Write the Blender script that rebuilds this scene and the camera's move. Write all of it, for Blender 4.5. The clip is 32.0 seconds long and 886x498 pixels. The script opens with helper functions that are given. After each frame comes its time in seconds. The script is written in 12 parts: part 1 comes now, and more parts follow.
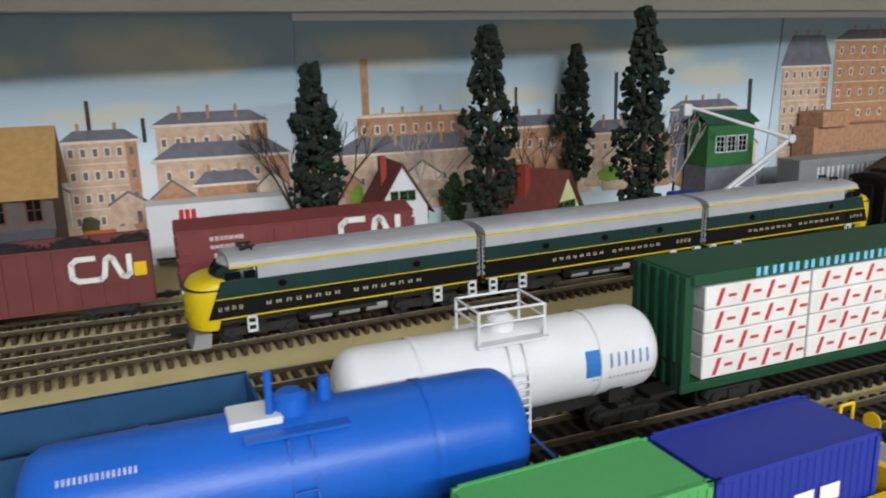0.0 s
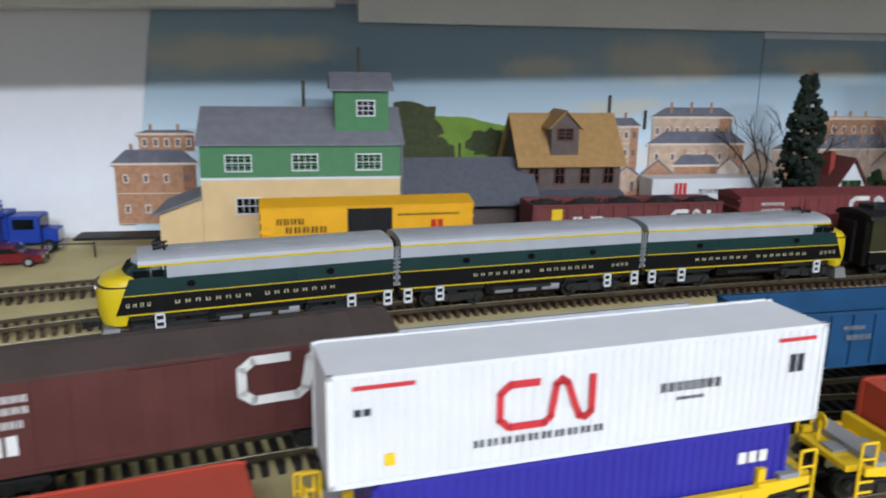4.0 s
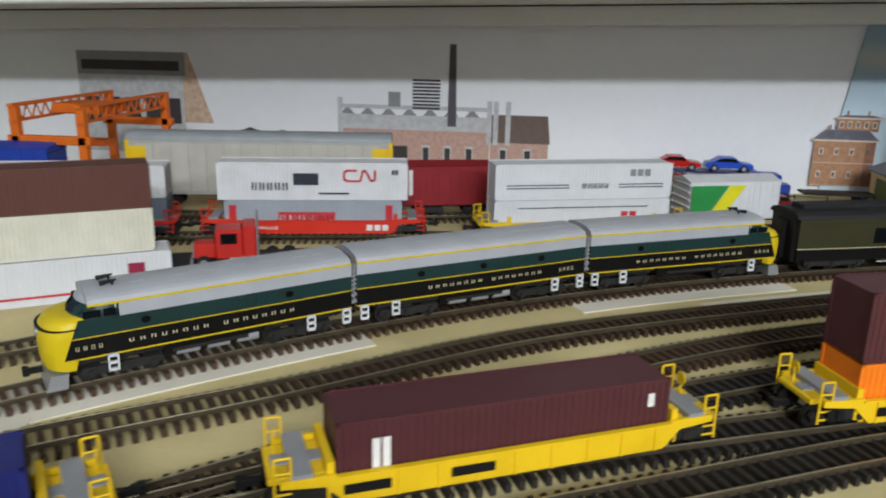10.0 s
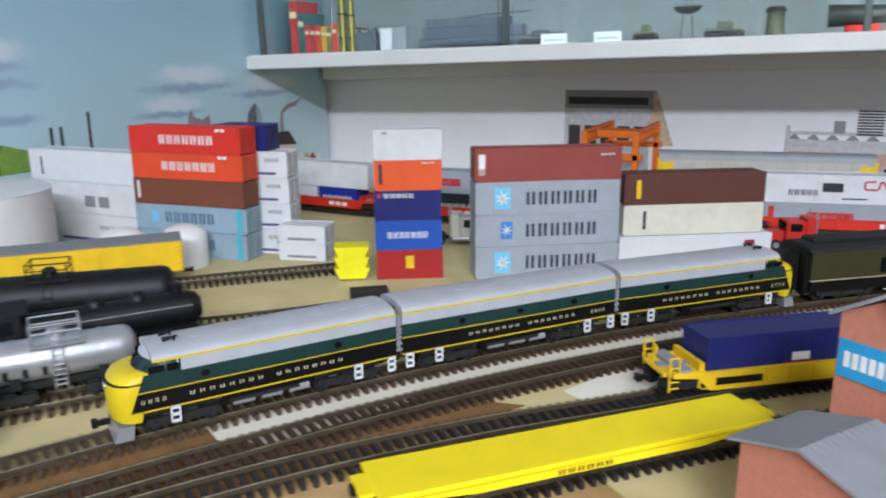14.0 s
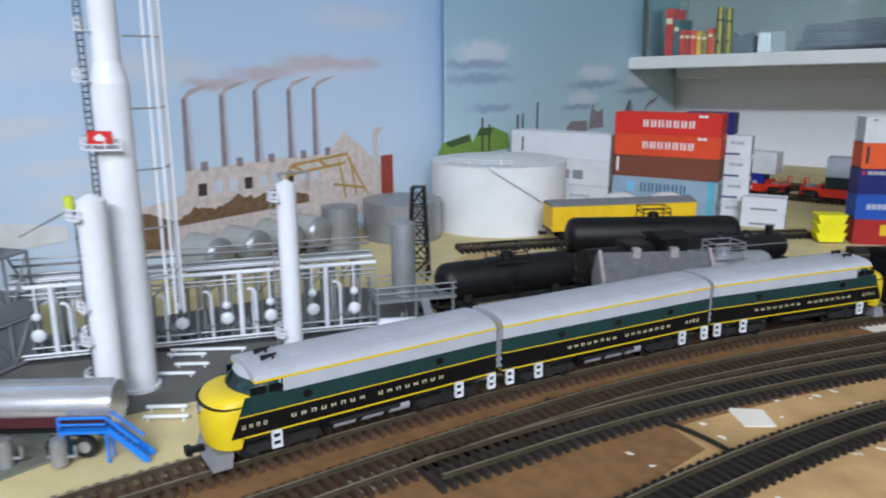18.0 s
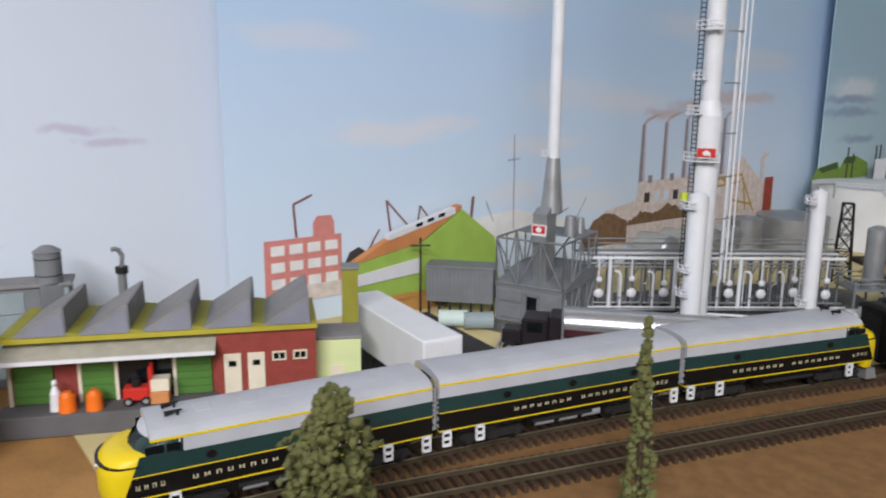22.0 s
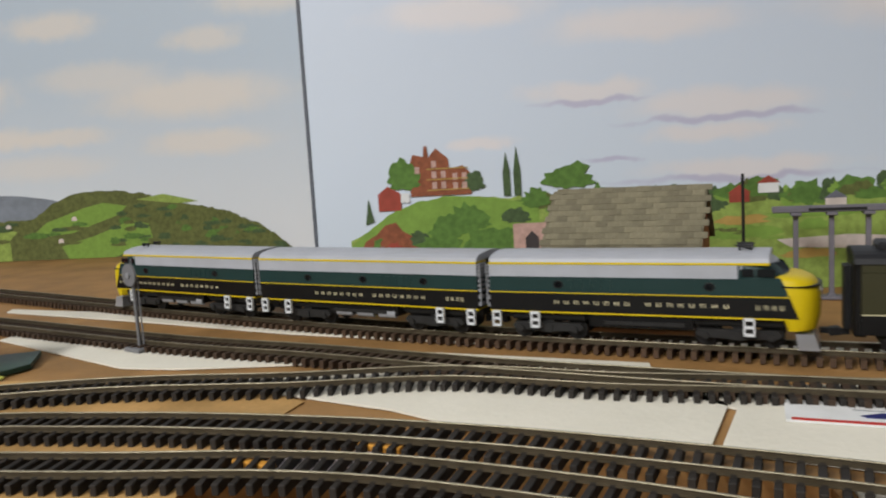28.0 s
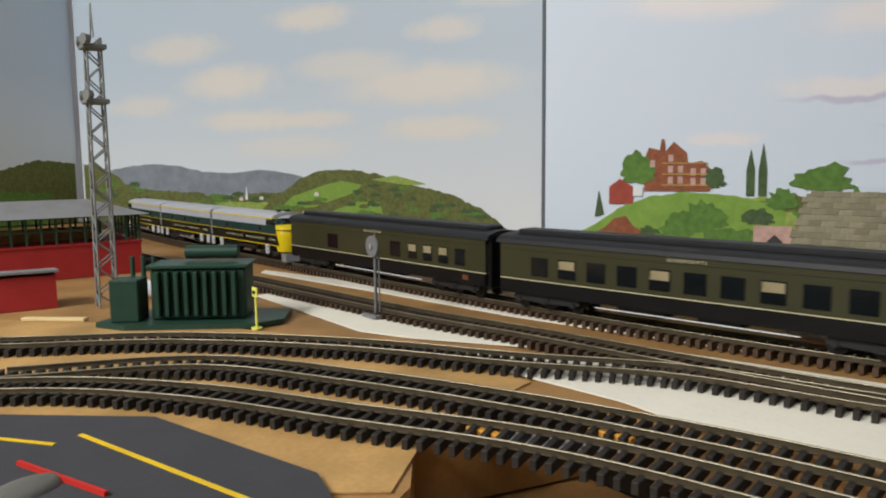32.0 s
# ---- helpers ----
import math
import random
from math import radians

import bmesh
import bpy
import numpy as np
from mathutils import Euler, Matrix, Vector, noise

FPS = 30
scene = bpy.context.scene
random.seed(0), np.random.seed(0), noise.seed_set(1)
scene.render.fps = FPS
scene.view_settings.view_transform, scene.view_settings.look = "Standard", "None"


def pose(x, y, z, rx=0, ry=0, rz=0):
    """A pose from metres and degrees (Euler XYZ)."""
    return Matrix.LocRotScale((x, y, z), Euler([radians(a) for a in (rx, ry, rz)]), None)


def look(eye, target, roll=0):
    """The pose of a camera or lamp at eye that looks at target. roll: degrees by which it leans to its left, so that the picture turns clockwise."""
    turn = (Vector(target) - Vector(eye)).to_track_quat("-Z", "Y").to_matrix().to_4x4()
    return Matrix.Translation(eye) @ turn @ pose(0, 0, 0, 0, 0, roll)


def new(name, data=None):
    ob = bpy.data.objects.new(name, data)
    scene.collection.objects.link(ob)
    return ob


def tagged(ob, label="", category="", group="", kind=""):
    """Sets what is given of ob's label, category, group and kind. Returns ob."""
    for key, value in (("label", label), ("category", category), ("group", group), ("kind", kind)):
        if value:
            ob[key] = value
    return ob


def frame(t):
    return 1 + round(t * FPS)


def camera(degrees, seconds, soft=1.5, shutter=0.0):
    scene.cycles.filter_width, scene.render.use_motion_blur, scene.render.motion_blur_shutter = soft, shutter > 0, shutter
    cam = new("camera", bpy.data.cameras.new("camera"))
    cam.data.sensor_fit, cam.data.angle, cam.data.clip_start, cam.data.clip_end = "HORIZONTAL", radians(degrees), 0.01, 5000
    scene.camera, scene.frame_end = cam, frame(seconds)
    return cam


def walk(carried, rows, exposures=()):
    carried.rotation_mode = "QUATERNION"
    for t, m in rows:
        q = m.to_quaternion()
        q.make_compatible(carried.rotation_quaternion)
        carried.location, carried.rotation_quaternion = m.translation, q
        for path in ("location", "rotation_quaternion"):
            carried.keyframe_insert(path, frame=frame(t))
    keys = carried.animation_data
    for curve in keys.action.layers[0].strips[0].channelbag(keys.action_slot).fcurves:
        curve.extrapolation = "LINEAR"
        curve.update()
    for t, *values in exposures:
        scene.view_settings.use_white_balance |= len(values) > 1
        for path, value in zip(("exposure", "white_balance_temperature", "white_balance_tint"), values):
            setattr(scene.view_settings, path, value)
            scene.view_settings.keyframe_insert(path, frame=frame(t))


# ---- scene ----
cam = camera(60.0, 32.0, soft=2.0, shutter=0.4)
PATH = [
    (0.0, (0.0001, -0.0005, 0.1461), (0.3407, 0.9101, -0.0878), -1.56),
    (0.5, (-0.0250, -0.0035, 0.1446), (0.2929, 0.9146, -0.0921), -1.00),
    (1.0, (-0.0581, -0.0046, 0.1469), (0.2312, 0.9226, -0.0911), -0.21),
    (1.5, (-0.1027, -0.0095, 0.1440), (0.1914, 0.9147, -0.0995), 0.52),
    (2.0, (-0.1496, -0.0237, 0.1434), (0.1195, 0.9087, -0.0979), 0.59),
    (2.5, (-0.1907, -0.0385, 0.1457), (0.0756, 0.8954, -0.0929), 0.78),
    (3.0, (-0.2390, -0.0572, 0.1477), (0.0139, 0.8803, -0.0916), 0.47),
    (3.5, (-0.2817, -0.0726, 0.1547), (-0.0760, 0.8768, -0.0826), 0.87),
    (4.0, (-0.3249, -0.0844, 0.1543), (-0.1560, 0.8729, -0.0806), 0.78),
    (4.5, (-0.3633, -0.0898, 0.1540), (-0.2423, 0.8692, -0.1024), 0.61),
    (6.5, (-0.5152, -0.1471, 0.1714), (-0.5253, 0.8148, -0.1021), 0.71),
    (7.0, (-0.5582, -0.1667, 0.1719), (-0.5613, 0.7933, -0.1082), 0.94),
    (7.5, (-0.6004, -0.1907, 0.1768), (-0.6047, 0.7686, -0.1056), 1.20),
    (8.0, (-0.6488, -0.2159, 0.1815), (-0.6634, 0.7440, -0.0985), 1.42),
    (8.5, (-0.6894, -0.2419, 0.1864), (-0.7227, 0.7169, -0.0957), 1.84),
    (9.0, (-0.7354, -0.2626, 0.1815), (-0.7957, 0.6976, -0.0913), 1.66),
    (9.5, (-0.7815, -0.2903, 0.1789), (-0.8652, 0.6681, -0.0938), 1.68),
    (10.0, (-0.8194, -0.3207, 0.1796), (-0.9279, 0.6350, -0.0942), 1.15),
    (10.5, (-0.8583, -0.3509, 0.1786), (-1.0063, 0.6009, -0.0900), 0.22),
    (11.0, (-0.8879, -0.3734, 0.1829), (-1.0969, 0.5732, -0.0627), -0.41),
    (11.5, (-0.9165, -0.4073, 0.1754), (-1.1746, 0.5232, -0.0846), -0.09),
    (12.0, (-0.9478, -0.4555, 0.1750), (-1.2340, 0.4673, -0.0828), -0.29),
    (12.5, (-0.9815, -0.4977, 0.1773), (-1.2857, 0.4205, -0.0766), -0.46),
    (13.0, (-1.0001, -0.5380, 0.1833), (-1.3240, 0.3760, -0.0609), -0.11),
    (13.5, (-1.0246, -0.5905, 0.1896), (-1.3685, 0.3184, -0.0462), 0.18),
    (14.0, (-1.0583, -0.6435, 0.1987), (-1.4554, 0.2420, -0.0423), -0.41),
    (14.5, (-1.0792, -0.6858, 0.2071), (-1.5114, 0.1869, -0.0201), -0.07),
    (16.5, (-1.1900, -0.8611, 0.1967), (-1.6677, -0.0132, -0.0334), 0.27),
    (17.0, (-1.2143, -0.8932, 0.1943), (-1.7351, -0.0703, -0.0327), -0.04),
    (17.5, (-1.2245, -0.9234, 0.1946), (-1.7721, -0.1176, -0.0312), -0.20),
    (18.0, (-1.2461, -0.9671, 0.1935), (-1.8417, -0.1986, -0.0401), -0.27),
    (18.5, (-1.2586, -1.0025, 0.1957), (-1.8882, -0.2602, -0.0337), -0.87),
    (19.0, (-1.2817, -1.0487, 0.1969), (-1.9232, -0.3127, -0.0195), -0.49),
    (19.5, (-1.2950, -1.0840, 0.1987), (-1.9641, -0.3729, -0.0173), -0.45),
    (20.0, (-1.3023, -1.1253, 0.2037), (-1.9882, -0.4288, -0.0068), -0.71),
    (20.5, (-1.3003, -1.1579, 0.2033), (-1.9909, -0.4643, -0.0015), -0.09),
    (21.0, (-1.3069, -1.2012, 0.2005), (-2.0262, -0.5381, -0.0066), 0.53),
    (21.5, (-1.2895, -1.2445, 0.2016), (-2.0311, -0.6057, -0.0030), 0.22),
    (22.0, (-1.2910, -1.2794, 0.2032), (-2.0742, -0.6921, -0.0009), 0.50),
    (22.5, (-1.2975, -1.3253, 0.2007), (-2.0819, -0.7440, -0.0155), 0.59),
    (23.0, (-1.2985, -1.3813, 0.1988), (-2.1007, -0.8265, -0.0218), 0.56),
    (23.5, (-1.3040, -1.4292, 0.1923), (-2.1270, -0.9055, -0.0277), 0.47),
    (24.0, (-1.3165, -1.4784, 0.1864), (-2.1614, -0.9911, -0.0342), 0.90),
    (24.5, (-1.3291, -1.5302, 0.1793), (-2.2037, -1.0978, -0.0399), 0.73),
    (25.0, (-1.3469, -1.5753, 0.1566), (-2.2526, -1.2149, -0.0669), -0.22),
    (25.5, (-1.3601, -1.6121, 0.1406), (-2.3130, -1.3974, -0.0737), -0.79),
    (26.0, (-1.3632, -1.6400, 0.1255), (-2.3404, -1.5635, -0.0727), -1.82),
    (26.5, (-1.3581, -1.6499, 0.1207), (-2.3478, -1.6537, -0.0222), -3.13),
    (28.5, (-1.3292, -1.6825, 0.1047), (-2.2989, -1.8933, -0.0191), -2.67),
    (29.0, (-1.3287, -1.6845, 0.1060), (-2.2862, -1.9447, -0.0181), -1.72),
    (29.5, (-1.3298, -1.6871, 0.1053), (-2.2754, -1.9870, -0.0207), -1.34),
    (30.0, (-1.3291, -1.6884, 0.1045), (-2.2621, -2.0240, -0.0253), -0.93),
    (30.5, (-1.3284, -1.6909, 0.1048), (-2.2406, -2.0752, -0.0374), -0.41),
    (31.0, (-1.3261, -1.6891, 0.1045), (-2.2266, -2.1056, -0.0204), -0.94),
    (31.5, (-1.3252, -1.6894, 0.1037), (-2.2248, -2.1092, -0.0170), -0.63),
    (32.0, (-1.3259, -1.6897, 0.1030), (-2.2273, -2.1078, -0.0100), -0.54),
]
walk(cam, [(t, look(eye, target, roll)) for t, eye, target, roll in PATH], [(0, 0.42, 6900, 14), (3, 0.46, 6450, 15), (4, 0.44, 6300, 15), (7, 0.50, 6250, 14), (9, 0.30, 6250, 15), (10, 0.24, 6700, 13), (11, 0.26, 6450, 15), (13, 0.38, 6200, 17), (14.2, 0.46, 6300, 17), (17, 0.30, 6150, 16), (18.5, 0.20, 6150, 18), (20.5, 0.08, 6650, 20), (22, -0.10, 7000, 20), (24, -0.26, 7050, 18), (26, -0.78, 7100, 17), (29, -0.86, 7250, 16), (32, -0.74, 7300, 15)])

# ---- light: a closed room with two unseen lamps near the ceiling ----
world = bpy.data.worlds.new("room")
scene.world = world
world.use_nodes = True
world.node_tree.nodes["Background"].inputs[0].default_value = (0.75, 0.83, 1.0, 1)
world.node_tree.nodes["Background"].inputs[1].default_value = 0.15


def area_lamp(x, y, z, rz, length, width, watts):
    data = bpy.data.lights.new("fluorescent", "AREA")
    data.shape, data.size, data.size_y, data.energy, data.color = "RECTANGLE", length, width, watts, (0.85, 0.94, 1.0)
    ob = new("fluorescent", data)
    ob.matrix_world = pose(x, y, z, 0, 0, rz)
    return ob


# Key lamp, out of view; its height follows the shelf's shadow.
area_lamp(0.3, -2.75, 1.32, 0, 2.2, 0.30, 165)
# Second lamp, added to brighten the west and south sheets.
area_lamp(-0.35, -1.9, 1.32, 90, 1.25, 0.30, 30)

# ---- mesh and material helpers ----
class Mesh:
    """Collects vertices and faces of one part."""

    def __init__(self):
        self.v, self.f, self.s = [], [], []

    def add(self, verts, faces, m=None, smooth=False):
        n = len(self.v)
        for p in verts:
            self.v.append(tuple(m @ Vector(p)) if m is not None else tuple(p))
        for q in faces:
            self.f.append(tuple(n + i for i in q))
            self.s.append(smooth)
        return self

    def box(self, x0, x1, y0, y1, z0, z1, m=None):
        v = [(x, y, z) for x in (x0, x1) for y in (y0, y1) for z in (z0, z1)]
        return self.add(v, [(0, 1, 3, 2), (4, 6, 7, 5), (0, 4, 5, 1), (2, 3, 7, 6), (0, 2, 6, 4), (1, 5, 7, 3)], m)

    def cbox(self, x0, x1, y0, y1, z0, z1, c=0.0006, m=None):
        """A box with chamfered edges."""
        b, s = [(x0, x1), (y0, y1), (z0, z1)], (1, -1)
        v, idx = [], {}
        for i in (0, 1):
            for j in (0, 1):
                for k in (0, 1):
                    base = [b[0][i], b[1][j], b[2][k]]
                    for ax in range(3):
                        p = list(base)
                        for o in range(3):
                            if o != ax:
                                p[o] += c * s[(i, j, k)[o]]
                        idx[i, j, k, ax] = len(v)
                        v.append(p)
        f = []
        for ax in range(3):
            o1, o2 = [o for o in range(3) if o != ax]
            for side in (0, 1):
                ring = []
                for a, b2 in ((0, 0), (1, 0), (1, 1), (0, 1)):
                    key = [0, 0, 0]
                    key[ax], key[o1], key[o2] = side, a, b2
                    ring.append(idx[(*key, ax)])
                f.append(ring if (side == 1) == (ax != 1) else ring[::-1])
        for ax in range(3):
            o1, o2 = [o for o in range(3) if o != ax]
            for a in (0, 1):
                for b2 in (0, 1):
                    k0, k1 = [0, 0, 0], [0, 0, 0]
                    k1[ax] = 1
                    for k in (k0, k1):
                        k[o1], k[o2] = a, b2
                    f.append((idx[(*k0, o1)], idx[(*k1, o1)], idx[(*k1, o2)], idx[(*k0, o2)]))
        for i in (0, 1):
            for j in (0, 1):
                for k in (0, 1):
                    f.append(tuple(idx[i, j, k, ax] for ax in range(3)))
        return self.add(v, f, m)

    def cyl(self, a, b, r0, r1=None, n=12, caps=True, m=None, smooth=True):
        a, b = Vector(a), Vector(b)
        r1 = r0 if r1 is None else r1
        q = (b - a).to_track_quat("Z", "Y").to_matrix()
        ring = [(math.cos(2 * math.pi * i / n), math.sin(2 * math.pi * i / n)) for i in range(n)]
        v = [a + q @ Vector((r0 * x, r0 * y, 0)) for x, y in ring] + [b + q @ Vector((r1 * x, r1 * y, 0)) for x, y in ring]
        self.add(v, [(i, (i + 1) % n, n + (i + 1) % n, n + i) for i in range(n)], m, smooth)
        if caps:
            self._caps(len(self.v) - 2 * n, len(self.v) - n, n)
        return self

    def _caps(self, first, last, n):
        """Flat ends with vertices of their own, so that the smooth sides keep their shading."""
        k = len(self.v)
        self.v += self.v[first : first + n] + self.v[last : last + n]
        self.f += [tuple(range(k + n - 1, k - 1, -1)), tuple(range(k + n, k + 2 * n))]
        self.s += [False, False]

    def ball(self, c, rx, ry, rz, n=12, k=8, top=1.0, bottom=-1.0, m=None):
        v, f = [], []
        for i in range(k + 1):
            t = math.asin(bottom) + (math.asin(top) - math.asin(bottom)) * i / k
            for j in range(n):
                a = 2 * math.pi * j / n
                v.append((c[0] + rx * math.cos(t) * math.cos(a), c[1] + ry * math.cos(t) * math.sin(a), c[2] + rz * math.sin(t)))
        for i in range(k):
            for j in range(n):
                f.append((i * n + j, i * n + (j + 1) % n, (i + 1) * n + (j + 1) % n, (i + 1) * n + j))
        return self.add(v, f, m, True)

    def prism(self, outline, d0, d1, axis="y", m=None, smooth=False):
        """A closed outline pushed along an axis: outline in (x, z) for y, (y, z) for x, (x, y) for z."""
        def at(p, d):
            return {"y": (p[0], d, p[1]), "x": (d, p[0], p[1]), "z": (p[0], p[1], d)}[axis]
        n = len(outline)
        v = [at(p, d0) for p in outline] + [at(p, d1) for p in outline]
        self.add(v, [(i, (i + 1) % n, n + (i + 1) % n, n + i) for i in range(n)], m, smooth)
        k = len(self.v) - 2 * n
        self.f += [tuple(range(k + n - 1, k - 1, -1)), tuple(range(k + n, k + 2 * n))]
        self.s += [False, False]
        return self

    def tube(self, pts, r, n=6, m=None):
        for a, b in zip(pts, pts[1:]):
            self.cyl(a, b, r, r, n, True, m)
        return self

    def loft(self, rings, m=None, smooth=True, caps=True):
        n, k0 = len(rings[0]), len(self.v)
        self.add([p for r in rings for p in r], [(i * n + j, i * n + (j + 1) % n, (i + 1) * n + (j + 1) % n, (i + 1) * n + j) for i in range(len(rings) - 1) for j in range(n)], m, smooth)
        if caps:
            self._caps(k0, len(self.v) - n, n)
        return self

    def data(self, name, material):
        me = bpy.data.meshes.new(name)
        me.from_pydata(self.v, [], self.f)
        me.polygons.foreach_set("use_smooth", self.s)
        bm = bmesh.new()
        bm.from_mesh(me)
        bmesh.ops.recalc_face_normals(bm, faces=bm.faces)
        bm.to_mesh(me)
        bm.free()
        me.materials.append(material)
        return me


def part(name, mesh, material, parent=None, label="", m=None):
    ob = new(name, mesh.data(name, material) if isinstance(mesh, Mesh) else mesh)
    if parent is not None:
        ob.parent = parent
    if m is not None:
        ob.matrix_basis = m
    if label:
        ob["label"] = label
    return ob


def thing(name, label, category, m=None, group="", kind=""):
    ob = new(name)
    ob.empty_display_size = 0.01
    if m is not None:
        ob.matrix_basis = m
    return tagged(ob, label, category, group, kind)


def solid(name, mesh, material, label, category, m=None, group="", kind=""):
    return tagged(part(name, mesh, material, None, "", m), label, category, group, kind)


def lin(c):
    return tuple((v / 12.92 if v <= 0.04045 else ((v + 0.055) / 1.055) ** 2.4) for v in c)


MATS = {}


def mat(name, rgb, rough=0.5, metal=0.0, grain=0.12, size=0.02, bump=0.15, stain=0.1, spec=0.32, per=0.0, emit=0.0):
    """A surface with variation at two scales; rgb as display values 0-255, size in metres."""
    if name in MATS:
        return MATS[name]
    m = bpy.data.materials.new(name)
    m.use_nodes = True
    t = m.node_tree
    n, l = t.nodes, t.links
    b = n["Principled BSDF"]
    base = lin([v / 255 for v in rgb])
    co = n.new("ShaderNodeTexCoord")
    fine, broad = n.new("ShaderNodeTexNoise"), n.new("ShaderNodeTexNoise")
    fine.inputs["Scale"].default_value, fine.inputs["Detail"].default_value = 4.0 / size * 5, 4
    broad.inputs["Scale"].default_value, broad.inputs["Detail"].default_value = 1.2 / size, 5
    for x in (fine, broad):
        l.new(co.outputs["Object"], x.inputs["Vector"])
    mix = n.new("ShaderNodeMix")
    mix.data_type = "RGBA"
    mix.inputs["A"].default_value = (*[max(0.0, c * (1 - grain) * 0.98) for c in base], 1)
    mix.inputs["B"].default_value = (*[min(1.0, c * (1 + grain)) for c in base], 1)
    l.new(fine.outputs["Fac"], mix.inputs["Factor"])
    mix2 = n.new("ShaderNodeMix")
    mix2.data_type, mix2.blend_type = "RGBA", "MULTIPLY"
    ramp = n.new("ShaderNodeValToRGB")
    ramp.color_ramp.elements[0].position, ramp.color_ramp.elements[1].position = 0.35, 0.62
    ramp.color_ramp.elements[0].color = (1 - stain, 1 - stain, 1 - stain * 1.1, 1)
    l.new(broad.outputs["Fac"], ramp.inputs["Fac"])
    mix2.inputs["Factor"].default_value = 1.0
    l.new(mix.outputs["Result"], mix2.inputs["A"])
    l.new(ramp.outputs["Color"], mix2.inputs["B"])
    out = mix2.outputs["Result"]
    if per:
        info, hsv = n.new("ShaderNodeObjectInfo"), n.new("ShaderNodeHueSaturation")
        mp = n.new("ShaderNodeMapRange")
        mp.inputs["To Min"].default_value, mp.inputs["To Max"].default_value = 1 - per, 1 + per
        l.new(info.outputs["Random"], mp.inputs["Value"])
        l.new(mp.outputs["Result"], hsv.inputs["Value"])
        l.new(out, hsv.inputs["Color"])
        out = hsv.outputs["Color"]
    l.new(out, b.inputs["Base Color"])
    mr = n.new("ShaderNodeMapRange")
    mr.inputs["To Min"].default_value, mr.inputs["To Max"].default_value = max(0.02, rough - 0.08), min(1, rough + 0.08)
    l.new(broad.outputs["Fac"], mr.inputs["Value"])
    l.new(mr.outputs["Result"], b.inputs["Roughness"])
    b.inputs["Metallic"].default_value = metal
    b.inputs["Specular IOR Level"].default_value = spec
    if bump:
        bp = n.new("ShaderNodeBump")
        bp.inputs["Strength"].default_value, bp.inputs["Distance"].default_value = bump, size * 0.03
        l.new(fine.outputs["Fac"], bp.inputs["Height"])
        l.new(bp.outputs["Normal"], b.inputs["Normal"])
    if emit:
        b.inputs["Emission Color"].default_value, b.inputs["Emission Strength"].default_value = (*base, 1), emit
    MATS[name] = m
    return m


def glass(name, rgb=(235, 245, 242), rough=0.02):
    if name in MATS:
        return MATS[name]
    m = bpy.data.materials.new(name)
    m.use_nodes = True
    b = m.node_tree.nodes["Principled BSDF"]
    b.inputs["Base Color"].default_value = (*lin([v / 255 for v in rgb]), 1)
    b.inputs["Transmission Weight"].default_value, b.inputs["Roughness"].default_value, b.inputs["IOR"].default_value = 1.0, rough, 1.45
    MATS[name] = m
    return m


def spline(pts, step):
    """A smooth way through control points, as points at an even step."""
    p = np.array(pts, float)
    q = np.vstack([2 * p[0] - p[1], p, 2 * p[-1] - p[-2]])
    out = []
    for i in range(1, len(q) - 2):
        a, b, c, d = q[i - 1 : i + 3]
        for u in np.arange(0, 1, 0.05):
            out.append(0.5 * (2 * b + (c - a) * u + (2 * a - 5 * b + 4 * c - d) * u * u + (3 * b - a - 3 * c + d) * u**3))
    out = np.array(out + [p[-1]])
    s = np.r_[0, np.cumsum(np.linalg.norm(np.diff(out, axis=0), axis=1))]
    at = np.arange(0, s[-1], step)
    return np.stack([np.interp(at, s, out[:, k]) for k in range(out.shape[1])], 1)


WHITE = mat("white_paint", (214, 215, 218), 0.45, grain=0.03, stain=0.05)
BLACK = mat("black_paint", (16, 16, 17), 0.5, grain=0.2)
DARK = mat("dark_plastic", (30, 29, 28), 0.55, grain=0.2, stain=0.2)
STEEL = mat("rail_steel", (92, 82, 66), 0.42, 0.5, grain=0.15, size=0.01, stain=0.25)
RAILTOP = mat("rail_head_nickel", (150, 140, 118), 0.42, 0.6, grain=0.15, size=0.02, stain=0.3)
TIE = mat("tie_brown", (74, 56, 42), 0.75, grain=0.3, size=0.006, stain=0.3, per=0.25)
TIEBLACK = mat("tie_black", (44, 39, 35), 0.7, grain=0.3, size=0.006, stain=0.3, per=0.25)
TABLE = mat("table_sand_paint", (206, 190, 140), 0.8, grain=0.06, size=0.05, stain=0.12)
CARD = mat("white_card", (226, 220, 204), 0.7, grain=0.03, size=0.06, stain=0.06)
WOOD = mat("plywood_brown", (164, 122, 74), 0.7, grain=0.14, size=0.05, stain=0.3)
GREY = mat("grey_plastic", (140, 141, 144), 0.5, grain=0.06, stain=0.12)
SILVER = mat("silver_paint", (176, 178, 182), 0.35, 0.6, grain=0.05, stain=0.1)
YELLOW = mat("yellow_car_paint", (232, 190, 30), 0.45, grain=0.06, stain=0.12)
RED = mat("red_paint", (196, 44, 36), 0.45, grain=0.06, stain=0.1)
ORANGE = mat("orange_paint", (232, 112, 32), 0.45, grain=0.05, stain=0.1)
BLUE = mat("blue_paint", (36, 66, 160), 0.42, grain=0.06, stain=0.1)
NAVY = mat("navy_paint", (36, 42, 104), 0.42, grain=0.06, stain=0.1)
MAROON = mat("maroon_paint", (68, 28, 32), 0.5, grain=0.08, stain=0.12)
DKGREEN = mat("dark_green_paint", (28, 74, 56), 0.45, grain=0.1, stain=0.12)
WINDOW = mat("dark_window", (18, 22, 24), 0.12, grain=0.1, bump=0)

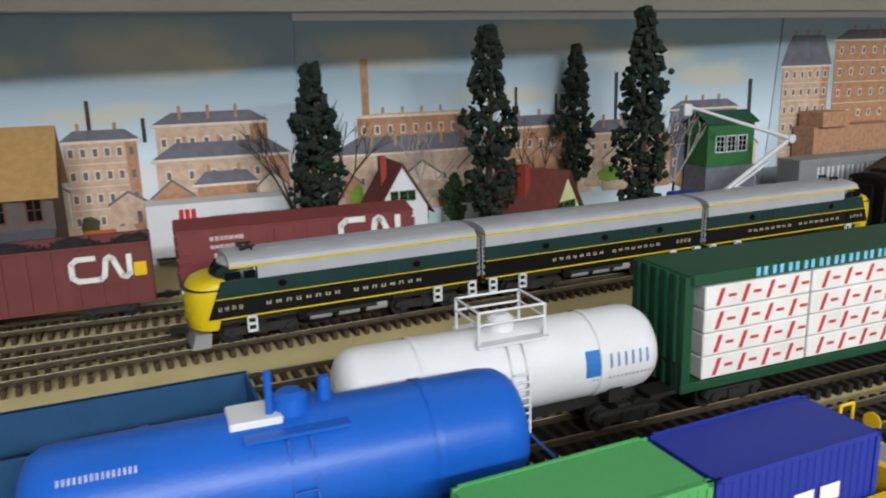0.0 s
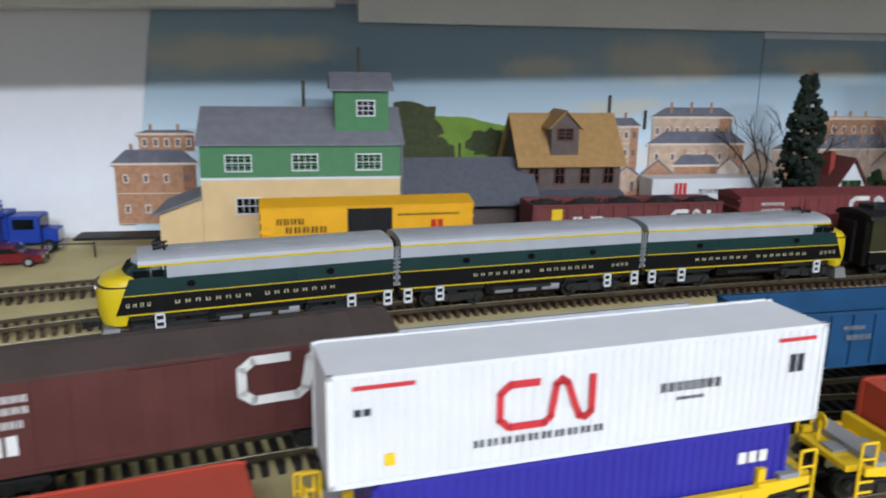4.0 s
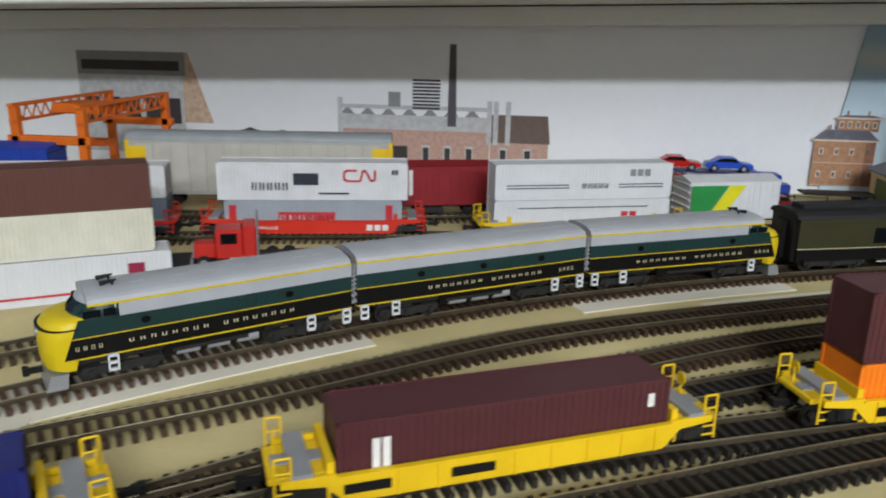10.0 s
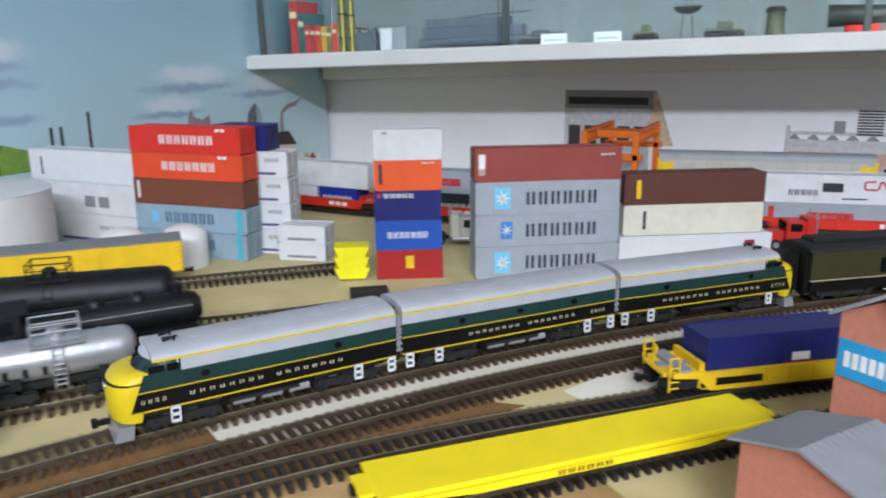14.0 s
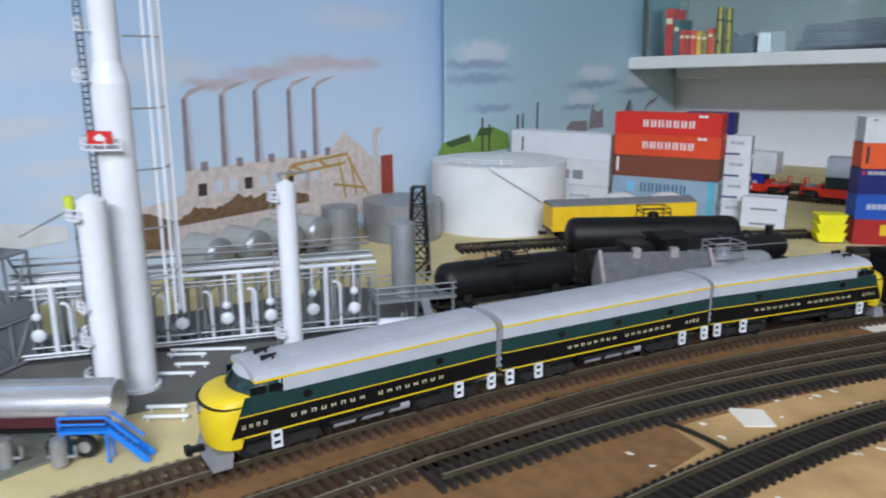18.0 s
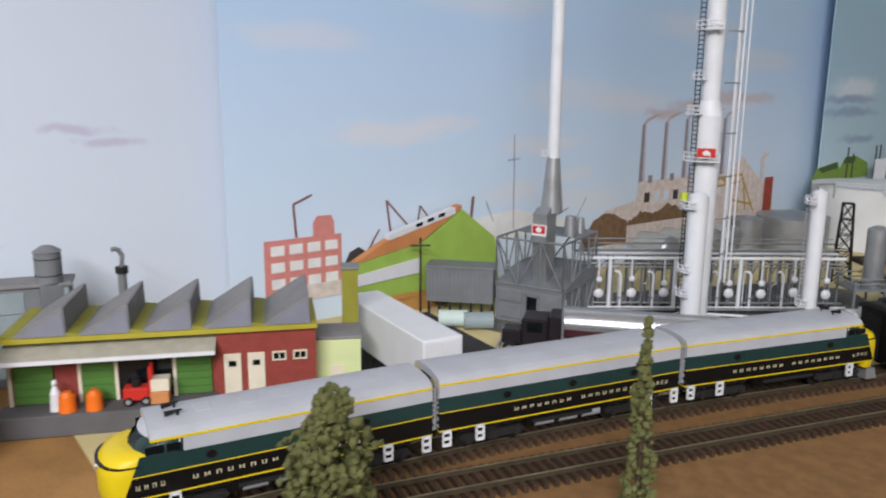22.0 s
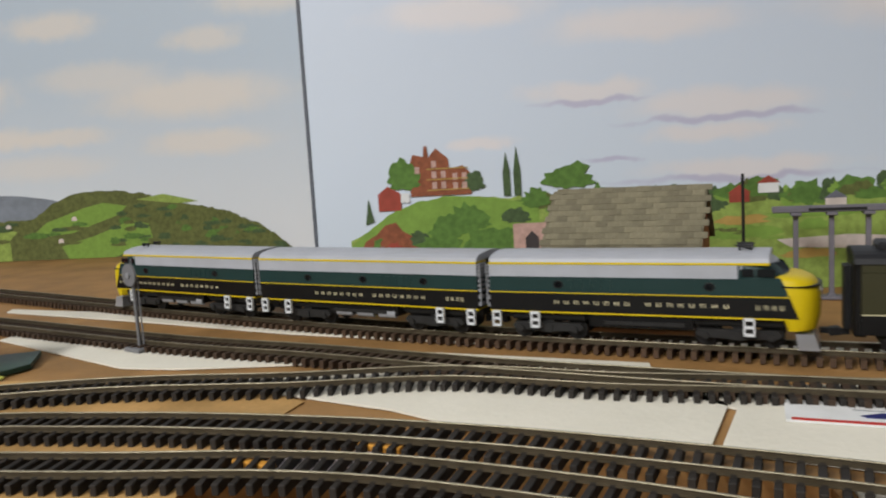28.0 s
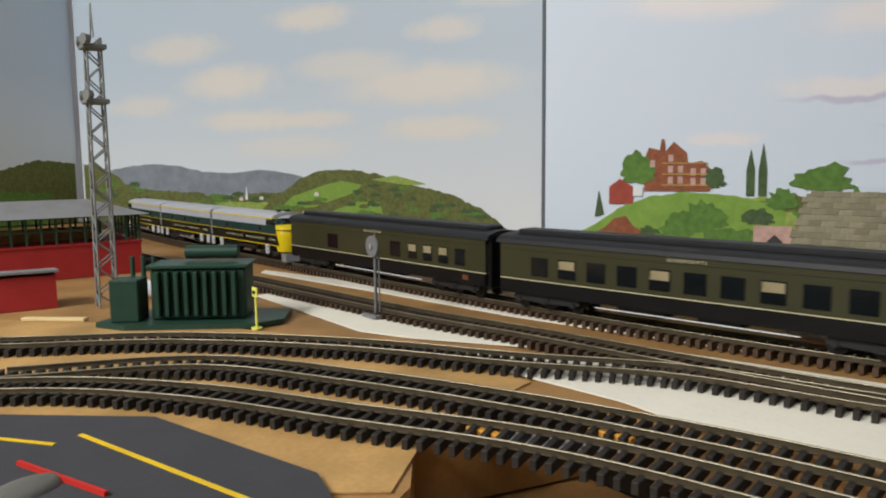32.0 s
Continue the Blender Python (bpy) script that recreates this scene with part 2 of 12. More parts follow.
# ---- room and benchwork ----
WALLP = mat("white_wall_paint", (232, 233, 238), 0.85, grain=0.02, size=0.2, stain=0.04, bump=0.05)
CEIL = mat("ceiling_paint", (225, 224, 220), 0.9, grain=0.02, size=0.3)
FLOORM = mat("floor_carpet", (84, 78, 72), 0.95, grain=0.15, size=0.05)


def slab(name, x0, x1, y0, y1, z0, z1, material, label, category="wall"):
    return solid(name, Mesh().box(x0, x1, y0, y1, z0, z1), material, label, category, kind="structure")


# Tone of the added out-of-view walls, chosen for how much light they bounce.
ROOMW = mat("unseen_wall_paint", (172, 168, 160), 0.85, grain=0.03, size=0.2, stain=0.06, bump=0.05)
Y1, X2, X3, Y3 = 0.625, -1.93, -2.32, -2.87
slab("wall_north", -1.98, 2.2, Y1, Y1 + 0.1, -1.0, 1.40, WALLP, "plain white painted wall behind the railway")
slab("wall_west", X2 - 0.1, X2, -1.80, Y1, -1.0, 1.40, WALLP, "plain white painted wall behind the refinery")
slab("wall_west_jog", X3 - 0.1, X2 - 0.1, -1.87, -1.80, -1.0, 1.40, WALLP, "short return of the white wall")
slab("wall_west_far", X3 - 0.1, X3, Y3, -1.87, -1.0, 1.40, WALLP, "white wall behind the hills")
slab("wall_south", X3, -1.25, Y3 - 0.1, Y3, -1.0, 1.40, WALLP, "plain white painted wall beside the hills")
slab("wall_aisle", -1.35, -1.25, -4.6, Y3 - 0.1, -1.0, 1.40, ROOMW, "unseen grey-beige wall closing the room at the aisle")
slab("wall_back", -1.35, 2.3, -4.7, -4.6, -1.0, 1.40, ROOMW, "unseen grey-beige wall closing the room")
slab("wall_east", 2.2, 2.3, -4.6, Y1, -1.0, 1.40, ROOMW, "unseen grey-beige wall closing the room")
# Ceiling and floor are out of view, added to enclose the light.
slab("ceiling", X3 - 0.1, 2.3, -4.7, Y1 + 0.1, 1.40, 1.50, CEIL, "unseen flat white ceiling closing the room", "ceiling")
slab("floor", X3 - 0.1, 2.3, -4.7, Y1 + 0.1, -1.1, -1.0, FLOORM, "unseen grey carpeted floor closing the room", "floor")

# benchwork: one sand-painted board along the north wall, brown plywood further on
board = Mesh().prism([(2.19, Y1), (2.19, -0.10), (0.2, -0.06), (-0.55, -0.14), (-0.98, -0.40), (-1.22, -0.68), (-1.32, -0.95), (-1.32, -1.2), (-1.80, -1.2), (X2, -1.0), (X2, Y1)], -0.03, 0.0, "z")
solid("layout_board", board, TABLE, "sand-painted plywood board carrying the railway", "layout board", kind="structure")
ply = Mesh().prism([(X2, -1.0), (-1.80, -1.2), (-1.32, -1.2), (-1.37, -1.50), (-1.385, -1.60), (-1.575, -1.60), (-1.60, -1.655), (-1.626, -1.712), (-1.642, -1.762), (-1.575, -1.818), (-1.535, -1.799), (-1.39, -1.79), (-1.40, -1.95), (-1.40, Y3), (X3, Y3), (X3, -1.87), (X2, -1.87)], -0.03, -0.0005, "z")
solid("layout_board", ply, WOOD, "bare brown plywood board carrying the railway", "layout board", kind="structure")

solid("lower_board", Mesh().box(-1.72, -1.40, -1.86, -1.56, -0.045, -0.0315), WOOD, "lower plywood board seen through the gap in the top", "layout board", kind="structure")

# ---- shelf and glazed display cabinet along the north wall ----
# the shelf rises slightly to the east
SHELF_LEAN = Matrix.Translation((-1.83, 0, 0.184)) @ Matrix.Rotation(math.radians(-1.33), 4, "Y") @ Matrix.Translation((1.83, 0, -0.184))
SHELFP = mat("shelf_white", (226, 226, 222), 0.5, grain=0.03, size=0.1, stain=0.05)
root = thing("wall_shelf", "long white shelf with a rounded front edge on the wall", "shelf", kind="structure")
root.matrix_basis = SHELF_LEAN
part("shelf_board", Mesh().cbox(-1.86, 2.1, 0.385, Y1, 0.186, 0.206, 0.003), SHELFP, root)
part("shelf_edge", Mesh().cbox(-1.86, 2.1, 0.380, 0.3848, 0.184, 0.204, 0.0018), SHELFP, root)
part("batten", Mesh().cbox(-1.85, -0.30, 0.585, Y1 - 0.004, 0.163, 0.1855, 0.001), SHELFP, root, "pale batten under the shelf")
part("joint_bead", Mesh().box(-1.80, -0.30, 0.5835, 0.5848, 0.1842, 0.1856), DARK, root, "dark open joint behind the batten")
slab("wall_rail", -0.28, 2.19, 0.600, Y1, 0.188, 0.245, SHELFP, "pale board fixed along the wall above the painted city", "wall rail")
cab = thing("display_cabinet", "glass-fronted display cabinet with models on the shelf", "cabinet")
cab.matrix_basis = SHELF_LEAN
FRAME = mat("cabinet_frame", (92, 104, 102), 0.35, 0.5)
part("back_panel", Mesh().box(-1.84, -0.55, Y1 - 0.012, Y1 - 0.006, 0.206, 0.52), mat("cabinet_back", (118, 126, 126), 0.7), cab)
for x in (-1.84, -1.43, -0.99, -0.555):
    part("upright", Mesh().cbox(x, x + 0.008, 0.392, 0.400, 0.206, 0.52, 0.0008), FRAME, cab)
for x in (-1.832, -1.42, -0.98):
    pane = part("glass_pane", Mesh().box(x + 0.004, x + 0.395, 0.3945, 0.3965, 0.2065, 0.52), glass("cabinet_glass"), cab)
    pane.visible_shadow = False
part("side_glass", Mesh().box(-1.84, -1.838, 0.402, Y1 - 0.014, 0.2065, 0.52), glass("cabinet_glass"), cab)
part("top", Mesh().box(-1.845, -0.545, 0.390, Y1 - 0.004, 0.52, 0.53), SHELFP, cab)

# ---- track ----
MAIN = [(1.6, 0.478), (1.25, 0.466), (0.899, 0.452), (0.71, 0.444), (0.51, 0.435), (0.31, 0.424), (0.11, 0.411), (-0.089, 0.395), (-0.288, 0.368), (-0.484, 0.323), (-0.673, 0.253), (-0.851, 0.16), (-1.012, 0.039), (-1.157, -0.1), (-1.285, -0.255), (-1.396, -0.422), (-1.482, -0.603), (-1.55, -0.791), (-1.602, -0.983), (-1.636, -1.181), (-1.673, -1.377), (-1.723, -1.571), (-1.782, -1.761), (-1.858, -1.945), (-1.942, -2.127), (-2.027, -2.307), (-2.117, -2.485), (-2.212, -2.662), (-2.307, -2.837)]


def side_of(pts):
    d = np.gradient(pts, axis=0)
    d /= np.linalg.norm(d, axis=1)[:, None]
    return d, np.stack([-d[:, 1], d[:, 0]], 1)


TIEMESH = {}


def track(pts, label, tie_mat=TIE, single=0, z=0.0, spacing=0.0062):
    """Two rails on cross ties; the first `single` ties are pieces of their own, the rest one part."""
    root = thing("track", label, "railway track", kind="structure")
    way = spline(pts, 0.01)
    d, n = side_of(way)
    for k in (-1, 1):
        rings, heads = [], []
        for p, s in zip(way, n):
            for_x = [(-0.0011, 0.0044), (0.0011, 0.0044), (0.0011, 0.0047), (0.0003, 0.0049), (0.0003, 0.0061), (0.0005, 0.0064), (0.0005, 0.0068), (-0.0005, 0.0068), (-0.0005, 0.0064), (-0.0003, 0.0061), (-0.0003, 0.0049), (-0.0011, 0.0047)]
            c = p + k * 0.0087 * s
            rings.append([(c[0] + a * s[0], c[1] + a * s[1], z + b) for a, b in for_x])
            heads.append([(c[0] + a * s[0], c[1] + a * s[1], z + b) for a, b in ((-0.0005, 0.0068), (0.0005, 0.0068), (0.0004, 0.0070), (-0.0004, 0.0070))])
        rail = part("rail", Mesh().loft(rings, smooth=False), STEEL, root)
        part("rail_head", Mesh().loft(heads, smooth=False), RAILTOP, rail, "worn bright rail head")
    ties = spline(pts, spacing)
    d, n = side_of(ties)
    if tie_mat.name not in TIEMESH:
        TIEMESH[tie_mat.name] = Mesh().cbox(-0.0013, 0.0013, -0.0150, 0.0150, 0.0003, 0.0045, 0.0003).box(-0.0009, 0.0009, -0.0105, -0.0070, 0.0044, 0.0049).box(-0.0009, 0.0009, 0.0070, 0.0105, 0.0044, 0.0049).data("tie", tie_mat)
    rest = Mesh()
    for i, (p, t) in enumerate(zip(ties, d)):
        m = pose(p[0], p[1], z, 0, 0, math.degrees(math.atan2(t[1], t[0])) + random.uniform(-1.5, 1.5))
        if i < single:
            part("tie", TIEMESH[tie_mat.name], None, root, "", m)
        else:
            rest.box(-0.0013, 0.0013, -0.0150, 0.0150, 0.0003, 0.0045, m)
    if rest.v:
        tagged(part("ties", rest, tie_mat, root), kind="stuff")
    return root


track(MAIN, "nickel rails on brown ties of the main line", TIE, 300)

# ---- the moving train: two cab units, a booster, heavyweight coaches ----
UGREY = mat("loco_grey", (170, 172, 178), 0.42, grain=0.04, stain=0.08)
UGREEN = mat("loco_green", (28, 54, 52), 0.4, grain=0.06, stain=0.06)
UBLACK = mat("loco_black", (14, 13, 13), 0.4, grain=0.1, stain=0.05)
UYELLOW = mat("loco_yellow", (212, 184, 28), 0.38, grain=0.04, stain=0.05)
CREAM = mat("cream_lettering", (206, 196, 160), 0.5, grain=0.04)
TRUCK = mat("truck_grey", (38, 37, 36), 0.6, grain=0.2, size=0.006, stain=0.2)
STEP = mat("step_white", (222, 224, 226), 0.45, grain=0.03)


def letters(parent, x0, x1, z0, z1, y, material, gaps=(), count=8, name="lettering"):
    """A row of thin upright bars, two for a letter, on the side at y."""
    me, w = Mesh(), (x1 - x0) / count
    dy = 0.0002 if y > 0 else -0.0002
    for i in range(count):
        if i not in gaps:
            for a in (0.24, 0.58):
                me.box(x0 + (i + a) * w, x0 + (i + a + 0.10) * w, min(y, y + dy), max(y, y + dy), z0, z1)
            zm = z0 + (z1 - z0) * (0.0, 0.45, 0.86)[i * 7 % 3]
            me.box(x0 + (i + 0.34) * w, x0 + (i + 0.58) * w, min(y, y + dy), max(y, y + dy), zm, zm + (z1 - z0) * 0.14)
    return tagged(part(name, me, material, parent), kind="stuff")


def truck(parent, x, base, wheel=0.0058, axles=2, width=0.0125, material=None, name="truck"):
    """A truck with side frames, springs and journal boxes, and its wheels under it."""
    material = material or TRUCK
    me = Mesh()
    xs = [x + base * (i / (axles - 1) - 0.5) for i in range(axles)]
    for k in (-1, 1):
        y0, y1 = sorted((k * width, k * (width + 0.0022)))
        me.prism([(xs[0] - 0.005, 0.0072), (xs[0] - 0.003, 0.0095), (xs[-1] + 0.003, 0.0095), (xs[-1] + 0.005, 0.0072), (xs[-1] + 0.003, 0.0055), (x + 0.004, 0.0048), (x - 0.004, 0.0048), (xs[0] - 0.003, 0.0055)], y0, y1)
        for a in xs:
            me.cyl((a, k * (width + 0.002), 0.0062), (a, k * (width + 0.0034), 0.0062), 0.0019, n=8)
        me.box(x - 0.003, x + 0.003, min(k * width, k * (width + 0.003)), max(k * width, k * (width + 0.003)), 0.0045, 0.0085)
    me.box(x - 0.003, x + 0.003, -width, width, 0.006, 0.0105)
    t = part(name, me, material, parent)
    for a in xs:
        w = Mesh()
        for k in (-1, 1):
            w.cyl((a, k * 0.0073, wheel), (a, k * 0.0098, wheel), wheel, n=16)
        w.cyl((a, -0.012, wheel), (a, 0.012, wheel), 0.001, n=6)
        part("wheelset", w, DARK, t)
    return t


def coupler(parent, x, way, material=None):
    me = Mesh().box(min(x, x + way * 0.006), max(x, x + way * 0.006), -0.0014, 0.0014, 0.0065, 0.0092)
    me.box(min(x + way * 0.006, x + way * 0.009), max(x + way * 0.006, x + way * 0.009), -0.0022, 0.0026, 0.006, 0.0098)
    return part("coupler", me, material or BLACK, parent)


def band(x0, x1, z0, z1, w=0.0178):
    return Mesh().box(x0, x1, -w, w, z0, z1)


def roof_shape(x0, x1, z0, z1, w, n=10):
    outline = [(-w, z0)] + [(-w * math.cos(math.pi * i / n) , z0 + (z1 - z0) * math.sin(math.pi * i / n) ** 0.75) for i in range(1, n)] + [(w, z0)]
    return Mesh().prism(outline, x0, x1, "x", smooth=False)


def steps(parent, x, w=0.0182):
    for k in (-1, 1):
        me = Mesh()
        y0, y1 = sorted((k * w, k * (w + 0.0016)))
        for dx in (-0.0026, 0.0018):
            me.box(x + dx, x + dx + 0.0008, y0, y1, 0.0025, 0.0112)
        for z in (0.0025, 0.0062, 0.0100):
            me.box(x - 0.0026, x + 0.0026, y0, y1, z, z + 0.0012)
        part("step", me, STEP, parent)


def carbody(name, label, length, cab):
    root = thing(name, label, "locomotive", group="locomotives of the train")
    h = length / 2
    f = -h + (0.022 if cab else 0.002)
    b = h - 0.002
    part("roof", roof_shape(f, b, 0.0432, 0.0522, 0.0176), UGREY, root)
    part("upper_panel", band(-h + 0.036 if cab else f, b, 0.0312, 0.0425), UGREY, root)
    part("green_band", band(f, b, 0.0206, 0.0312), UGREEN, root)
    part("black_band", band(f, b, 0.0122, 0.0202), UBLACK, root)
    part("stripe", band(f, b, 0.0422, 0.0434, 0.0181), UYELLOW, root)
    part("stripe", band(f - (0.0085 if cab else 0), b, 0.0202, 0.0208, 0.0181), UYELLOW, root)
    part("stripe", band(f - (0.006 if cab else 0), b, 0.0114, 0.0122, 0.0180), UYELLOW, root)
    part("skirt", band(-0.026, 0.026, 0.0065, 0.0114, 0.0160), UBLACK, root, "black fuel tank skirt")
    for x in (-h * 0.56, h * 0.60):
        part("truck_bolster", Mesh().cbox(x - 0.021, x + 0.021, -0.0135, 0.0135, 0.0078, 0.0114, 0.0008), TRUCK, root)
    for x in (-0.020, -0.004, 0.012):
        part("air_tank", Mesh().cyl((x, -0.0150, 0.0072), (x + 0.012, -0.0150, 0.0072), 0.0018, n=10), GREY, root)
    part("underframe", Mesh().box(f, b, -0.012, 0.012, 0.0085, 0.0114).box(-0.022, 0.018, -0.0172, 0.0172, 0.0075, 0.0088), TRUCK, root)
    for x in (-h * 0.56, h * 0.60):
        truck(root, x, 0.030, 0.0058)
    coupler(root, -h + 0.001, -1)
    coupler(root, h - 0.001, 1)
    # end door and diaphragm
    for e in ((1,) if cab else (-1, 1)):
        x = b if e > 0 else f
        part("end_door", Mesh().box(min(x, x + e * 0.0012), max(x, x + e * 0.0012), -0.006, 0.006, 0.013, 0.044), DARK, root)
        for k in (-1, 1):
            rails = Mesh()
            rails.tube([(x + e * 0.0018, k * 0.0172, 0.014), (x + e * 0.0018, k * 0.0172, 0.042)], 0.0005, 5)
            for j in range(9):
                rails.box(min(x, x + e * 0.0020), max(x, x + e * 0.0020), min(k * 0.0120, k * 0.0168), max(k * 0.0120, k * 0.0168), 0.0135 + j * 0.0033, 0.0150 + j * 0.0033)
            part("end_ladder", rails, GREY, root)
    # roof fans, hatches and vents
    for i, x in enumerate((-0.012, 0.004, 0.020, 0.036)):
        fan = Mesh().cyl((x, 0, 0.0510), (x, 0, 0.0521), 0.0062, 0.0056, 16)
        fan.cyl((x, 0, 0.0521), (x, 0, 0.0523), 0.0050, 0.0044, 16)
        part("roof_fan", fan, UGREY, root)
    for x in (-0.034, 0.054, 0.066):
        part("roof_hatch", Mesh().cbox(x - 0.004, x + 0.004, -0.005, 0.005, 0.0510, 0.0523, 0.0004), UGREY, root)
    for k in (-1, 1):
        grille = Mesh()
        for i in range(26):
            x = f + 0.012 + (b - f - 0.02) * i / 26
            grille.box(x, x + 0.0009, min(k * 0.0178, k * 0.0179), max(k * 0.0178, k * 0.0179), 0.0385, 0.0420)
        tagged(part("grille", grille, UGREY, root), kind="stuff")
    ports = (-0.034, 0.042) if cab else (-0.040, 0.003, 0.046)
    for x in ports:
        for k in (-1, 1):
            p = part("porthole", Mesh().cyl((x, k * 0.0176, 0.0262), (x, k * 0.0182, 0.0262), 0.0027, n=16), DARK, root)
            part("porthole_glass", Mesh().cyl((x, k * 0.0180, 0.0262), (x, k * 0.01835, 0.0262), 0.0021, n=14), WINDOW, p)
    for k in (-1, 1):
        y = k * 0.0178
        if cab:
            letters(root, -0.044, 0.046, 0.0156, 0.0171, y, CREAM, (8,), 17)
            letters(root, -0.068, -0.054, 0.0154, 0.0172, y, CREAM, (), 4, "number_plate")
        else:
            letters(root, -0.036, 0.048, 0.0156, 0.0171, y, CREAM, (8,), 17)
            letters(root, 0.060, 0.073, 0.0154, 0.0172, y, CREAM, (), 4, "number_plate")
        louvre = Mesh()
        for i in range(5):
            x = 0.014 + 0.005 * i
            louvre.box(x, x + 0.0035, min(y, y + k * 0.0003), max(y, y + k * 0.0003), 0.0225, 0.0295)
        part("louvre", louvre, UGREEN, root)
    for x in ((-h + 0.031, h - 0.028, h - 0.006) if cab else (-h + 0.006, -h + 0.026, h - 0.026, h - 0.006)):
        steps(root, x)
    if not cab:
        return root
    # rounded nose, windscreen and cab sides
    def ring(z, front, back, w, n=14):
        pts = [(-h + back, -w, z)]
        for i in range(n + 1):
            a = -math.pi / 2 + math.pi * i / n
            pts.append((-h + front + (0.013) * (1 - abs(math.cos(a)) ** 0.8), w * math.sin(a), z))
        return pts + [(-h + back, w, z)]
    nose = [ring(z, fr, bk, w) for z, fr, bk, w in ((0.0075, 0.0015, 0.014, 0.0170), (0.0122, 0.0002, 0.016, 0.0178), (0.020, 0.0, 0.019, 0.0178), (0.0262, 0.0008, 0.0225, 0.0177), (0.0300, 0.0030, 0.0225, 0.0172), (0.0322, 0.0062, 0.0225, 0.0160), (0.0332, 0.0105, 0.0225, 0.0140))]
    part("nose", Mesh().loft(nose), UYELLOW, root, "rounded yellow nose")
    part("nose_trim", Mesh().loft([ring(z, -0.0003, 0.017, 0.0180) for z in (0.0262, 0.0270)]), UBLACK, root)
    cabr = [ring(z, fr, 0.036, w) for z, fr, w in ((0.0312, 0.0130, 0.0178), (0.0345, 0.0150, 0.0178), (0.0425, 0.0190, 0.0176), (0.0470, 0.0225, 0.0150), (0.0505, 0.0265, 0.0090))]
    part("cab", Mesh().loft(cabr), UGREEN, root)
    part("cab_roof", Mesh().loft([ring(z, fr, 0.030, w) for z, fr, w in ((0.0427, 0.0186, 0.0179), (0.0472, 0.0220, 0.0152), (0.0510, 0.0262, 0.0092))]), UGREY, root)
    for k in (-1, 1):
        part("windscreen", Mesh().add([(-h + 0.0128 + 0.0008, k * 0.002, 0.0345), (-h + 0.0185, k * 0.0135, 0.0347), (-h + 0.0225, k * 0.0130, 0.0420), (-h + 0.0165, k * 0.002, 0.0420)], [(0, 1, 2, 3)]), WINDOW, root)
        for a, c in ((0.0195, 0.0275), (0.0288, 0.0345)):
            part("side_window", Mesh().box(-h + a, -h + c, min(k * 0.0176, k * 0.0181), max(k * 0.0176, k * 0.0181), 0.0330, 0.0392), WINDOW, root)
        part("cab_side", Mesh().prism([(-h + 0.0135, 0.0206), (-h + 0.0172, 0.0320), (-h + 0.0325, 0.0320), (-h + 0.0325, 0.0206)], min(k * 0.0172, k * 0.01795), max(k * 0.0172, k * 0.01795)), UGREEN, root)
        part("nose_skirt", Mesh().prism([(-h + 0.0095, 0.0122), (-h + 0.0135, 0.0206), (-h + 0.0325, 0.0206), (-h + 0.0325, 0.0122)], min(k * 0.0172, k * 0.01795), max(k * 0.0172, k * 0.01795)), UBLACK, root)
    part("pilot", Mesh().prism([(-h + 0.0005, 0.0008), (-h + 0.0030, 0.0085), (-h + 0.011, 0.0085), (-h + 0.010, 0.0008)], -0.0150, 0.0150), SILVER, root, "pale grey pilot plough")
    part("headlight", Mesh().cyl((-h - 0.0004, 0, 0.0225), (-h + 0.004, 0, 0.0225), 0.0028, n=14), SILVER, root)
    for k in (-1, 1):
        part("horn", Mesh().cyl((-h + 0.030, k * 0.005, 0.0535), (-h + 0.038, k * 0.005, 0.0545), 0.0014, 0.0005, 8).cyl((-h + 0.036, k * 0.005, 0.051), (-h + 0.036, k * 0.005, 0.0545), 0.0006, n=6), BLACK, root)
    return root


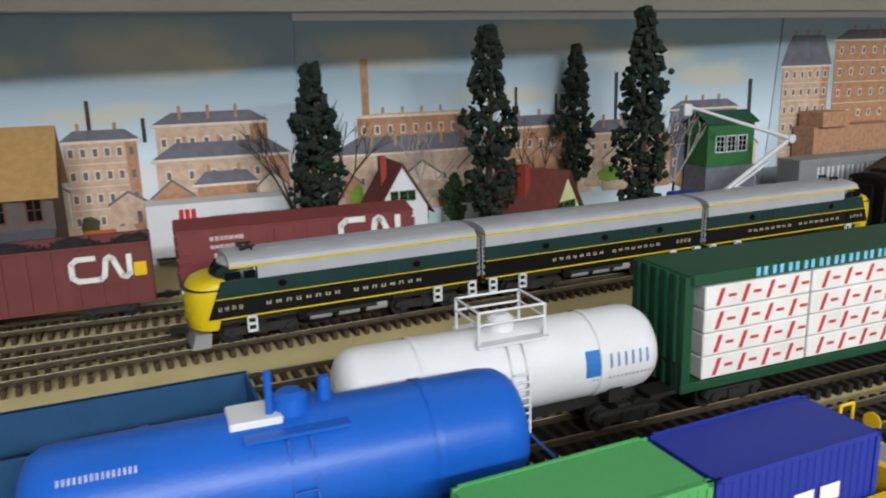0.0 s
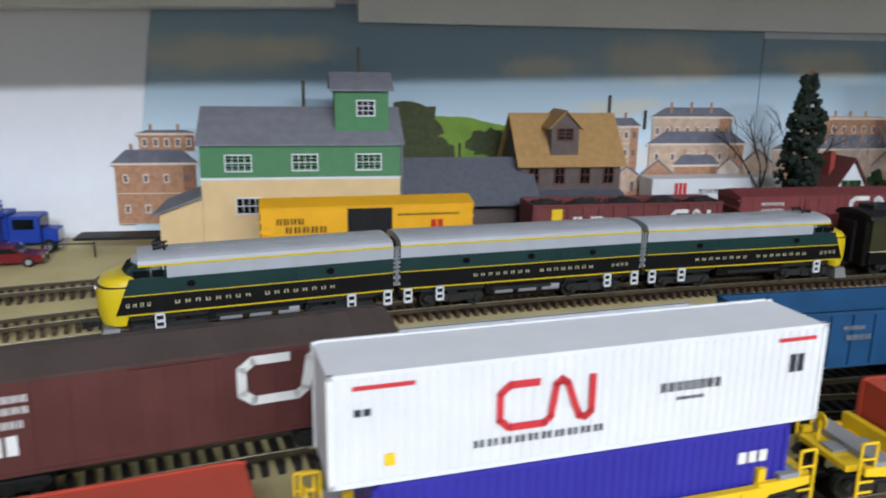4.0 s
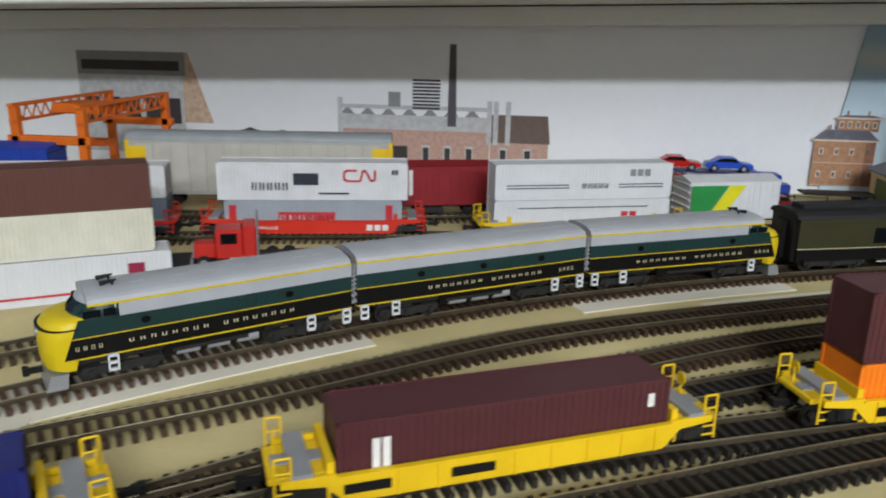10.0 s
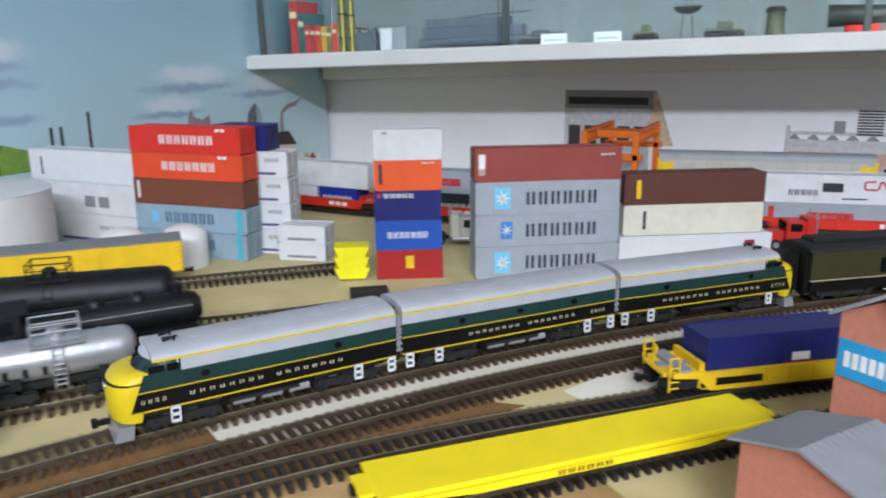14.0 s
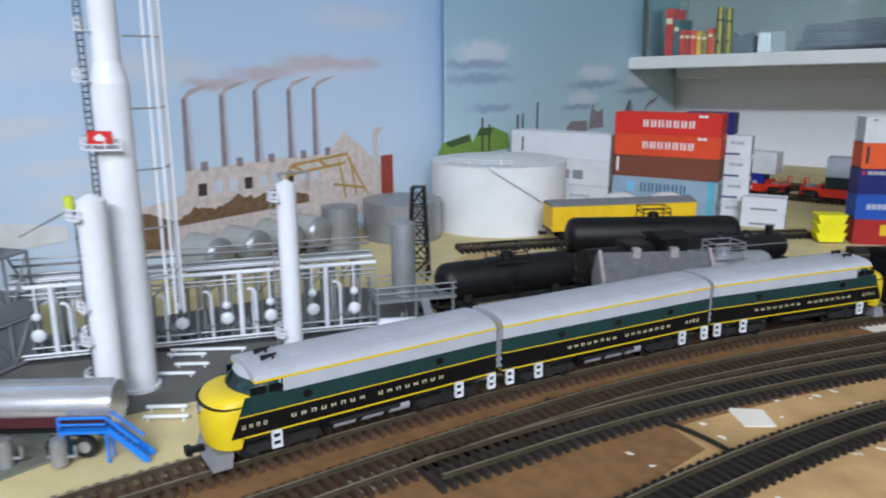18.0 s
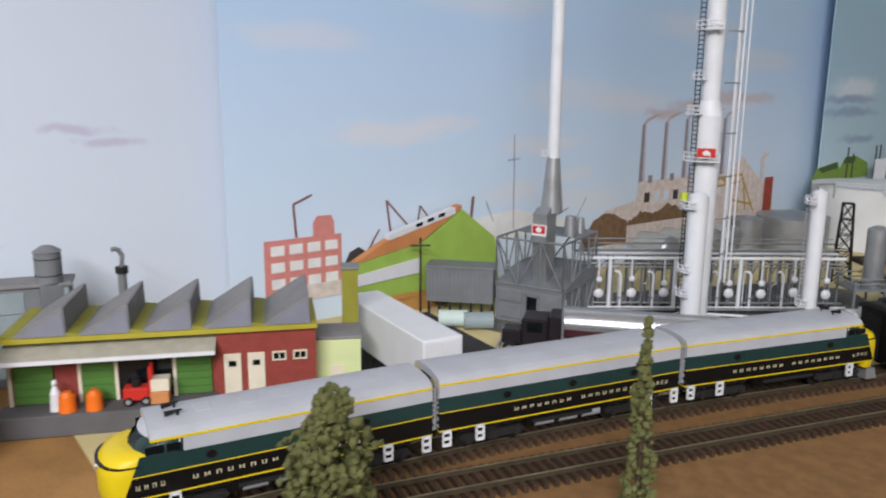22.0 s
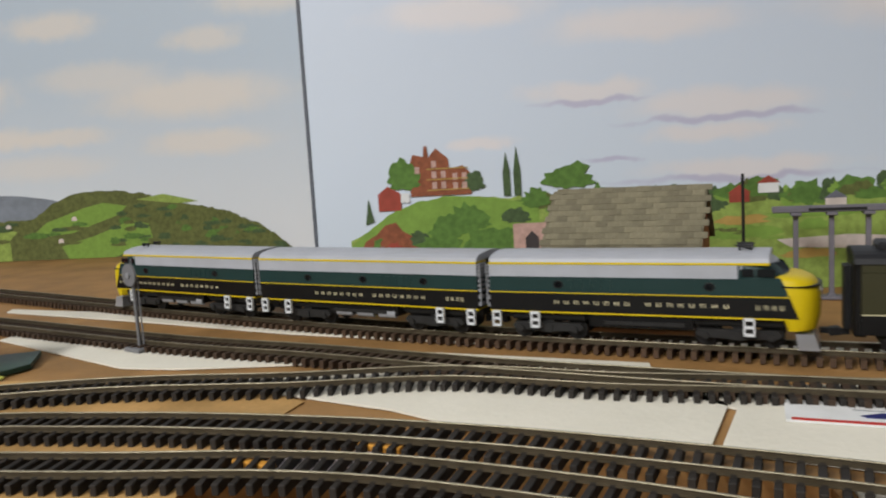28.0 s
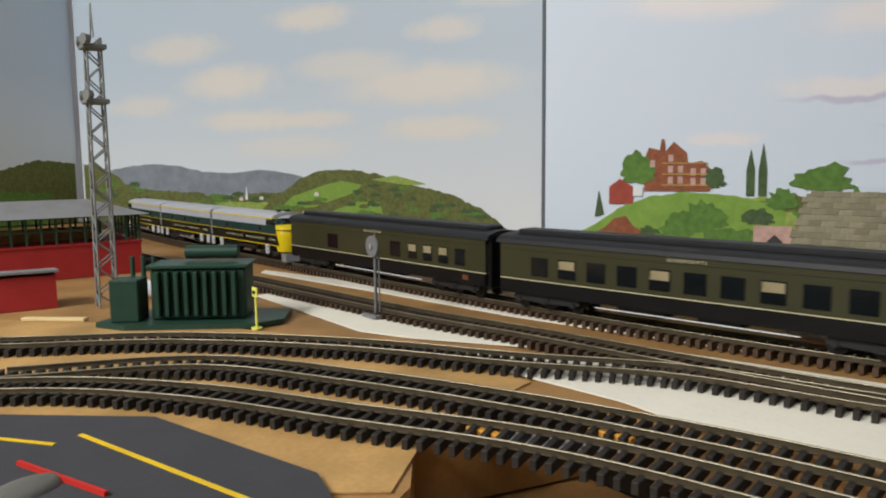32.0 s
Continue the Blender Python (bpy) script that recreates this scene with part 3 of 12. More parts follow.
def coach(label, length, windows):
    root = thing("passenger_coach", label, "railway coach", group="coaches of the train")
    olive = mat("coach_olive", (54, 52, 30), 0.5, grain=0.06, stain=0.08)
    roofm = mat("coach_roof_black", (30, 30, 32), 0.55, grain=0.1)
    h = length / 2
    part("body", Mesh().box(-h + 0.003, h - 0.003, -0.0172, 0.0172, 0.0195, 0.0385), olive, root, "olive green window band")
    part("lower_panel", Mesh().box(-h + 0.003, h - 0.003, -0.0173, 0.0173, 0.0100, 0.0193), UBLACK, root)
    part("letterboard", Mesh().box(-h + 0.003, h - 0.003, -0.0174, 0.0174, 0.0387, 0.0425), olive, root)
    part("belt_line", Mesh().box(-h + 0.003, h - 0.003, -0.0175, 0.0175, 0.0191, 0.0196), CREAM, root)
    part("roof", roof_shape(-h, h, 0.0425, 0.0485, 0.0182), roofm, root)
    part("clerestory", Mesh().cbox(-h + 0.01, h - 0.01, -0.0085, 0.0085, 0.0470, 0.0512, 0.0012), roofm, root)
    for x in (-h, h):
        part("vestibule", Mesh().cbox(min(x, x - math.copysign(0.006, x)), max(x, x - math.copysign(0.006, x)), -0.0150, 0.0150, 0.0085, 0.0460, 0.001), UBLACK, root)
        part("diaphragm", Mesh().box(min(x, x + math.copysign(0.003, x)), max(x, x + math.copysign(0.003, x)), -0.0055, 0.0055, 0.010, 0.0400), BLACK, root)
        coupler(root, x, 1 if x > 0 else -1)
    for x in (-h * 0.72, h * 0.72):
        truck(root, x, 0.042, 0.0056, 3)
    part("underbody_box", Mesh().cbox(-0.045, -0.015, -0.014, 0.014, 0.0055, 0.010, 0.0006), DARK, root)
    part("underbody_box", Mesh().cbox(0.005, 0.030, -0.014, 0.014, 0.0060, 0.010, 0.0006), DARK, root)
    part("truss_rod", Mesh().box(-0.06, 0.06, -0.015, -0.0145, 0.0068, 0.0074).box(-0.06, 0.06, 0.0145, 0.015, 0.0068, 0.0074), STEP, root)
    # Cream panels paint in the light caught by some windows.
    lit_cream = mat("coach_lit_cream", (150, 136, 104), 0.6, grain=0.15, stain=0.2)
    for x, w, lit in windows:
        for k in (-1, 1):
            p = part("window", Mesh().box(x - w / 2, x + w / 2, min(k * 0.0170, k * 0.0176), max(k * 0.0170, k * 0.0176), 0.0225, 0.0345), WINDOW, root)
            if lit:
                part("window_blind", Mesh().box(x - w / 2 + 0.0008, x + w / 2 - 0.0008, min(k * 0.0172, k * 0.0178), max(k * 0.0172, k * 0.0178), 0.0285, 0.0337), lit_cream, p)
    for k in (-1, 1):
        part("emblem", Mesh().box(h - 0.026, h - 0.020, min(k * 0.0172, k * 0.0176), max(k * 0.0172, k * 0.0176), 0.0130, 0.0165), mat("emblem_rust", (104, 60, 34)), root)
        letters(root, -0.012, 0.012, 0.0396, 0.0414, k * 0.0174, CREAM, (), 10)
    return root


def settle(root):
    """Lift the body to its true heights over the trucks."""
    old, fresh = (0.0, 0.0114, 0.0122, 0.0202, 0.0312, 0.0425, 0.0432, 0.0522, 0.0560), (0.0, 0.0155, 0.0163, 0.0262, 0.0350, 0.0418, 0.0426, 0.0474, 0.0512)
    for ob in [o for o in bpy.data.objects if o.parent is not None and (o.parent == root or o.parent.parent == root)]:
        kind = ob.name.split(".")[0]
        if ob.data is None or kind in ("truck", "wheelset", "coupler", "pilot"):
            continue
        for v in ob.data.vertices:
            v.co.z = v.co.z + 0.0050 if kind == "step" else float(np.interp(v.co.z, old, fresh))
    return root


LEAD = carbody("cab_locomotive", "green, black and grey streamlined diesel leading with a yellow nose", 0.164, True)
BOOST = carbody("booster_locomotive", "cabless green, black and grey diesel coupled between the cab units", 0.166, False)
TRAIL = carbody("cab_locomotive", "green, black and grey diesel with its yellow nose facing the coaches", 0.166, True)
combine = [(-0.060, 0.016, 0), (0.030, 0.013, 0)] + [(0.052 + 0.018 * i, 0.0105, i < 3) for i in range(4)]
day = [(-0.100 + 0.021 * i, 0.013, i % 3 == 1) for i in range(10)]
for unit in (LEAD, BOOST, TRAIL):
    settle(unit)
COACHES = [coach("olive green and black heavyweight baggage coach behind the diesels", 0.270, combine), coach("olive green and black heavyweight coach with cream panels as lit windows", 0.270, day), coach("olive green and black heavyweight coach at the end of the train", 0.270, day)]

WAY = spline(MAIN, 0.002)
WAY_S = np.r_[0, np.cumsum(np.linalg.norm(np.diff(WAY, axis=0), axis=1))]
WAY_0 = float(WAY_S[np.argmin(np.hypot(WAY[:, 0] - 0.899, WAY[:, 1] - 0.452))])
RUN_T = [0, 2, 4, 7, 9, 11, 13, 14.5, 16.5, 19, 21, 23, 25, 26, 29.5, 32]
RUN_S = [0.893, 1.114, 1.345, 1.684, 1.925, 2.180, 2.426, 2.607, 2.825, 3.083, 3.304, 3.565, 3.846, 3.983, 4.52, 4.90]


def run(t):
    """How far the leading nose has gone at t seconds, smoothly between the stations."""
    k = np.gradient(RUN_S, RUN_T)
    i = min(max(int(np.searchsorted(RUN_T, t)) - 1, 0), len(RUN_T) - 2)
    d = RUN_T[i + 1] - RUN_T[i]
    u = (t - RUN_T[i]) / d
    return (2 * u**3 - 3 * u**2 + 1) * RUN_S[i] + (u**3 - 2 * u**2 + u) * d * k[i] + (-2 * u**3 + 3 * u**2) * RUN_S[i + 1] + (u**3 - u**2) * d * k[i + 1]


def on_way(s):
    s += WAY_0
    return Vector((float(np.interp(s, WAY_S, WAY[:, 0])), float(np.interp(s, WAY_S, WAY[:, 1])), 0.007))


def car_rows(front, length, turned=False):
    rows = []
    for i in range(65):
        t = i * 0.5
        s = run(t) - front
        a, b = on_way(s - 0.2 * length), on_way(s - 0.8 * length)
        mid = (a + b) / 2
        d = b - a
        rows.append((t, pose(mid.x, mid.y, 0.007, 0, 0, math.degrees(math.atan2(d.y, d.x)) + (180 if turned else 0))))
    return rows


def motions():
    walk(LEAD, car_rows(0.0, 0.164))
    walk(BOOST, car_rows(0.166, 0.166))
    walk(TRAIL, car_rows(0.334, 0.166, True))
    for i, ob in enumerate(COACHES):
        walk(ob, car_rows(0.512 + 0.279 * i, 0.270))

# ---- freight cars and containers ----

def heading(way, x):
    """The nearest point of a way to x (or to a point) and the way's direction there, facing +x."""
    p = np.asarray(x, float)
    i = int(np.argmin(np.hypot(way[:, 0] - p[0], way[:, 1] - p[1])))
    d, _ = side_of(way)
    a = math.degrees(math.atan2(d[i][1], d[i][0]))
    return way[i], a


def on_track(pts, near, turn=180, z=0.007):
    """The pose on a track near a point; tracks run from east to west, so cars are turned to face back."""
    p, a = heading(spline(pts, 0.004), near)
    return pose(p[0], p[1], z, 0, 0, a + turn)


def bars(me, x0, x1, z0, z1, y, n=1, gap=0.25):
    """Plain bars on the side at y; a row of four or more is lettering, two thin uprights each."""
    w = (x1 - x0) / n
    d = math.copysign(0.00025, y)
    cells = ((gap / 2, 1 - gap / 2),) if n < 4 else ((0.12, 0.34), (0.56, 0.78))
    for i in range(n):
        for a, b in cells:
            me.box(x0 + (i + a) * w, x0 + (i + b) * w, min(y, y + d), max(y, y + d), z0, z1)
    return me


def worm(me, x0, x1, z0, z1, y, t):
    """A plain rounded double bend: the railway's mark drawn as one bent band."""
    w = x1 - x0
    dy = 0.0003 if y > 0 else -0.0003
    pts = [(x0 + 0.40 * w, z1), (x0 + 0.10 * w, z1), (x0, z1 - 0.2 * (z1 - z0)), (x0, z0 + 0.2 * (z1 - z0)), (x0 + 0.10 * w, z0), (x0 + 0.48 * w, z0), (x0 + 0.55 * w, z0 + 0.15 * (z1 - z0)), (x0 + 0.60 * w, z1 - 0.1 * (z1 - z0)), (x0 + 0.66 * w, z1), (x0 + 0.72 * w, z1 - 0.1 * (z1 - z0)), (x0 + 0.86 * w, z0 + 0.08 * (z1 - z0)), (x0 + 0.93 * w, z0 + 0.02 * (z1 - z0)), (x0 + w, z0 + 0.15 * (z1 - z0)), (x0 + w, z1)]
    for (xa, za), (xb, zb) in zip(pts, pts[1:]):
        d = Vector((xb - xa, 0, zb - za))
        n = Vector((-d.z, 0, d.x)).normalized() * t / 2
        e = d.normalized() * t * 0.25
        v = []
        for yy in (y, y + dy):
            for p in ((xa - e.x + n.x, za - e.z + n.z), (xb + e.x + n.x, zb + e.z + n.z), (xb + e.x - n.x, zb + e.z - n.z), (xa - e.x - n.x, za - e.z - n.z)):
                v.append((p[0], yy, p[1]))
        me.add(v, [(0, 1, 2, 3), (7, 6, 5, 4), (0, 4, 5, 1), (1, 5, 6, 2), (2, 6, 7, 3), (3, 7, 4, 0)])
    return me


def container(label, length, material, m, height=0.0298, marks=(), ribs=True, group="shipping containers", smooth_side=False):
    """A corrugated box with corner posts, end doors and plain marks. marks: (kind, x0, x1, z0, z1, material) on both sides."""
    root = thing("shipping_container", label, "container", m, group)
    h, w = length / 2, 0.0140
    part("body", Mesh().box(-h + 0.0004, h - 0.0004, -w + 0.0005, w - 0.0005, 0.0006, height - 0.0005), material, root)
    for k in (-1, 1):
        if ribs and not smooth_side:
            n = int(length / 0.0032)
            out = []
            for i in range(n):
                x = -h + 0.0022 + (length - 0.0044) * i / n
                out += [(x, k * (w - 0.0008)), (x + 0.0006, k * (w - 0.0001)), (x + 0.0018, k * (w - 0.0001)), (x + 0.0024, k * (w - 0.0008))]
            out += [(h - 0.0018, k * (w - 0.0008)), (h - 0.0018, k * (w - 0.0016)), (-h + 0.0018, k * (w - 0.0016)), (-h + 0.0018, k * (w - 0.0008))]
            part("side_panel", Mesh().prism(out, 0.0014, height - 0.0012, "z"), material, root)
        for z0, z1 in ((0, 0.0016), (height - 0.0014, height)):
            part("side_rail", Mesh().box(-h, h, min(k * (w - 0.001), k * w), max(k * (w - 0.001), k * w), z0, z1), material, root)
        for e in (-1, 1):
            part("corner_post", Mesh().box(min(e * h, e * (h - 0.0018)), max(e * h, e * (h - 0.0018)), min(k * w, k * (w - 0.0018)), max(k * w, k * (w - 0.0018)), 0, height), material, root)
    door = Mesh().box(h - 0.0006, h, -w + 0.0015, -0.0003, 0.0015, height - 0.0012).box(h - 0.0006, h, 0.0003, w - 0.0015, 0.0015, height - 0.0012)
    part("end_door", door, material, root)
    lock = Mesh()
    for y in (-0.009, -0.004, 0.004, 0.009):
        lock.cyl((h + 0.0003, y, 0.002), (h + 0.0003, y, height - 0.002), 0.0003, n=5)
    part("lock_rods", lock, STEEL, root)
    for k in (-1, 1):
        for i, (kind, x0, x1, z0, z1, mm, *rest) in enumerate(marks):
            y = k * (w + 0.00005)
            me = Mesh()
            if kind == "worm":
                worm(me, x0, x1, z0, z1, y, rest[0])
            elif kind == "star":
                c, r = Vector(((x0 + x1) / 2, 0, (z0 + z1) / 2)), (x1 - x0) / 2
                for j in range(7):
                    a = 2 * math.pi * j / 7
                    d, n = Vector((math.cos(a), 0, math.sin(a))), Vector((-math.sin(a), 0, math.cos(a))) * r * 0.16
                    q = [c + n, c + d * r, c - n]
                    me.add([(p.x, y + k * 0.0004, p.z) for p in q], [(0, 1, 2)])
            else:
                bars(me, x0, x1, z0, z1, y, int(rest[0]) if rest else 1)
            part("marking", me, mm, root)
    return root


def wellcar(label, m, length=0.196, material=None, marks=(), well=None):
    """A yellow double-stack well car: side sills, end platforms with walkways and rails, trucks at both ends."""
    material = material or YELLOW
    root = thing("well_car", label, "railway wagon", m, "well cars")
    h = length / 2
    ww = well or (h - 0.030)
    for k in (-1, 1):
        y0, y1 = sorted((k * 0.0150, k * 0.0168))
        part("side_sill", Mesh().prism([(-h + 0.006, 0.0125), (-h + 0.006, 0.0155), (-ww, 0.0155), (-ww + 0.002, 0.0140), (ww - 0.002, 0.0140), (ww, 0.0155), (h - 0.006, 0.0155), (h - 0.006, 0.0125), (ww + 0.004, 0.0110), (ww - 0.004, 0.0030), (-ww + 0.004, 0.0030), (-ww - 0.004, 0.0110)], y0, y1), material, root)
        lip = Mesh().box(-ww, ww, min(k * 0.0150, k * 0.0176), max(k * 0.0150, k * 0.0176), 0.0136, 0.0146)
        for i in range(9):
            x = -ww + 2 * ww * (i + 0.5) / 9
            lip.box(x - 0.0006, x + 0.0006, min(k * 0.0168, k * 0.0175), max(k * 0.0168, k * 0.0175), 0.0032, 0.0138)
        part("sill_ribs", lip, material, root)
        for j, (x0, x1, z0, z1, mm, n) in enumerate(marks):
            part("marking", bars(Mesh(), x0, x1, z0, z1, k * 0.01755, n), mm, root)
    part("floor_pan", Mesh().box(-ww, ww, -0.015, 0.015, 0.0030, 0.0042), material, root)
    for e in (-1, 1):
        a, b = sorted((e * ww, e * (h - 0.002)))
        part("end_platform", Mesh().cbox(a, b, -0.0125, 0.0125, 0.0120, 0.0145, 0.0004).box(min(e * ww, e * (ww + 0.003)), max(e * ww, e * (ww + 0.003)), -0.0155, 0.0155, 0.0045, 0.0200), material, root)
        part("walkway", Mesh().box(a + 0.002, b - 0.002, -0.0035, 0.0035, 0.0147, 0.0155), GREY, root, "grey grating walkway")
        part("bolster", Mesh().box(e * (h - 0.014) - 0.004, e * (h - 0.014) + 0.004, -0.0165, 0.0165, 0.0145, 0.0172), GREY, root)
        for k in (-1, 1):
            rail = Mesh().tube([(e * (h - 0.004), k * 0.0160, 0.004), (e * (h - 0.004), k * 0.0160, 0.0245), (e * (h - 0.010), k * 0.0160, 0.0245), (e * (h - 0.010), k * 0.0160, 0.014)], 0.0006, 5)
            for z in (0.006, 0.010, 0.0185):
                rail.tube([(e * (h - 0.004), k * 0.0160, z), (e * (h - 0.010), k * 0.0160, z)], 0.0005, 5)
            part("ladder", rail, material, root)
        part("brake_wheel", Mesh().cyl((e * (h - 0.006), 0.007, 0.022), (e * (h - 0.0065), 0.007, 0.022), 0.0032, n=12).tube([(e * (h - 0.006), 0.007, 0.014), (e * (h - 0.006), 0.007, 0.022)], 0.0006, 5), material, root)
        truck(root, e * (h - 0.016), 0.020, 0.0052)
        coupler(root, e * h, e)
    return root


def boxcar(label, length, material, m, height=0.0500, door=None, marks=(), roof=None, name="boxcar", ribs=14):
    root = thing(name, label, "railway wagon", m, "freight cars")
    h, w = length / 2, 0.0172
    part("body", Mesh().box(-h + 0.001, h - 0.001, -w, w, 0.0125, height - 0.004), material, root)
    part("roof", Mesh().prism([(-w - 0.0006, height - 0.0042), (0, height), (w + 0.0006, height - 0.0042), (w + 0.0006, height - 0.005), (-w - 0.0006, height - 0.005)], -h, h, "x"), roof or material, root)
    rr = Mesh()
    for i in range(16):
        x = -h + 0.005 + (length - 0.01) * i / 15
        rr.prism([(-w, height - 0.0040), (0, height + 0.0003), (w, height - 0.0040), (0, height - 0.0006)], x - 0.0006, x + 0.0006, "x")
    tagged(part("roof_ribs", rr, roof or material, root), kind="stuff")
    part("underframe", Mesh().box(-h + 0.002, h - 0.002, -0.006, 0.006, 0.0085, 0.0125).box(-h, h, -w, w, 0.0118, 0.0126), DARK, root)
    for k in (-1, 1):
        side = Mesh()
        for i in range(ribs + 1):
            x = -h + 0.002 + (length - 0.004) * i / ribs
            side.box(x - 0.0004, x + 0.0004, min(k * w, k * (w + 0.0005)), max(k * w, k * (w + 0.0005)), 0.013, height - 0.0050)
        side.box(-h, h, min(k * w, k * (w + 0.0005)), max(k * w, k * (w + 0.0005)), 0.0122, 0.0136)
        tagged(part("side_posts", side, material, root), kind="stuff")
        d = part("door", Mesh().box(-0.016, 0.016, min(k * w, k * (w + 0.0012)), max(k * w, k * (w + 0.0012)), 0.0132, height - 0.006), door or material, root)
        for x in (-0.013, -0.004, 0.004, 0.013):
            part("door_rod", Mesh().box(x - 0.0004, x + 0.0004, min(k * w, k * (w + 0.0017)), max(k * w, k * (w + 0.0017)), 0.0135, height - 0.0065), door or material, d)
        lad = Mesh()
        for e in (-1, 1):
            for i in range(5):
                lad.box(e * (h - 0.004) - 0.0025, e * (h - 0.004) + 0.0025, min(k * w, k * (w + 0.0011)), max(k * w, k * (w + 0.0011)), 0.014 + i * 0.005, 0.0146 + i * 0.005)
        part("ladder", lad, material, root)
        for kind, x0, x1, z0, z1, mm, *rest in marks:
            me = Mesh()
            y = k * (w + 0.0006)
            if kind == "worm":
                worm(me, x0, x1, z0, z1, y, rest[0])
            else:
                bars(me, x0, x1, z0, z1, y, int(rest[0]) if rest else 1)
            part("marking", me, mm, root)
    for e in (-1, 1):
        ends = Mesh()
        for i in range(5):
            z = 0.017 + i * (height - 0.024) / 4
            ends.cyl((e * (h - 0.0008), -w + 0.001, z), (e * (h - 0.0008), w - 0.001, z), 0.0012, n=6)
        part("end_panel", ends, material, root)
        truck(root, e * (h - 0.026), 0.020, 0.0052)
        coupler(root, e * h, e)
    return root


def gondola(label, length, material, m, height=0.030, load=None, marks=(), name="gondola_car", lining=None):
    root = thing(name, label, "railway wagon", m, "freight cars")
    h, w = length / 2, 0.0168
    for k in (-1, 1):
        part("side", Mesh().box(-h, h, min(k * w, k * (w - 0.001)), max(k * w, k * (w - 0.001)), 0.011, height), material, root)
        part("top_rail", Mesh().box(-h, h, min(k * (w - 0.0012), k * (w + 0.0012)), max(k * (w - 0.0012), k * (w + 0.0012)), height - 0.0016, height), material, root)
        for i in range(13):
            me = Mesh()
            x = -h + 0.004 + (length - 0.008) * i / 12
            me.prism([(x - 0.0011, 0.011), (x + 0.0011, 0.011), (x + 0.0011, height - 0.001), (x - 0.0011, height - 0.001)], min(k * w, k * (w + 0.001)), max(k * w, k * (w + 0.001)))
            part("side_post", me, material, root)
        for kind, x0, x1, z0, z1, mm, *rest in marks:
            mk = Mesh()
            y = k * (w + 0.0011)
            if kind == "worm":
                worm(mk, x0, x1, z0, z1, y, rest[0])
            else:
                bars(mk, x0, x1, z0, z1, y, int(rest[0]) if rest else 1)
            part("marking", mk, mm, root)
    for e in (-1, 1):
        part("end", Mesh().box(min(e * h, e * (h - 0.001)), max(e * h, e * (h - 0.001)), -w, w, 0.011, height), material, root)
        truck(root, e * (h - 0.025), 0.020, 0.0052)
        coupler(root, e * h, e)
    part("floor", Mesh().box(-h, h, -w, w, 0.0095, 0.0112), lining or material, root)
    if load:
        me, r = Mesh(), random.Random(17)
        rows = []
        for i in range(41):
            x = -h + 0.002 + (length - 0.004) * i / 40
            top = height - 0.004 + 0.006 * abs(math.sin(i * 0.36 + 0.4)) + r.uniform(-0.0008, 0.0008)
            rows.append([(x + r.uniform(-0.0006, 0.0006), (w - 0.002) * j / 6, height - 0.006 + (top - height + 0.006) * (1 - (abs(j) / 6) ** 1.6) + r.uniform(-0.0007, 0.0007)) for j in range(-6, 7)] + [(x, w - 0.002, 0.012), (x, 2 * 0.001 - w, 0.012)])
        me.loft(rows, smooth=False)
        for i in range(150):
            clump(me, Vector((r.uniform(-h + 0.004, h - 0.004), r.uniform(-0.012, 0.012), height - 0.003 + r.uniform(0, 0.003))), r.uniform(0.0008, 0.0018), r)
        tagged(part("load", me, load, root, "heaped grey stone load"), kind="stuff")
    return root


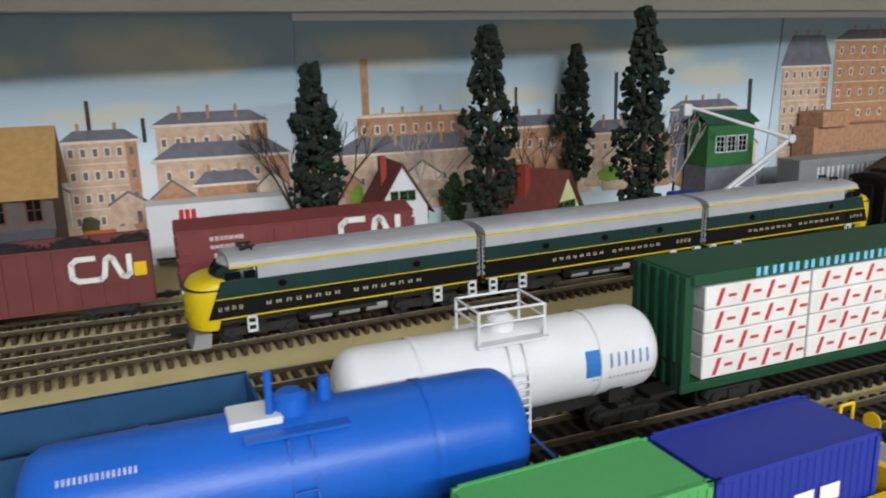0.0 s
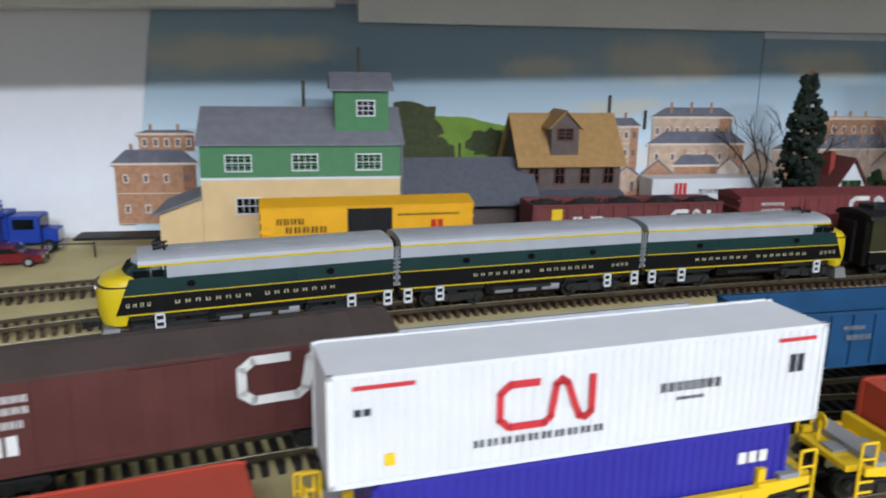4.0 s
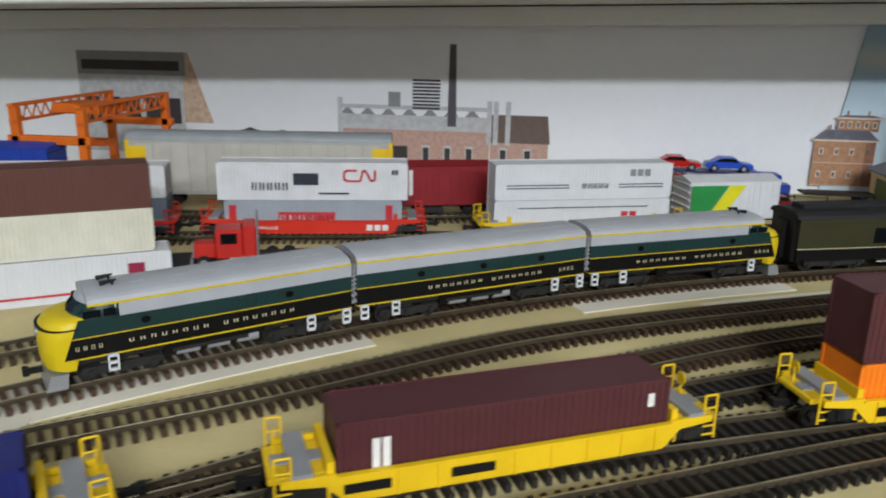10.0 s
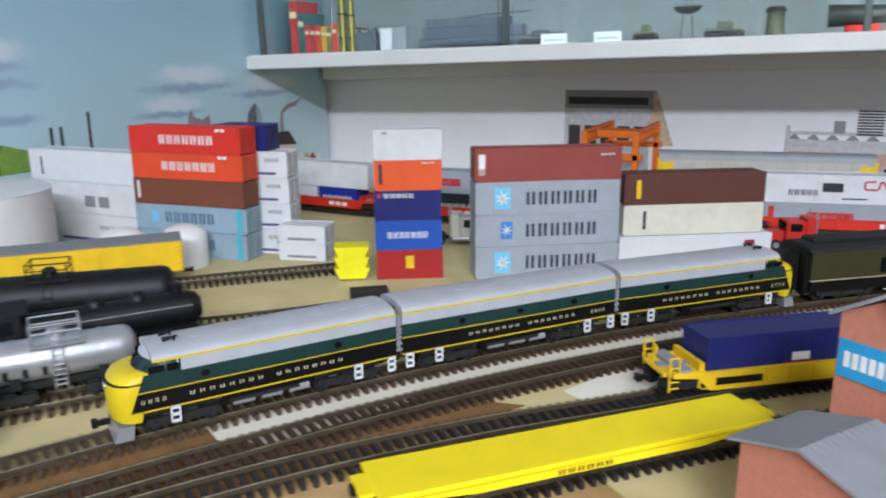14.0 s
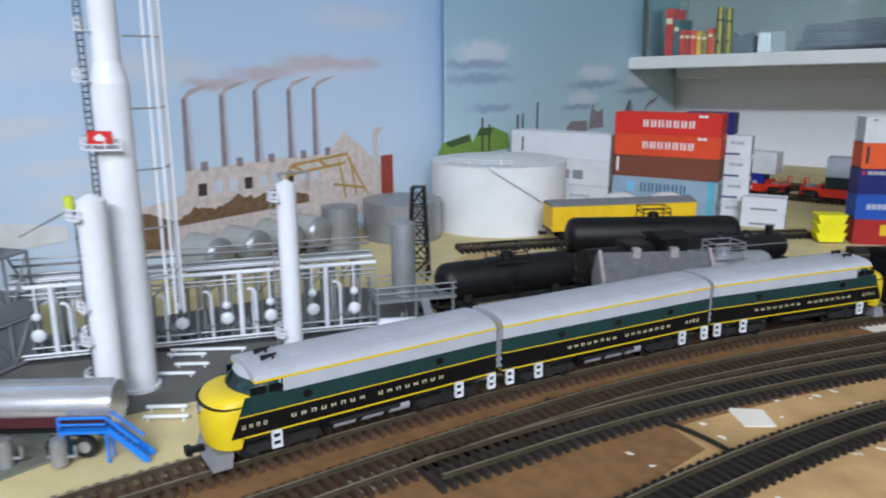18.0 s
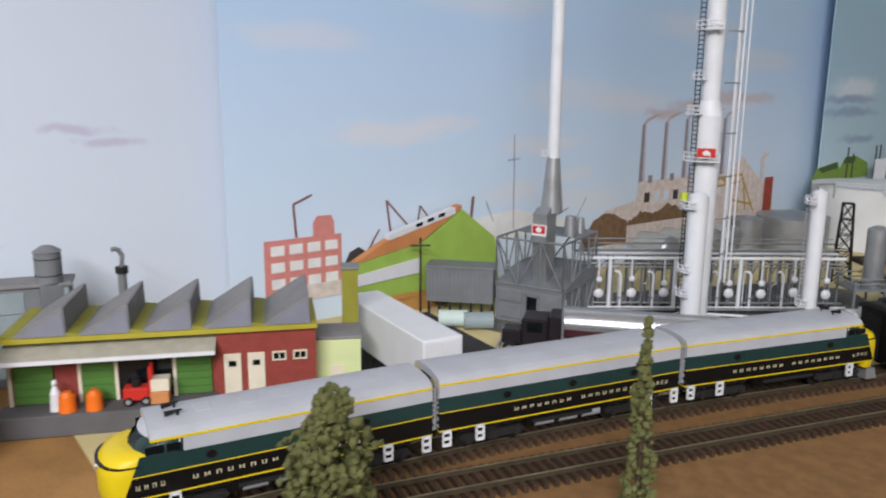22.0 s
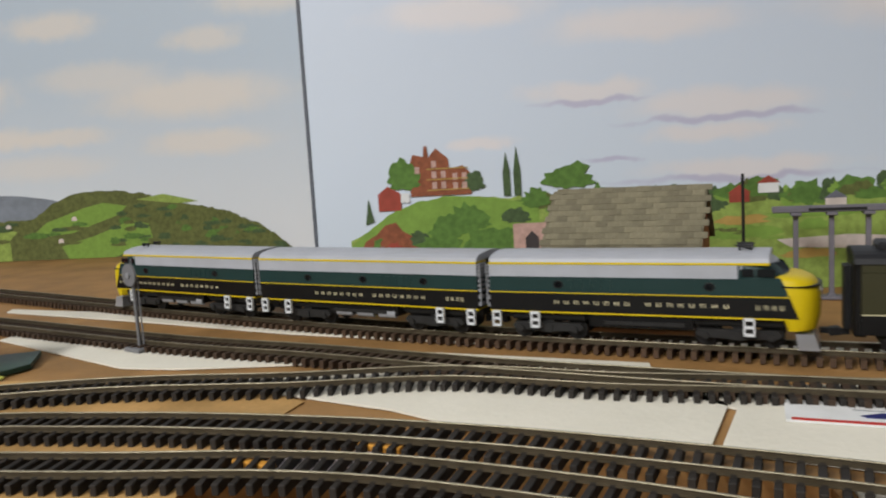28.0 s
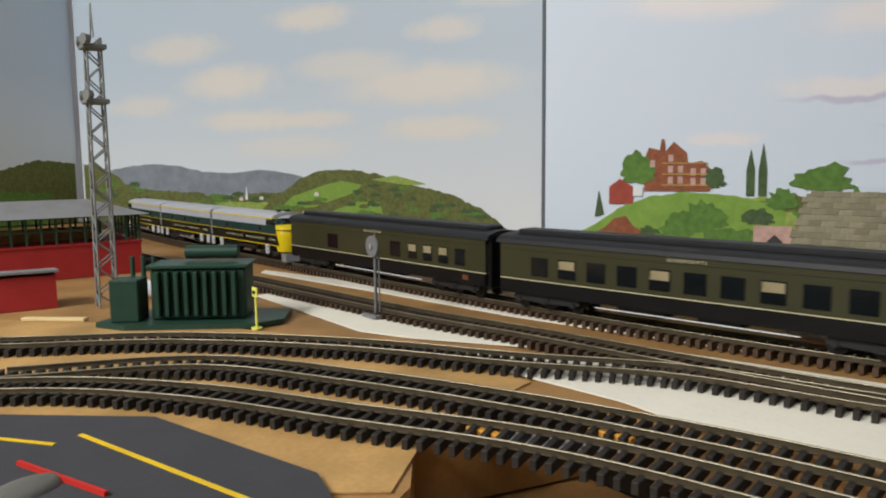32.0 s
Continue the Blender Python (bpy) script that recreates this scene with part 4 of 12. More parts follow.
def tankcar(label, length, material, m, radius=0.0165, marks=(), name="tank_car", dome=True, frame=None, cage=True):
    root = thing(name, label, "railway wagon", m, "freight cars")
    frame = frame or DARK
    h, zc = length / 2 - 0.006, 0.0125 + radius
    rings = []
    for x, s in ((-h, 0.35), (-h + 0.001, 0.62), (-h + 0.003, 0.86), (-h + 0.006, 0.97), (-h + 0.010, 1.0), (h - 0.010, 1.0), (h - 0.006, 0.97), (h - 0.003, 0.86), (h - 0.001, 0.62), (h, 0.35)):
        rings.append([(x, radius * s * math.cos(2 * math.pi * i / 28), zc + radius * s * math.sin(2 * math.pi * i / 28)) for i in range(28)])
    part("tank", Mesh().loft(rings), material, root)
    for x in (-h * 0.55, h * 0.55):
        part("tank_band", Mesh().cyl((x - 0.0012, 0, zc), (x + 0.0012, 0, zc), radius + 0.0004, n=28, caps=False), material, root)
    if dome:
        d = part("dome", Mesh().cyl((0, 0, zc + radius - 0.002), (0, 0, zc + radius + 0.0035), 0.0055, 0.0050, 16).cyl((0, 0, zc + radius + 0.0035), (0, 0, zc + radius + 0.005), 0.0050, 0.003, 16), material, root)
        if not cage:
            part("tread_plate", Mesh().cbox(-0.017, -0.003, -0.0065, 0.0065, zc + radius - 0.0020, zc + radius + 0.0006, 0.0004), WHITE, root, "worn pale tread plate beside the dome")
            part("valve_pipe", Mesh().cyl((-0.006, -0.003, zc + radius), (-0.006, -0.003, zc + radius + 0.0125), 0.0011, n=8), material, root)
            part("valve_pipe", Mesh().cyl((0.010, 0.002, zc + radius - 0.001), (0.010, 0.002, zc + radius + 0.0065), 0.0022, 0.0016, 10), material, root)
        rail = Mesh()
        for x in (-0.013, 0.013) if cage else ():
            for y in (-0.010, 0.010):
                rail.tube([(x, y, zc + radius - 0.004), (x, y, zc + radius + 0.0095)], 0.0006, 5)
        for z in (0.005, 0.0095) if cage else ():
            p = [(-0.013, -0.010, zc + radius + z), (0.013, -0.010, zc + radius + z), (0.013, 0.010, zc + radius + z), (-0.013, 0.010, zc + radius + z), (-0.013, -0.010, zc + radius + z)]
            rail.tube(p, 0.0005, 5)
        if cage:
            part("dome_rail", rail, material if frame is DARK else frame, root)
        part("platform", Mesh().box(-0.014, 0.014, -0.0125, -0.0060, zc + radius - 0.003, zc + radius - 0.002).box(-0.014, 0.014, 0.0060, 0.0125, zc + radius - 0.003, zc + radius - 0.002), material, root)
        for k in (-1, 1):
            lad = Mesh()
            for dx in (-0.003, 0.003):
                lad.tube([(dx, k * (radius + 0.0012), 0.010), (dx, k * (radius + 0.0012), zc), (dx, k * 0.0125, zc + radius * 0.8), (dx, k * 0.0100, zc + radius - 0.002)], 0.0005, 5)
            for i in range(8):
                z = 0.012 + i * 0.003
                lad.tube([(-0.003, k * (radius + 0.0012), z), (0.003, k * (radius + 0.0012), z)], 0.0004, 5)
            part("ladder", lad, material if frame is DARK else frame, root)
    part("frame", Mesh().box(-length / 2, length / 2, -0.005, 0.005, 0.0085, 0.0130).box(-length / 2, -length / 2 + 0.012, -0.0150, 0.0150, 0.0115, 0.0130).box(length / 2 - 0.012, length / 2, -0.0150, 0.0150, 0.0115, 0.0130), frame, root)
    for e in (-1, 1):
        rail = Mesh()
        for k in (-1, 1):
            rail.tube([(e * length / 2, k * 0.0145, 0.012), (e * length / 2, k * 0.0145, 0.0235)], 0.0005, 5)
        rail.tube([(e * length / 2, -0.0145, 0.0235), (e * length / 2, 0.0145, 0.0235)], 0.0005, 5)
        part("end_rail", rail, frame, root)
        part("saddle", Mesh().box(e * (h - 0.020) - 0.003, e * (h - 0.020) + 0.003, -0.0120, 0.0120, 0.0120, 0.0185), frame, root)
        truck(root, e * (length / 2 - 0.022), 0.020, 0.0052)
        coupler(root, e * length / 2, e)
    for k in (-1, 1):
        for x0, x1, z0, z1, mm, n in marks:
            me = Mesh()
            w = (x1 - x0) / n
            for i in range(n):
                a, b = x0 + i * w + 0.12 * w, x0 + (i + (0.38 if n > 3 else 0.88)) * w
                v = []
                for j in range(5):
                    z = z0 + (z1 - z0) * j / 4
                    y = k * (math.sqrt(max(radius**2 - (z - zc) ** 2, 1e-9)) + 0.0003)
                    v += [(a, y, z), (b, y, z)]
                me.add(v, [(2 * j, 2 * j + 1, 2 * j + 3, 2 * j + 2) for j in range(4)])
            part("marking", me, mm, root)
    return root

# ---- generic scenery: painted flats, trees, vehicles, buildings ----
COAT = [0]


def paint(parent, name, axis, at, outline, material, layer=1, thick=0.0001, out=-1):
    """One flat painted shape on a backdrop: outline in (along, up), a hair in front of the sheet."""
    COAT[0] = (COAT[0] + 1) % 41
    d = at + out * (0.00016 * layer + 0.000003 * COAT[0])
    return part(name, Mesh().prism(outline, min(d, d + out * thick), max(d, d + out * thick), axis), material, parent)


def rect(x0, x1, z0, z1):
    return [(x0, z0), (x1, z0), (x1, z1), (x0, z1)]


def cloud_outline(x, z, w, h, seed, n=22):
    r = random.Random(seed)
    pts = []
    for i in range(n):
        a = 2 * math.pi * i / n
        k = 1 + r.uniform(-0.22, 0.22)
        pts.append((x + w * k * math.cos(a), z + (h if math.sin(a) > 0 else h * 0.45) * k * math.sin(a)))
    return pts


def wavy(x0, x1, z0, tops, seed, step=0.004, rough=0.002):
    """A ground line with an uneven upper edge through the given tops."""
    r = random.Random(seed)
    xs = np.arange(x0, x1 + 1e-6, step if x1 > x0 else -step)
    tx = np.linspace(x0, x1, len(tops))
    up = [(float(x), float(np.interp(x, tx, tops)) + r.uniform(-rough, rough)) for x in xs]
    return [(x0, z0)] + up + [(float(xs[-1]), z0)]


LEAF = [mat("leaf_dark", (30, 42, 32), 0.8, grain=0.35, size=0.008, stain=0.3), mat("leaf_conifer", (36, 70, 56), 0.8, grain=0.35, size=0.008, stain=0.3), mat("leaf_olive", (92, 94, 54), 0.8, grain=0.35, size=0.008, stain=0.3), mat("leaf_bush", (50, 74, 42), 0.8, grain=0.35, size=0.008, stain=0.3)]
BARK = mat("bark", (70, 56, 44), 0.85, grain=0.3, size=0.004, stain=0.3)


def clump(me, p, r, rnd):
    n = 5
    m = Matrix.Translation(p) @ Euler((rnd.uniform(0, 3), rnd.uniform(0, 3), rnd.uniform(0, 3))).to_matrix().to_4x4()
    v = [(0, 0, r * rnd.uniform(0.7, 1.1))] + [(r * rnd.uniform(0.7, 1.2) * math.cos(2 * math.pi * i / n), r * rnd.uniform(0.7, 1.2) * math.sin(2 * math.pi * i / n), r * rnd.uniform(-0.3, 0.3)) for i in range(n)] + [(0, 0, -r * rnd.uniform(0.6, 1.0))]
    me.add(v, [(0, 1 + i, 1 + (i + 1) % n) for i in range(n)] + [(n + 1, 1 + (i + 1) % n, 1 + i) for i in range(n)], m)


def tree(label, x, y, height, width, seed, leaf=0, form="column", bare=0.12, z=0.0, size=0.0035, count=420):
    r = random.Random(seed)
    root = thing("tree", label, "tree", pose(x, y, z), "model trees")
    trunk = Mesh()
    pts = [Vector((r.uniform(-1, 1) * width * 0.012 * i, r.uniform(-1, 1) * width * 0.012 * i, height * 0.97 * i / 6)) for i in range(7)]
    for i in range(6):
        trunk.cyl(pts[i], pts[i + 1], width * 0.075 * (1 - i / 7.5) + 0.0004, width * 0.075 * (1 - (i + 1) / 7.5) + 0.0003, 8)
    trunk.cyl((0, 0, 0), (0, 0, height * 0.03), width * 0.16, width * 0.08, 10)
    crown = Mesh()
    for _ in range(count):
        u = r.random()
        if form == "column":
            zz = bare + (1 - bare) * u
            env = (0.30 + 0.70 * math.sin(math.pi * min(1, (1 - u) * 0.95 + 0.05)) ** 0.5) * (1 - 0.62 * u ** 1.6) * (1 + 0.18 * math.sin(u * 17 + seed) + 0.12 * math.sin(u * 41 + 2 * seed))
        elif form == "cone":
            zz = bare + (1 - bare) * u ** 1.25
            tier = 0.72 + 0.28 * (1 - (zz * 9 % 1.0))
            env = (1 - (zz - bare) / (1 - bare)) ** 0.9 * tier + 0.04
        else:
            zz = bare + (1 - bare) * u
            env = math.sin(math.pi * min(1, max(0.02, u * 0.92 + 0.06))) ** 0.6 * (0.75 + 0.3 * math.sin(u * 13 + seed))
        a = r.uniform(0, 2 * math.pi)
        lump = 1 + 0.22 * math.sin(3 * a + seed + zz * 9)
        rad = width / 2 * env * lump * math.sqrt(r.uniform(0.25, 1.0))
        drop = -0.25 * rad if form == "cone" else 0
        clump(crown, Vector((rad * math.cos(a), rad * math.sin(a), height * zz + drop)), size * r.uniform(0.6, 1.25), r)
    limbs = Mesh()
    for i in range(14):
        a, zz = r.uniform(0, 6.28), height * r.uniform(max(bare, 0.1), 0.8)
        limbs.cyl((0, 0, zz), (width * 0.42 * math.cos(a) * (1 - zz / height), width * 0.42 * math.sin(a) * (1 - zz / height), zz + (0.02 if form != "cone" else -0.004) * height * 3), width * 0.02 + 0.0002, 0.0002, 5)
    part("trunk", trunk, BARK, root)
    part("limbs", limbs, BARK, root)
    tagged(part("crown", crown, LEAF[leaf], root), kind="stuff")
    return root


def bare_tree(label, x, y, height, seed, material=None):
    r = random.Random(seed)
    root = thing("bare_tree", label, "tree", pose(x, y, 0), "model trees")
    twigs, trunk = Mesh(), Mesh()

    def grow(p, d, length, rad, depth):
        q = p + d * length
        (trunk if depth == 0 else twigs).cyl(p, q, rad, rad * 0.7, 5)
        if depth < 4:
            for _ in range(3 if depth < 3 else 2):
                nd = (d + Vector((r.uniform(-1, 1), r.uniform(-1, 1), r.uniform(-0.2, 0.7))) * 0.65).normalized()
                grow(q, nd, length * r.uniform(0.6, 0.8), rad * 0.6, depth + 1)
    grow(Vector((0, 0, 0)), Vector((0.05, 0, 1)).normalized(), height * 0.32, height * 0.014, 0)
    part("trunk", trunk, BARK, root)
    tagged(part("branchwork", twigs, material or BARK, root), kind="stuff")
    return root


def window(parent, x, z, w, h, y, k=-1, frame=None, bars_x=3, bars_z=2, glassm=None, axis="y"):
    """A framed window with glazing bars on a wall face at y (or at x for axis x)."""
    frame = frame or WHITE

    def bx(me, a0, a1, z0, z1, d0, d1):
        d0, d1 = sorted((y + k * d0, y + k * d1))
        return me.box(a0, a1, d0, d1, z0, z1) if axis == "y" else me.box(d0, d1, a0, a1, z0, z1)
    t = 0.0009
    win = part("window", bx(Mesh(), x - w / 2, x + w / 2, z - h / 2, z + h / 2, -0.0002, 0.0004), glassm or WINDOW, parent)
    f = Mesh()
    bx(f, x - w / 2 - t, x + w / 2 + t, z - h / 2 - t, z - h / 2, 0, 0.0011)
    bx(f, x - w / 2 - t, x + w / 2 + t, z + h / 2, z + h / 2 + t, 0, 0.0011)
    bx(f, x - w / 2 - t, x - w / 2, z - h / 2, z + h / 2, 0, 0.0011)
    bx(f, x + w / 2, x + w / 2 + t, z - h / 2, z + h / 2, 0, 0.0011)
    for i in range(1, bars_x):
        a = x - w / 2 + w * i / bars_x
        bx(f, a - 0.00025, a + 0.00025, z - h / 2, z + h / 2, 0, 0.0008)
    for i in range(1, bars_z):
        a = z - h / 2 + h * i / bars_z
        bx(f, x - w / 2, x + w / 2, a - 0.00025, a + 0.00025, 0, 0.0008)
    part("window_frame", f, frame, win)
    return win


def gable(me, x0, x1, y0, y1, z0, z1, over=0.003, t=0.0014, ridge="x"):
    """A two-sided roof with overhang and thickness."""
    if ridge == "x":
        m = (y0 + y1) / 2
        s = (z1 - z0) / (m - y0)
        o = [(y0 - over, z0 - over * s), (m, z1), (y1 + over, z0 - over * s), (y1 + over, z0 - over * s + t), (m, z1 + t), (y0 - over, z0 - over * s + t)]
        return me.prism(o, x0 - over, x1 + over, "x")
    m = (x0 + x1) / 2
    s = (z1 - z0) / (m - x0)
    o = [(x0 - over, z0 - over * s), (m, z1), (x1 + over, z0 - over * s), (x1 + over, z0 - over * s + t), (m, z1 + t), (x0 - over, z0 - over * s + t)]
    return me.prism(o, y0 - over, y1 + over, "y")


TYRE = mat("tyre_black", (28, 28, 28), 0.8, grain=0.2)


def wheels(root, xs, half, r=0.0045, w=0.003, rim=None):
    for x in xs:
        for k in (-1, 1):
            wh = part("wheel", Mesh().cyl((x, k * half, r), (x, k * (half - w), r), r, n=14), TYRE, root)
            part("rim", Mesh().cyl((x, k * (half + 0.0002), r), (x, k * (half - 0.001), r), r * 0.55, n=10), rim or SILVER, wh)


def motor_car(label, m, material):
    root = thing("toy_car", label, "car", m, "parked cars")
    body = Mesh().prism([(-0.026, 0.004), (-0.026, 0.0085), (-0.022, 0.0095), (-0.012, 0.0105), (-0.006, 0.0158), (0.010, 0.0158), (0.018, 0.0108), (0.0245, 0.0100), (0.026, 0.0060), (0.025, 0.004)], -0.0095, 0.0095)
    part("body", body, material, root)
    for k in (-1, 1):
        part("side_window", Mesh().prism([(-0.0100, 0.0112), (-0.0052, 0.0150), (0.0092, 0.0150), (0.0152, 0.0112)], min(k * 0.0094, k * 0.0098), max(k * 0.0094, k * 0.0098)), WINDOW, root)
        part("headlight", Mesh().box(-0.0263, -0.0255, min(k * 0.005, k * 0.009), max(k * 0.005, k * 0.009), 0.0065, 0.0082), WHITE, root)
    part("windscreen", Mesh().add([(-0.0122, -0.008, 0.0110), (-0.0122, 0.008, 0.0110), (-0.0068, 0.007, 0.0157), (-0.0068, -0.007, 0.0157)], [(0, 1, 2, 3)]), WINDOW, root)
    wheels(root, (-0.016, 0.016), 0.0098, 0.0040)
    return root


def tractor(label, m, material, hood=0.016):
    """A highway tractor unit with bonnet, cab, stacks and chassis, nose at -x."""
    root = thing("truck_tractor", label, "truck", m, "parked trucks")
    part("chassis", Mesh().box(-0.030, 0.044, -0.005, 0.005, 0.006, 0.0085), BLACK, root)
    part("bonnet", Mesh().cbox(-0.032, -0.032 + hood, -0.0085, 0.0085, 0.0085, 0.0200, 0.0012), material, root)
    part("cab", Mesh().cbox(-0.032 + hood, 0.004, -0.0125, 0.0125, 0.0085, 0.0310, 0.0012), material, root)
    part("sleeper", Mesh().cbox(0.0042, 0.014, -0.0125, 0.0125, 0.0085, 0.0340, 0.0012), material, root)
    part("windscreen", Mesh().box(-0.0324 + hood, -0.0318 + hood, -0.0110, 0.0110, 0.0210, 0.0290), WINDOW, root)
    part("grille", Mesh().box(-0.0326, -0.0319, -0.0065, 0.0065, 0.0095, 0.0185), SILVER, root)
    for k in (-1, 1):
        part("side_window", Mesh().box(-0.028 + hood, 0.0, min(k * 0.0124, k * 0.0128), max(k * 0.0124, k * 0.0128), 0.0205, 0.0285), WINDOW, root)
        part("exhaust_pipe", Mesh().cyl((0.015, k * 0.0105, 0.008), (0.015, k * 0.0105, 0.041), 0.0009, n=8), SILVER, root)
        part("fuel_tank", Mesh().cyl((-0.006, k * 0.0105, 0.0075), (0.012, k * 0.0105, 0.0075), 0.0032, n=12), SILVER, root)
    part("bumper", Mesh().box(-0.0345, -0.0330, -0.0120, 0.0120, 0.0050, 0.0085), SILVER, root)
    wheels(root, (-0.025, 0.026, 0.039), 0.0125, 0.0057)
    return root


def van_trailer(label, m, length, material, height=0.046, marks=(), wheels_at=None):
    """A box semi-trailer on its rear wheels and landing legs, doors at +x."""
    root = thing("semi_trailer", label, "trailer", m, "trailers")
    h = length / 2
    part("body", Mesh().cbox(-h, h, -0.0145, 0.0145, 0.0130, height, 0.0008), material, root)
    part("chassis", Mesh().box(-h + 0.004, h - 0.002, -0.006, 0.006, 0.0098, 0.0130).box(h - 0.0025, h - 0.001, -0.0115, 0.0115, 0.0052, 0.0130), BLACK, root)
    part("landing_legs", Mesh().box(-h + 0.036, -h + 0.038, -0.010, -0.008, 0.0005, 0.0130).box(-h + 0.036, -h + 0.038, 0.008, 0.010, 0.0005, 0.0130), STEEL, root)
    for y in (-0.0135, 0.0004):
        part("rear_door", Mesh().box(h - 0.0002, h + 0.0005, y, y + 0.0131, 0.0140, height - 0.002), material, root)
    wheels(root, (h - 0.026, h - 0.013), 0.0135, 0.0056)
    for k in (-1, 1):
        for x0, x1, z0, z1, mm, n in marks:
            part("marking", bars(Mesh(), x0, x1, z0, z1, k * 0.0146, n), mm, root)
    return root

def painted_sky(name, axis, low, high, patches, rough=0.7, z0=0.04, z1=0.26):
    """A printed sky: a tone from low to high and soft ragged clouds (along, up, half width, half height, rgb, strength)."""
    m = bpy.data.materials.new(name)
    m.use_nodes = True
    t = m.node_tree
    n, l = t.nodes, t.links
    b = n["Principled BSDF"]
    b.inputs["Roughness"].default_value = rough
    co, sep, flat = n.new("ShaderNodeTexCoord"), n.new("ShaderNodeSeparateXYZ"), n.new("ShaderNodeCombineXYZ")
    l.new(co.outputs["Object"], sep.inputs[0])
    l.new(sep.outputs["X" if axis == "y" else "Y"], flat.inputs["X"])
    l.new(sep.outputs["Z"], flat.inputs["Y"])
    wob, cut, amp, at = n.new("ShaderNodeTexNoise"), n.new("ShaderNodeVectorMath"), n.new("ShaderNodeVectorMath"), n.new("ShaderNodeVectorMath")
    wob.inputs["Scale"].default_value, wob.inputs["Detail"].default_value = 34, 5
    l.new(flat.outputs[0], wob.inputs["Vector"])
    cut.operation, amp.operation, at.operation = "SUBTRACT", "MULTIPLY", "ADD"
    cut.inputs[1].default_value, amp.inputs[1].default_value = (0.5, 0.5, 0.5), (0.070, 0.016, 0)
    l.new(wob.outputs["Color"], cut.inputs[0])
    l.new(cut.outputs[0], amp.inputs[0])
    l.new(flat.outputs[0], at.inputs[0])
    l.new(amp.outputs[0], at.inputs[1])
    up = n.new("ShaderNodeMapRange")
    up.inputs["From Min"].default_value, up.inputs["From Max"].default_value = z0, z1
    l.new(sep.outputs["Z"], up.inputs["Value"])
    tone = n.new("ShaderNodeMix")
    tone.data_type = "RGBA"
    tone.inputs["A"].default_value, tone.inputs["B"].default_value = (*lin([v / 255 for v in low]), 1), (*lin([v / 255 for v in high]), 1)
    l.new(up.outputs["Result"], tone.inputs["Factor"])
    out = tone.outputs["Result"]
    for u, v, w, h, rgb, k in patches:
        off, scl, far, soft, mix = n.new("ShaderNodeVectorMath"), n.new("ShaderNodeVectorMath"), n.new("ShaderNodeVectorMath"), n.new("ShaderNodeMapRange"), n.new("ShaderNodeMix")
        off.operation, scl.operation, far.operation = "SUBTRACT", "MULTIPLY", "LENGTH"
        off.inputs[1].default_value, scl.inputs[1].default_value = (u, v, 0), (1 / w, 1 / h, 0)
        l.new(at.outputs[0], off.inputs[0])
        l.new(off.outputs[0], scl.inputs[0])
        l.new(scl.outputs[0], far.inputs[0])
        soft.interpolation_type = "SMOOTHSTEP"
        for key, val in (("From Min", 1.25), ("From Max", 0.35), ("To Min", 0.0), ("To Max", k)):
            soft.inputs[key].default_value = val
        l.new(far.outputs["Value"], soft.inputs["Value"])
        mix.data_type = "RGBA"
        l.new(soft.outputs["Result"], mix.inputs["Factor"])
        l.new(out, mix.inputs["A"])
        mix.inputs["B"].default_value = (*lin([c / 255 for c in rgb]), 1)
        out = mix.outputs["Result"]
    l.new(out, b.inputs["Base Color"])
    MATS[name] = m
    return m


# ---- tracks of the yard ----
TRACK2 = [(1.2, 0.392), (0.5, 0.362), (0.11, 0.344), (-0.10, 0.336), (-0.30, 0.312), (-0.5, 0.250), (-0.65, 0.190), (-0.811, 0.112), (-0.94, 0.017), (-1.062, -0.072), (-1.19, -0.208), (-1.30, -0.358), (-1.40, -0.525), (-1.455, -0.66), (-1.503, -0.81), (-1.56, -1.0), (-1.60, -1.15), (-1.625, -1.30), (-1.64, -1.48), (-1.665, -1.60), (-1.70, -1.72), (-1.735, -1.82), (-1.766, -1.92), (-1.83, -2.08), (-1.93, -2.33), (-2.06, -2.62)]
TRACK3 = [(1.2, 0.262), (0.3, 0.246), (-0.03, 0.238), (-0.164, 0.229), (-0.333, 0.204), (-0.452, 0.174), (-0.53, 0.143), (-0.66, 0.085), (-0.78, 0.022), (-0.90, -0.048), (-1.0, -0.118)]
TRACK3B = [(0.7, 0.300), (0.1, 0.292), (-0.1, 0.285), (-0.3, 0.258), (-0.448, 0.222), (-0.517, 0.196), (-0.66, 0.136), (-0.775, 0.068), (-0.90, -0.03), (-0.98, -0.098)]
TRACK3C = [(1.2, 0.212), (0.3, 0.205), (0.03, 0.198), (-0.10, 0.203), (-0.22, 0.212), (-0.33, 0.203)]
TRACK4 = [(1.0, 0.168), (0.3, 0.160), (0.1, 0.153), (-0.03, 0.146), (-0.1645, 0.137), (-0.298, 0.120), (-0.44, 0.092), (-0.538, 0.070), (-0.62, 0.047), (-0.727, 0.008), (-0.81, -0.026), (-0.884, -0.062), (-0.97, -0.108), (-1.045, -0.152), (-1.13, -0.230), (-1.205, -0.30), (-1.28, -0.385), (-1.35, -0.49), (-1.41, -0.60), (-1.455, -0.71)]
TRACK5 = [(-0.45, 0.045), (-0.57, 0.030), (-0.642, 0.010), (-0.75, -0.040), (-0.86, -0.095), (-0.95, -0.150), (-1.02, -0.205), (-1.083, -0.255), (-1.171, -0.340), (-1.23, -0.415), (-1.295, -0.515), (-1.34, -0.62), (-1.37, -0.72), (-1.385, -0.85)]
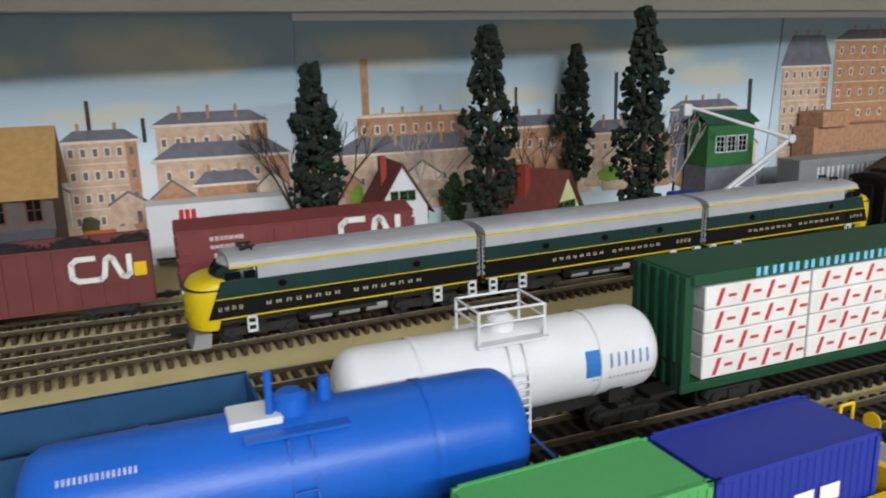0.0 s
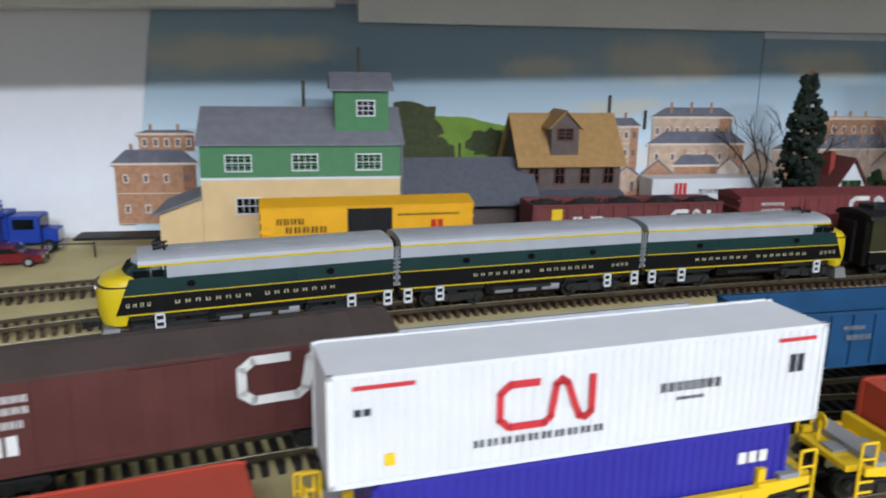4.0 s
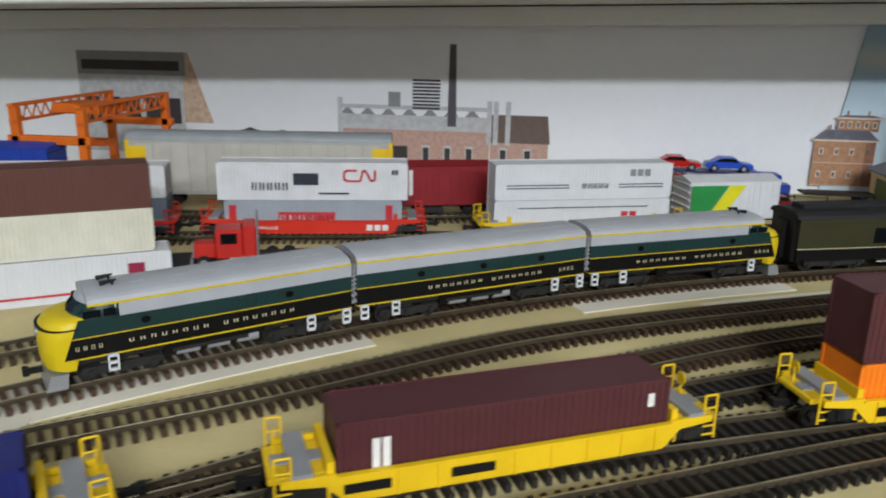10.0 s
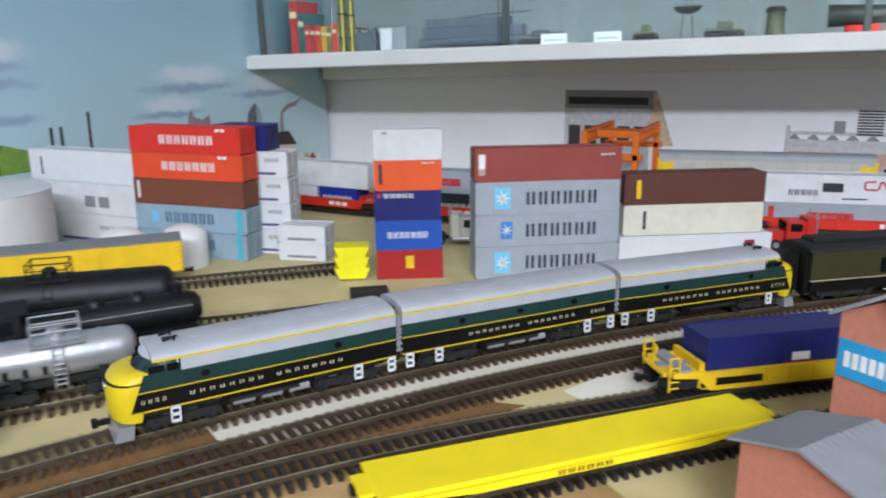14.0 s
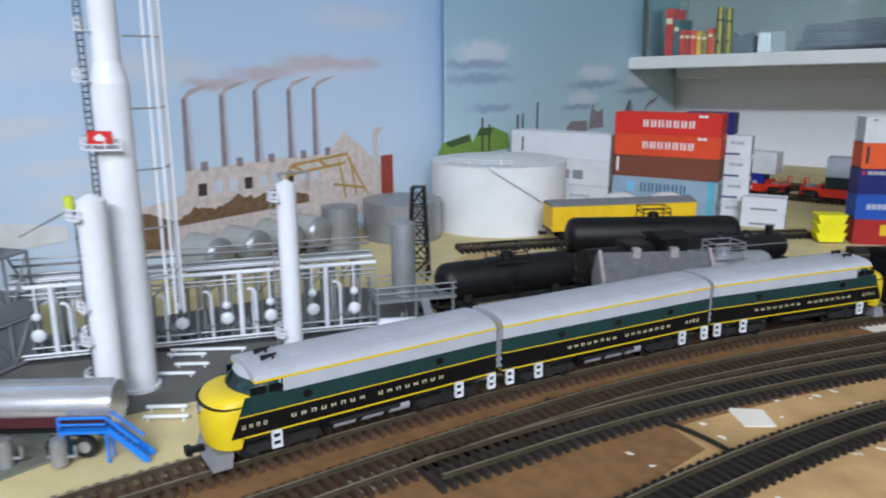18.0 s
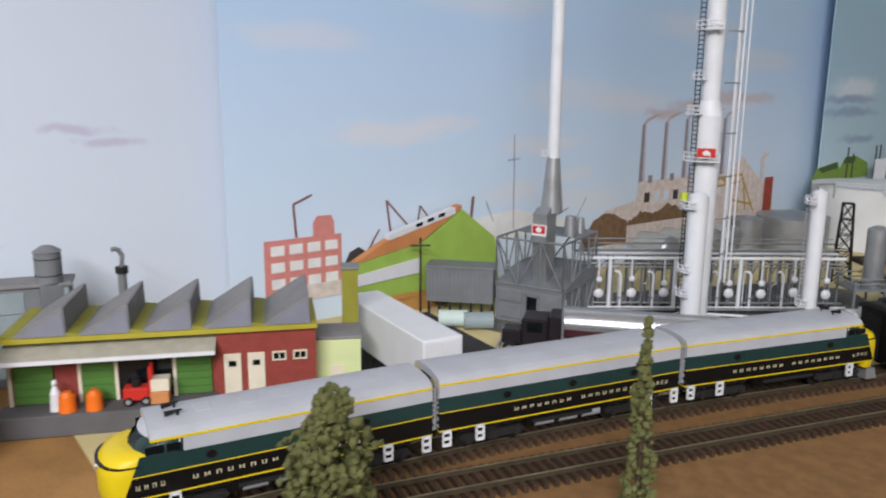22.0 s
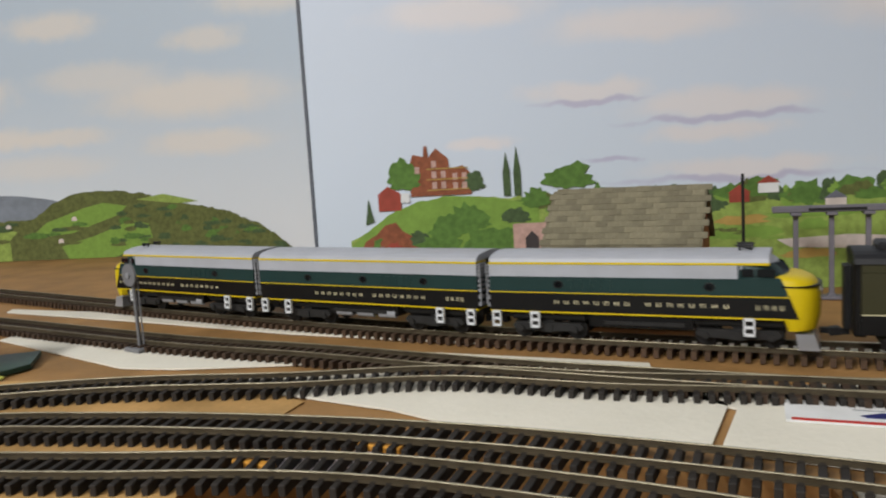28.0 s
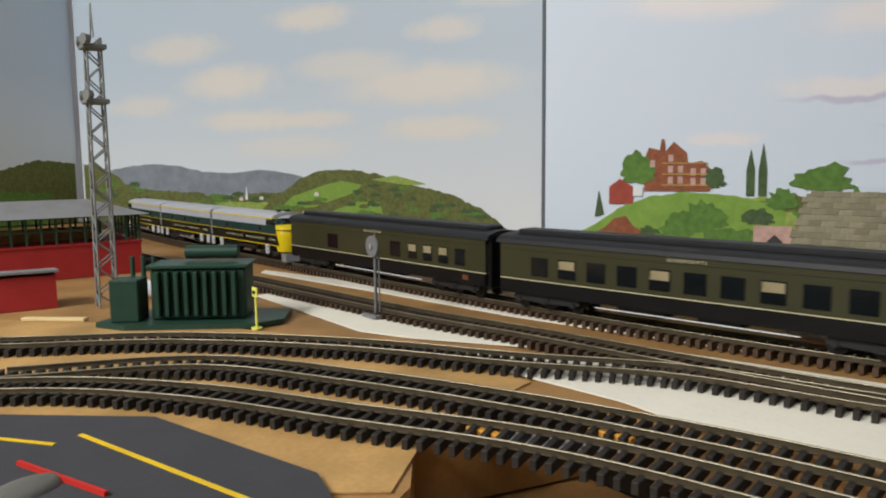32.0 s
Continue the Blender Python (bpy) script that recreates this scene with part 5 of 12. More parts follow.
MID = [(1.2, 0.428), (0.6, 0.428), (0.0, 0.432), (-0.3, 0.412), (-0.475, 0.375), (-0.66, 0.30), (-0.84, 0.213), (-1.0, 0.122), (-1.15, 0.0), (-1.29, -0.15), (-1.39, -0.288), (-1.445, -0.363), (-1.515, -0.445), (-1.556, -0.525)]
BACK1 = [(1.2, 0.478), (0.4, 0.478), (0.0, 0.478), (-0.25, 0.474), (-0.40, 0.462), (-0.52, 0.438), (-0.68, 0.390), (-0.80, 0.350), (-0.95, 0.325), (-1.08, 0.298), (-1.3, 0.240), (-1.466, 0.220), (-1.6, 0.222), (-1.78, 0.24)]
BACK2 = [(-0.72, 0.47), (-0.9, 0.41), (-1.1, 0.375), (-1.3, 0.345), (-1.6, 0.33), (-1.8, 0.34)]
for pts, label, material, single in ((TRACK2, "nickel rails on brown ties beside the main line", TIE, 300), (TRACK3, "nickel rails on dark ties of a yard siding", TIEBLACK, 160), (TRACK3B, "nickel rails on brown ties of the second yard road", TIE, 150), (TRACK3C, "nickel rails on dark ties under the blue tank car", TIEBLACK, 40), (TRACK4, "nickel rails on dark ties under the well cars", TIEBLACK, 240), (TRACK5, "nickel rails on black ties at the board's edge", TIEBLACK, 130), (MID, "nickel rails on brown ties behind the main line", TIE, 200), (BACK1, "nickel rails on brown ties by the freight houses", TIE, 60), (BACK2, "nickel rails under the rear row of wagons", TIE, 0)):
    track(pts, label, material, single)

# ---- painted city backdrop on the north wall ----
# Sky tones darken upward, with the shelf's shade painted into them.
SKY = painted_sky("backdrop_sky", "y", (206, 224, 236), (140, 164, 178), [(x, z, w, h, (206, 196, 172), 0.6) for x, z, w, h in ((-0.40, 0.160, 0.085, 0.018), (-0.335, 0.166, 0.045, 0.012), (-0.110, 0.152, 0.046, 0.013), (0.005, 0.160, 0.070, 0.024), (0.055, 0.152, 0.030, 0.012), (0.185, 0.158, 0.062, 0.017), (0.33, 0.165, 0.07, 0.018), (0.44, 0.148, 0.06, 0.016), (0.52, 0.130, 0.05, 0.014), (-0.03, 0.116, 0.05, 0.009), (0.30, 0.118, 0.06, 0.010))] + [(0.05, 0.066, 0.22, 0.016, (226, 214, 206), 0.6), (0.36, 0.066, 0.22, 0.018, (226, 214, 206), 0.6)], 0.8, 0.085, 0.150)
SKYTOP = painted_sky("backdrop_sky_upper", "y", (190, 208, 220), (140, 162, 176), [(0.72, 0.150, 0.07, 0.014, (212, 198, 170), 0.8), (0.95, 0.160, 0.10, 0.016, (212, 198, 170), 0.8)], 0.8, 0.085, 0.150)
SLATE = mat("painted_slate", (112, 112, 124), 0.8, grain=0.1, size=0.01, stain=0.2)
BEIGE = mat("painted_stone", (206, 178, 156), 0.8, grain=0.12, size=0.008, stain=0.25)
BRICKP = mat("painted_brick", (186, 140, 110), 0.8, grain=0.15, size=0.006, stain=0.25)
DARKP = mat("painted_dark", (66, 60, 60), 0.8, grain=0.2, size=0.006)
HILLG = mat("painted_hill", (122, 154, 62), 0.8, grain=0.15, size=0.02, stain=0.2)
PTREE = mat("painted_tree", (74, 80, 52), 0.8, grain=0.3, size=0.006, stain=0.3)
YB = Y1 - 0.002
city = thing("backdrop_city", "painted city skyline under a cloudy sky", "backdrop", kind="structure")
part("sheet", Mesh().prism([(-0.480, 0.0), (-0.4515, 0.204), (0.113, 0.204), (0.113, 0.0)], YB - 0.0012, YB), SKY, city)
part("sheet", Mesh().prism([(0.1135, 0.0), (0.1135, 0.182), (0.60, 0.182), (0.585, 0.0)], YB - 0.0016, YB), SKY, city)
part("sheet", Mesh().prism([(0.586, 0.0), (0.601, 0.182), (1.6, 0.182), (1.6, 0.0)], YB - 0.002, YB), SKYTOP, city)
B0 = YB - 0.0020
paint(city, "painted_hill", "y", B0, wavy(-0.262, -0.128, 0.03, [0.088, 0.100, 0.107, 0.107, 0.101, 0.094], 5, 0.006, 0.0006), HILLG, 2)
for i, (x, z, w, h) in enumerate([(-0.227, 0.092, 0.026, 0.030), (-0.232, 0.075, 0.024, 0.018), (-0.160, 0.078, 0.018, 0.018), (-0.205, 0.072, 0.014, 0.014)]):
    paint(city, "painted_tree", "y", B0, cloud_outline(x, z, w, h, 30 + i), PTREE, 3)


def painted_house(parent, x0, x1, z0, z1, roof, wall_m, wins, layer, at=B0, roof_m=None):
    """A printed house front: wall, cornice, hipped roof, window surrounds and windows."""
    w, h = x1 - x0, z1 - z0
    paint(parent, "painted_wall", "y", at, rect(x0, x1, z0, z1), wall_m, layer)
    paint(parent, "painted_side", "y", at, rect(x1 - w * 0.16, x1, z0, z1), BRICKP if wall_m is BEIGE else SIDEP, layer + 0.4)
    paint(parent, "painted_roof", "y", at, [(x0 - 0.003, z1), (x1 + 0.003, z1), (x1 - w * 0.15, z1 + roof), (x0 + w * 0.15, z1 + roof)], roof_m or SLATE, layer + 1)
    paint(parent, "painted_cornice", "y", at, rect(x0 - 0.0034, x1 + 0.0034, z1 - 0.0016, z1 + 0.0004), TRIMP, layer + 1.4)
    n, rows = wins
    trims = Mesh()
    for j in range(rows):
        paint(parent, "painted_ledge", "y", at, rect(x0, x1, z0 + h * j / rows, z0 + h * j / rows + 0.0007), TRIMP, layer + 0.6)
        for i in range(n):
            x, z = x0 + w * (i + 0.5) / n, z0 + h * (j + 0.5) / rows
            d = at - 0.00016 * (layer + 0.8)
            trims.prism(rect(x - 0.0024, x + 0.0024, z - 0.0038, z + 0.0040), d - 0.0001, d)
            paint(parent, "painted_window", "y", at, rect(x - 0.0015, x + 0.0015, z - 0.0028, z + 0.0028), GLAZP, layer + 1.2)
    tagged(part("painted_surround", trims, TRIMP, parent), kind="stuff")
    for i in range(2 + int(w / 0.05)):
        x = x0 + w * (0.22 + 0.5 * i / (1 + int(w / 0.05)))
        paint(parent, "painted_flue", "y", at, rect(x - 0.0012, x + 0.0012, z1 + roof * 0.4, z1 + roof + 0.005), BRICKP, layer + 0.8)


def painted_gable(parent, x, w, z0, z1, peak, wall_m, layer):
    paint(parent, "painted_wall", "y", B0, [(x - w / 2, z0), (x + w / 2, z0), (x + w / 2, z1), (x, peak), (x - w / 2, z1)], wall_m, layer)
    for s in (-1, 1):
        paint(parent, "painted_verge", "y", B0, [(x, peak), (x, peak + 0.0022), (x + s * (w / 2 + 0.002), z1 + 0.0005), (x + s * (w / 2 + 0.002), z1 - 0.0015)], SLATE, layer + 0.6)
    for dx in (-0.25, 0.25):
        paint(parent, "painted_window", "y", B0, rect(x + dx * w - 0.0016, x + dx * w + 0.0016, z0 + (z1 - z0) * 0.3, z0 + (z1 - z0) * 0.75), GLAZP, layer + 0.8)


SIDEP = mat("painted_brick_side", (156, 112, 92), 0.8, grain=0.15, size=0.006, stain=0.25)
TRIMP = mat("painted_trim", (226, 208, 190), 0.8, grain=0.08, size=0.006, stain=0.15)
GLAZP = mat("painted_glazing", (112, 106, 112), 0.8, grain=0.25, size=0.004, stain=0.2)
for i, (x, w, z1, pk) in enumerate([(-0.020, 0.026, 0.050, 0.058), (0.012, 0.030, 0.052, 0.064), (0.088, 0.022, 0.056, 0.066), (0.118, 0.030, 0.062, 0.074), (0.150, 0.024, 0.050, 0.060), (0.215, 0.034, 0.054, 0.066), (0.262, 0.026, 0.058, 0.070), (0.330, 0.030, 0.060, 0.072), (0.372, 0.022, 0.066, 0.078), (0.412, 0.034, 0.056, 0.068), (0.458, 0.026, 0.070, 0.084), (0.560, 0.030, 0.060, 0.074), (-0.072, 0.022, 0.062, 0.070), (-0.092, 0.026, 0.054, 0.062)]):
    painted_gable(city, x, w, 0.026, z1, pk, [BEIGE, BRICKP, TRIMP][i % 3], 9 + (i % 3))
for i in range(34):
    x = -0.11 + i * 0.0205
    paint(city, "painted_bush", "y", B0, cloud_outline(x, 0.034 + 0.006 * math.sin(i * 2.1), 0.010 + 0.004 * math.sin(i * 1.3), 0.010, 900 + i, 14), [PTREE, HILLG, BRICKP][i % 3] if i % 2 else BEIGE, 12.5)
painted_house(city, -0.060, -0.010, 0.030, 0.098, 0.008, BEIGE, (6, 4), 3)
painted_house(city, 0.004, 0.087, 0.080, 0.107, 0.009, BEIGE, (8, 1), 3)
painted_house(city, 0.002, 0.102, 0.030, 0.081, 0.012, BEIGE, (6, 2), 5)
painted_house(city, 0.030, 0.075, 0.030, 0.060, 0.010, BRICKP, (3, 1), 7)
painted_house(city, 0.160, 0.262, 0.060, 0.106, 0.002, BRICKP, (9, 2), 3, roof_m=BEIGE)
painted_house(city, 0.135, 0.30, 0.030, 0.075, 0.014, BEIGE, (9, 1), 5)
painted_house(city, 0.290, 0.370, 0.030, 0.090, 0.010, BRICKP, (7, 2), 3)
painted_house(city, 0.378, 0.455, 0.030, 0.080, 0.012, BEIGE, (6, 2), 3)
painted_house(city, 0.470, 0.548, 0.030, 0.098, 0.008, SLATE, (6, 2), 3)
painted_house(city, -0.118, -0.066, 0.030, 0.072, 0.010, BRICKP, (5, 1), 4)
painted_house(city, -0.492, -0.424, 0.012, 0.066, 0.012, BRICKP, (4, 2), 4)
painted_house(city, -0.470, -0.424, 0.076, 0.092, 0.003, BRICKP, (5, 1), 3)
painted_house(city, 0.604, 0.665, 0.030, 0.135, 0.030, BEIGE, (6, 6), 3)
painted_house(city, 0.672, 0.78, 0.030, 0.160, 0.010, BRICKP, (7, 6), 3)
for x, z0, z1, w in ((0.168, 0.09, 0.152, 0.003), (-0.041, 0.10, 0.127, 0.0014), (-0.004, 0.095, 0.113, 0.0014), (0.305, 0.09, 0.125, 0.0012), (0.345, 0.09, 0.118, 0.0012), (0.564, 0.08, 0.124, 0.002), (0.408, 0.09, 0.135, 0.0016)):
    paint(city, "painted_chimney", "y", B0, rect(x - w, x + w, z0, z1), BRICKP if w > 0.0025 else DARKP, 3)

# ---- brick works cut-out on the white wall ----
PINK = mat("cutout_brick", (196, 160, 148), 0.8, grain=0.18, size=0.005, stain=0.2)
PALE = mat("cutout_pale_roof", (196, 196, 200), 0.8, grain=0.08, size=0.01, stain=0.2)
works = thing("backdrop_works", "printed cut-out of a pink brick works on the wall", "backdrop", kind="structure")
paint(works, "painted_wall", "y", Y1, rect(-1.060, -0.872, 0.010, 0.060), PINK, 1)
paint(works, "painted_roof", "y", Y1, rect(-1.060, -0.872, 0.060, 0.078), PALE, 2)
paint(works, "painted_roof", "y", Y1, rect(-1.062, -0.871, 0.085, 0.090), PALE, 3)
for i in range(7):
    x = -1.05 + i * 0.026
    paint(works, "painted_roof", "y", Y1, [(x - 0.009, 0.078), (x + 0.009, 0.078), (x, 0.088)], GREY, 2)
for x in (-1.059, -0.873, -0.865, -0.850):
    paint(works, "painted_pier", "y", Y1, rect(x - 0.003, x + 0.003, 0.045, 0.098), PALE, 4)
paint(works, "painted_chimney", "y", Y1, [(-0.9245, 0.066), (-0.9135, 0.066), (-0.9150, 0.164), (-0.9230, 0.164)], mat("cutout_chimney", (88, 86, 90), 0.8, grain=0.2, size=0.01), 5)
for i in range(9):
    paint(works, "painted_louvre", "y", Y1, rect(-0.968, -0.934, 0.086 + i * 0.0042, 0.0885 + i * 0.0042), DARKP, 3)
paint(works, "painted_tank", "y", Y1, rect(-0.998, -0.983, 0.088, 0.106), GREY, 3)
paint(works, "painted_wall", "y", Y1, rect(-0.871, -0.800, 0.010, 0.050), PINK, 1)
paint(works, "painted_roof", "y", Y1, [(-0.871, 0.048), (-0.798, 0.048), (-0.802, 0.082), (-0.871, 0.082)], mat("cutout_brown_roof", (112, 96, 90), 0.8, grain=0.15, size=0.01), 2)
for x in (-1.030, -0.951, -0.924, -0.897, -0.855, -0.825):
    paint(works, "painted_window", "y", Y1, rect(x - 0.005, x + 0.005, 0.018, 0.042), PALE, 2)
    paint(works, "painted_window", "y", Y1, rect(x - 0.0035, x + 0.0035, 0.020, 0.039), DARKP, 3)
paint(works, "painted_door", "y", Y1, rect(-1.004, -0.974, 0.010, 0.040), DARKP, 3)
mill = thing("backdrop_mine", "printed cut-out of a grey loading mill on the wall", "backdrop", kind="structure")
paint(mill, "painted_wall", "y", Y1, rect(-1.402, -1.262, 0.02, 0.118), PALE, 1)
paint(mill, "painted_wall", "y", Y1, rect(-1.402, -1.258, 0.118, 0.147), GREY, 2)
paint(mill, "painted_slot", "y", Y1, rect(-1.396, -1.266, 0.124, 0.136), DARKP, 3)
paint(mill, "painted_stair", "y", Y1, [(-1.262, 0.147), (-1.254, 0.147), (-1.224, 0.060), (-1.262, 0.060)], BEIGE, 1)
for i in range(5):
    paint(mill, "painted_slot", "y", Y1, rect(-1.395 + i * 0.027, -1.375 + i * 0.027, 0.058, 0.090), DARKP, 3)
paint(mill, "painted_coal", "y", Y1, wavy(-1.225, -1.085, 0.02, [0.043, 0.046, 0.057, 0.051, 0.056, 0.047, 0.043], 8, 0.006, 0.001), DARKP, 2)

# ---- freight houses ----
def feed_mill():
    root = thing("feed_mill", "green and cream feed mill with a roof tower", "building")
    cream = mat("mill_cream", (218, 188, 140), 0.7, grain=0.05, size=0.02, stain=0.08)
    green = mat("mill_green", (74, 126, 84), 0.65, grain=0.06, size=0.01, stain=0.1)
    slate = mat("mill_roof", (124, 124, 132), 0.75, grain=0.08, size=0.01, stain=0.15)
    x0, x1, y0, y1 = -0.406, -0.254, 0.516, 0.60
    part("lower_wall", Mesh().box(x0, x1, y0, y1, 0, 0.0655), cream, root)
    part("trim", Mesh().box(x0 - 0.0006, x1 + 0.0006, y0 - 0.0006, y1, 0.0655, 0.0675), WHITE, root)
    up = Mesh().box(x0, x1, y0, y1, 0.0675, 0.093)
    up.prism([(y0, 0.093), ((y0 + y1) / 2, 0.117), (y1, 0.093)], x0, x1, "x")
    part("upper_wall", up, green, root)
    for i in range(9):
        part("clapboard", Mesh().prism([(y0 - 0.0006, 0.0680 + i * 0.0027), (y0 - 0.0001, 0.0706 + i * 0.0027), (y0 + 0.0004, 0.0706 + i * 0.0027), (y0 + 0.0004, 0.0680 + i * 0.0027)], x0 - 0.0003, x1 + 0.0003, "x"), green, root)
    part("roof", gable(Mesh(), x0, x1, y0, y1, 0.0935, 0.1175), slate, root)
    tower = Mesh().box(-0.304, -0.262, 0.528, 0.575, 0.10, 0.134).prism([(0.528, 0.134), (0.5515, 0.145), (0.575, 0.134)], -0.304, -0.262, "x")
    part("tower", tower, green, root)
    part("tower_roof", gable(Mesh(), -0.304, -0.262, 0.528, 0.575, 0.1345, 0.1455, 0.004), slate, root)
    for x, z in ((-0.378, 0.0785), (-0.328, 0.0788), (-0.279, 0.0788), (-0.371, 0.0455)):
        window(root, x, z, 0.0185, 0.0115, y0, -1, WHITE, 4, 2)
    window(root, -0.280, 0.1195, 0.013, 0.011, 0.528, -1, WHITE, 3, 3)
    part("flue", Mesh().cyl((-0.284, 0.5515, 0.14), (-0.284, 0.5515, 0.166), 0.0012, n=8), STEEL, root)
    part("flue", Mesh().cyl((-0.328, 0.575, 0.11), (-0.328, 0.575, 0.139), 0.0014, n=8), STEEL, root)
    part("lean_to", Mesh().prism([(-0.438, 0), (-0.438, 0.040), (-0.4062, 0.052), (-0.4062, 0)], 0.516, 0.585), cream, root)
    part("lean_to_roof", Mesh().prism([(-0.444, 0.0385), (-0.4062, 0.0525), (-0.4062, 0.054), (-0.444, 0.040)], 0.512, 0.588), slate, root)
    part("door", Mesh().box(-0.4386, -0.438, 0.53, 0.57, 0, 0.032), mat("shed_door_green", (92, 104, 60), 0.7), root)
    part("downpipe", Mesh().cyl((x1 + 0.001, y0 - 0.001, 0.0), (x1 + 0.001, y0 - 0.001, 0.092), 0.0008, n=6), slate, root)


feed_mill()


def freight_house():
    root = thing("freight_house", "grey-brown freight house with a tan roof dormer and low shed", "building")
    wood = mat("freight_wood", (96, 84, 80), 0.75, grain=0.12, size=0.008, stain=0.2)
    tan = mat("tan_shingles", (168, 132, 84), 0.8, grain=0.12, size=0.006, stain=0.15)
    dark = mat("grey_shingles", (92, 94, 104), 0.8, grain=0.1, size=0.006, stain=0.15)
    x0, x1, y0, y1 = -0.150, -0.062, 0.535, 0.60
    part("wall", Mesh().box(x0, x1, y0, y1, 0, 0.075).prism([(y0, 0.075), ((y0 + y1) / 2, 0.112), (y1, 0.075)], x0, x1, "x"), wood, root)
    boards = Mesh()
    for i in range(28):
        x = x0 + 0.002 + (x1 - x0 - 0.004) * i / 27
        boards.box(x - 0.0003, x + 0.0003, y0 - 0.0004, y0, 0.001, 0.074)
    tagged(part("battens", boards, wood, root), kind="stuff")
    part("roof", gable(Mesh(), x0, x1, y0, y1, 0.0755, 0.1125, 0.004), tan, root)
    dm = Mesh().box(-0.124, -0.100, 0.538, 0.57, 0.080, 0.104).prism([(-0.124, 0.104), (-0.112, 0.116), (-0.100, 0.104)], 0.538, 0.57)
    part("dormer", dm, wood, root)
    part("dormer_roof", gable(Mesh(), -0.124, -0.100, 0.538, 0.57, 0.1045, 0.1165, 0.003, 0.0014, "y"), tan, root)
    brick = mat("freight_shutter", (104, 60, 48), 0.7)
    window(root, -0.112, 0.098, 0.013, 0.009, 0.538, -1, brick, 2, 3)
    for x in (-0.139, -0.1165, -0.094, -0.073):
        window(root, x, 0.064, 0.008, 0.014, y0, -1, brick, 2, 2)
    part("lean_roof", Mesh().prism([(0.495, 0.040), (0.534, 0.050), (0.534, 0.0515), (0.495, 0.0415)], x0, x1, "x"), dark, root)
    part("shed_wall", Mesh().box(-0.246, -0.140, 0.520, 0.58, 0, 0.045), wood, root)
    part("shed_roof", gable(Mesh(), -0.248, -0.142, 0.512, 0.588, 0.0455, 0.0765, 0.003), dark, root)
    for x in (-0.215, -0.185, -0.160):
        part("shed_door", Mesh().box(x - 0.006, x + 0.006, 0.5194, 0.52, 0.0, 0.026), brick, root)
    part("chimney", Mesh().cyl((-0.198, 0.56, 0.06), (-0.198, 0.56, 0.089), 0.0012, n=8), STEEL, root)


freight_house()


def cottage(x, y, w, d, hgt, ridge_z, label, wall_m, gable_to="x"):
    root = thing("cottage", label, "building")
    red = mat("red_tiles", (116, 62, 56), 0.75, grain=0.12, size=0.006, stain=0.15)
    part("wall", Mesh().box(x - w / 2, x + w / 2, y - d / 2, y + d / 2, 0, hgt).prism([(x - w / 2, hgt), (x, ridge_z), (x + w / 2, hgt)], y - d / 2, y + d / 2), wall_m, root)
    part("roof", gable(Mesh(), x - w / 2, x + w / 2, y - d / 2, y + d / 2, hgt + 0.0006, ridge_z + 0.0006, 0.004, 0.0016, "y"), red, root)
    for dx in (-0.22, 0.02, 0.24):
        window(root, x + dx * w * 0.75, hgt + (ridge_z - hgt) * 0.28, w * 0.11, w * 0.15, y - d / 2, -1, mat("cottage_shutter", (54, 92, 52), 0.6), 2, 2)
    part("chimney", Mesh().box(x - w * 0.30, x - w * 0.18, y - 0.004, y + 0.004, hgt + (ridge_z - hgt) * 0.4, ridge_z + 0.006), mat("chimney_red", (150, 60, 52), 0.7), root)
    part("door", Mesh().box(x + w * 0.1, x + w * 0.22, y - d / 2 - 0.0006, y - d / 2, 0, hgt * 0.8), red, root)
    return root


cottage(0.176, 0.575, 0.040, 0.040, 0.040, 0.072, "small white cottage with a red tiled roof", WHITE)
ob = cottage(0, 0, 0.052, 0.064, 0.022, 0.060, "pale green cottage with a brown-red tiled roof", mat("pale_green_wall", (206, 216, 160), 0.7, grain=0.05))
ob.matrix_basis = pose(0.290, 0.560, 0, 0, 0, 28)
tree("tall dark green column of a tree behind the wagons", 0.107, 0.535, 0.148, 0.040, 3, 0, "column", 0.24, count=620)
tree("tall dark green tree beside the cottage", 0.236, 0.525, 0.172, 0.042, 5, 0, "column", 0.18, count=620)
tree("slim dark green tree behind the cottages", 0.352, 0.598, 0.158, 0.034, 7, 0, "column", 0.28, count=420)
tree("tall dense dark green tree by the road", 0.358, 0.507, 0.182, 0.046, 9, 0, "column", 0.16, count=700)
tree("small dark bush before the cottage", 0.335, 0.520, 0.030, 0.018, 11, 0, "column", 0.10, count=140)
tree("small round bush between the houses", 0.235, 0.595, 0.055, 0.022, 12, 3, "round", 0.3, count=160)
for i, (x, y, h) in enumerate([(0.094, 0.575, 0.125), (0.205, 0.585, 0.105), (0.128, 0.580, 0.135), (0.26, 0.59, 0.12), (0.40, 0.57, 0.12), (0.44, 0.575, 0.115), (0.31, 0.60, 0.11)]):
    bare_tree("leafless wire tree with pale twigs", x, y, h, 50 + i, BARK if i % 2 == 0 else mat("pale_twig", (168, 160, 158), 0.7))
van_trailer("white box trailer parked by the freight house", pose(0.058, 0.598, 0, 0, 0, 0), 0.134, WHITE, 0.052, [(-0.020, 0.060, 0.038, 0.042, DARKP, 16), (-0.045, -0.032, 0.032, 0.048, RED, 3)])
solid("orange_shed", Mesh().cbox(-0.052, -0.030, 0.575, 0.598, 0.0, 0.036, 0.001).cbox(-0.048, -0.036, 0.574, 0.5748, 0.020, 0.030, 0.0002), ORANGE, "small orange hut by the trailer", "hut")

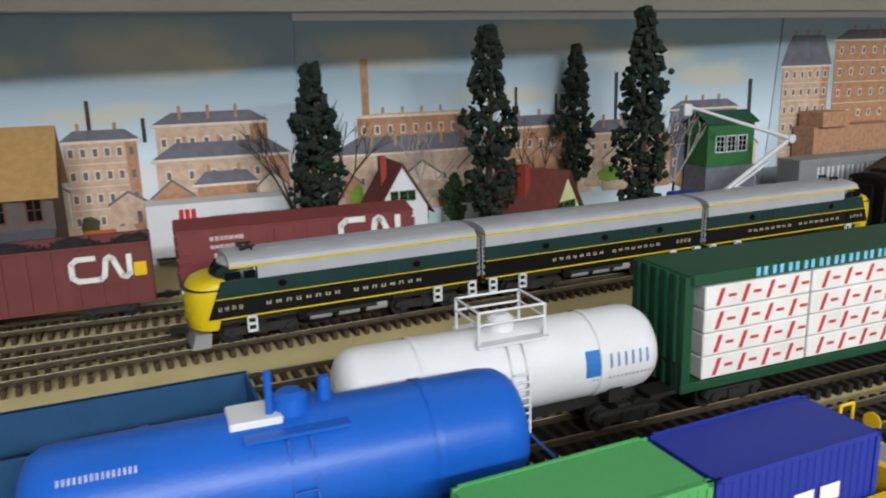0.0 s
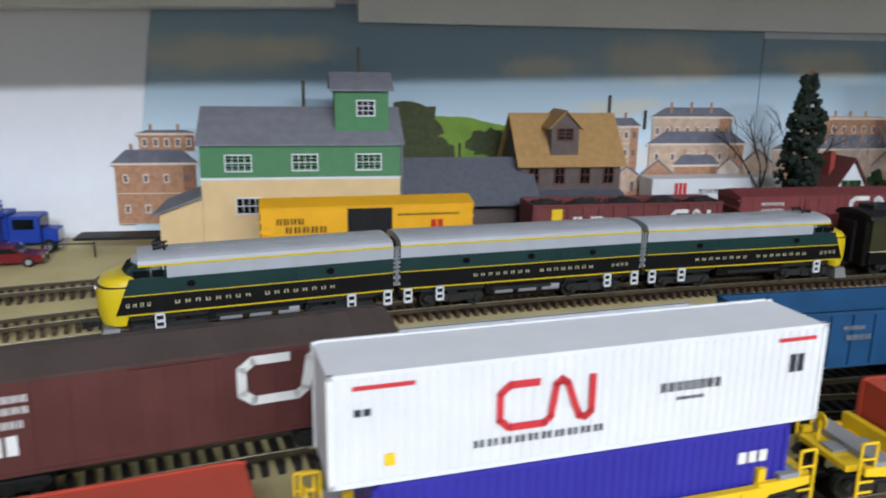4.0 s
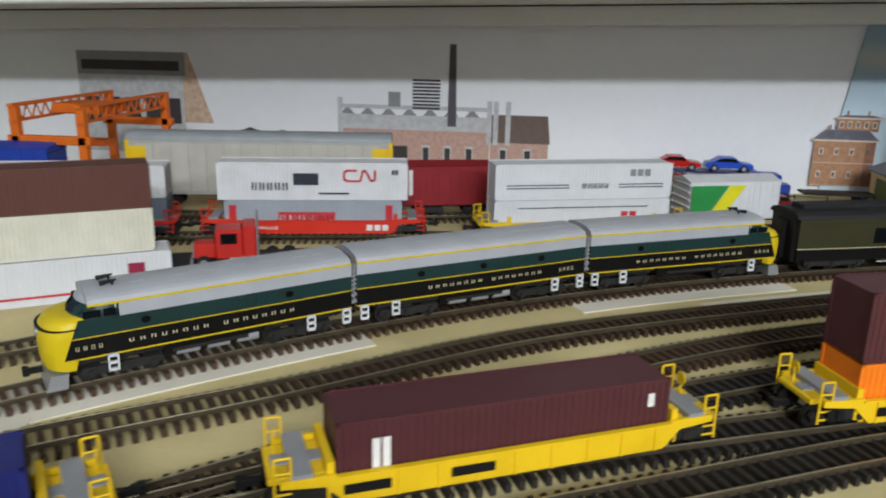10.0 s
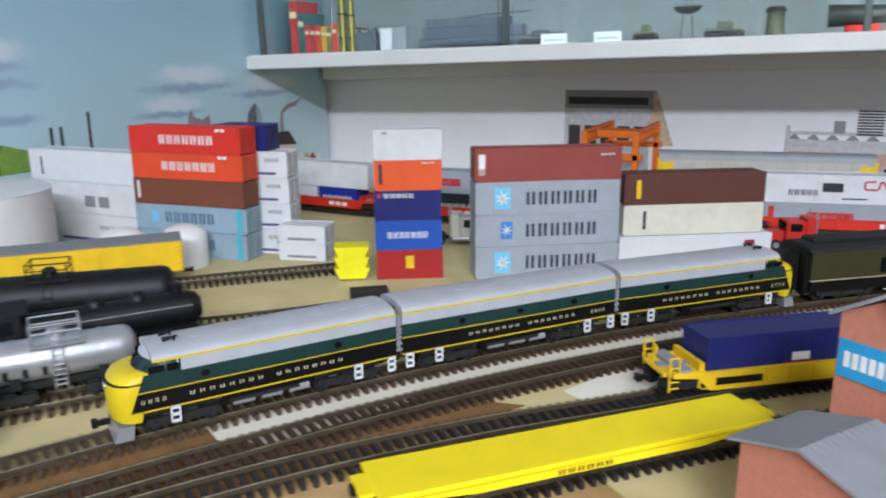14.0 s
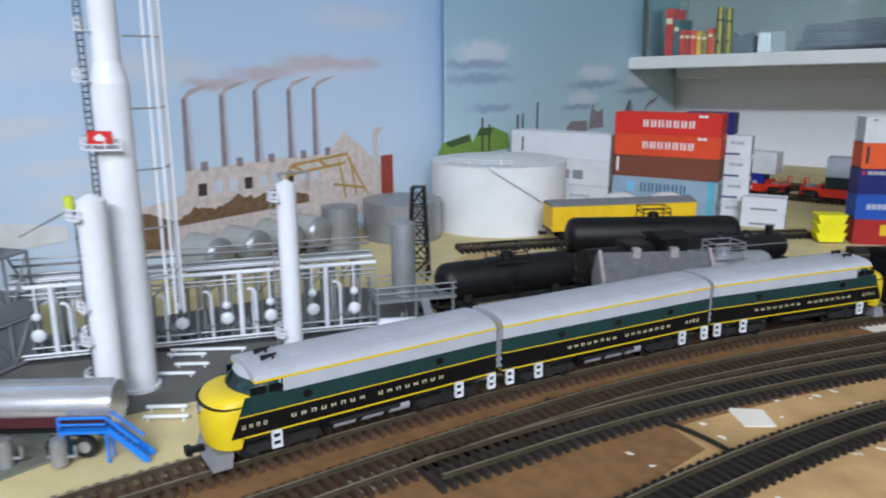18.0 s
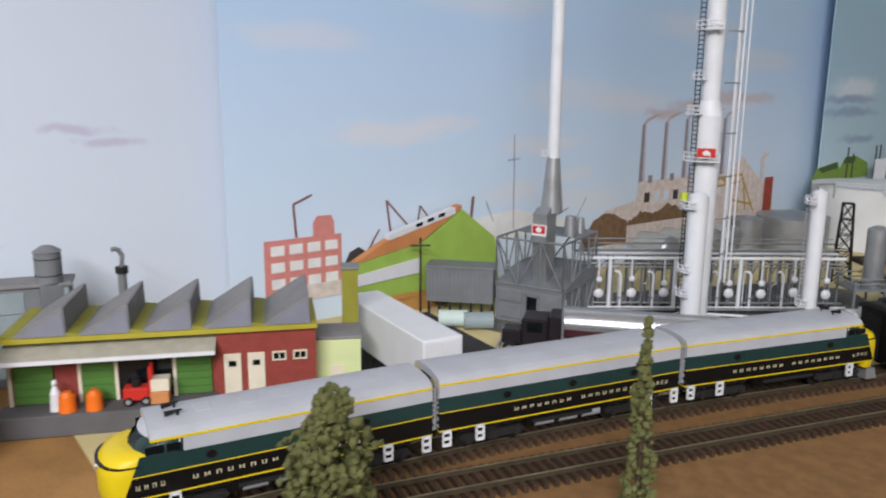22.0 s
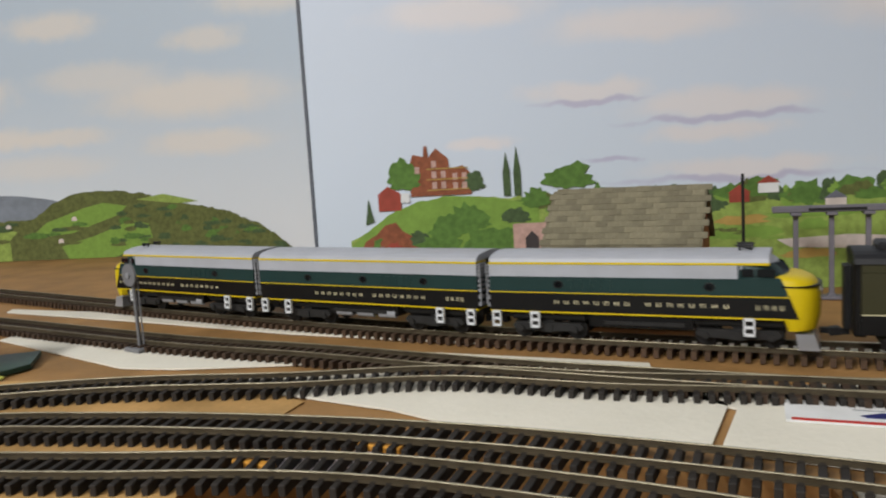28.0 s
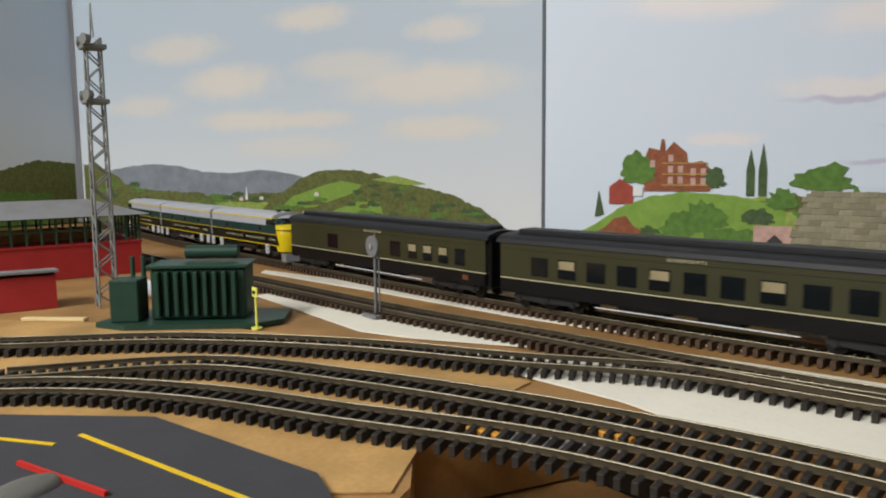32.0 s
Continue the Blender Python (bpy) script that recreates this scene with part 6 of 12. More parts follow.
# road, trucks and aerial lift to the east
ASPH = mat("model_asphalt", (46, 45, 46), 0.85, grain=0.12, size=0.01, stain=0.15)
solid("model_road", Mesh().box(0.40, 1.5, 0.505, 0.600, 0.0005, 0.002), ASPH, "dark model road behind the railway", "road", kind="structure")


def bucket_truck():
    root = thing("bucket_truck", "blue and white truck with a raised white boom", "truck", pose(0.47, 0.545, 0.002, 0, 0, 0))
    part("cab", Mesh().cbox(-0.050, -0.024, -0.0125, 0.0125, 0.006, 0.030, 0.0015), BLUE, root)
    part("windscreen", Mesh().box(-0.0505, -0.0498, -0.010, 0.010, 0.018, 0.027), WINDOW, root)
    part("bed", Mesh().cbox(-0.022, 0.045, -0.0130, 0.0130, 0.008, 0.018, 0.001), WHITE, root)
    part("turret", Mesh().cyl((0.018, 0, 0.018), (0.018, 0, 0.030), 0.007, 0.006, 12), WHITE, root)
    part("lower_boom", Mesh().cyl((0.005, 0, 0.028), (0.075, 0, 0.070), 0.0022, 0.0020, 8), WHITE, root)
    part("brace", Mesh().cyl((0.015, 0, 0.030), (0.052, 0, 0.050), 0.0014, n=6), WHITE, root)
    part("upper_boom", Mesh().cyl((0.075, 0, 0.070), (-0.040, 0, 0.104), 0.0020, 0.0012, 8), WHITE, root)
    part("elbow", Mesh().cyl((0.075, -0.003, 0.070), (0.075, 0.003, 0.070), 0.004, n=10), WHITE, root)
    part("bucket", Mesh().cbox(-0.046, -0.038, -0.004, 0.004, 0.096, 0.106, 0.0008), WHITE, root)
    wheels(root, (-0.040, 0.020, 0.034), 0.0128, 0.0056)


bucket_truck()
gb = thing("green_house", "green clapboard house with large white windows", "building")
part("wall", Mesh().box(0.486, 0.540, 0.585, 0.615, 0.045, 0.086), mat("house_green", (44, 104, 58), 0.6, grain=0.08), gb)
part("base", Mesh().box(0.484, 0.542, 0.583, 0.615, 0.0, 0.045), SLATE, gb)
part("roof", gable(Mesh(), 0.486, 0.540, 0.585, 0.615, 0.0865, 0.095), DKGREEN, gb)
for x in (0.500, 0.513, 0.526):
    window(gb, x, 0.066, 0.009, 0.014, 0.585, -1, WHITE, 2, 3)
van_trailer("grey and white box trailer on the model road", pose(0.64, 0.565, 0.002), 0.150, GREY, 0.048, [(-0.055, 0.02, 0.026, 0.040, WHITE, 6), (-0.07, 0.07, 0.016, 0.019, WHITE, 1)])
solid("brick_row", Mesh().box(0.62, 0.74, 0.590, 0.617, 0, 0.075).box(0.625, 0.66, 0.585, 0.615, 0.075, 0.090), BRICKP, "low brick row of shops by the road", "building")
port = thing("tunnel_portal", "brown rocky mound with a dark portal", "tunnel")
part("mound", Mesh().ball((0.66, 0.49, 0.0), 0.11, 0.035, 0.066, 24, 8, 1.0, 0.0), mat("rock_brown", (72, 62, 48), 0.9, grain=0.3, size=0.01, stain=0.3, bump=0.6), port)

# wagons on the rear track
LETTER = mat("white_lettering", (228, 226, 222), 0.5, grain=0.03)
boxcar("yellow boxcar with a black door by the feed mill", 0.154, mat("railbox_yellow", (236, 172, 24), 0.5, grain=0.05, stain=0.08), on_track(BACK1, (-0.285, 0.471)), 0.0525, BLACK, [("bar", -0.066, -0.046, 0.036, 0.0405, BLACK, 4), ("bar", -0.060, -0.030, 0.030, 0.0345, BLACK, 5), ("bar", 0.020, 0.066, 0.0405, 0.0420, BLACK, 16), ("bar", 0.044, 0.054, 0.029, 0.037, RED, 2), ("bar", -0.050, -0.036, 0.018, 0.026, BLACK, 3)])
gondola("brown gondola with yellow end panels", 0.155, mat("gondola_brown", (112, 56, 54), 0.55, grain=0.1, stain=0.15), on_track(BACK1, (-0.083, 0.478)), 0.0455, mat("coal_load", (46, 42, 42), 0.9, grain=0.3, size=0.006, stain=0.3, bump=0.6), [("worm", 0.035, 0.065, 0.026, 0.0385, LETTER, 0.0030), ("bar", -0.046, -0.038, 0.033, 0.036, LETTER, 2), ("bar", -0.032, -0.022, 0.033, 0.036, LETTER, 3), ("bar", -0.046, -0.038, 0.027, 0.030, LETTER, 2), ("bar", -0.032, -0.022, 0.027, 0.030, LETTER, 3), ("bar", -0.064, -0.053, 0.016, 0.042, YELLOW, 1), ("bar", 0.066, 0.075, 0.026, 0.034, YELLOW, 1)])
boxcar("oxide brown boxcar with a white mark", 0.146, mat("boxcar_brown", (122, 58, 58), 0.55, grain=0.08, stain=0.1), on_track(BACK1, (0.079, 0.478)), 0.0530, None, [("worm", 0.025, 0.062, 0.0325, 0.0460, LETTER, 0.0036), ("bar", -0.054, -0.034, 0.0415, 0.0440, LETTER, 7), ("bar", -0.054, -0.034, 0.0365, 0.0390, LETTER, 7), ("bar", -0.052, -0.036, 0.0310, 0.0340, LETTER, 6)])

# ---- models and books in the glazed cabinet ----
ZS, YC = 0.2062, 0.455
BOOKC = [(168, 40, 36), (52, 88, 92), (176, 48, 40), (150, 38, 34), (188, 62, 44), (196, 160, 52), (120, 110, 60), (190, 60, 40), (160, 120, 90), (90, 40, 38), (196, 186, 150)]
bx = -1.822
for i, c in enumerate(BOOKC):
    w = [0.014, 0.011, 0.009, 0.009, 0.010, 0.008, 0.010, 0.009, 0.008, 0.007, 0.006][i]
    h = [0.085, 0.065, 0.046, 0.045, 0.044, 0.042, 0.040, 0.046, 0.038, 0.040, 0.036][i]
    root = thing("book", "upright book with a worn cloth spine in the cabinet", "book", SHELF_LEAN @ pose(bx, YC, ZS), "books on the shelf")
    part("cover", Mesh().cbox(0, w, 0, 0.065, 0, h, 0.0008), mat("book_%d" % i, c, 0.65, grain=0.1, size=0.02, stain=0.15), root)
    part("title_band", Mesh().box(0.001, w - 0.001, -0.0004, 0.0004, h * 0.68, h * 0.8), CREAM, root)
    bx += w + 0.0012
BRASS = mat("brass", (150, 138, 66), 0.3, 0.8, grain=0.1, stain=0.15)
for x, h in ((-1.722, 0.082), (-1.706, 0.078)):
    root = thing("brass_shell", "polished brass cylinder standing in the cabinet", "brass tube", SHELF_LEAN @ pose(x, YC, ZS), "brass tubes")
    part("tube", Mesh().cyl((0, 0, 0.002), (0, 0, h), 0.0068, 0.0062, 18), BRASS, root)
    part("base_rim", Mesh().cyl((0, 0, 0), (0, 0, 0.003), 0.0078, n=18), BRASS, root)
    part("band", Mesh().cyl((0, 0, h * 0.7), (0, 0, h * 0.74), 0.0069, n=18), DARK, root)
MODELG = mat("model_grey", (84, 90, 100), 0.55, grain=0.1, stain=0.15)
MODELO = mat("model_olive", (86, 90, 66), 0.6, grain=0.12, stain=0.15)
root = thing("scale_ruin", "dark grey model fort with small turrets", "model", SHELF_LEAN @ pose(-1.690, YC, ZS))
part("wall", Mesh().cbox(-0.026, 0.026, 0, 0.03, 0, 0.030, 0.001), MODELG, root)
for x, h in ((-0.020, 0.040), (-0.006, 0.036), (0.012, 0.034), (0.022, 0.037)):
    part("turret", Mesh().cyl((x, 0.008, 0.028), (x, 0.008, h), 0.0042, 0.0035, 10), MODELG, root)
root = thing("silver_case", "silver box model with two doors in the cabinet", "model", SHELF_LEAN @ pose(-1.632, YC, ZS))
part("body", Mesh().cbox(-0.024, 0.022, 0, 0.03, 0, 0.036, 0.001), SILVER, root)
part("door", Mesh().cbox(-0.022, -0.002, -0.0012, 0.0, 0.002, 0.034, 0.0004), PALE, root)
part("door", Mesh().cbox(0.0, 0.020, -0.0012, 0.0, 0.002, 0.034, 0.0004), SILVER, root)
root = thing("model_warship", "long grey model ship on a dark stand", "model ship", SHELF_LEAN @ pose(-1.505, YC + 0.02, ZS))
part("hull", Mesh().loft([[(x, -w, z) for z, w in ((0.004, w0 * 0.5), (0.016, w0))] + [(x, w, z) for z, w in ((0.016, w0), (0.004, w0 * 0.5))] for x, w0 in ((-0.092, 0.001), (-0.070, 0.009), (-0.030, 0.013), (0.05, 0.013), (0.085, 0.009), (0.095, 0.003))]), MODELG, root)
part("superstructure", Mesh().cbox(-0.082, 0.080, -0.008, 0.008, 0.016, 0.032, 0.001), MODELG, root)
part("upper_deck", Mesh().cbox(-0.078, 0.060, -0.006, 0.006, 0.032, 0.044, 0.001), MODELG, root)
part("gun_barrel", Mesh().cyl((-0.02, 0, 0.046), (0.09, 0, 0.050), 0.0016, 0.0012, 8), MODELG, root)
part("stand", Mesh().box(-0.05, 0.05, -0.012, 0.012, 0, 0.004), DARK, root)
for x in (-1.360, -1.287):
    root = thing("name_card", "small white card with grey bars in the cabinet", "label card", SHELF_LEAN @ pose(x, 0.404, ZS), "label cards")
    part("card", Mesh().box(-0.018, 0.018, 0, 0.0012, 0, 0.013), WHITE, root)
    part("text_bar", Mesh().box(-0.014, 0.014, -0.0003, 0.0, 0.004, 0.0055), GREY, root)


def model_tank(x, label, length, material, gun=True):
    root = thing("model_vehicle", label, "model vehicle", SHELF_LEAN @ pose(x, YC, ZS), "model vehicles in the cabinet")
    h = length / 2
    part("hull", Mesh().prism([(-h, 0.006), (-h + 0.004, 0.012), (h - 0.006, 0.012), (h, 0.007), (h - 0.004, 0.003), (-h + 0.004, 0.003)], -0.009, 0.009), material, root)
    for k in (-1, 1):
        part("running_gear", Mesh().cbox(-h + 0.002, h - 0.002, min(k * 0.009, k * 0.014), max(k * 0.009, k * 0.014), 0, 0.009, 0.002), DARK, root)
    part("turret", Mesh().cbox(-h * 0.35, h * 0.4, -0.008, 0.008, 0.012, 0.021, 0.002), material, root)
    if gun:
        part("barrel", Mesh().cyl((h * 0.3, 0, 0.0165), (h * 1.1, 0, 0.0175), 0.0012, n=8), material, root)


model_tank(-1.395, "grey scale model of a long gun carriage", 0.060, MODELG)
model_tank(-1.246, "small olive scale model of a field car", 0.034, MODELO, False)
model_tank(-1.146, "green scale model of an armoured car", 0.052, MODELO, False)
model_tank(-0.900, "olive scale model of a tank with a long gun", 0.075, MODELO)
root = thing("model_radar", "dark model radar dish on thin legs", "model radar", SHELF_LEAN @ pose(-1.193, YC, ZS))
for x in (-0.008, 0.008):
    part("leg", Mesh().cyl((x, 0, 0), (x * 0.7, 0, 0.030), 0.0008, n=6), DARK, root)
part("dish", Mesh().ball((0, 0, 0.042), 0.018, 0.016, 0.010, 20, 6, 0.0, -1.0), DARK, root)
root = thing("model_dome", "dark green domed scale model in the cabinet", "model", SHELF_LEAN @ pose(-1.085, YC, ZS))
part("drum", Mesh().cyl((0, 0, 0), (0, 0, 0.030), 0.012, 0.010, 16), MODELO, root)
part("cap", Mesh().cyl((0, 0, 0.030), (0, 0, 0.036), 0.014, 0.009, 16), DARK, root)
root = thing("model_aircraft", "dark long scale model on a red base", "model", SHELF_LEAN @ pose(-0.985, YC + 0.02, ZS))
part("body", Mesh().cyl((-0.040, 0, 0.022), (0.040, 0, 0.022), 0.014, 0.010, 16), mat("model_dark", (52, 60, 56), 0.5), root)
part("base", Mesh().cbox(-0.02, 0.02, -0.010, 0.010, 0, 0.010, 0.001), RED, root)

root = thing("paper_poppy", "red paper poppy stuck to the cabinet glass", "paper flower", SHELF_LEAN @ pose(-1.05, 0.3935, 0.258))
for a in range(4):
    part("petal", Mesh().cyl((0.006 * math.cos(a * 1.571), 0, 0.006 * math.sin(a * 1.571)), (0.006 * math.cos(a * 1.571), -0.0006 - 0.0003 * a, 0.006 * math.sin(a * 1.571)), 0.0085, n=16), RED, root)
part("centre", Mesh().cyl((0, -0.0016, 0), (0, -0.0026, 0), 0.0028, n=12), BLACK, root)

# ---- wagons in the yard before the main line ----
CREAMW = mat("wrap_white", (226, 224, 222), 0.5, grain=0.04)
LTRED = mat("mark_red", (196, 52, 60), 0.5, grain=0.04)
LTBLUE = mat("mark_light_blue", (120, 190, 222), 0.5, grain=0.03)
DKTEXT = mat("mark_dark", (44, 48, 58), 0.5, grain=0.1)
MAEGREY = mat("container_grey", (160, 166, 174), 0.45, grain=0.04, stain=0.08)
tankcar("white pressure tank car with a blue round mark", 0.138, WHITE, on_track(TRACK3, (0.112, 0.243)), 0.0165, [(0.026, 0.034, 0.026, 0.036, mat("mark_blue", (40, 110, 180), 0.5), 1), (0.037, 0.056, 0.0285, 0.0338, mat("mark_greyblue", (96, 132, 184), 0.5), 6), (0.030, 0.058, 0.0240, 0.0250, GREY, 16)])
tankcar("bright blue tank car with white lettering", 0.150, mat("tank_blue", (14, 90, 186), 0.35, grain=0.04, stain=0.06), on_track(TRACK3C, (0.030, 0.198)), 0.0180, [(-0.048, -0.020, 0.0260, 0.0288, LETTER, 18), (-0.058, -0.038, 0.0440, 0.0452, LETTER, 16), (-0.008, 0.000, 0.0255, 0.0275, DKGREEN, 1)], frame=mat("tank_blue_frame", (20, 88, 176), 0.45, grain=0.06), cage=False)
gondola("dark blue high-sided hopper wagon with white lettering", 0.150, mat("hopper_blue", (30, 74, 112), 0.55, grain=0.08, stain=0.15), on_track(TRACK3, (-0.050, 0.238)), 0.0375, None, [("bar", 0.032, 0.050, 0.027, 0.030, GREY, 5), ("bar", -0.030, -0.018, 0.0285, 0.0305, GREY, 4), ("bar", -0.028, -0.014, 0.0235, 0.0260, GREY, 4)], "hopper_wagon")
gondola("pale grey gondola heaped with stone", 0.150, mat("gondola_pale", (186, 188, 192), 0.5, grain=0.05, stain=0.1), on_track(TRACK3, (-0.214, 0.225)), 0.0350, mat("stone_load", (128, 126, 124), 0.9, grain=0.25, size=0.006, stain=0.2, bump=0.5), [("bar", 0.060, 0.066, 0.020, 0.026, DKTEXT, 1)])
boxcar("dark brown boxcar with a white railway mark", 0.165, mat("boxcar_dark", (88, 46, 42), 0.6, grain=0.1, stain=0.15), on_track(TRACK3, (-0.376, 0.196)), 0.0505, None, [("worm", 0.022, 0.064, 0.0265, 0.0420, LETTER, 0.0034), ("bar", -0.068, -0.046, 0.0385, 0.0410, LETTER, 8), ("bar", -0.068, -0.046, 0.0345, 0.0370, LETTER, 8), ("bar", -0.066, -0.048, 0.0295, 0.0322, LETTER, 8), ("bar", -0.064, -0.050, 0.0200, 0.0270, LETTER, 3)], mat("boxcar_roof_dark", (74, 62, 58), 0.7, grain=0.15, stain=0.2))


def centerbeam(m):
    root = thing("centerbeam_car", "dark green centre-beam wagon loaded with wrapped lumber", "railway wagon", m, "freight cars")
    h = 0.118
    green = mat("centerbeam_green", (24, 72, 50), 0.45, grain=0.08, stain=0.1)
    part("deck", Mesh().cbox(-h, h, -0.0165, 0.0165, 0.0110, 0.0150, 0.0006), green, root)
    part("beam", Mesh().box(-h + 0.003, h - 0.003, -0.0010, 0.0010, 0.0150, 0.0560).box(-h + 0.002, h - 0.002, -0.0165, 0.0165, 0.0545, 0.0590), green, root)
    for e in (-1, 1):
        me = Mesh().box(min(e * h, e * (h - 0.004)), max(e * h, e * (h - 0.004)), -0.0165, 0.0165, 0.0150, 0.0585)
        for y in (-0.012, -0.006, 0.0, 0.006, 0.012):
            me.box(min(e * h, e * (h + 0.0012)), max(e * h, e * (h + 0.0012)), y - 0.0007, y + 0.0007, 0.013, 0.0585)
        part("bulkhead", me, green, root)
        truck(root, e * (h - 0.028), 0.020, 0.0052)
        coupler(root, e * h, e)
    for k in (-1, 1):
        part("lettering", bars(Mesh(), -0.085, 0.03, 0.0550, 0.0585, k * 0.0166, 14), LTBLUE, root)
        for col in range(4):
            for row in range(4):
                x0, z0 = -h + 0.010 + col * 0.0545, 0.0155 + row * 0.0096
                b = part("lumber_pack", Mesh().cbox(x0, x0 + 0.0535, min(k * 0.0018, k * 0.0162), max(k * 0.0018, k * 0.0162), z0, z0 + 0.0091, 0.0004), CREAMW, root)
                mk = Mesh()
                for i in range(4):
                    x = x0 + 0.005 + i * 0.0125
                    y = k * 0.0163
                    mk.add([(x, y, z0 + 0.001), (x + 0.002, y, z0 + 0.001), (x + 0.0045, y, z0 + 0.008), (x + 0.0025, y, z0 + 0.008)], [(0, 1, 2, 3)])
                    mk.box(x + 0.006, x + 0.010, min(y, y + k * 0.0001), max(y, y + k * 0.0001), z0 + 0.004, z0 + 0.0052)
                part("wrap_print", mk, LTRED, b)


centerbeam(on_track(TRACK3, (0.300, 0.246)))

# double-stack train on the nearest yard road
def stack(pts, near, rows, car_label, length=0.196, marks=(), dx=0.0):
    """A well car at a place on a track with containers in it, lowest first; each row is a list of boxes."""
    m = on_track(pts, near)
    wellcar(car_label, m, length, marks=marks, well=length / 2 - 0.026)
    z = 0.0044
    for row in rows:
        tall = 0
        for label, ln, off, material, hgt, mk in row:
            container(label, ln, material, m @ pose(off, 0, z), hgt, mk)
            tall = max(tall, hgt)
        z += tall + 0.0004


PLATE = [(-0.040, -0.010, 0.0070, 0.0110, BLACK, 1), (0.020, 0.030, 0.0075, 0.0105, BLACK, 2), (0.040, 0.058, 0.0080, 0.0105, BLACK, 6)]
greenbox = [("bar", -0.010, 0.012, 0.006, 0.011, LETTER, 5)]
stack(TRACK4, (0.123, 0.154), [[("bright green twenty-foot container", 0.0610, -0.0310, mat("box_green", (74, 160, 92), 0.5, grain=0.05, stain=0.08), 0.0298, greenbox), ("deep blue twenty-foot container with a red and white mark", 0.0610, 0.0312, mat("box_blue", (32, 50, 150), 0.45, grain=0.05, stain=0.08), 0.0298, [("bar", -0.004, 0.016, 0.013, 0.018, LETTER, 2), ("bar", -0.002, 0.014, 0.009, 0.012, LTRED, 1), ("bar", -0.022, 0.024, 0.003, 0.0065, LETTER, 9)])]], "yellow well car with two short containers", 0.186, PLATE)
stack(TRACK4, (-0.060, 0.143), [[("brick-red twenty-foot container with white lettering", 0.0610, -0.0312, mat("box_red", (176, 66, 48), 0.5, grain=0.05, stain=0.1), 0.0298, [("bar", -0.026, -0.002, 0.0085, 0.0130, LETTER, 7), ("bar", 0.001, 0.008, 0.009, 0.016, LETTER, 1), ("bar", 0.010, 0.020, 0.0095, 0.0130, LETTER, 3)]), ("orange twenty-foot container with a white slip", 0.0610, 0.0310, mat("box_orange", (236, 124, 30), 0.5, grain=0.05, stain=0.08), 0.0298, [("bar", -0.022, -0.018, 0.004, 0.026, LETTER, 1)])]], "yellow well car with two orange containers", 0.178, PLATE)
BLUEV = mat("box_violet_blue", (48, 44, 150), 0.45, grain=0.05, stain=0.08)
stack(TRACK4, (-0.246, 0.127), [[("violet-blue forty-foot container low in the well", 0.1400, 0.004, BLUEV, 0.0298, [("bar", 0.050, 0.062, 0.018, 0.022, LETTER, 3)])], [("long white container with a red railway mark", 0.1620, 0.003, WHITE, 0.0333, [("worm", -0.032, -0.003, 0.0120, 0.0250, LTRED, 0.0022), ("bar", -0.040, 0.002, 0.0070, 0.0092, DKTEXT, 10), ("bar", 0.020, 0.042, 0.0165, 0.0195, DKTEXT, 8), ("bar", 0.026, 0.036, 0.0135, 0.0145, DKTEXT, 6), ("bar", -0.077, -0.054, 0.0285, 0.0297, LTRED, 1), ("bar", 0.060, 0.079, 0.0285, 0.0297, LTRED, 1), ("bar", -0.074, -0.069, 0.021, 0.023, DKTEXT, 2), ("bar", 0.067, 0.073, 0.018, 0.024, DKTEXT, 2), ("bar", -0.066, -0.062, 0.0055, 0.0090, YELLOW, 1)])]], "yellow well car under stacked white and blue containers", 0.176, PLATE)
HAM = [("bar", -0.026, 0.0, 0.0085, 0.0130, LETTER, 7), ("bar", 0.004, 0.020, 0.0095, 0.0130, LETTER, 4)]
MAE = [("bar", -0.028, -0.018, 0.0105, 0.0205, LTBLUE, 1), ("star", -0.0275, -0.0185, 0.0110, 0.0200, LETTER), ("bar", -0.014, 0.020, 0.0150, 0.0205, DKTEXT, 6), ("bar", -0.014, 0.020, 0.0085, 0.0125, DKTEXT, 7)]
stack(TRACK4, (-0.408, 0.100), [[("grey twenty-foot container with a light blue star", 0.0660, -0.034, MAEGREY, 0.0298, MAE), ("brick-red twenty-foot container with white lettering", 0.0660, 0.0335, mat("box_red", (176, 66, 48)), 0.0298, HAM)]], "yellow well car with grey and red containers", 0.186, PLATE)
PLUM = mat("box_plum", (80, 40, 44), 0.5, grain=0.05, stain=0.08)
stack(TRACK4, (-0.604, 0.052), [[("orange forty-foot container with a red and white sign", 0.1420, 0.0, mat("box_seaco", (238, 122, 24), 0.5, grain=0.04, stain=0.06), 0.0265, [("bar", -0.002, 0.024, 0.0125, 0.0185, LTRED, 1), ("bar", -0.002, 0.024, 0.0070, 0.0120, LETTER, 5), ("bar", 0.058, 0.066, 0.014, 0.020, YELLOW, 2)])], [("plum-brown forty-foot container with a white block mark", 0.1420, 0.0, PLUM, 0.0340, [("bar", -0.058, -0.050, 0.011, 0.025, LETTER, 2), ("bar", 0.062, 0.066, 0.017, 0.027, LETTER, 1)])]], "yellow well car under stacked plum and orange containers", 0.190, [(-0.088, -0.078, 0.0060, 0.0110, BLACK, 2), (-0.066, -0.034, 0.0065, 0.0110, BLACK, 1), (0.004, 0.014, 0.0075, 0.0105, BLACK, 2), (0.024, 0.044, 0.0080, 0.0105, BLACK, 6)])
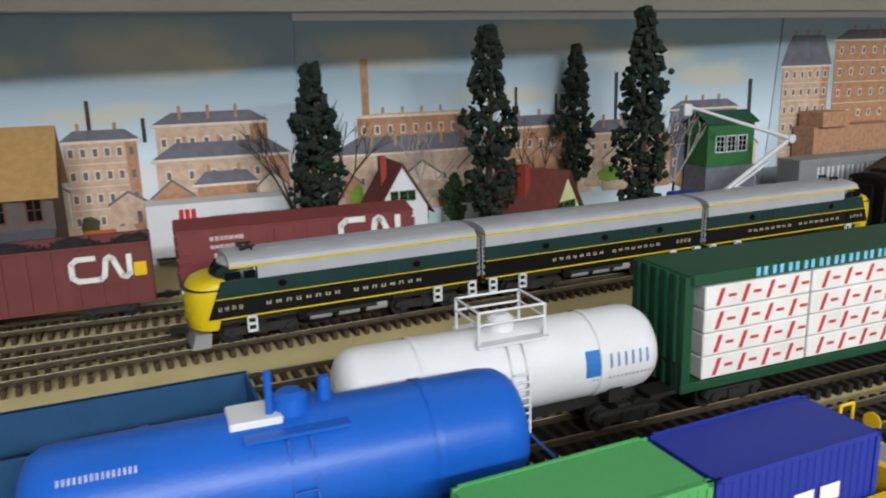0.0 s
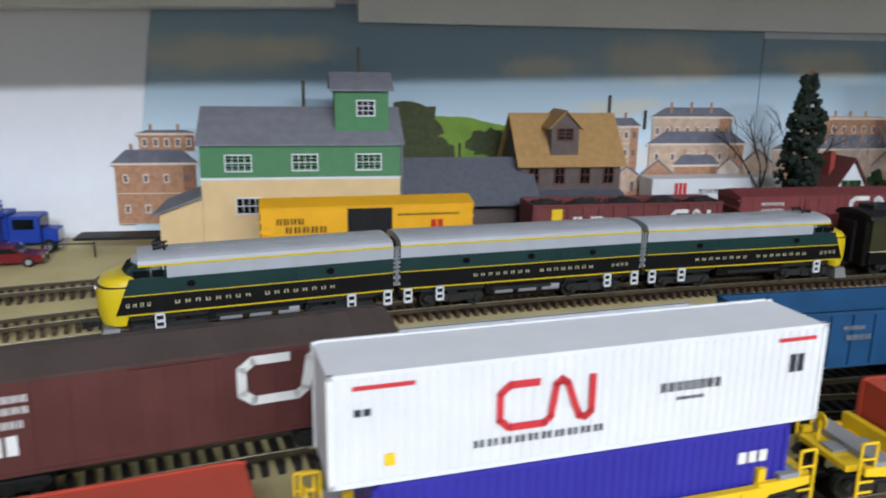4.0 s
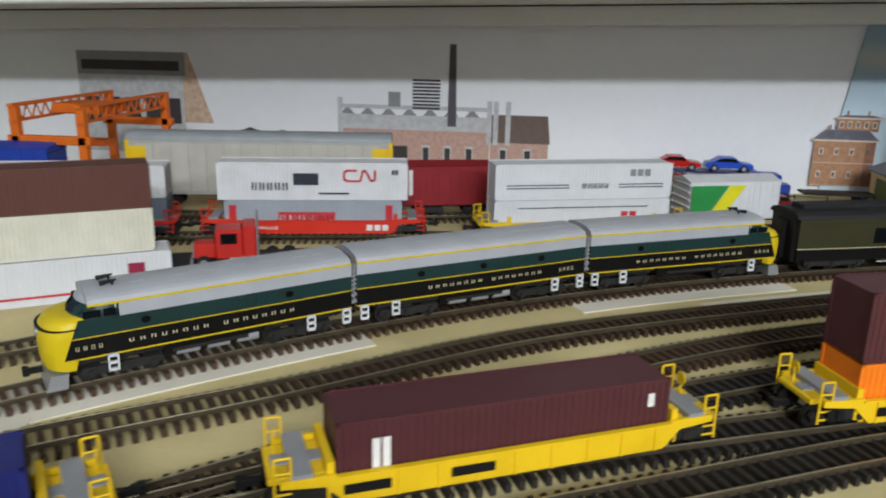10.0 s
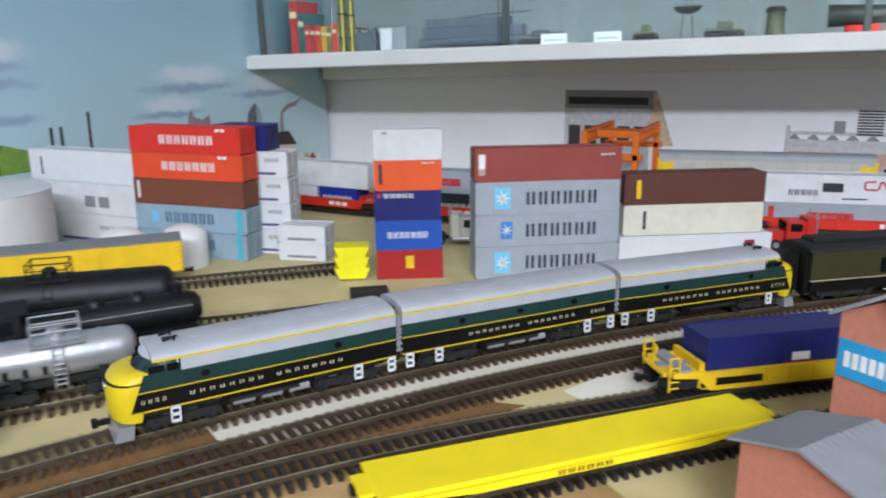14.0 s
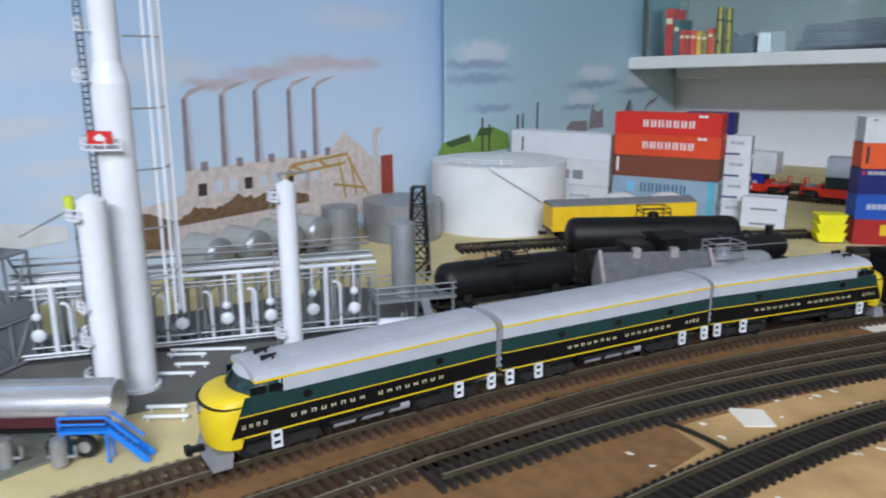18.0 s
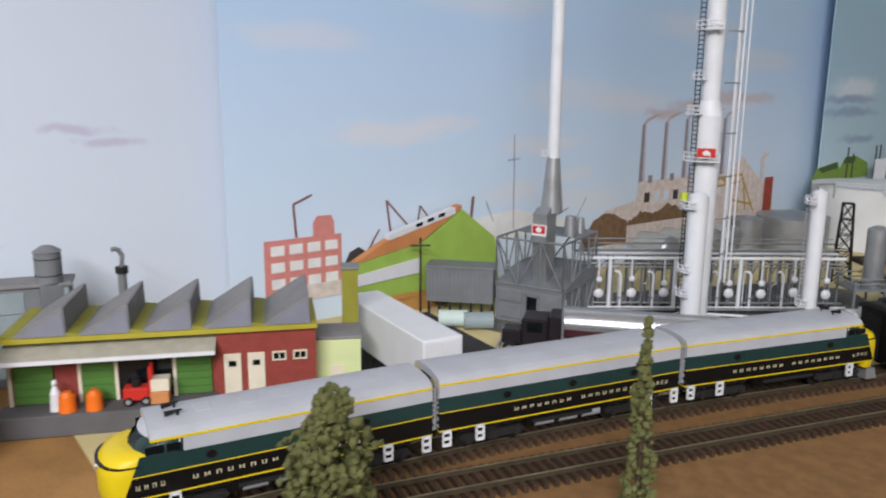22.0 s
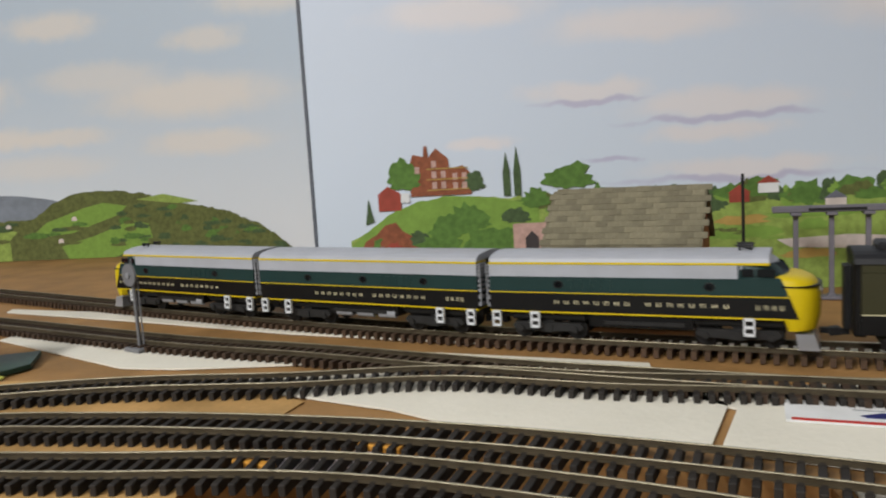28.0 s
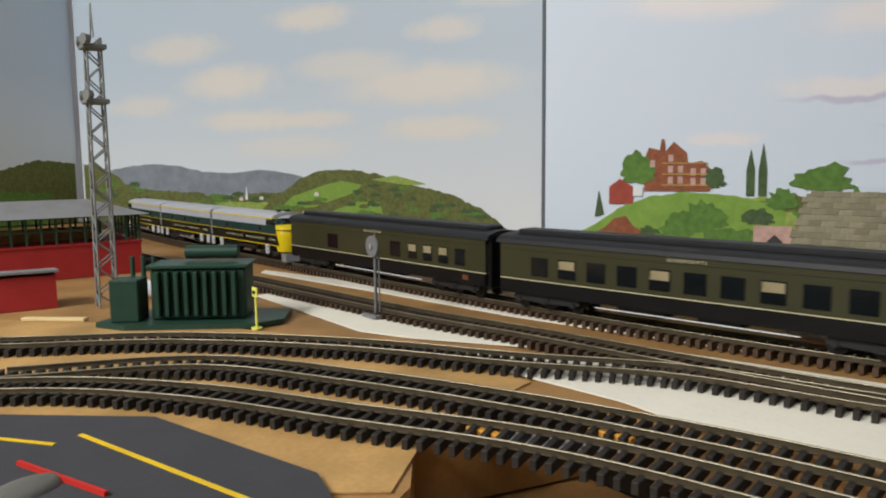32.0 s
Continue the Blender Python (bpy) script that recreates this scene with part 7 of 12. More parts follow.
stack(TRACK4, (-0.826, -0.034), [[("plum-brown forty-foot container with a white block mark", 0.1420, 0.0, PLUM, 0.0298, [("bar", -0.058, -0.050, 0.009, 0.022, LETTER, 2), ("bar", 0.060, 0.064, 0.018, 0.024, LETTER, 1)])]], "yellow well car with one plum container", 0.196, [(-0.030, -0.006, 0.0070, 0.0110, BLACK, 1), (-0.072, -0.048, 0.0070, 0.0110, BLACK, 1)])
stack(TRACK4, (-1.040, -0.152), [[("navy forty-foot container with a white and red mark", 0.1400, 0.0, NAVY, 0.0298, [("bar", -0.020, 0.002, 0.006, 0.011, LTRED, 4), ("bar", -0.016, 0.0, 0.0115, 0.0165, LETTER, 1)])]], "yellow well car with one navy container", 0.196, [(-0.070, -0.030, 0.0065, 0.0110, BLACK, 1)])


def flatcar(m):
    root = thing("flat_car", "empty bright yellow flat wagon on the near track", "railway wagon", m)
    yel = mat("flat_yellow", (240, 214, 18), 0.5, grain=0.04, stain=0.06)
    part("deck", Mesh().cbox(-0.105, 0.105, -0.0170, 0.0170, 0.0086, 0.0113, 0.0005), yel, root)
    for k in (-1, 1):
        part("sill", Mesh().prism([(-0.100, 0.008), (-0.060, 0.0040), (0.060, 0.0040), (0.100, 0.008)], min(k * 0.0150, k * 0.0162), max(k * 0.0150, k * 0.0162)), yel, root)
        part("lettering", bars(Mesh(), -0.02, 0.01, 0.0048, 0.0072, k * 0.01625, 6), BLACK, root)
    for e in (-1, 1):
        truck(root, e * 0.078, 0.020, 0.0052)
        coupler(root, e * 0.105, e)
        part("bridge_plate", Mesh().box(min(e * 0.105, e * 0.112), max(e * 0.105, e * 0.112), -0.009, 0.009, 0.0082, 0.0100), yel, root)


flatcar(on_track(TRACK5, (-1.138, -0.305)))

# ---- rear row behind the main line ----
stack_m = on_track(BACK1, (-0.778, 0.357))
wellcar("yellow well car with two long white containers", stack_m, 0.190, marks=PLATE)
LAS = [("bar", -0.079, -0.005, 0.0100, 0.0108, DKTEXT, 1), ("bar", -0.079, -0.005, 0.0125, 0.0133, DKTEXT, 1), ("bar", 0.024, 0.079, 0.0100, 0.0108, DKTEXT, 1), ("bar", 0.024, 0.079, 0.0125, 0.0133, DKTEXT, 1), ("bar", -0.003, 0.022, 0.0095, 0.0140, DKTEXT, 5), ("bar", 0.040, 0.060, 0.020, 0.026, GREY, 3)]
container("long white container with twin dark stripes", 0.160, WHITE, stack_m @ pose(0, 0, 0.0044), 0.0290, [("bar", -0.079, 0.079, 0.022, 0.0228, DKTEXT, 1), ("bar", 0.034, 0.050, 0.014, 0.018, LTRED, 2), ("bar", 0.034, 0.062, 0.008, 0.012, BLUE, 8), ("bar", 0.0, 0.018, 0.004, 0.008, LTRED, 5)])
container("long white container with twin dark stripes", 0.160, WHITE, stack_m @ pose(0, 0, 0.0338), 0.0310, LAS)
m = on_track(BACK1, (-1.005, 0.315))
wellcar("red well car with stacked grey and white containers", m, 0.196, mat("car_red", (214, 52, 34), 0.45, grain=0.05, stain=0.08), [(0.044, 0.064, 0.006, 0.011, LETTER, 3), (-0.06, -0.03, 0.007, 0.0095, LETTER, 8)])
container("grey container with a red and white name panel", 0.150, MAEGREY, m @ pose(0, 0, 0.0044), 0.0270, [("bar", -0.038, 0.026, 0.005, 0.017, LTRED, 1), ("bar", -0.030, 0.018, 0.0075, 0.0145, LETTER, 6), ("bar", -0.072, -0.064, 0.004, 0.023, LTRED, 1), ("bar", 0.060, 0.068, 0.004, 0.023, LTRED, 1)])
container("long white container printed with a grey locomotive", 0.160, mat("box_offwhite", (216, 216, 218), 0.45, grain=0.03), m @ pose(0, 0, 0.0318), 0.0320, [("worm", 0.026, 0.052, 0.0165, 0.0255, LTRED, 0.0018), ("bar", -0.020, 0.008, 0.0130, 0.0230, DKTEXT, 1), ("bar", -0.052, -0.020, 0.0085, 0.0150, DKTEXT, 5), ("bar", 0.0, 0.034, 0.0050, 0.0065, DKTEXT, 1), ("bar", 0.066, 0.072, 0.022, 0.026, DKTEXT, 2)])
m = on_track(BACK1, (-1.210, 0.262))
wellcar("red well car with slate-grey containers", m, 0.196, mat("car_red", (214, 52, 34)), [(-0.02, 0.01, 0.006, 0.011, LETTER, 3)])
container("slate-grey container in a red well car", 0.140, mat("box_slate", (112, 124, 138), 0.5, grain=0.05), m @ pose(0.02, 0, 0.0044), 0.0298, [])
container("white and grey container on top of the slate one", 0.140, mat("box_offwhite", (216, 216, 218)), m @ pose(0.02, 0, 0.0346), 0.0270, [])
m = on_track(BACK1, (-1.415, 0.225))
wellcar("red well car in the far corner", m, 0.196, mat("car_red", (214, 52, 34)), [(-0.02, 0.01, 0.006, 0.011, LETTER, 3)])
container("dark green container with white lettering", 0.128, mat("box_blackgreen", (34, 46, 44), 0.5, grain=0.06), m @ pose(0, 0, 0.0044), 0.0265, [("bar", -0.030, 0.020, 0.008, 0.014, LETTER, 6)])
container("light grey container with a red name panel", 0.128, MAEGREY, m @ pose(0, 0, 0.0313), 0.0275, [("bar", -0.035, 0.000, 0.009, 0.018, LTRED, 1), ("bar", -0.032, -0.004, 0.011, 0.016, LETTER, 5)])
m = on_track(BACK1, (-1.62, 0.225))
wellcar("red well car with white and blue containers", m, 0.196, mat("car_red", (214, 52, 34)), [(0.02, 0.05, 0.006, 0.011, LETTER, 3)])
container("blue short container in a red well car", 0.061, mat("box_blue", (32, 50, 150)), m @ pose(0.032, 0, 0.0044), 0.0240, [("bar", -0.024, 0.024, 0.010, 0.014, LETTER, 6)])
container("white short container in a red well car", 0.061, WHITE, m @ pose(-0.032, 0, 0.0044), 0.0240, [])
container("long off-white container on top", 0.160, mat("box_offwhite", (216, 216, 218)), m @ pose(0, 0, 0.0290), 0.0320, [("bar", -0.06, -0.04, 0.012, 0.024, GREY, 2)])
boxcar("plain deep red boxcar in the rear row", 0.100, mat("box_deepred", (138, 30, 38), 0.5, grain=0.06, stain=0.1), on_track(BACK2, (-0.895, 0.412)), 0.0530, None, [("bar", -0.045, -0.040, 0.022, 0.046, LETTER, 1)])
yg = boxcar("white boxcar with green and yellow diagonal flash", 0.090, WHITE, on_track(BACK1, (-0.640, 0.405)), 0.0510, None, [])
for k in (-1, 1):
    y = k * 0.0191
    part("flash", Mesh().prism([(-0.044, 0.016), (-0.028, 0.016), (-0.008, 0.044), (-0.044, 0.044)], min(y, y + k * 0.0004), max(y, y + k * 0.0004)), mat("flash_green", (40, 140, 70), 0.5), yg)
    part("flash", Mesh().prism([(-0.027, 0.016), (-0.012, 0.016), (0.009, 0.044), (-0.007, 0.044)], min(y, y + k * 0.0004), max(y, y + k * 0.0004)), mat("flash_yellow", (226, 216, 40), 0.5), yg)


def autorack(m):
    root = thing("autorack_car", "silver autorack wagon with yellow ends", "railway wagon", m)
    part("body", Mesh().box(-0.125, 0.125, -0.0165, 0.0165, 0.013, 0.066), mat("rack_grey", (172, 170, 164), 0.5, grain=0.06, stain=0.1), root)
    part("roof", roof_shape(-0.128, 0.128, 0.066, 0.0740, 0.0170), mat("rack_roof", (150, 156, 160), 0.5, grain=0.05), root)
    for k in (-1, 1):
        for i in range(14):
            x = -0.118 + i * 0.0168
            part("screen", Mesh().box(x, x + 0.0155, min(k * 0.0165, k * 0.0172), max(k * 0.0165, k * 0.0172), 0.016, 0.063), mat("rack_screen", (186, 182, 172), 0.5, grain=0.08), root)
    for e in (-1, 1):
        part("end_door", Mesh().box(min(e * 0.1252, e * 0.129), max(e * 0.1252, e * 0.129), -0.0165, 0.0165, 0.013, 0.066), YELLOW, root)
        part("end_screen", Mesh().box(e * 0.117 - 0.008, e * 0.117 + 0.008, -0.0174, 0.0174, 0.020, 0.060), YELLOW, root)
        truck(root, e * 0.095, 0.020, 0.0052)


autorack(on_track(BACK2, (-1.085, 0.415)) @ pose(0, 0.035, 0))
boxcar("royal blue boxcar in the far row", 0.170, BLUE, on_track(BACK2, (-1.345, 0.345)), 0.0660, None, [("bar", 0.0, 0.02, 0.040, 0.048, LETTER, 2)])


def gantry_crane():
    root = thing("gantry_crane", "orange container gantry crane straddling the rear tracks", "crane")
    orange = mat("crane_orange", (222, 108, 30), 0.5, grain=0.06, stain=0.1)
    for y in (0.350, 0.515):
        for x in (-1.300, -1.234):
            part("leg", Mesh().cbox(x - 0.004, x + 0.004, y - 0.004, y + 0.004, 0.004, 0.104, 0.0006), orange, root)
        part("sill_beam", Mesh().cbox(-1.312, -1.222, y - 0.005, y + 0.005, 0.0005, 0.010, 0.0008), orange, root)
        part("top_beam", Mesh().cbox(-1.308, -1.226, y - 0.004, y + 0.004, 0.070, 0.078, 0.0006), orange, root)
    for x in (-1.300, -1.234):
        g = part("bridge_girder", Mesh().box(x - 0.003, x + 0.003, 0.344, 0.521, 0.104, 0.107).box(x - 0.003, x + 0.003, 0.344, 0.521, 0.090, 0.092), orange, root)
        web = Mesh()
        for i in range(12):
            y0 = 0.346 + i * 0.0145
            web.cyl((x, y0, 0.091), (x, y0 + 0.0072, 0.105), 0.0009, n=5).cyl((x, y0 + 0.0072, 0.105), (x, y0 + 0.0145, 0.091), 0.0009, n=5)
        tagged(part("web", web, orange, g), kind="stuff")
    part("trolley", Mesh().cbox(-1.296, -1.238, 0.40, 0.44, 0.093, 0.103, 0.001).box(-1.285, -1.249, 0.410, 0.430, 0.060, 0.066), orange, root)


gantry_crane()

# black yard road, trucks and cars behind the train
solid("yard_road", Mesh().prism([(-0.92, 0.215), (-0.80, 0.275), (-0.80, 0.315), (-0.95, 0.300), (-1.20, 0.215), (-1.20, 0.150), (-1.05, 0.160)], 0.0004, 0.002, "z"), ASPH, "dark asphalt yard road beside the rear track", "road", kind="structure")
tractor("bright red truck tractor on the yard road", pose(-1.040, 0.225, 0.002, 0, 0, 20), RED)
tractor("white truck tractor behind the container stacks", pose(-1.225, 0.165, 0.0, 0, 0, 65), WHITE)
tractor("white truck tractor between the container stacks", pose(-1.375, 0.120, 0.0, 0, 0, 200), mat("truck_cream", (214, 210, 196), 0.5))
motor_car("dark red saloon car on the sand lot", pose(-0.553, 0.530, 0, 0, 0, 186), mat("car_darkred", (110, 30, 34), 0.25, grain=0.04))


def car_carrier():
    root = thing("car_carrier", "car transporter trailer with a blue and white tractor", "truck", pose(-0.625, 0.575, 0, 0, 0, 178))
    rack = Mesh().box(-0.060, 0.060, -0.0125, 0.0125, 0.0110, 0.0125).box(-0.060, 0.060, -0.0125, 0.0125, 0.0310, 0.0325)
    for x in (-0.058, -0.02, 0.02, 0.058):
        for k in (-1, 1):
            rack.cyl((x, k * 0.012, 0.011), (x, k * 0.012, 0.034), 0.0008, n=5)
    part("rack", rack, NAVY, root)
    wheels(root, (0.030, 0.043), 0.0125, 0.005)


car_carrier()
CARR = mat("car_red_gloss", (190, 36, 30), 0.25, grain=0.03)
CARB = mat("car_blue_gloss", (40, 80, 190), 0.25, grain=0.03)
for x, z, material, label in ((-0.655, 0.0325, CARR, "red car on the transporter's upper deck"), (-0.598, 0.0325, CARB, "blue car on the transporter's upper deck"), (-0.652, 0.0125, CARR, "red car on the transporter's lower deck"), (-0.598, 0.0125, CARR, "red car on the transporter's lower deck")):
    motor_car(label, pose(x, 0.575, z, 0, 0, 178), material)
tractor("white and blue truck tractor of the car transporter", pose(-0.560, 0.578, 0, 0, 0, 180), BLUE, 0.012)
flat = thing("flat_trailer", "empty dark flatbed trailer beside the feed mill", "trailer", pose(-0.470, 0.575, 0, 0, 0, 0))
part("bed", Mesh().cbox(-0.045, 0.045, -0.0125, 0.0125, 0.0105, 0.0130, 0.0005), DARK, flat)
wheels(flat, (0.020, 0.034), 0.0125, 0.005)
fence = thing("rail_fence", "low dark railing on the sand lot", "fence")
for x in (-0.60, -0.565, -0.53, -0.495):
    part("post", Mesh().cyl((x, 0.548, 0), (x, 0.548, 0.013), 0.0007, n=6), DARK, fence)
part("rail", Mesh().cyl((-0.60, 0.548, 0.0115), (-0.495, 0.548, 0.0115), 0.0005, n=5), DARK, fence)

# ---- container stacks on the sand yard ----
def pile(x, y, turn, boxes, length, h=0.0298):
    z = 0.0002
    for label, material, mk in boxes:
        container(label, length, material, pose(x + random.uniform(-0.0006, 0.0006), y + random.uniform(-0.0006, 0.0006), z, 0, 0, turn + random.uniform(-0.8, 0.8)), h, mk)
        z += h + 0.0002


MAE40 = [("bar", -0.053, -0.033, 0.005, 0.025, LTBLUE, 1), ("star", -0.051, -0.035, 0.007, 0.023, LETTER), ("bar", -0.022, 0.048, 0.0085, 0.0205, DKTEXT, 6)]
MAE40B = [("bar", -0.046, -0.032, 0.007, 0.023, mat("mark_midblue", (60, 130, 200), 0.5), 1), ("star", -0.045, -0.033, 0.009, 0.021, LETTER), ("bar", -0.022, 0.048, 0.0085, 0.0205, DKTEXT, 6)]
BRICKBOX = mat("box_brickred", (146, 70, 62), 0.5, grain=0.05, stain=0.08)
GREYC = "light grey forty-foot container with a pale blue star"
pile(-1.260, 0.039, 32, [(GREYC, MAEGREY, MAE40), (GREYC, MAEGREY, MAE40B), (GREYC, MAEGREY, MAE40), ("brick-brown forty-foot container on top of the stack", BRICKBOX, [("bar", -0.066, -0.058, 0.006, 0.025, LETTER, 1), ("bar", -0.066, -0.058, 0.006, 0.012, ORANGE, 1), ("bar", 0.048, 0.062, 0.022, 0.024, LETTER, 4)])], 0.136)
pile(-1.374, -0.018, 29, [("red short container with a yellow round mark", mat("box_msc", (170, 44, 40), 0.5, grain=0.05, stain=0.08), [("bar", -0.005, 0.005, 0.010, 0.022, YELLOW, 1)]), ("mid-blue short container with white lettering", mat("box_hanjin", (40, 84, 170), 0.5, grain=0.05, stain=0.08), [("bar", -0.020, 0.018, 0.011, 0.017, LETTER, 7)]), ("navy short container with a small white name", NAVY, [("bar", -0.022, 0.006, 0.021, 0.025, LETTER, 5), ("bar", -0.028, -0.024, 0.021, 0.025, LTRED, 1)]), ("orange short container with a dark upright name", mat("box_orange2", (222, 92, 44), 0.5, grain=0.05, stain=0.08), [("bar", -0.027, -0.023, 0.006, 0.024, DKTEXT, 1), ("bar", 0.012, 0.024, 0.024, 0.0255, LETTER, 4)]), ("pale grey short container on top of the stack", mat("box_palegrey", (206, 206, 206), 0.5, grain=0.03), [("bar", -0.024, -0.018, 0.023, 0.025, GREY, 1)])], 0.061, 0.0274)
SWOOSH = mat("mark_red_blue", (150, 40, 70), 0.5)
pile(-1.138, 0.136, 30.5, [("long white container with a red and blue mark", WHITE, [("bar", 0.048, 0.062, 0.012, 0.023, SWOOSH, 1), ("bar", -0.075, 0.04, 0.005, 0.0065, LTRED, 1)])], 0.156)
for z, label, material, mk in ((0.0302, "cream forty-foot container with a dark upright bar", mat("box_cream", (216, 212, 196)), [("bar", -0.052, -0.048, 0.006, 0.024, DKTEXT, 1)]), (0.0604, "chocolate brown forty-foot container with a yellow bar", mat("box_choc", (96, 58, 50), 0.5, grain=0.05, stain=0.08), [("bar", -0.060, -0.054, 0.006, 0.024, YELLOW, 1)])):
    container(label, 0.142, material, pose(-1.142, 0.138, z, 0, 0, 30.5), 0.0298, mk)
HYU = [("bar", -0.030, 0.036, 0.009, 0.018, LETTER, 7), ("bar", 0.038, 0.050, 0.022, 0.025, LETTER, 2)]
REDBOX = mat("box_scarlet", (208, 52, 40), 0.48, grain=0.04, stain=0.06)
MAET = [("bar", -0.048, -0.036, 0.008, 0.020, LTBLUE, 1), ("bar", -0.030, 0.030, 0.0085, 0.0195, mat("mark_slate", (70, 100, 120), 0.5), 6), ("bar", 0.054, 0.062, 0.002, 0.028, mat("mark_teal", (80, 180, 200), 0.5), 1)]
GREYB = mat("box_bluegrey", (146, 168, 182), 0.5, grain=0.05, stain=0.1)
pile(-1.6135, -0.030, 5.7, [("blue-grey forty-foot container with a teal end band", GREYB, MAET), ("blue-grey forty-foot container with a teal end band", GREYB, MAET), ("brown forty-foot container with an upright white name", mat("box_brown2", (120, 70, 52), 0.5, grain=0.05, stain=0.08), [("bar", -0.062, -0.058, 0.006, 0.024, LETTER, 1)]), ("orange-red forty-foot container with white lettering", mat("box_orangered", (220, 78, 42), 0.48, grain=0.04), HYU), ("scarlet forty-foot container on top of the stack", REDBOX, HYU)], 0.132, 0.0267)
WBOX = [("bar", -0.050, 0.050, 0.004, 0.007, mat("mark_slateblue", (90, 90, 130), 0.5), 1), ("bar", 0.02, 0.05, 0.018, 0.022, GREY, 4)]
pile(-1.555, 0.011, 12, [("white short container with a slate stripe in a stack", WHITE, [("bar", -0.024, 0.024, 0.003, 0.0055, mat("mark_slateblue", (90, 90, 130), 0.5), 1), ("bar", 0.006, 0.022, 0.016, 0.020, GREY, 4)])] * 4, 0.061, 0.0267)
container("navy short container on top of the white stack", 0.061, NAVY, pose(-1.576, 0.010, 0.1078, 0, 0, 8), 0.0267, [("bar", 0.0, 0.016, 0.010, 0.014, LETTER, 4)])
pile(-1.500, 0.000, 12, [("white short container on the sand", WHITE, [("bar", -0.020, 0.020, 0.003, 0.0055, GREY, 1)])] * 2, 0.050, 0.0180)
pile(-1.763, -0.028, 1, [("long white container behind the storage tank", WHITE, WBOX), ("long pale container printed with a grey picture", mat("box_offwhite", (216, 216, 218)), [("bar", 0.0, 0.04, 0.008, 0.020, GREY, 2)]), ("long white container on top of the stack", WHITE, [("bar", -0.058, -0.055, 0.006, 0.026, DKTEXT, 1)])], 0.150, 0.0345)
skip = thing("yellow_skip", "bright yellow stacked tipping skips on the sand", "skip", pose(-1.418, -0.048, 0, 0, 0, 30))
LEMON = mat("skip_yellow", (236, 226, 20), 0.5, grain=0.04)
for i in range(3):
    part("skip", Mesh().prism([(-0.012, 0.002 + i * 0.010), (0.012, 0.002 + i * 0.010), (0.016, 0.012 + i * 0.010), (-0.016, 0.012 + i * 0.010)], -0.011, 0.011), LEMON, skip)
pal = thing("timber_stack", "small dark stack of sleepers by the track", "timber stack", pose(-1.372, -0.098, 0, 0, 0, 35))
for i in range(4):
    for j in range(3):
        part("sleeper", Mesh().cbox(-0.016, 0.016, -0.008 + i * 0.0042, -0.0045 + i * 0.0042, 0.0002 + j * 0.003, 0.003 + j * 0.003, 0.0003), TIEBLACK, pal)

# ---- brick warehouse and low roofs at the board's edge ----
def brick_house():
    root = thing("brick_warehouse", "salmon brick warehouse with a grey corrugated roof and blue sign", "building", pose(-0.998, -0.3135, 0, 0, 0, 53) @ Matrix.Diagonal((0.716, 0.94, 1.40, 1.0)))
    salmon = mat("salmon_brick", (190, 122, 100), 0.8, grain=0.10, size=0.004, stain=0.12, bump=0.3)
    corr = mat("corrugated_grey", (136, 138, 142), 0.55, grain=0.06, stain=0.12)
    part("wall", Mesh().prism([(0, 0), (0.043, 0), (0.043, 0.066), (0.0215, 0.0735), (0, 0.063)], 0, 0.088, "x"), salmon, root)
    roof = Mesh()
    for (ya, za), (yb, zb) in (((-0.004, 0.0615), (0.0215, 0.0745)), ((0.0215, 0.0745), (0.047, 0.0645))):
        roof.prism([(ya, za), (yb, zb), (yb, zb + 0.0014), (ya, za + 0.0014)], -0.005, 0.093, "x")
    part("roof", roof, corr, root)
    for i in range(22):
        x = -0.003 + i * 0.0044
        part("roof_rib", Mesh().prism([(-0.0042, 0.0625), (0.0215, 0.0756), (0.0215, 0.0764), (-0.0042, 0.0634)], x, x + 0.0012, "x"), corr, root)
    for x in (0.022, 0.066):
        for z in (0.012, 0.030, 0.048):
            part("window", Mesh().box(x - 0.0028, x + 0.0028, -0.0005, 0.0006, z - 0.005, z + 0.006), WINDOW, root)
    part("sign", Mesh().prism([(0.001, 0.046), (0.042, 0.046), (0.042, 0.058), (0.001, 0.058)], -0.0012, -0.0002, "x"), mat("sign_blue", (40, 150, 200), 0.4), root)
    lett = Mesh()
    for i in range(9):
        lett.box(-0.0015, -0.0012, 0.004 + i * 0.0040, 0.0068 + i * 0.0040, 0.0495, 0.0545)
    part("sign_lettering", lett, LETTER, root)
    stair = Mesh()
    for k in (0, 0.010):
        stair.prism([(-0.012, 0.006), (-0.010, 0.004), (0.052, 0.038), (0.050, 0.0405)], -0.018 + k, -0.0168 + k)
    for i in range(12):
        stair.box(-0.008 + i * 0.005, -0.0055 + i * 0.005, -0.018, -0.0068, 0.0075 + i * 0.0028, 0.0083 + i * 0.0028)
    part("outside_stair", stair, mat("stair_grey", (176, 176, 172), 0.6), root)


brick_house()


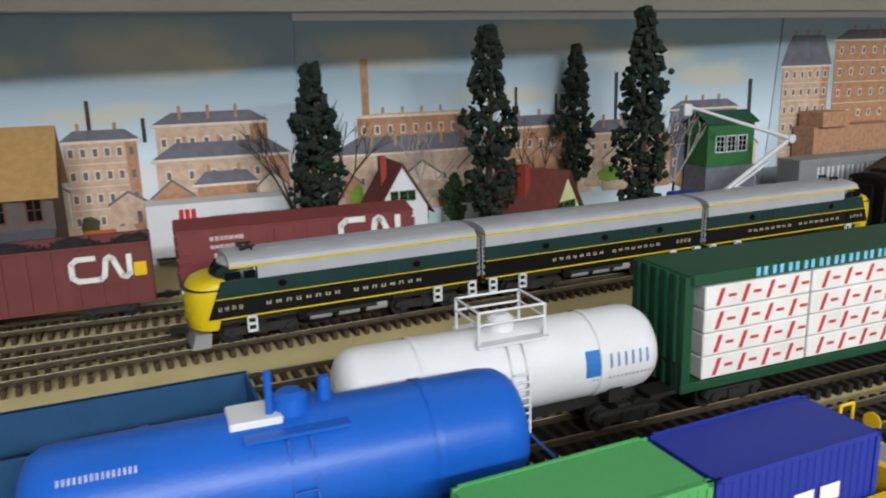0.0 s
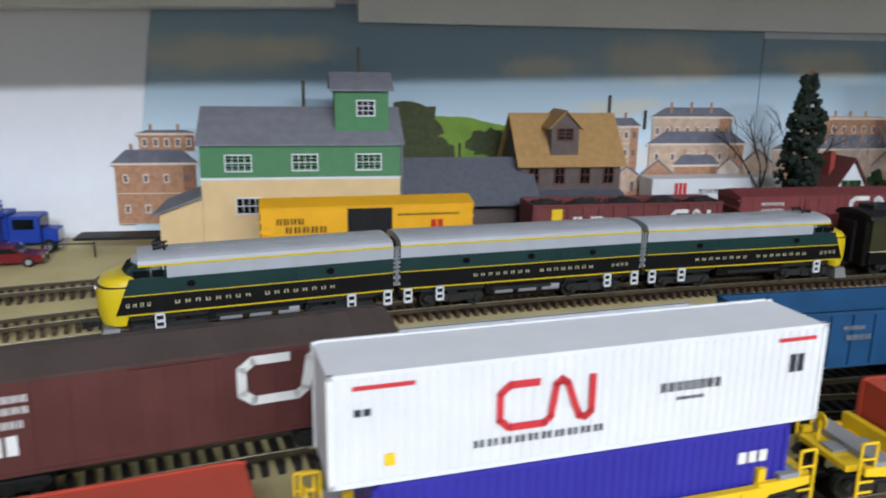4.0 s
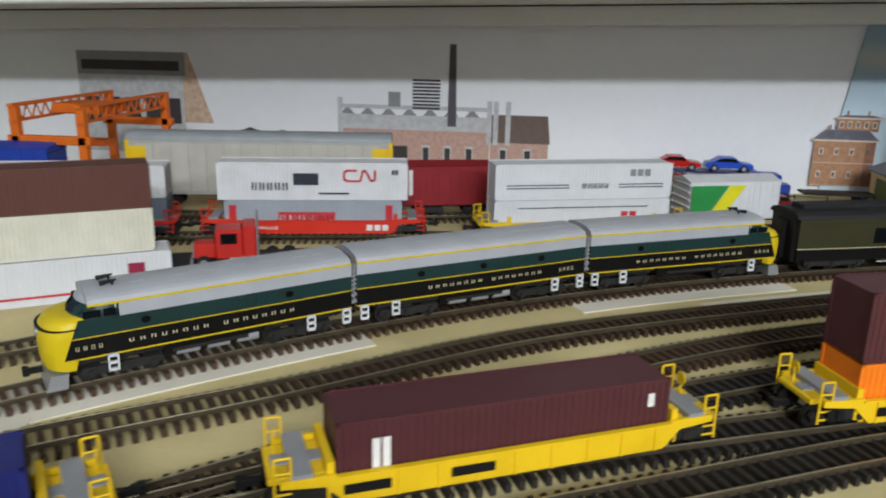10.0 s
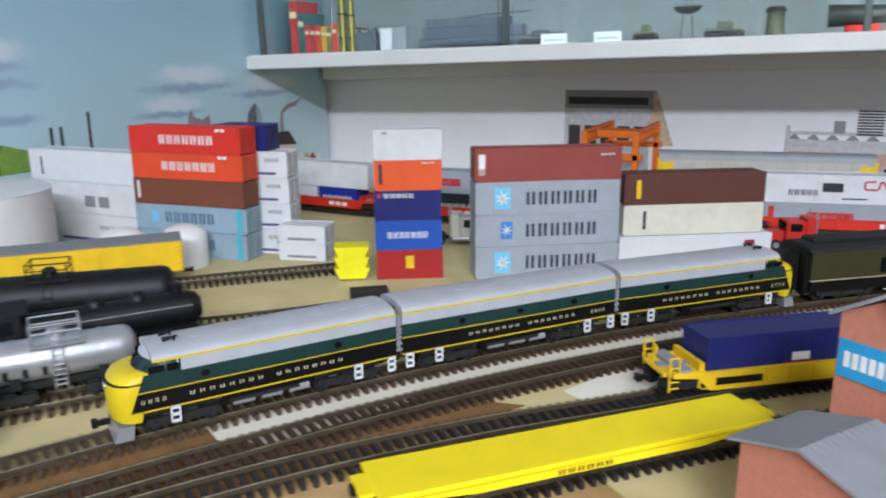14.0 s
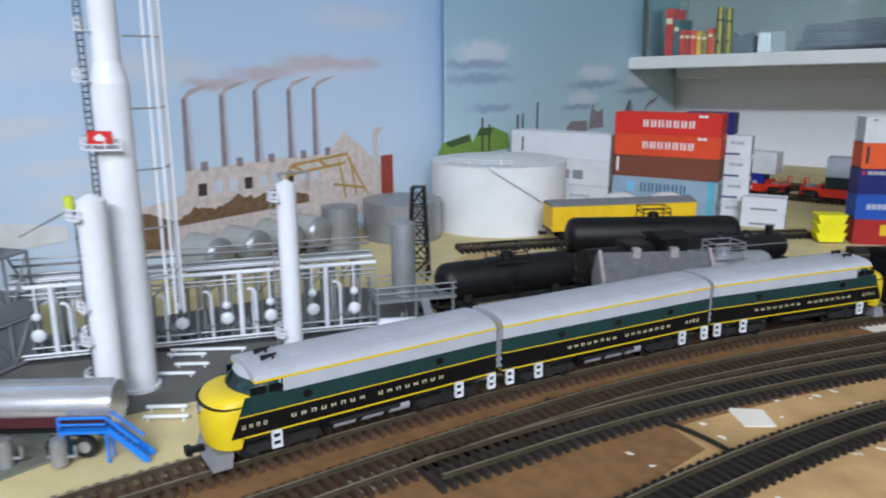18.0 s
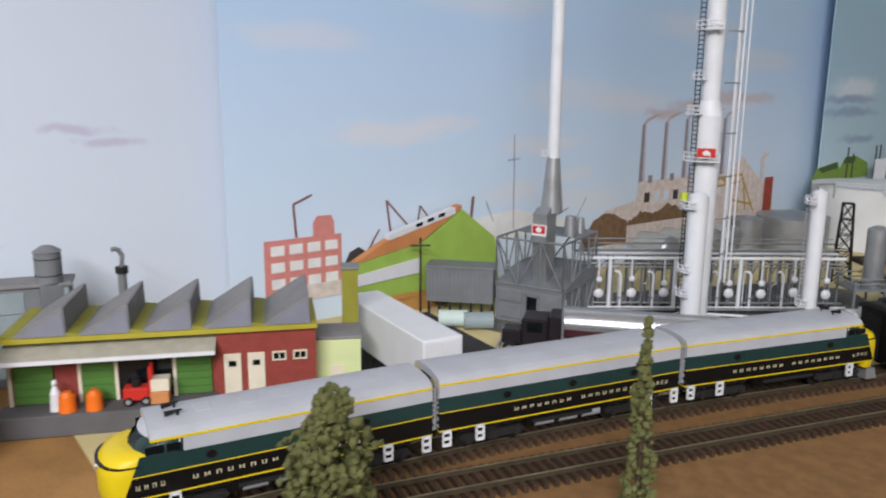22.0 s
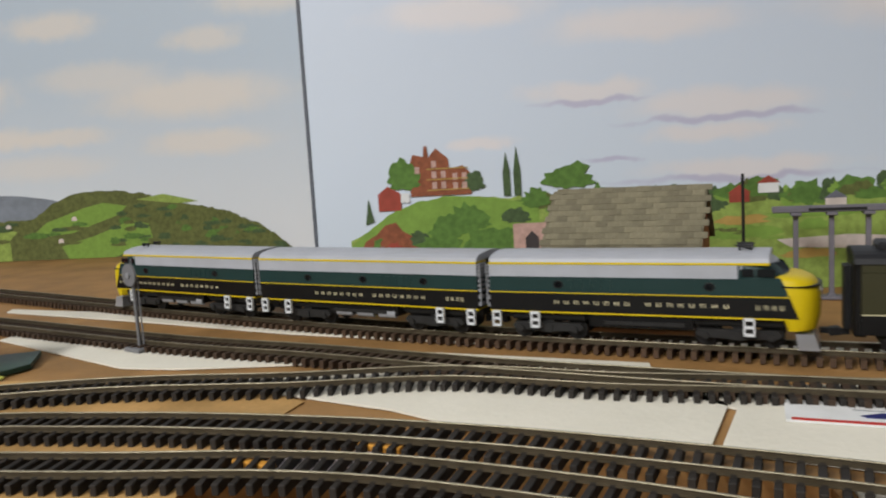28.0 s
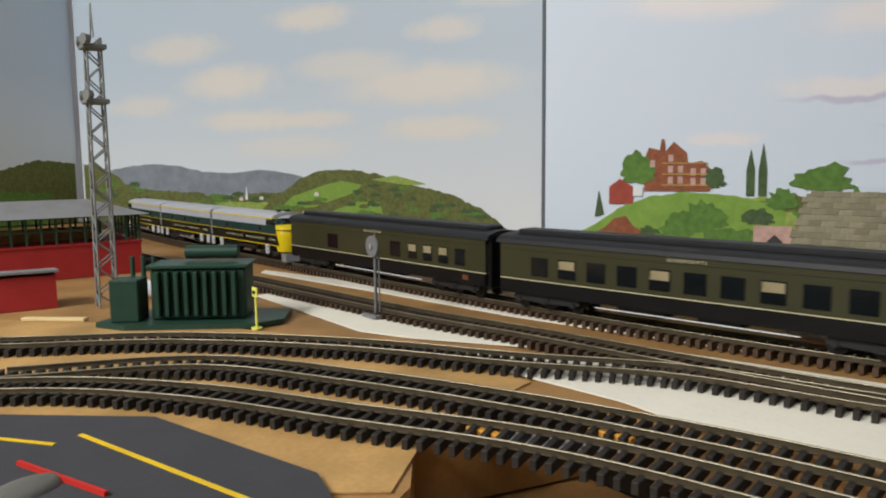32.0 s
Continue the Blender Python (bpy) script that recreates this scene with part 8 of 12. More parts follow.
def shed(name, label, m, w, d, z0, z1, wall_m, roof_m, ribs=16):
    root = thing(name, label, "building", m)
    part("wall", Mesh().box(0, w, 0, d, 0, z0).prism([(0, z0), (d / 2, z1), (d, z0)], 0, w, "x"), wall_m, root)
    part("roof", gable(Mesh(), 0, w, 0, d, z0 + 0.0005, z1 + 0.0005, 0.004), roof_m, root)
    for i in range(ribs):
        x = w * (i + 0.5) / ribs
        part("roof_rib", Mesh().prism([(-0.004, z0 + 0.0010 - 0.004 * (z1 - z0) / (d / 2)), (d / 2, z1 + 0.0022), (d + 0.004, z0 + 0.001 - 0.004 * (z1 - z0) / (d / 2)), (d / 2, z1 + 0.0012)], x - 0.0007, x + 0.0007, "x"), roof_m, root)
    return root


CORR = mat("corrugated_grey", (136, 138, 142))
SALMON = mat("salmon_brick", (190, 122, 100))
shed("low_shed", "low salmon brick shed with a grey corrugated roof", pose(-0.947, -0.3525, 0, 0, 0, 53.6), 0.070, 0.062, 0.062, 0.075, SALMON, CORR, 12)
shed("low_shed", "small salmon brick annex with a grey roof", pose(-1.020, -0.373, 0, 0, 0, 53.6), 0.040, 0.055, 0.050, 0.058, SALMON, CORR, 10)
gr = thing("green_roof_hall", "low hall with a dark green felt roof and brown fascia", "building", pose(-0.951, -0.2766, 0, 0, 0, 54.3))
part("wall", Mesh().box(0.02, 0.135, -0.09, -0.0, 0, 0.054), SALMON, gr)
part("roof", Mesh().box(0.015, 0.140, -0.095, 0.004, 0.054, 0.060), mat("felt_green", (84, 94, 92), 0.85, grain=0.15, size=0.01, stain=0.15), gr)
part("fascia", Mesh().box(0.013, 0.142, 0.0041, 0.007, 0.050, 0.062), mat("fascia_brown", (128, 96, 66), 0.7), gr)
spool = thing("cable_drum", "small tan wooden barrel at the board's edge", "barrel", pose(-1.085, -0.352, 0))
part("staves", Mesh().cyl((0, 0, 0), (0, 0, 0.018), 0.008, 0.0075, 16), mat("barrel_wood", (190, 150, 96), 0.7, grain=0.15, size=0.004), spool)
for z in (0.003, 0.009, 0.015):
    part("hoop", Mesh().cyl((0, 0, z), (0, 0, z + 0.0012), 0.0084, n=16), BARK, spool)

# white card packing under and beside the rails
def card(pts, label="thin white card packing beside the rails", material=None, z=0.0, t=0.0009):
    return solid("card_strip", Mesh().prism(pts, z + 0.0001, z + t, "z"), material or CARD, label, "card strip", kind="structure")


for a, b, off, w in ((-0.80, -0.62, 0.030, 0.010), (-1.13, -0.90, 0.026, 0.030), (-1.30, -1.12, 0.026, 0.034), (-0.72, -0.52, 0.064, 0.014)):
    way = spline(MAIN, 0.03)
    d, n = side_of(way)
    sel = [(p, s) for p, s in zip(way, n) if a <= p[0] <= b]
    lo = [tuple(p + s * (off)) for p, s in sel]
    hi = [tuple(p + s * (off - w - 0.012)) for p, s in sel]
    card(lo + hi[::-1])

# ---- painted sky sheets along the west side ----
GREYC_, PALEC_, PINKC_, MAUVE_ = (140, 160, 186), (214, 222, 230), (228, 218, 214), (182, 178, 200)
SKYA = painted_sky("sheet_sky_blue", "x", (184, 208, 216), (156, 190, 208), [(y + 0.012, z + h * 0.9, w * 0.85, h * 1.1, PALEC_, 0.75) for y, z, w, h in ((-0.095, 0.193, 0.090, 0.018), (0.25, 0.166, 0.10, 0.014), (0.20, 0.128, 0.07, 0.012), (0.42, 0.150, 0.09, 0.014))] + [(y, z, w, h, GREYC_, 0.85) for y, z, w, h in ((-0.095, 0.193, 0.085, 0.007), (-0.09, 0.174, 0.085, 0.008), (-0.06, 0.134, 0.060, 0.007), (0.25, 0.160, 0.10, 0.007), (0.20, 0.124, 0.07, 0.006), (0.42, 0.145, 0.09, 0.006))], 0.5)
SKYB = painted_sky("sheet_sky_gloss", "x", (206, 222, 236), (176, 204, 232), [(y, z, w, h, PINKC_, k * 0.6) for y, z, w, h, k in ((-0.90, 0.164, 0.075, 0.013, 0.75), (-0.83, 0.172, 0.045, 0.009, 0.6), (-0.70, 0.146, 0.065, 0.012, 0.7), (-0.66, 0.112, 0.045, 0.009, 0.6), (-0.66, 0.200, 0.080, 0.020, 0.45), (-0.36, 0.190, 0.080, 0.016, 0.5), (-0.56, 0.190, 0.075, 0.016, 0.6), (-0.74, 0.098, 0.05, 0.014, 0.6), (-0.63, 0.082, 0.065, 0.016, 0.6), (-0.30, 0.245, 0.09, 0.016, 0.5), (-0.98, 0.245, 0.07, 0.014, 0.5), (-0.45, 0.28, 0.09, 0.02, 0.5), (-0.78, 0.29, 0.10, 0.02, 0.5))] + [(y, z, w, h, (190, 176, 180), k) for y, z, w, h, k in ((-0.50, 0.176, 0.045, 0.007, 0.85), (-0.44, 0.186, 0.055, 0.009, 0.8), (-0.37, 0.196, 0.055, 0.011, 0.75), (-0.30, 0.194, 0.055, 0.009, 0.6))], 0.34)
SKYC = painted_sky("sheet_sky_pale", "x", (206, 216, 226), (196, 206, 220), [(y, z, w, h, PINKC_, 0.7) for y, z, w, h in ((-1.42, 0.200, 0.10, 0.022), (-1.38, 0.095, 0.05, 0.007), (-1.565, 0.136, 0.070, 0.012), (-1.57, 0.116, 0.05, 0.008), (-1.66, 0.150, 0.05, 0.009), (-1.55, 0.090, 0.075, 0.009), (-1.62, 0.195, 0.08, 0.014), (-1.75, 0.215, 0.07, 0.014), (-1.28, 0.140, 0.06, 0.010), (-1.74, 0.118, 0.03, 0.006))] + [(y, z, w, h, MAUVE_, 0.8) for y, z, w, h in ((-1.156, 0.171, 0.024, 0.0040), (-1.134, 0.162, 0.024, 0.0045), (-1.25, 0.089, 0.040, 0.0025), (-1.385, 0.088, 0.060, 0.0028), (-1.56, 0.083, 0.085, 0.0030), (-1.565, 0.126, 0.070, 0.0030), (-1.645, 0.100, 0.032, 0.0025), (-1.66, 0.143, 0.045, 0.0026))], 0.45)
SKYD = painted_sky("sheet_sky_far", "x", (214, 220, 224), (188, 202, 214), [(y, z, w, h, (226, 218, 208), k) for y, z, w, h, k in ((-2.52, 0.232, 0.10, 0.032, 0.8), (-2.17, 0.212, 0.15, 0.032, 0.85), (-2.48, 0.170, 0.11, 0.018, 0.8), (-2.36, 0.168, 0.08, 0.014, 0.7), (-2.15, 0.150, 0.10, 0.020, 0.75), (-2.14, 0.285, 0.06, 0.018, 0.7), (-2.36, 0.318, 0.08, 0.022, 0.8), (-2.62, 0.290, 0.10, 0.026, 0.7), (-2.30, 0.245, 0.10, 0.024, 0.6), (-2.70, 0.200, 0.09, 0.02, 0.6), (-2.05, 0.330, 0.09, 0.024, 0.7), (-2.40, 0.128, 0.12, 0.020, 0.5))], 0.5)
CLG = mat("cloud_grey", (158, 176, 198), 0.7, grain=0.05, size=0.03, stain=0.15, bump=0.03)
CLW = mat("cloud_pale", (206, 214, 224), 0.7, grain=0.04, size=0.03, stain=0.12, bump=0.03)
CLM = mat("cloud_mauve", (194, 195, 208), 0.7, grain=0.04, size=0.03, stain=0.12, bump=0.03)
SMOKE = mat("painted_smoke", (190, 176, 178), 0.7, grain=0.06, size=0.02, stain=0.2, bump=0.03)
CHIM = mat("painted_chimney", (148, 138, 144), 0.7, grain=0.1, size=0.01, stain=0.2)
PSTONE = mat("painted_pale_stone", (218, 204, 196), 0.75, grain=0.08, size=0.01, stain=0.2)
POCHRE = mat("painted_ochre", (186, 152, 84), 0.7, grain=0.1, size=0.01, stain=0.15)
PCOAL = mat("painted_coal", (128, 100, 74), 0.8, grain=0.3, size=0.006, stain=0.3)
PGREEN = mat("painted_bright_green", (124, 158, 70), 0.75, grain=0.35, size=0.008, stain=0.15)
PMEADOW = mat("painted_meadow", (146, 168, 84), 0.75, grain=0.4, size=0.006, stain=0.25)
PBUSH = mat("painted_bush", (92, 128, 60), 0.8, grain=0.35, size=0.006, stain=0.3)
PWOOD = mat("painted_woodland", (104, 110, 62), 0.8, grain=0.4, size=0.006, stain=0.35)
PDARKT = mat("painted_dark_tree", (76, 96, 62), 0.8, grain=0.35, size=0.005, stain=0.3)
PREDB = mat("painted_red_brick", (212, 134, 126), 0.75, grain=0.08, size=0.01, stain=0.12)
PROOF = mat("painted_red_roof", (164, 74, 60), 0.75, grain=0.15, size=0.008, stain=0.2)
PSCRUB = mat("painted_scrub", (150, 88, 62), 0.8, grain=0.35, size=0.005, stain=0.3)
PBLUEH = mat("painted_far_hill", (132, 140, 150), 0.75, grain=0.08, size=0.02, stain=0.2)
PWHITE = mat("painted_white", (226, 226, 224), 0.7, grain=0.04, size=0.02, stain=0.1)
STRIPM = mat("edge_strip_grey", (92, 96, 104), 0.6)
AT_A, AT_B, AT_C, AT_D = -1.860, -1.885, -1.912, -2.308


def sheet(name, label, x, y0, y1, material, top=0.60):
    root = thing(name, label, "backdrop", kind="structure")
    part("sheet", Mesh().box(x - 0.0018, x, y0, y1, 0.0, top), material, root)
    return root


def px(parent, name, at, outline, material, layer=1):
    return paint(parent, name, "x", at, outline, material, layer, 0.0001, 1)


def puff(parent, at, y, z, w, h, seed, material, layer):
    return px(parent, "painted_tree", at, cloud_outline(y, z, w, h, seed, 26), material, layer)


# sheet beside the corner
sa = sheet("backdrop_harbour", "light blue painted sky with grey clouds and ships", AT_A, -0.168, 0.612, SKYA)
px(sa, "painted_shed", AT_A, [(-0.19, 0.074), (-0.175, 0.094), (-0.115, 0.102), (-0.108, 0.090), (-0.092, 0.108), (-0.060, 0.108), (-0.020, 0.096), (-0.016, 0.074)], PGREEN, 2)
px(sa, "painted_roof", AT_A, [(-0.170, 0.094), (-0.118, 0.101), (-0.112, 0.092), (-0.160, 0.087)], PDARKT, 3)
px(sa, "painted_roof", AT_A, [(-0.100, 0.098), (-0.090, 0.108), (-0.060, 0.107), (-0.064, 0.097)], PDARKT, 3)
for y, z in ((-0.085, 0.122), (-0.068, 0.112), (0.006, 0.122), (0.020, 0.122), (0.062, 0.137)):
    px(sa, "painted_chimney", AT_A, rect(y - 0.0022, y + 0.0022, 0.074, z), DARKP, 2)
px(sa, "painted_crane", AT_A, [(0.232, 0.085), (0.240, 0.120), (0.247, 0.128), (0.250, 0.118), (0.268, 0.112), (0.284, 0.119), (0.288, 0.085)], CHIM, 2)
px(sa, "painted_ship", AT_A, [(0.150, 0.070), (0.156, 0.094), (0.170, 0.102), (0.226, 0.100), (0.230, 0.070)], CHIM, 2.4)
px(sa, "painted_elevator", AT_A, [(0.366, 0.040), (0.374, 0.104), (0.376, 0.113), (0.386, 0.125), (0.396, 0.130), (0.405, 0.122), (0.412, 0.111), (0.410, 0.040)], SLATE, 2)
px(sa, "painted_elevator_side", AT_A, [(0.398, 0.040), (0.398, 0.128), (0.405, 0.121), (0.412, 0.111), (0.410, 0.040)], CLG, 2.8)
px(sa, "painted_mill", AT_A, [(0.408, 0.030), (0.408, 0.062), (0.500, 0.056), (0.506, 0.030)], PSTONE, 3)
px(sa, "painted_roof", AT_A, [(0.410, 0.076), (0.424, 0.058), (0.508, 0.052), (0.484, 0.078)], DARKP, 3.6)
px(sa, "painted_chimney", AT_A, [(0.460, 0.076), (0.464, 0.106), (0.470, 0.106), (0.470, 0.076)], CHIM, 3.2)
px(sa, "painted_smoke", AT_A, [(0.463, 0.106), (0.470, 0.116), (0.486, 0.124), (0.506, 0.126), (0.530, 0.134), (0.512, 0.120), (0.490, 0.117), (0.474, 0.110), (0.470, 0.105)], CHIM, 2.2)
for i in range(9):
    y = 0.414 + i * 0.019
    px(sa, "painted_house", AT_A, [(y, 0.015), (y, 0.040 - i * 0.0022), (y + 0.008, 0.050 - i * 0.0024), (y + 0.017, 0.040 - i * 0.0022), (y + 0.017, 0.015)], [BEIGE, PROOF, PWHITE][i % 3], 4)
for i in range(6):
    y = 0.418 + i * 0.012
    px(sa, "painted_window", AT_A, rect(y, y + 0.005, 0.056, 0.062), CLW, 3.8)

# glossy sheet behind the refinery
sb = sheet("backdrop_power_station", "glossy blue painted sky with a smoking power station", AT_B, -1.052, -0.08, SKYB)
for i, (y, zt) in enumerate(((-0.537, 0.164), (-0.495, 0.166), (-0.454, 0.169), (-0.409, 0.169), (-0.373, 0.169))):
    px(sb, "painted_chimney", AT_B, [(y - 0.0055, 0.096), (y - 0.0036, zt), (y + 0.0036, zt), (y + 0.0058, 0.096)], CHIM, 3)
    px(sb, "painted_chimney_light", AT_B, [(y + 0.001, 0.096), (y + 0.001, zt), (y + 0.0036, zt), (y + 0.0058, 0.096)], CLM, 3.8)
    px(sb, "painted_smoke", AT_B, [(y - 0.003, zt), (y + 0.004, zt + 0.007), (y + 0.018, zt + 0.011), (y + 0.034, zt + 0.013), (y + 0.016, zt + 0.007), (y + 0.006, zt + 0.003), (y + 0.003, zt)], SMOKE, 2)
    px(sb, "painted_vent", AT_B, rect(y + 0.012, y + 0.020, 0.094, 0.103), CHIM, 4)
px(sb, "painted_hall", AT_B, [(-0.60, 0.020), (-0.60, 0.066), (-0.545, 0.074), (-0.542, 0.096), (-0.437, 0.098), (-0.30, 0.093), (-0.25, 0.060), (-0.235, 0.020)], PSTONE, 2.4)
px(sb, "painted_gable", AT_B, [(-0.352, 0.060), (-0.352, 0.100), (-0.329, 0.119), (-0.244, 0.056), (-0.244, 0.030), (-0.30, 0.030)], PSTONE, 4.4)
for i in range(9):
    y = -0.530 + i * 0.0185
    px(sb, "painted_window", AT_B, rect(y, y + 0.010, 0.070, 0.082), CLW if i % 3 else DARKP, 3.2)
px(sb, "painted_block", AT_B, rect(-0.268, -0.246, 0.03, 0.085), PROOF, 5)
px(sb, "painted_pipe", AT_B, [(-0.278, 0.06), (-0.282, 0.112), (-0.274, 0.122), (-0.262, 0.118), (-0.270, 0.115), (-0.274, 0.108), (-0.271, 0.06)], PSTONE, 5.2)
for a, b in (((-0.430, 0.050), (-0.412, 0.088)), ((-0.412, 0.088), (-0.325, 0.093)), ((-0.420, 0.078), (-0.330, 0.083)), ((-0.328, 0.093), (-0.292, 0.040)), ((-0.340, 0.088), (-0.330, 0.042)), ((-0.322, 0.088), (-0.312, 0.042)), ((-0.412, 0.088), (-0.395, 0.080)), ((-0.372, 0.090), (-0.356, 0.080)), ((-0.350, 0.06), (-0.300, 0.05))):
    d = Vector((b[0] - a[0], b[1] - a[1])).normalized()
    nx, nz = -d.y * 0.0016, d.x * 0.0016
    px(sb, "painted_beam", AT_B, [(a[0] + nx, a[1] + nz), (b[0] + nx, b[1] + nz), (b[0] - nx, b[1] - nz), (a[0] - nx, a[1] - nz)], POCHRE, 6)
px(sb, "painted_coal", AT_B, wavy(-0.56, -0.385, 0.045, [0.048, 0.060, 0.056, 0.066, 0.060, 0.068, 0.058, 0.052], 8, 0.004, 0.002), PCOAL, 5.6)
px(sb, "painted_coal", AT_B, wavy(-0.64, -0.56, 0.025, [0.030, 0.055, 0.064, 0.060, 0.050], 9, 0.004, 0.001), PCOAL, 5.6)
# harbour end: office block, cranes, ship masts
px(sb, "painted_office", AT_B, rect(-1.022, -0.948, 0.020, 0.0765), PREDB, 2)
px(sb, "painted_tower", AT_B, [(-0.976, 0.076), (-0.976, 0.088), (-0.972, 0.094), (-0.958, 0.094), (-0.955, 0.088), (-0.955, 0.076)], PREDB, 2)
for j in range(3):
    for i in range(4):
        y, z = -1.016 + i * 0.0172, 0.034 + j * 0.0145
        px(sb, "painted_window", AT_B, rect(y, y + 0.0125, z, z + 0.0085), PWHITE, 3)
for y0, z0, y1, z1, w in ((-0.992, 0.077, -0.994, 0.106, 0.0018), (-0.994, 0.106, -0.976, 0.113, 0.0016), (-0.895, 0.066, -0.900, 0.102, 0.0018), (-0.900, 0.102, -0.874, 0.074, 0.0016), (-0.866, 0.072, -0.862, 0.094, 0.0016), (-0.862, 0.094, -0.846, 0.074, 0.0014), (-0.742, 0.06, -0.7435, 0.158, 0.0009), (-0.752, 0.132, -0.735, 0.133, 0.0008), (-0.925, 0.05, -0.908, 0.076, 0.0014), (-0.800, 0.07, -0.797, 0.098, 0.0030), (-0.770, 0.07, -0.780, 0.092, 0.0008), (-0.70, 0.06, -0.66, 0.075, 0.0010), (-0.655, 0.05, -0.632, 0.085, 0.0008)):
    d = Vector((y1 - y0, z1 - z0)).normalized()
    nx, nz = -d.y * w * 0.6, d.x * w * 0.6
    px(sb, "painted_crane", AT_B, [(y0 + nx, z0 + nz), (y1 + nx, z1 + nz), (y1 - nx, z1 - nz), (y0 - nx, z0 - nz)], mat("painted_crane_red", (134, 92, 88), 0.8, grain=0.2, size=0.006) if w > 0.001 else CHIM, 2.6)
px(sb, "painted_ship", AT_B, [(-0.82, 0.060), (-0.81, 0.074), (-0.74, 0.080), (-0.66, 0.062), (-0.66, 0.05), (-0.80, 0.05)], PWHITE, 2.2)
px(sb, "painted_ship", AT_B, [(-0.945, 0.048), (-0.940, 0.058), (-0.930, 0.062), (-0.922, 0.056), (-0.915, 0.046)], DARKP, 3.4)
px(sb, "painted_quay", AT_B, rect(-1.01, -0.93, 0.020, 0.034), PSTONE, 3.6)

# pale sheet with countryside
sc_ = sheet("backdrop_countryside", "pale painted sky over green fields and a castle", AT_C, -1.872, -0.96, SKYC)
px(sc_, "painted_field", AT_C, wavy(-1.845, -1.20, 0.0, [0.048, 0.062, 0.076, 0.077, 0.075, 0.074, 0.070, 0.070, 0.069, 0.068, 0.066, 0.066, 0.062, 0.058, 0.052, 0.046], 11, 0.006, 0.0018), PMEADOW, 2)
r = random.Random(21)
for i in range(64):
    y = -1.70 + 0.46 * i / 63 + r.uniform(-0.006, 0.006)
    puff(sc_, AT_C, y, 0.066 + r.uniform(-0.004, 0.006) - 0.010 * max(0, (y + 1.45) / 0.2), r.uniform(0.007, 0.014), r.uniform(0.005, 0.012), 100 + i, [PBUSH, PWOOD, PBUSH, PDARKT, PGREEN][i % 5], 3)
for i in range(60):
    y, z = r.uniform(-1.69, -1.32), r.uniform(0.012, 0.058)
    puff(sc_, AT_C, y, z, r.uniform(0.008, 0.026), r.uniform(0.003, 0.007), 200 + i, [PGREEN, PWOOD, PBUSH, PMEADOW, PGREEN, POCHRE][i % 6], 4)
for i, (y, z) in enumerate([(-1.70, 0.074), (-1.555, 0.069), (-1.49, 0.062), (-1.535, 0.075), (-1.43, 0.060), (-1.60, 0.055), (-1.645, 0.068)]):
    px(sc_, "painted_cottage", AT_C, [(y - 0.007, z - 0.005), (y - 0.007, z + 0.002), (y, z + 0.006), (y + 0.007, z + 0.002), (y + 0.007, z - 0.005)], [PWHITE, PROOF, PSTONE][i % 3], 5)
    px(sc_, "painted_roof", AT_C, [(y - 0.008, z + 0.002), (y, z + 0.0075), (y + 0.008, z + 0.002)], PROOF if i % 2 else SLATE, 5.8)
px(sc_, "painted_road", AT_C, [(-1.52, 0.030), (-1.44, 0.026), (-1.43, 0.034), (-1.48, 0.038), (-1.53, 0.036)], PSTONE, 5)
for y, zt, w in ((-1.414, 0.094, 0.007), (-1.405, 0.086, 0.006), (-1.425, 0.084, 0.005)):
    puff(sc_, AT_C, y, zt - 0.028, w, 0.028, int(-y * 1000), PWOOD, 6)
puff(sc_, AT_C, -1.36, 0.064, 0.020, 0.012, 77, PBUSH, 5)
for y, zt in ((-1.721, 0.110), (-1.713, 0.114)):
    px(sc_, "painted_cypress", AT_C, [(y - 0.0028, 0.077), (y - 0.0030, 0.095), (y - 0.0004, zt), (y + 0.0024, 0.096), (y + 0.0026, 0.077)], PDARKT, 5)
puff(sc_, AT_C, -1.676, 0.086, 0.018, 0.013, 71, PBUSH, 5)
# castle hill
px(sc_, "painted_hill", AT_C, wavy(-1.846, -1.695, 0.010, [0.042, 0.058, 0.070, 0.076, 0.079, 0.078, 0.076, 0.073, 0.070], 13, 0.004, 0.0008), PGREEN, 4.6)
px(sc_, "painted_scrub", AT_C, [(-1.846, 0.010), (-1.842, 0.030), (-1.833, 0.047), (-1.824, 0.052), (-1.817, 0.059), (-1.808, 0.061), (-1.803, 0.054), (-1.796, 0.050), (-1.790, 0.040), (-1.786, 0.010)], PSCRUB, 6)
for i in range(9):
    puff(sc_, AT_C, -1.838 + i * 0.0055, 0.024 + 0.02 * math.sin(i * 0.45), 0.006, 0.006, 340 + i, [PSCRUB, PROOF, PSCRUB, PBUSH][i % 4], 6.8)
for i, (y, z, w, h) in enumerate([(-1.768, 0.052, 0.014, 0.014), (-1.752, 0.058, 0.016, 0.014), (-1.79, 0.046, 0.008, 0.008), (-1.735, 0.040, 0.020, 0.014), (-1.775, 0.040, 0.018, 0.010), (-1.715, 0.060, 0.010, 0.008), (-1.70, 0.072, 0.010, 0.010)]):
    puff(sc_, AT_C, y, z, w, h, 300 + i, [PBUSH, PBUSH, PDARKT][i % 3], 6.4)
puff(sc_, AT_C, -1.800, 0.093, 0.013, 0.016, 320, PBUSH, 5.6)
puff(sc_, AT_C, -1.746, 0.087, 0.008, 0.009, 321, PDARKT, 5.6)
px(sc_, "painted_cypress", AT_C, [(-1.832, 0.060), (-1.829, 0.080), (-1.825, 0.062)], PDARKT, 6)
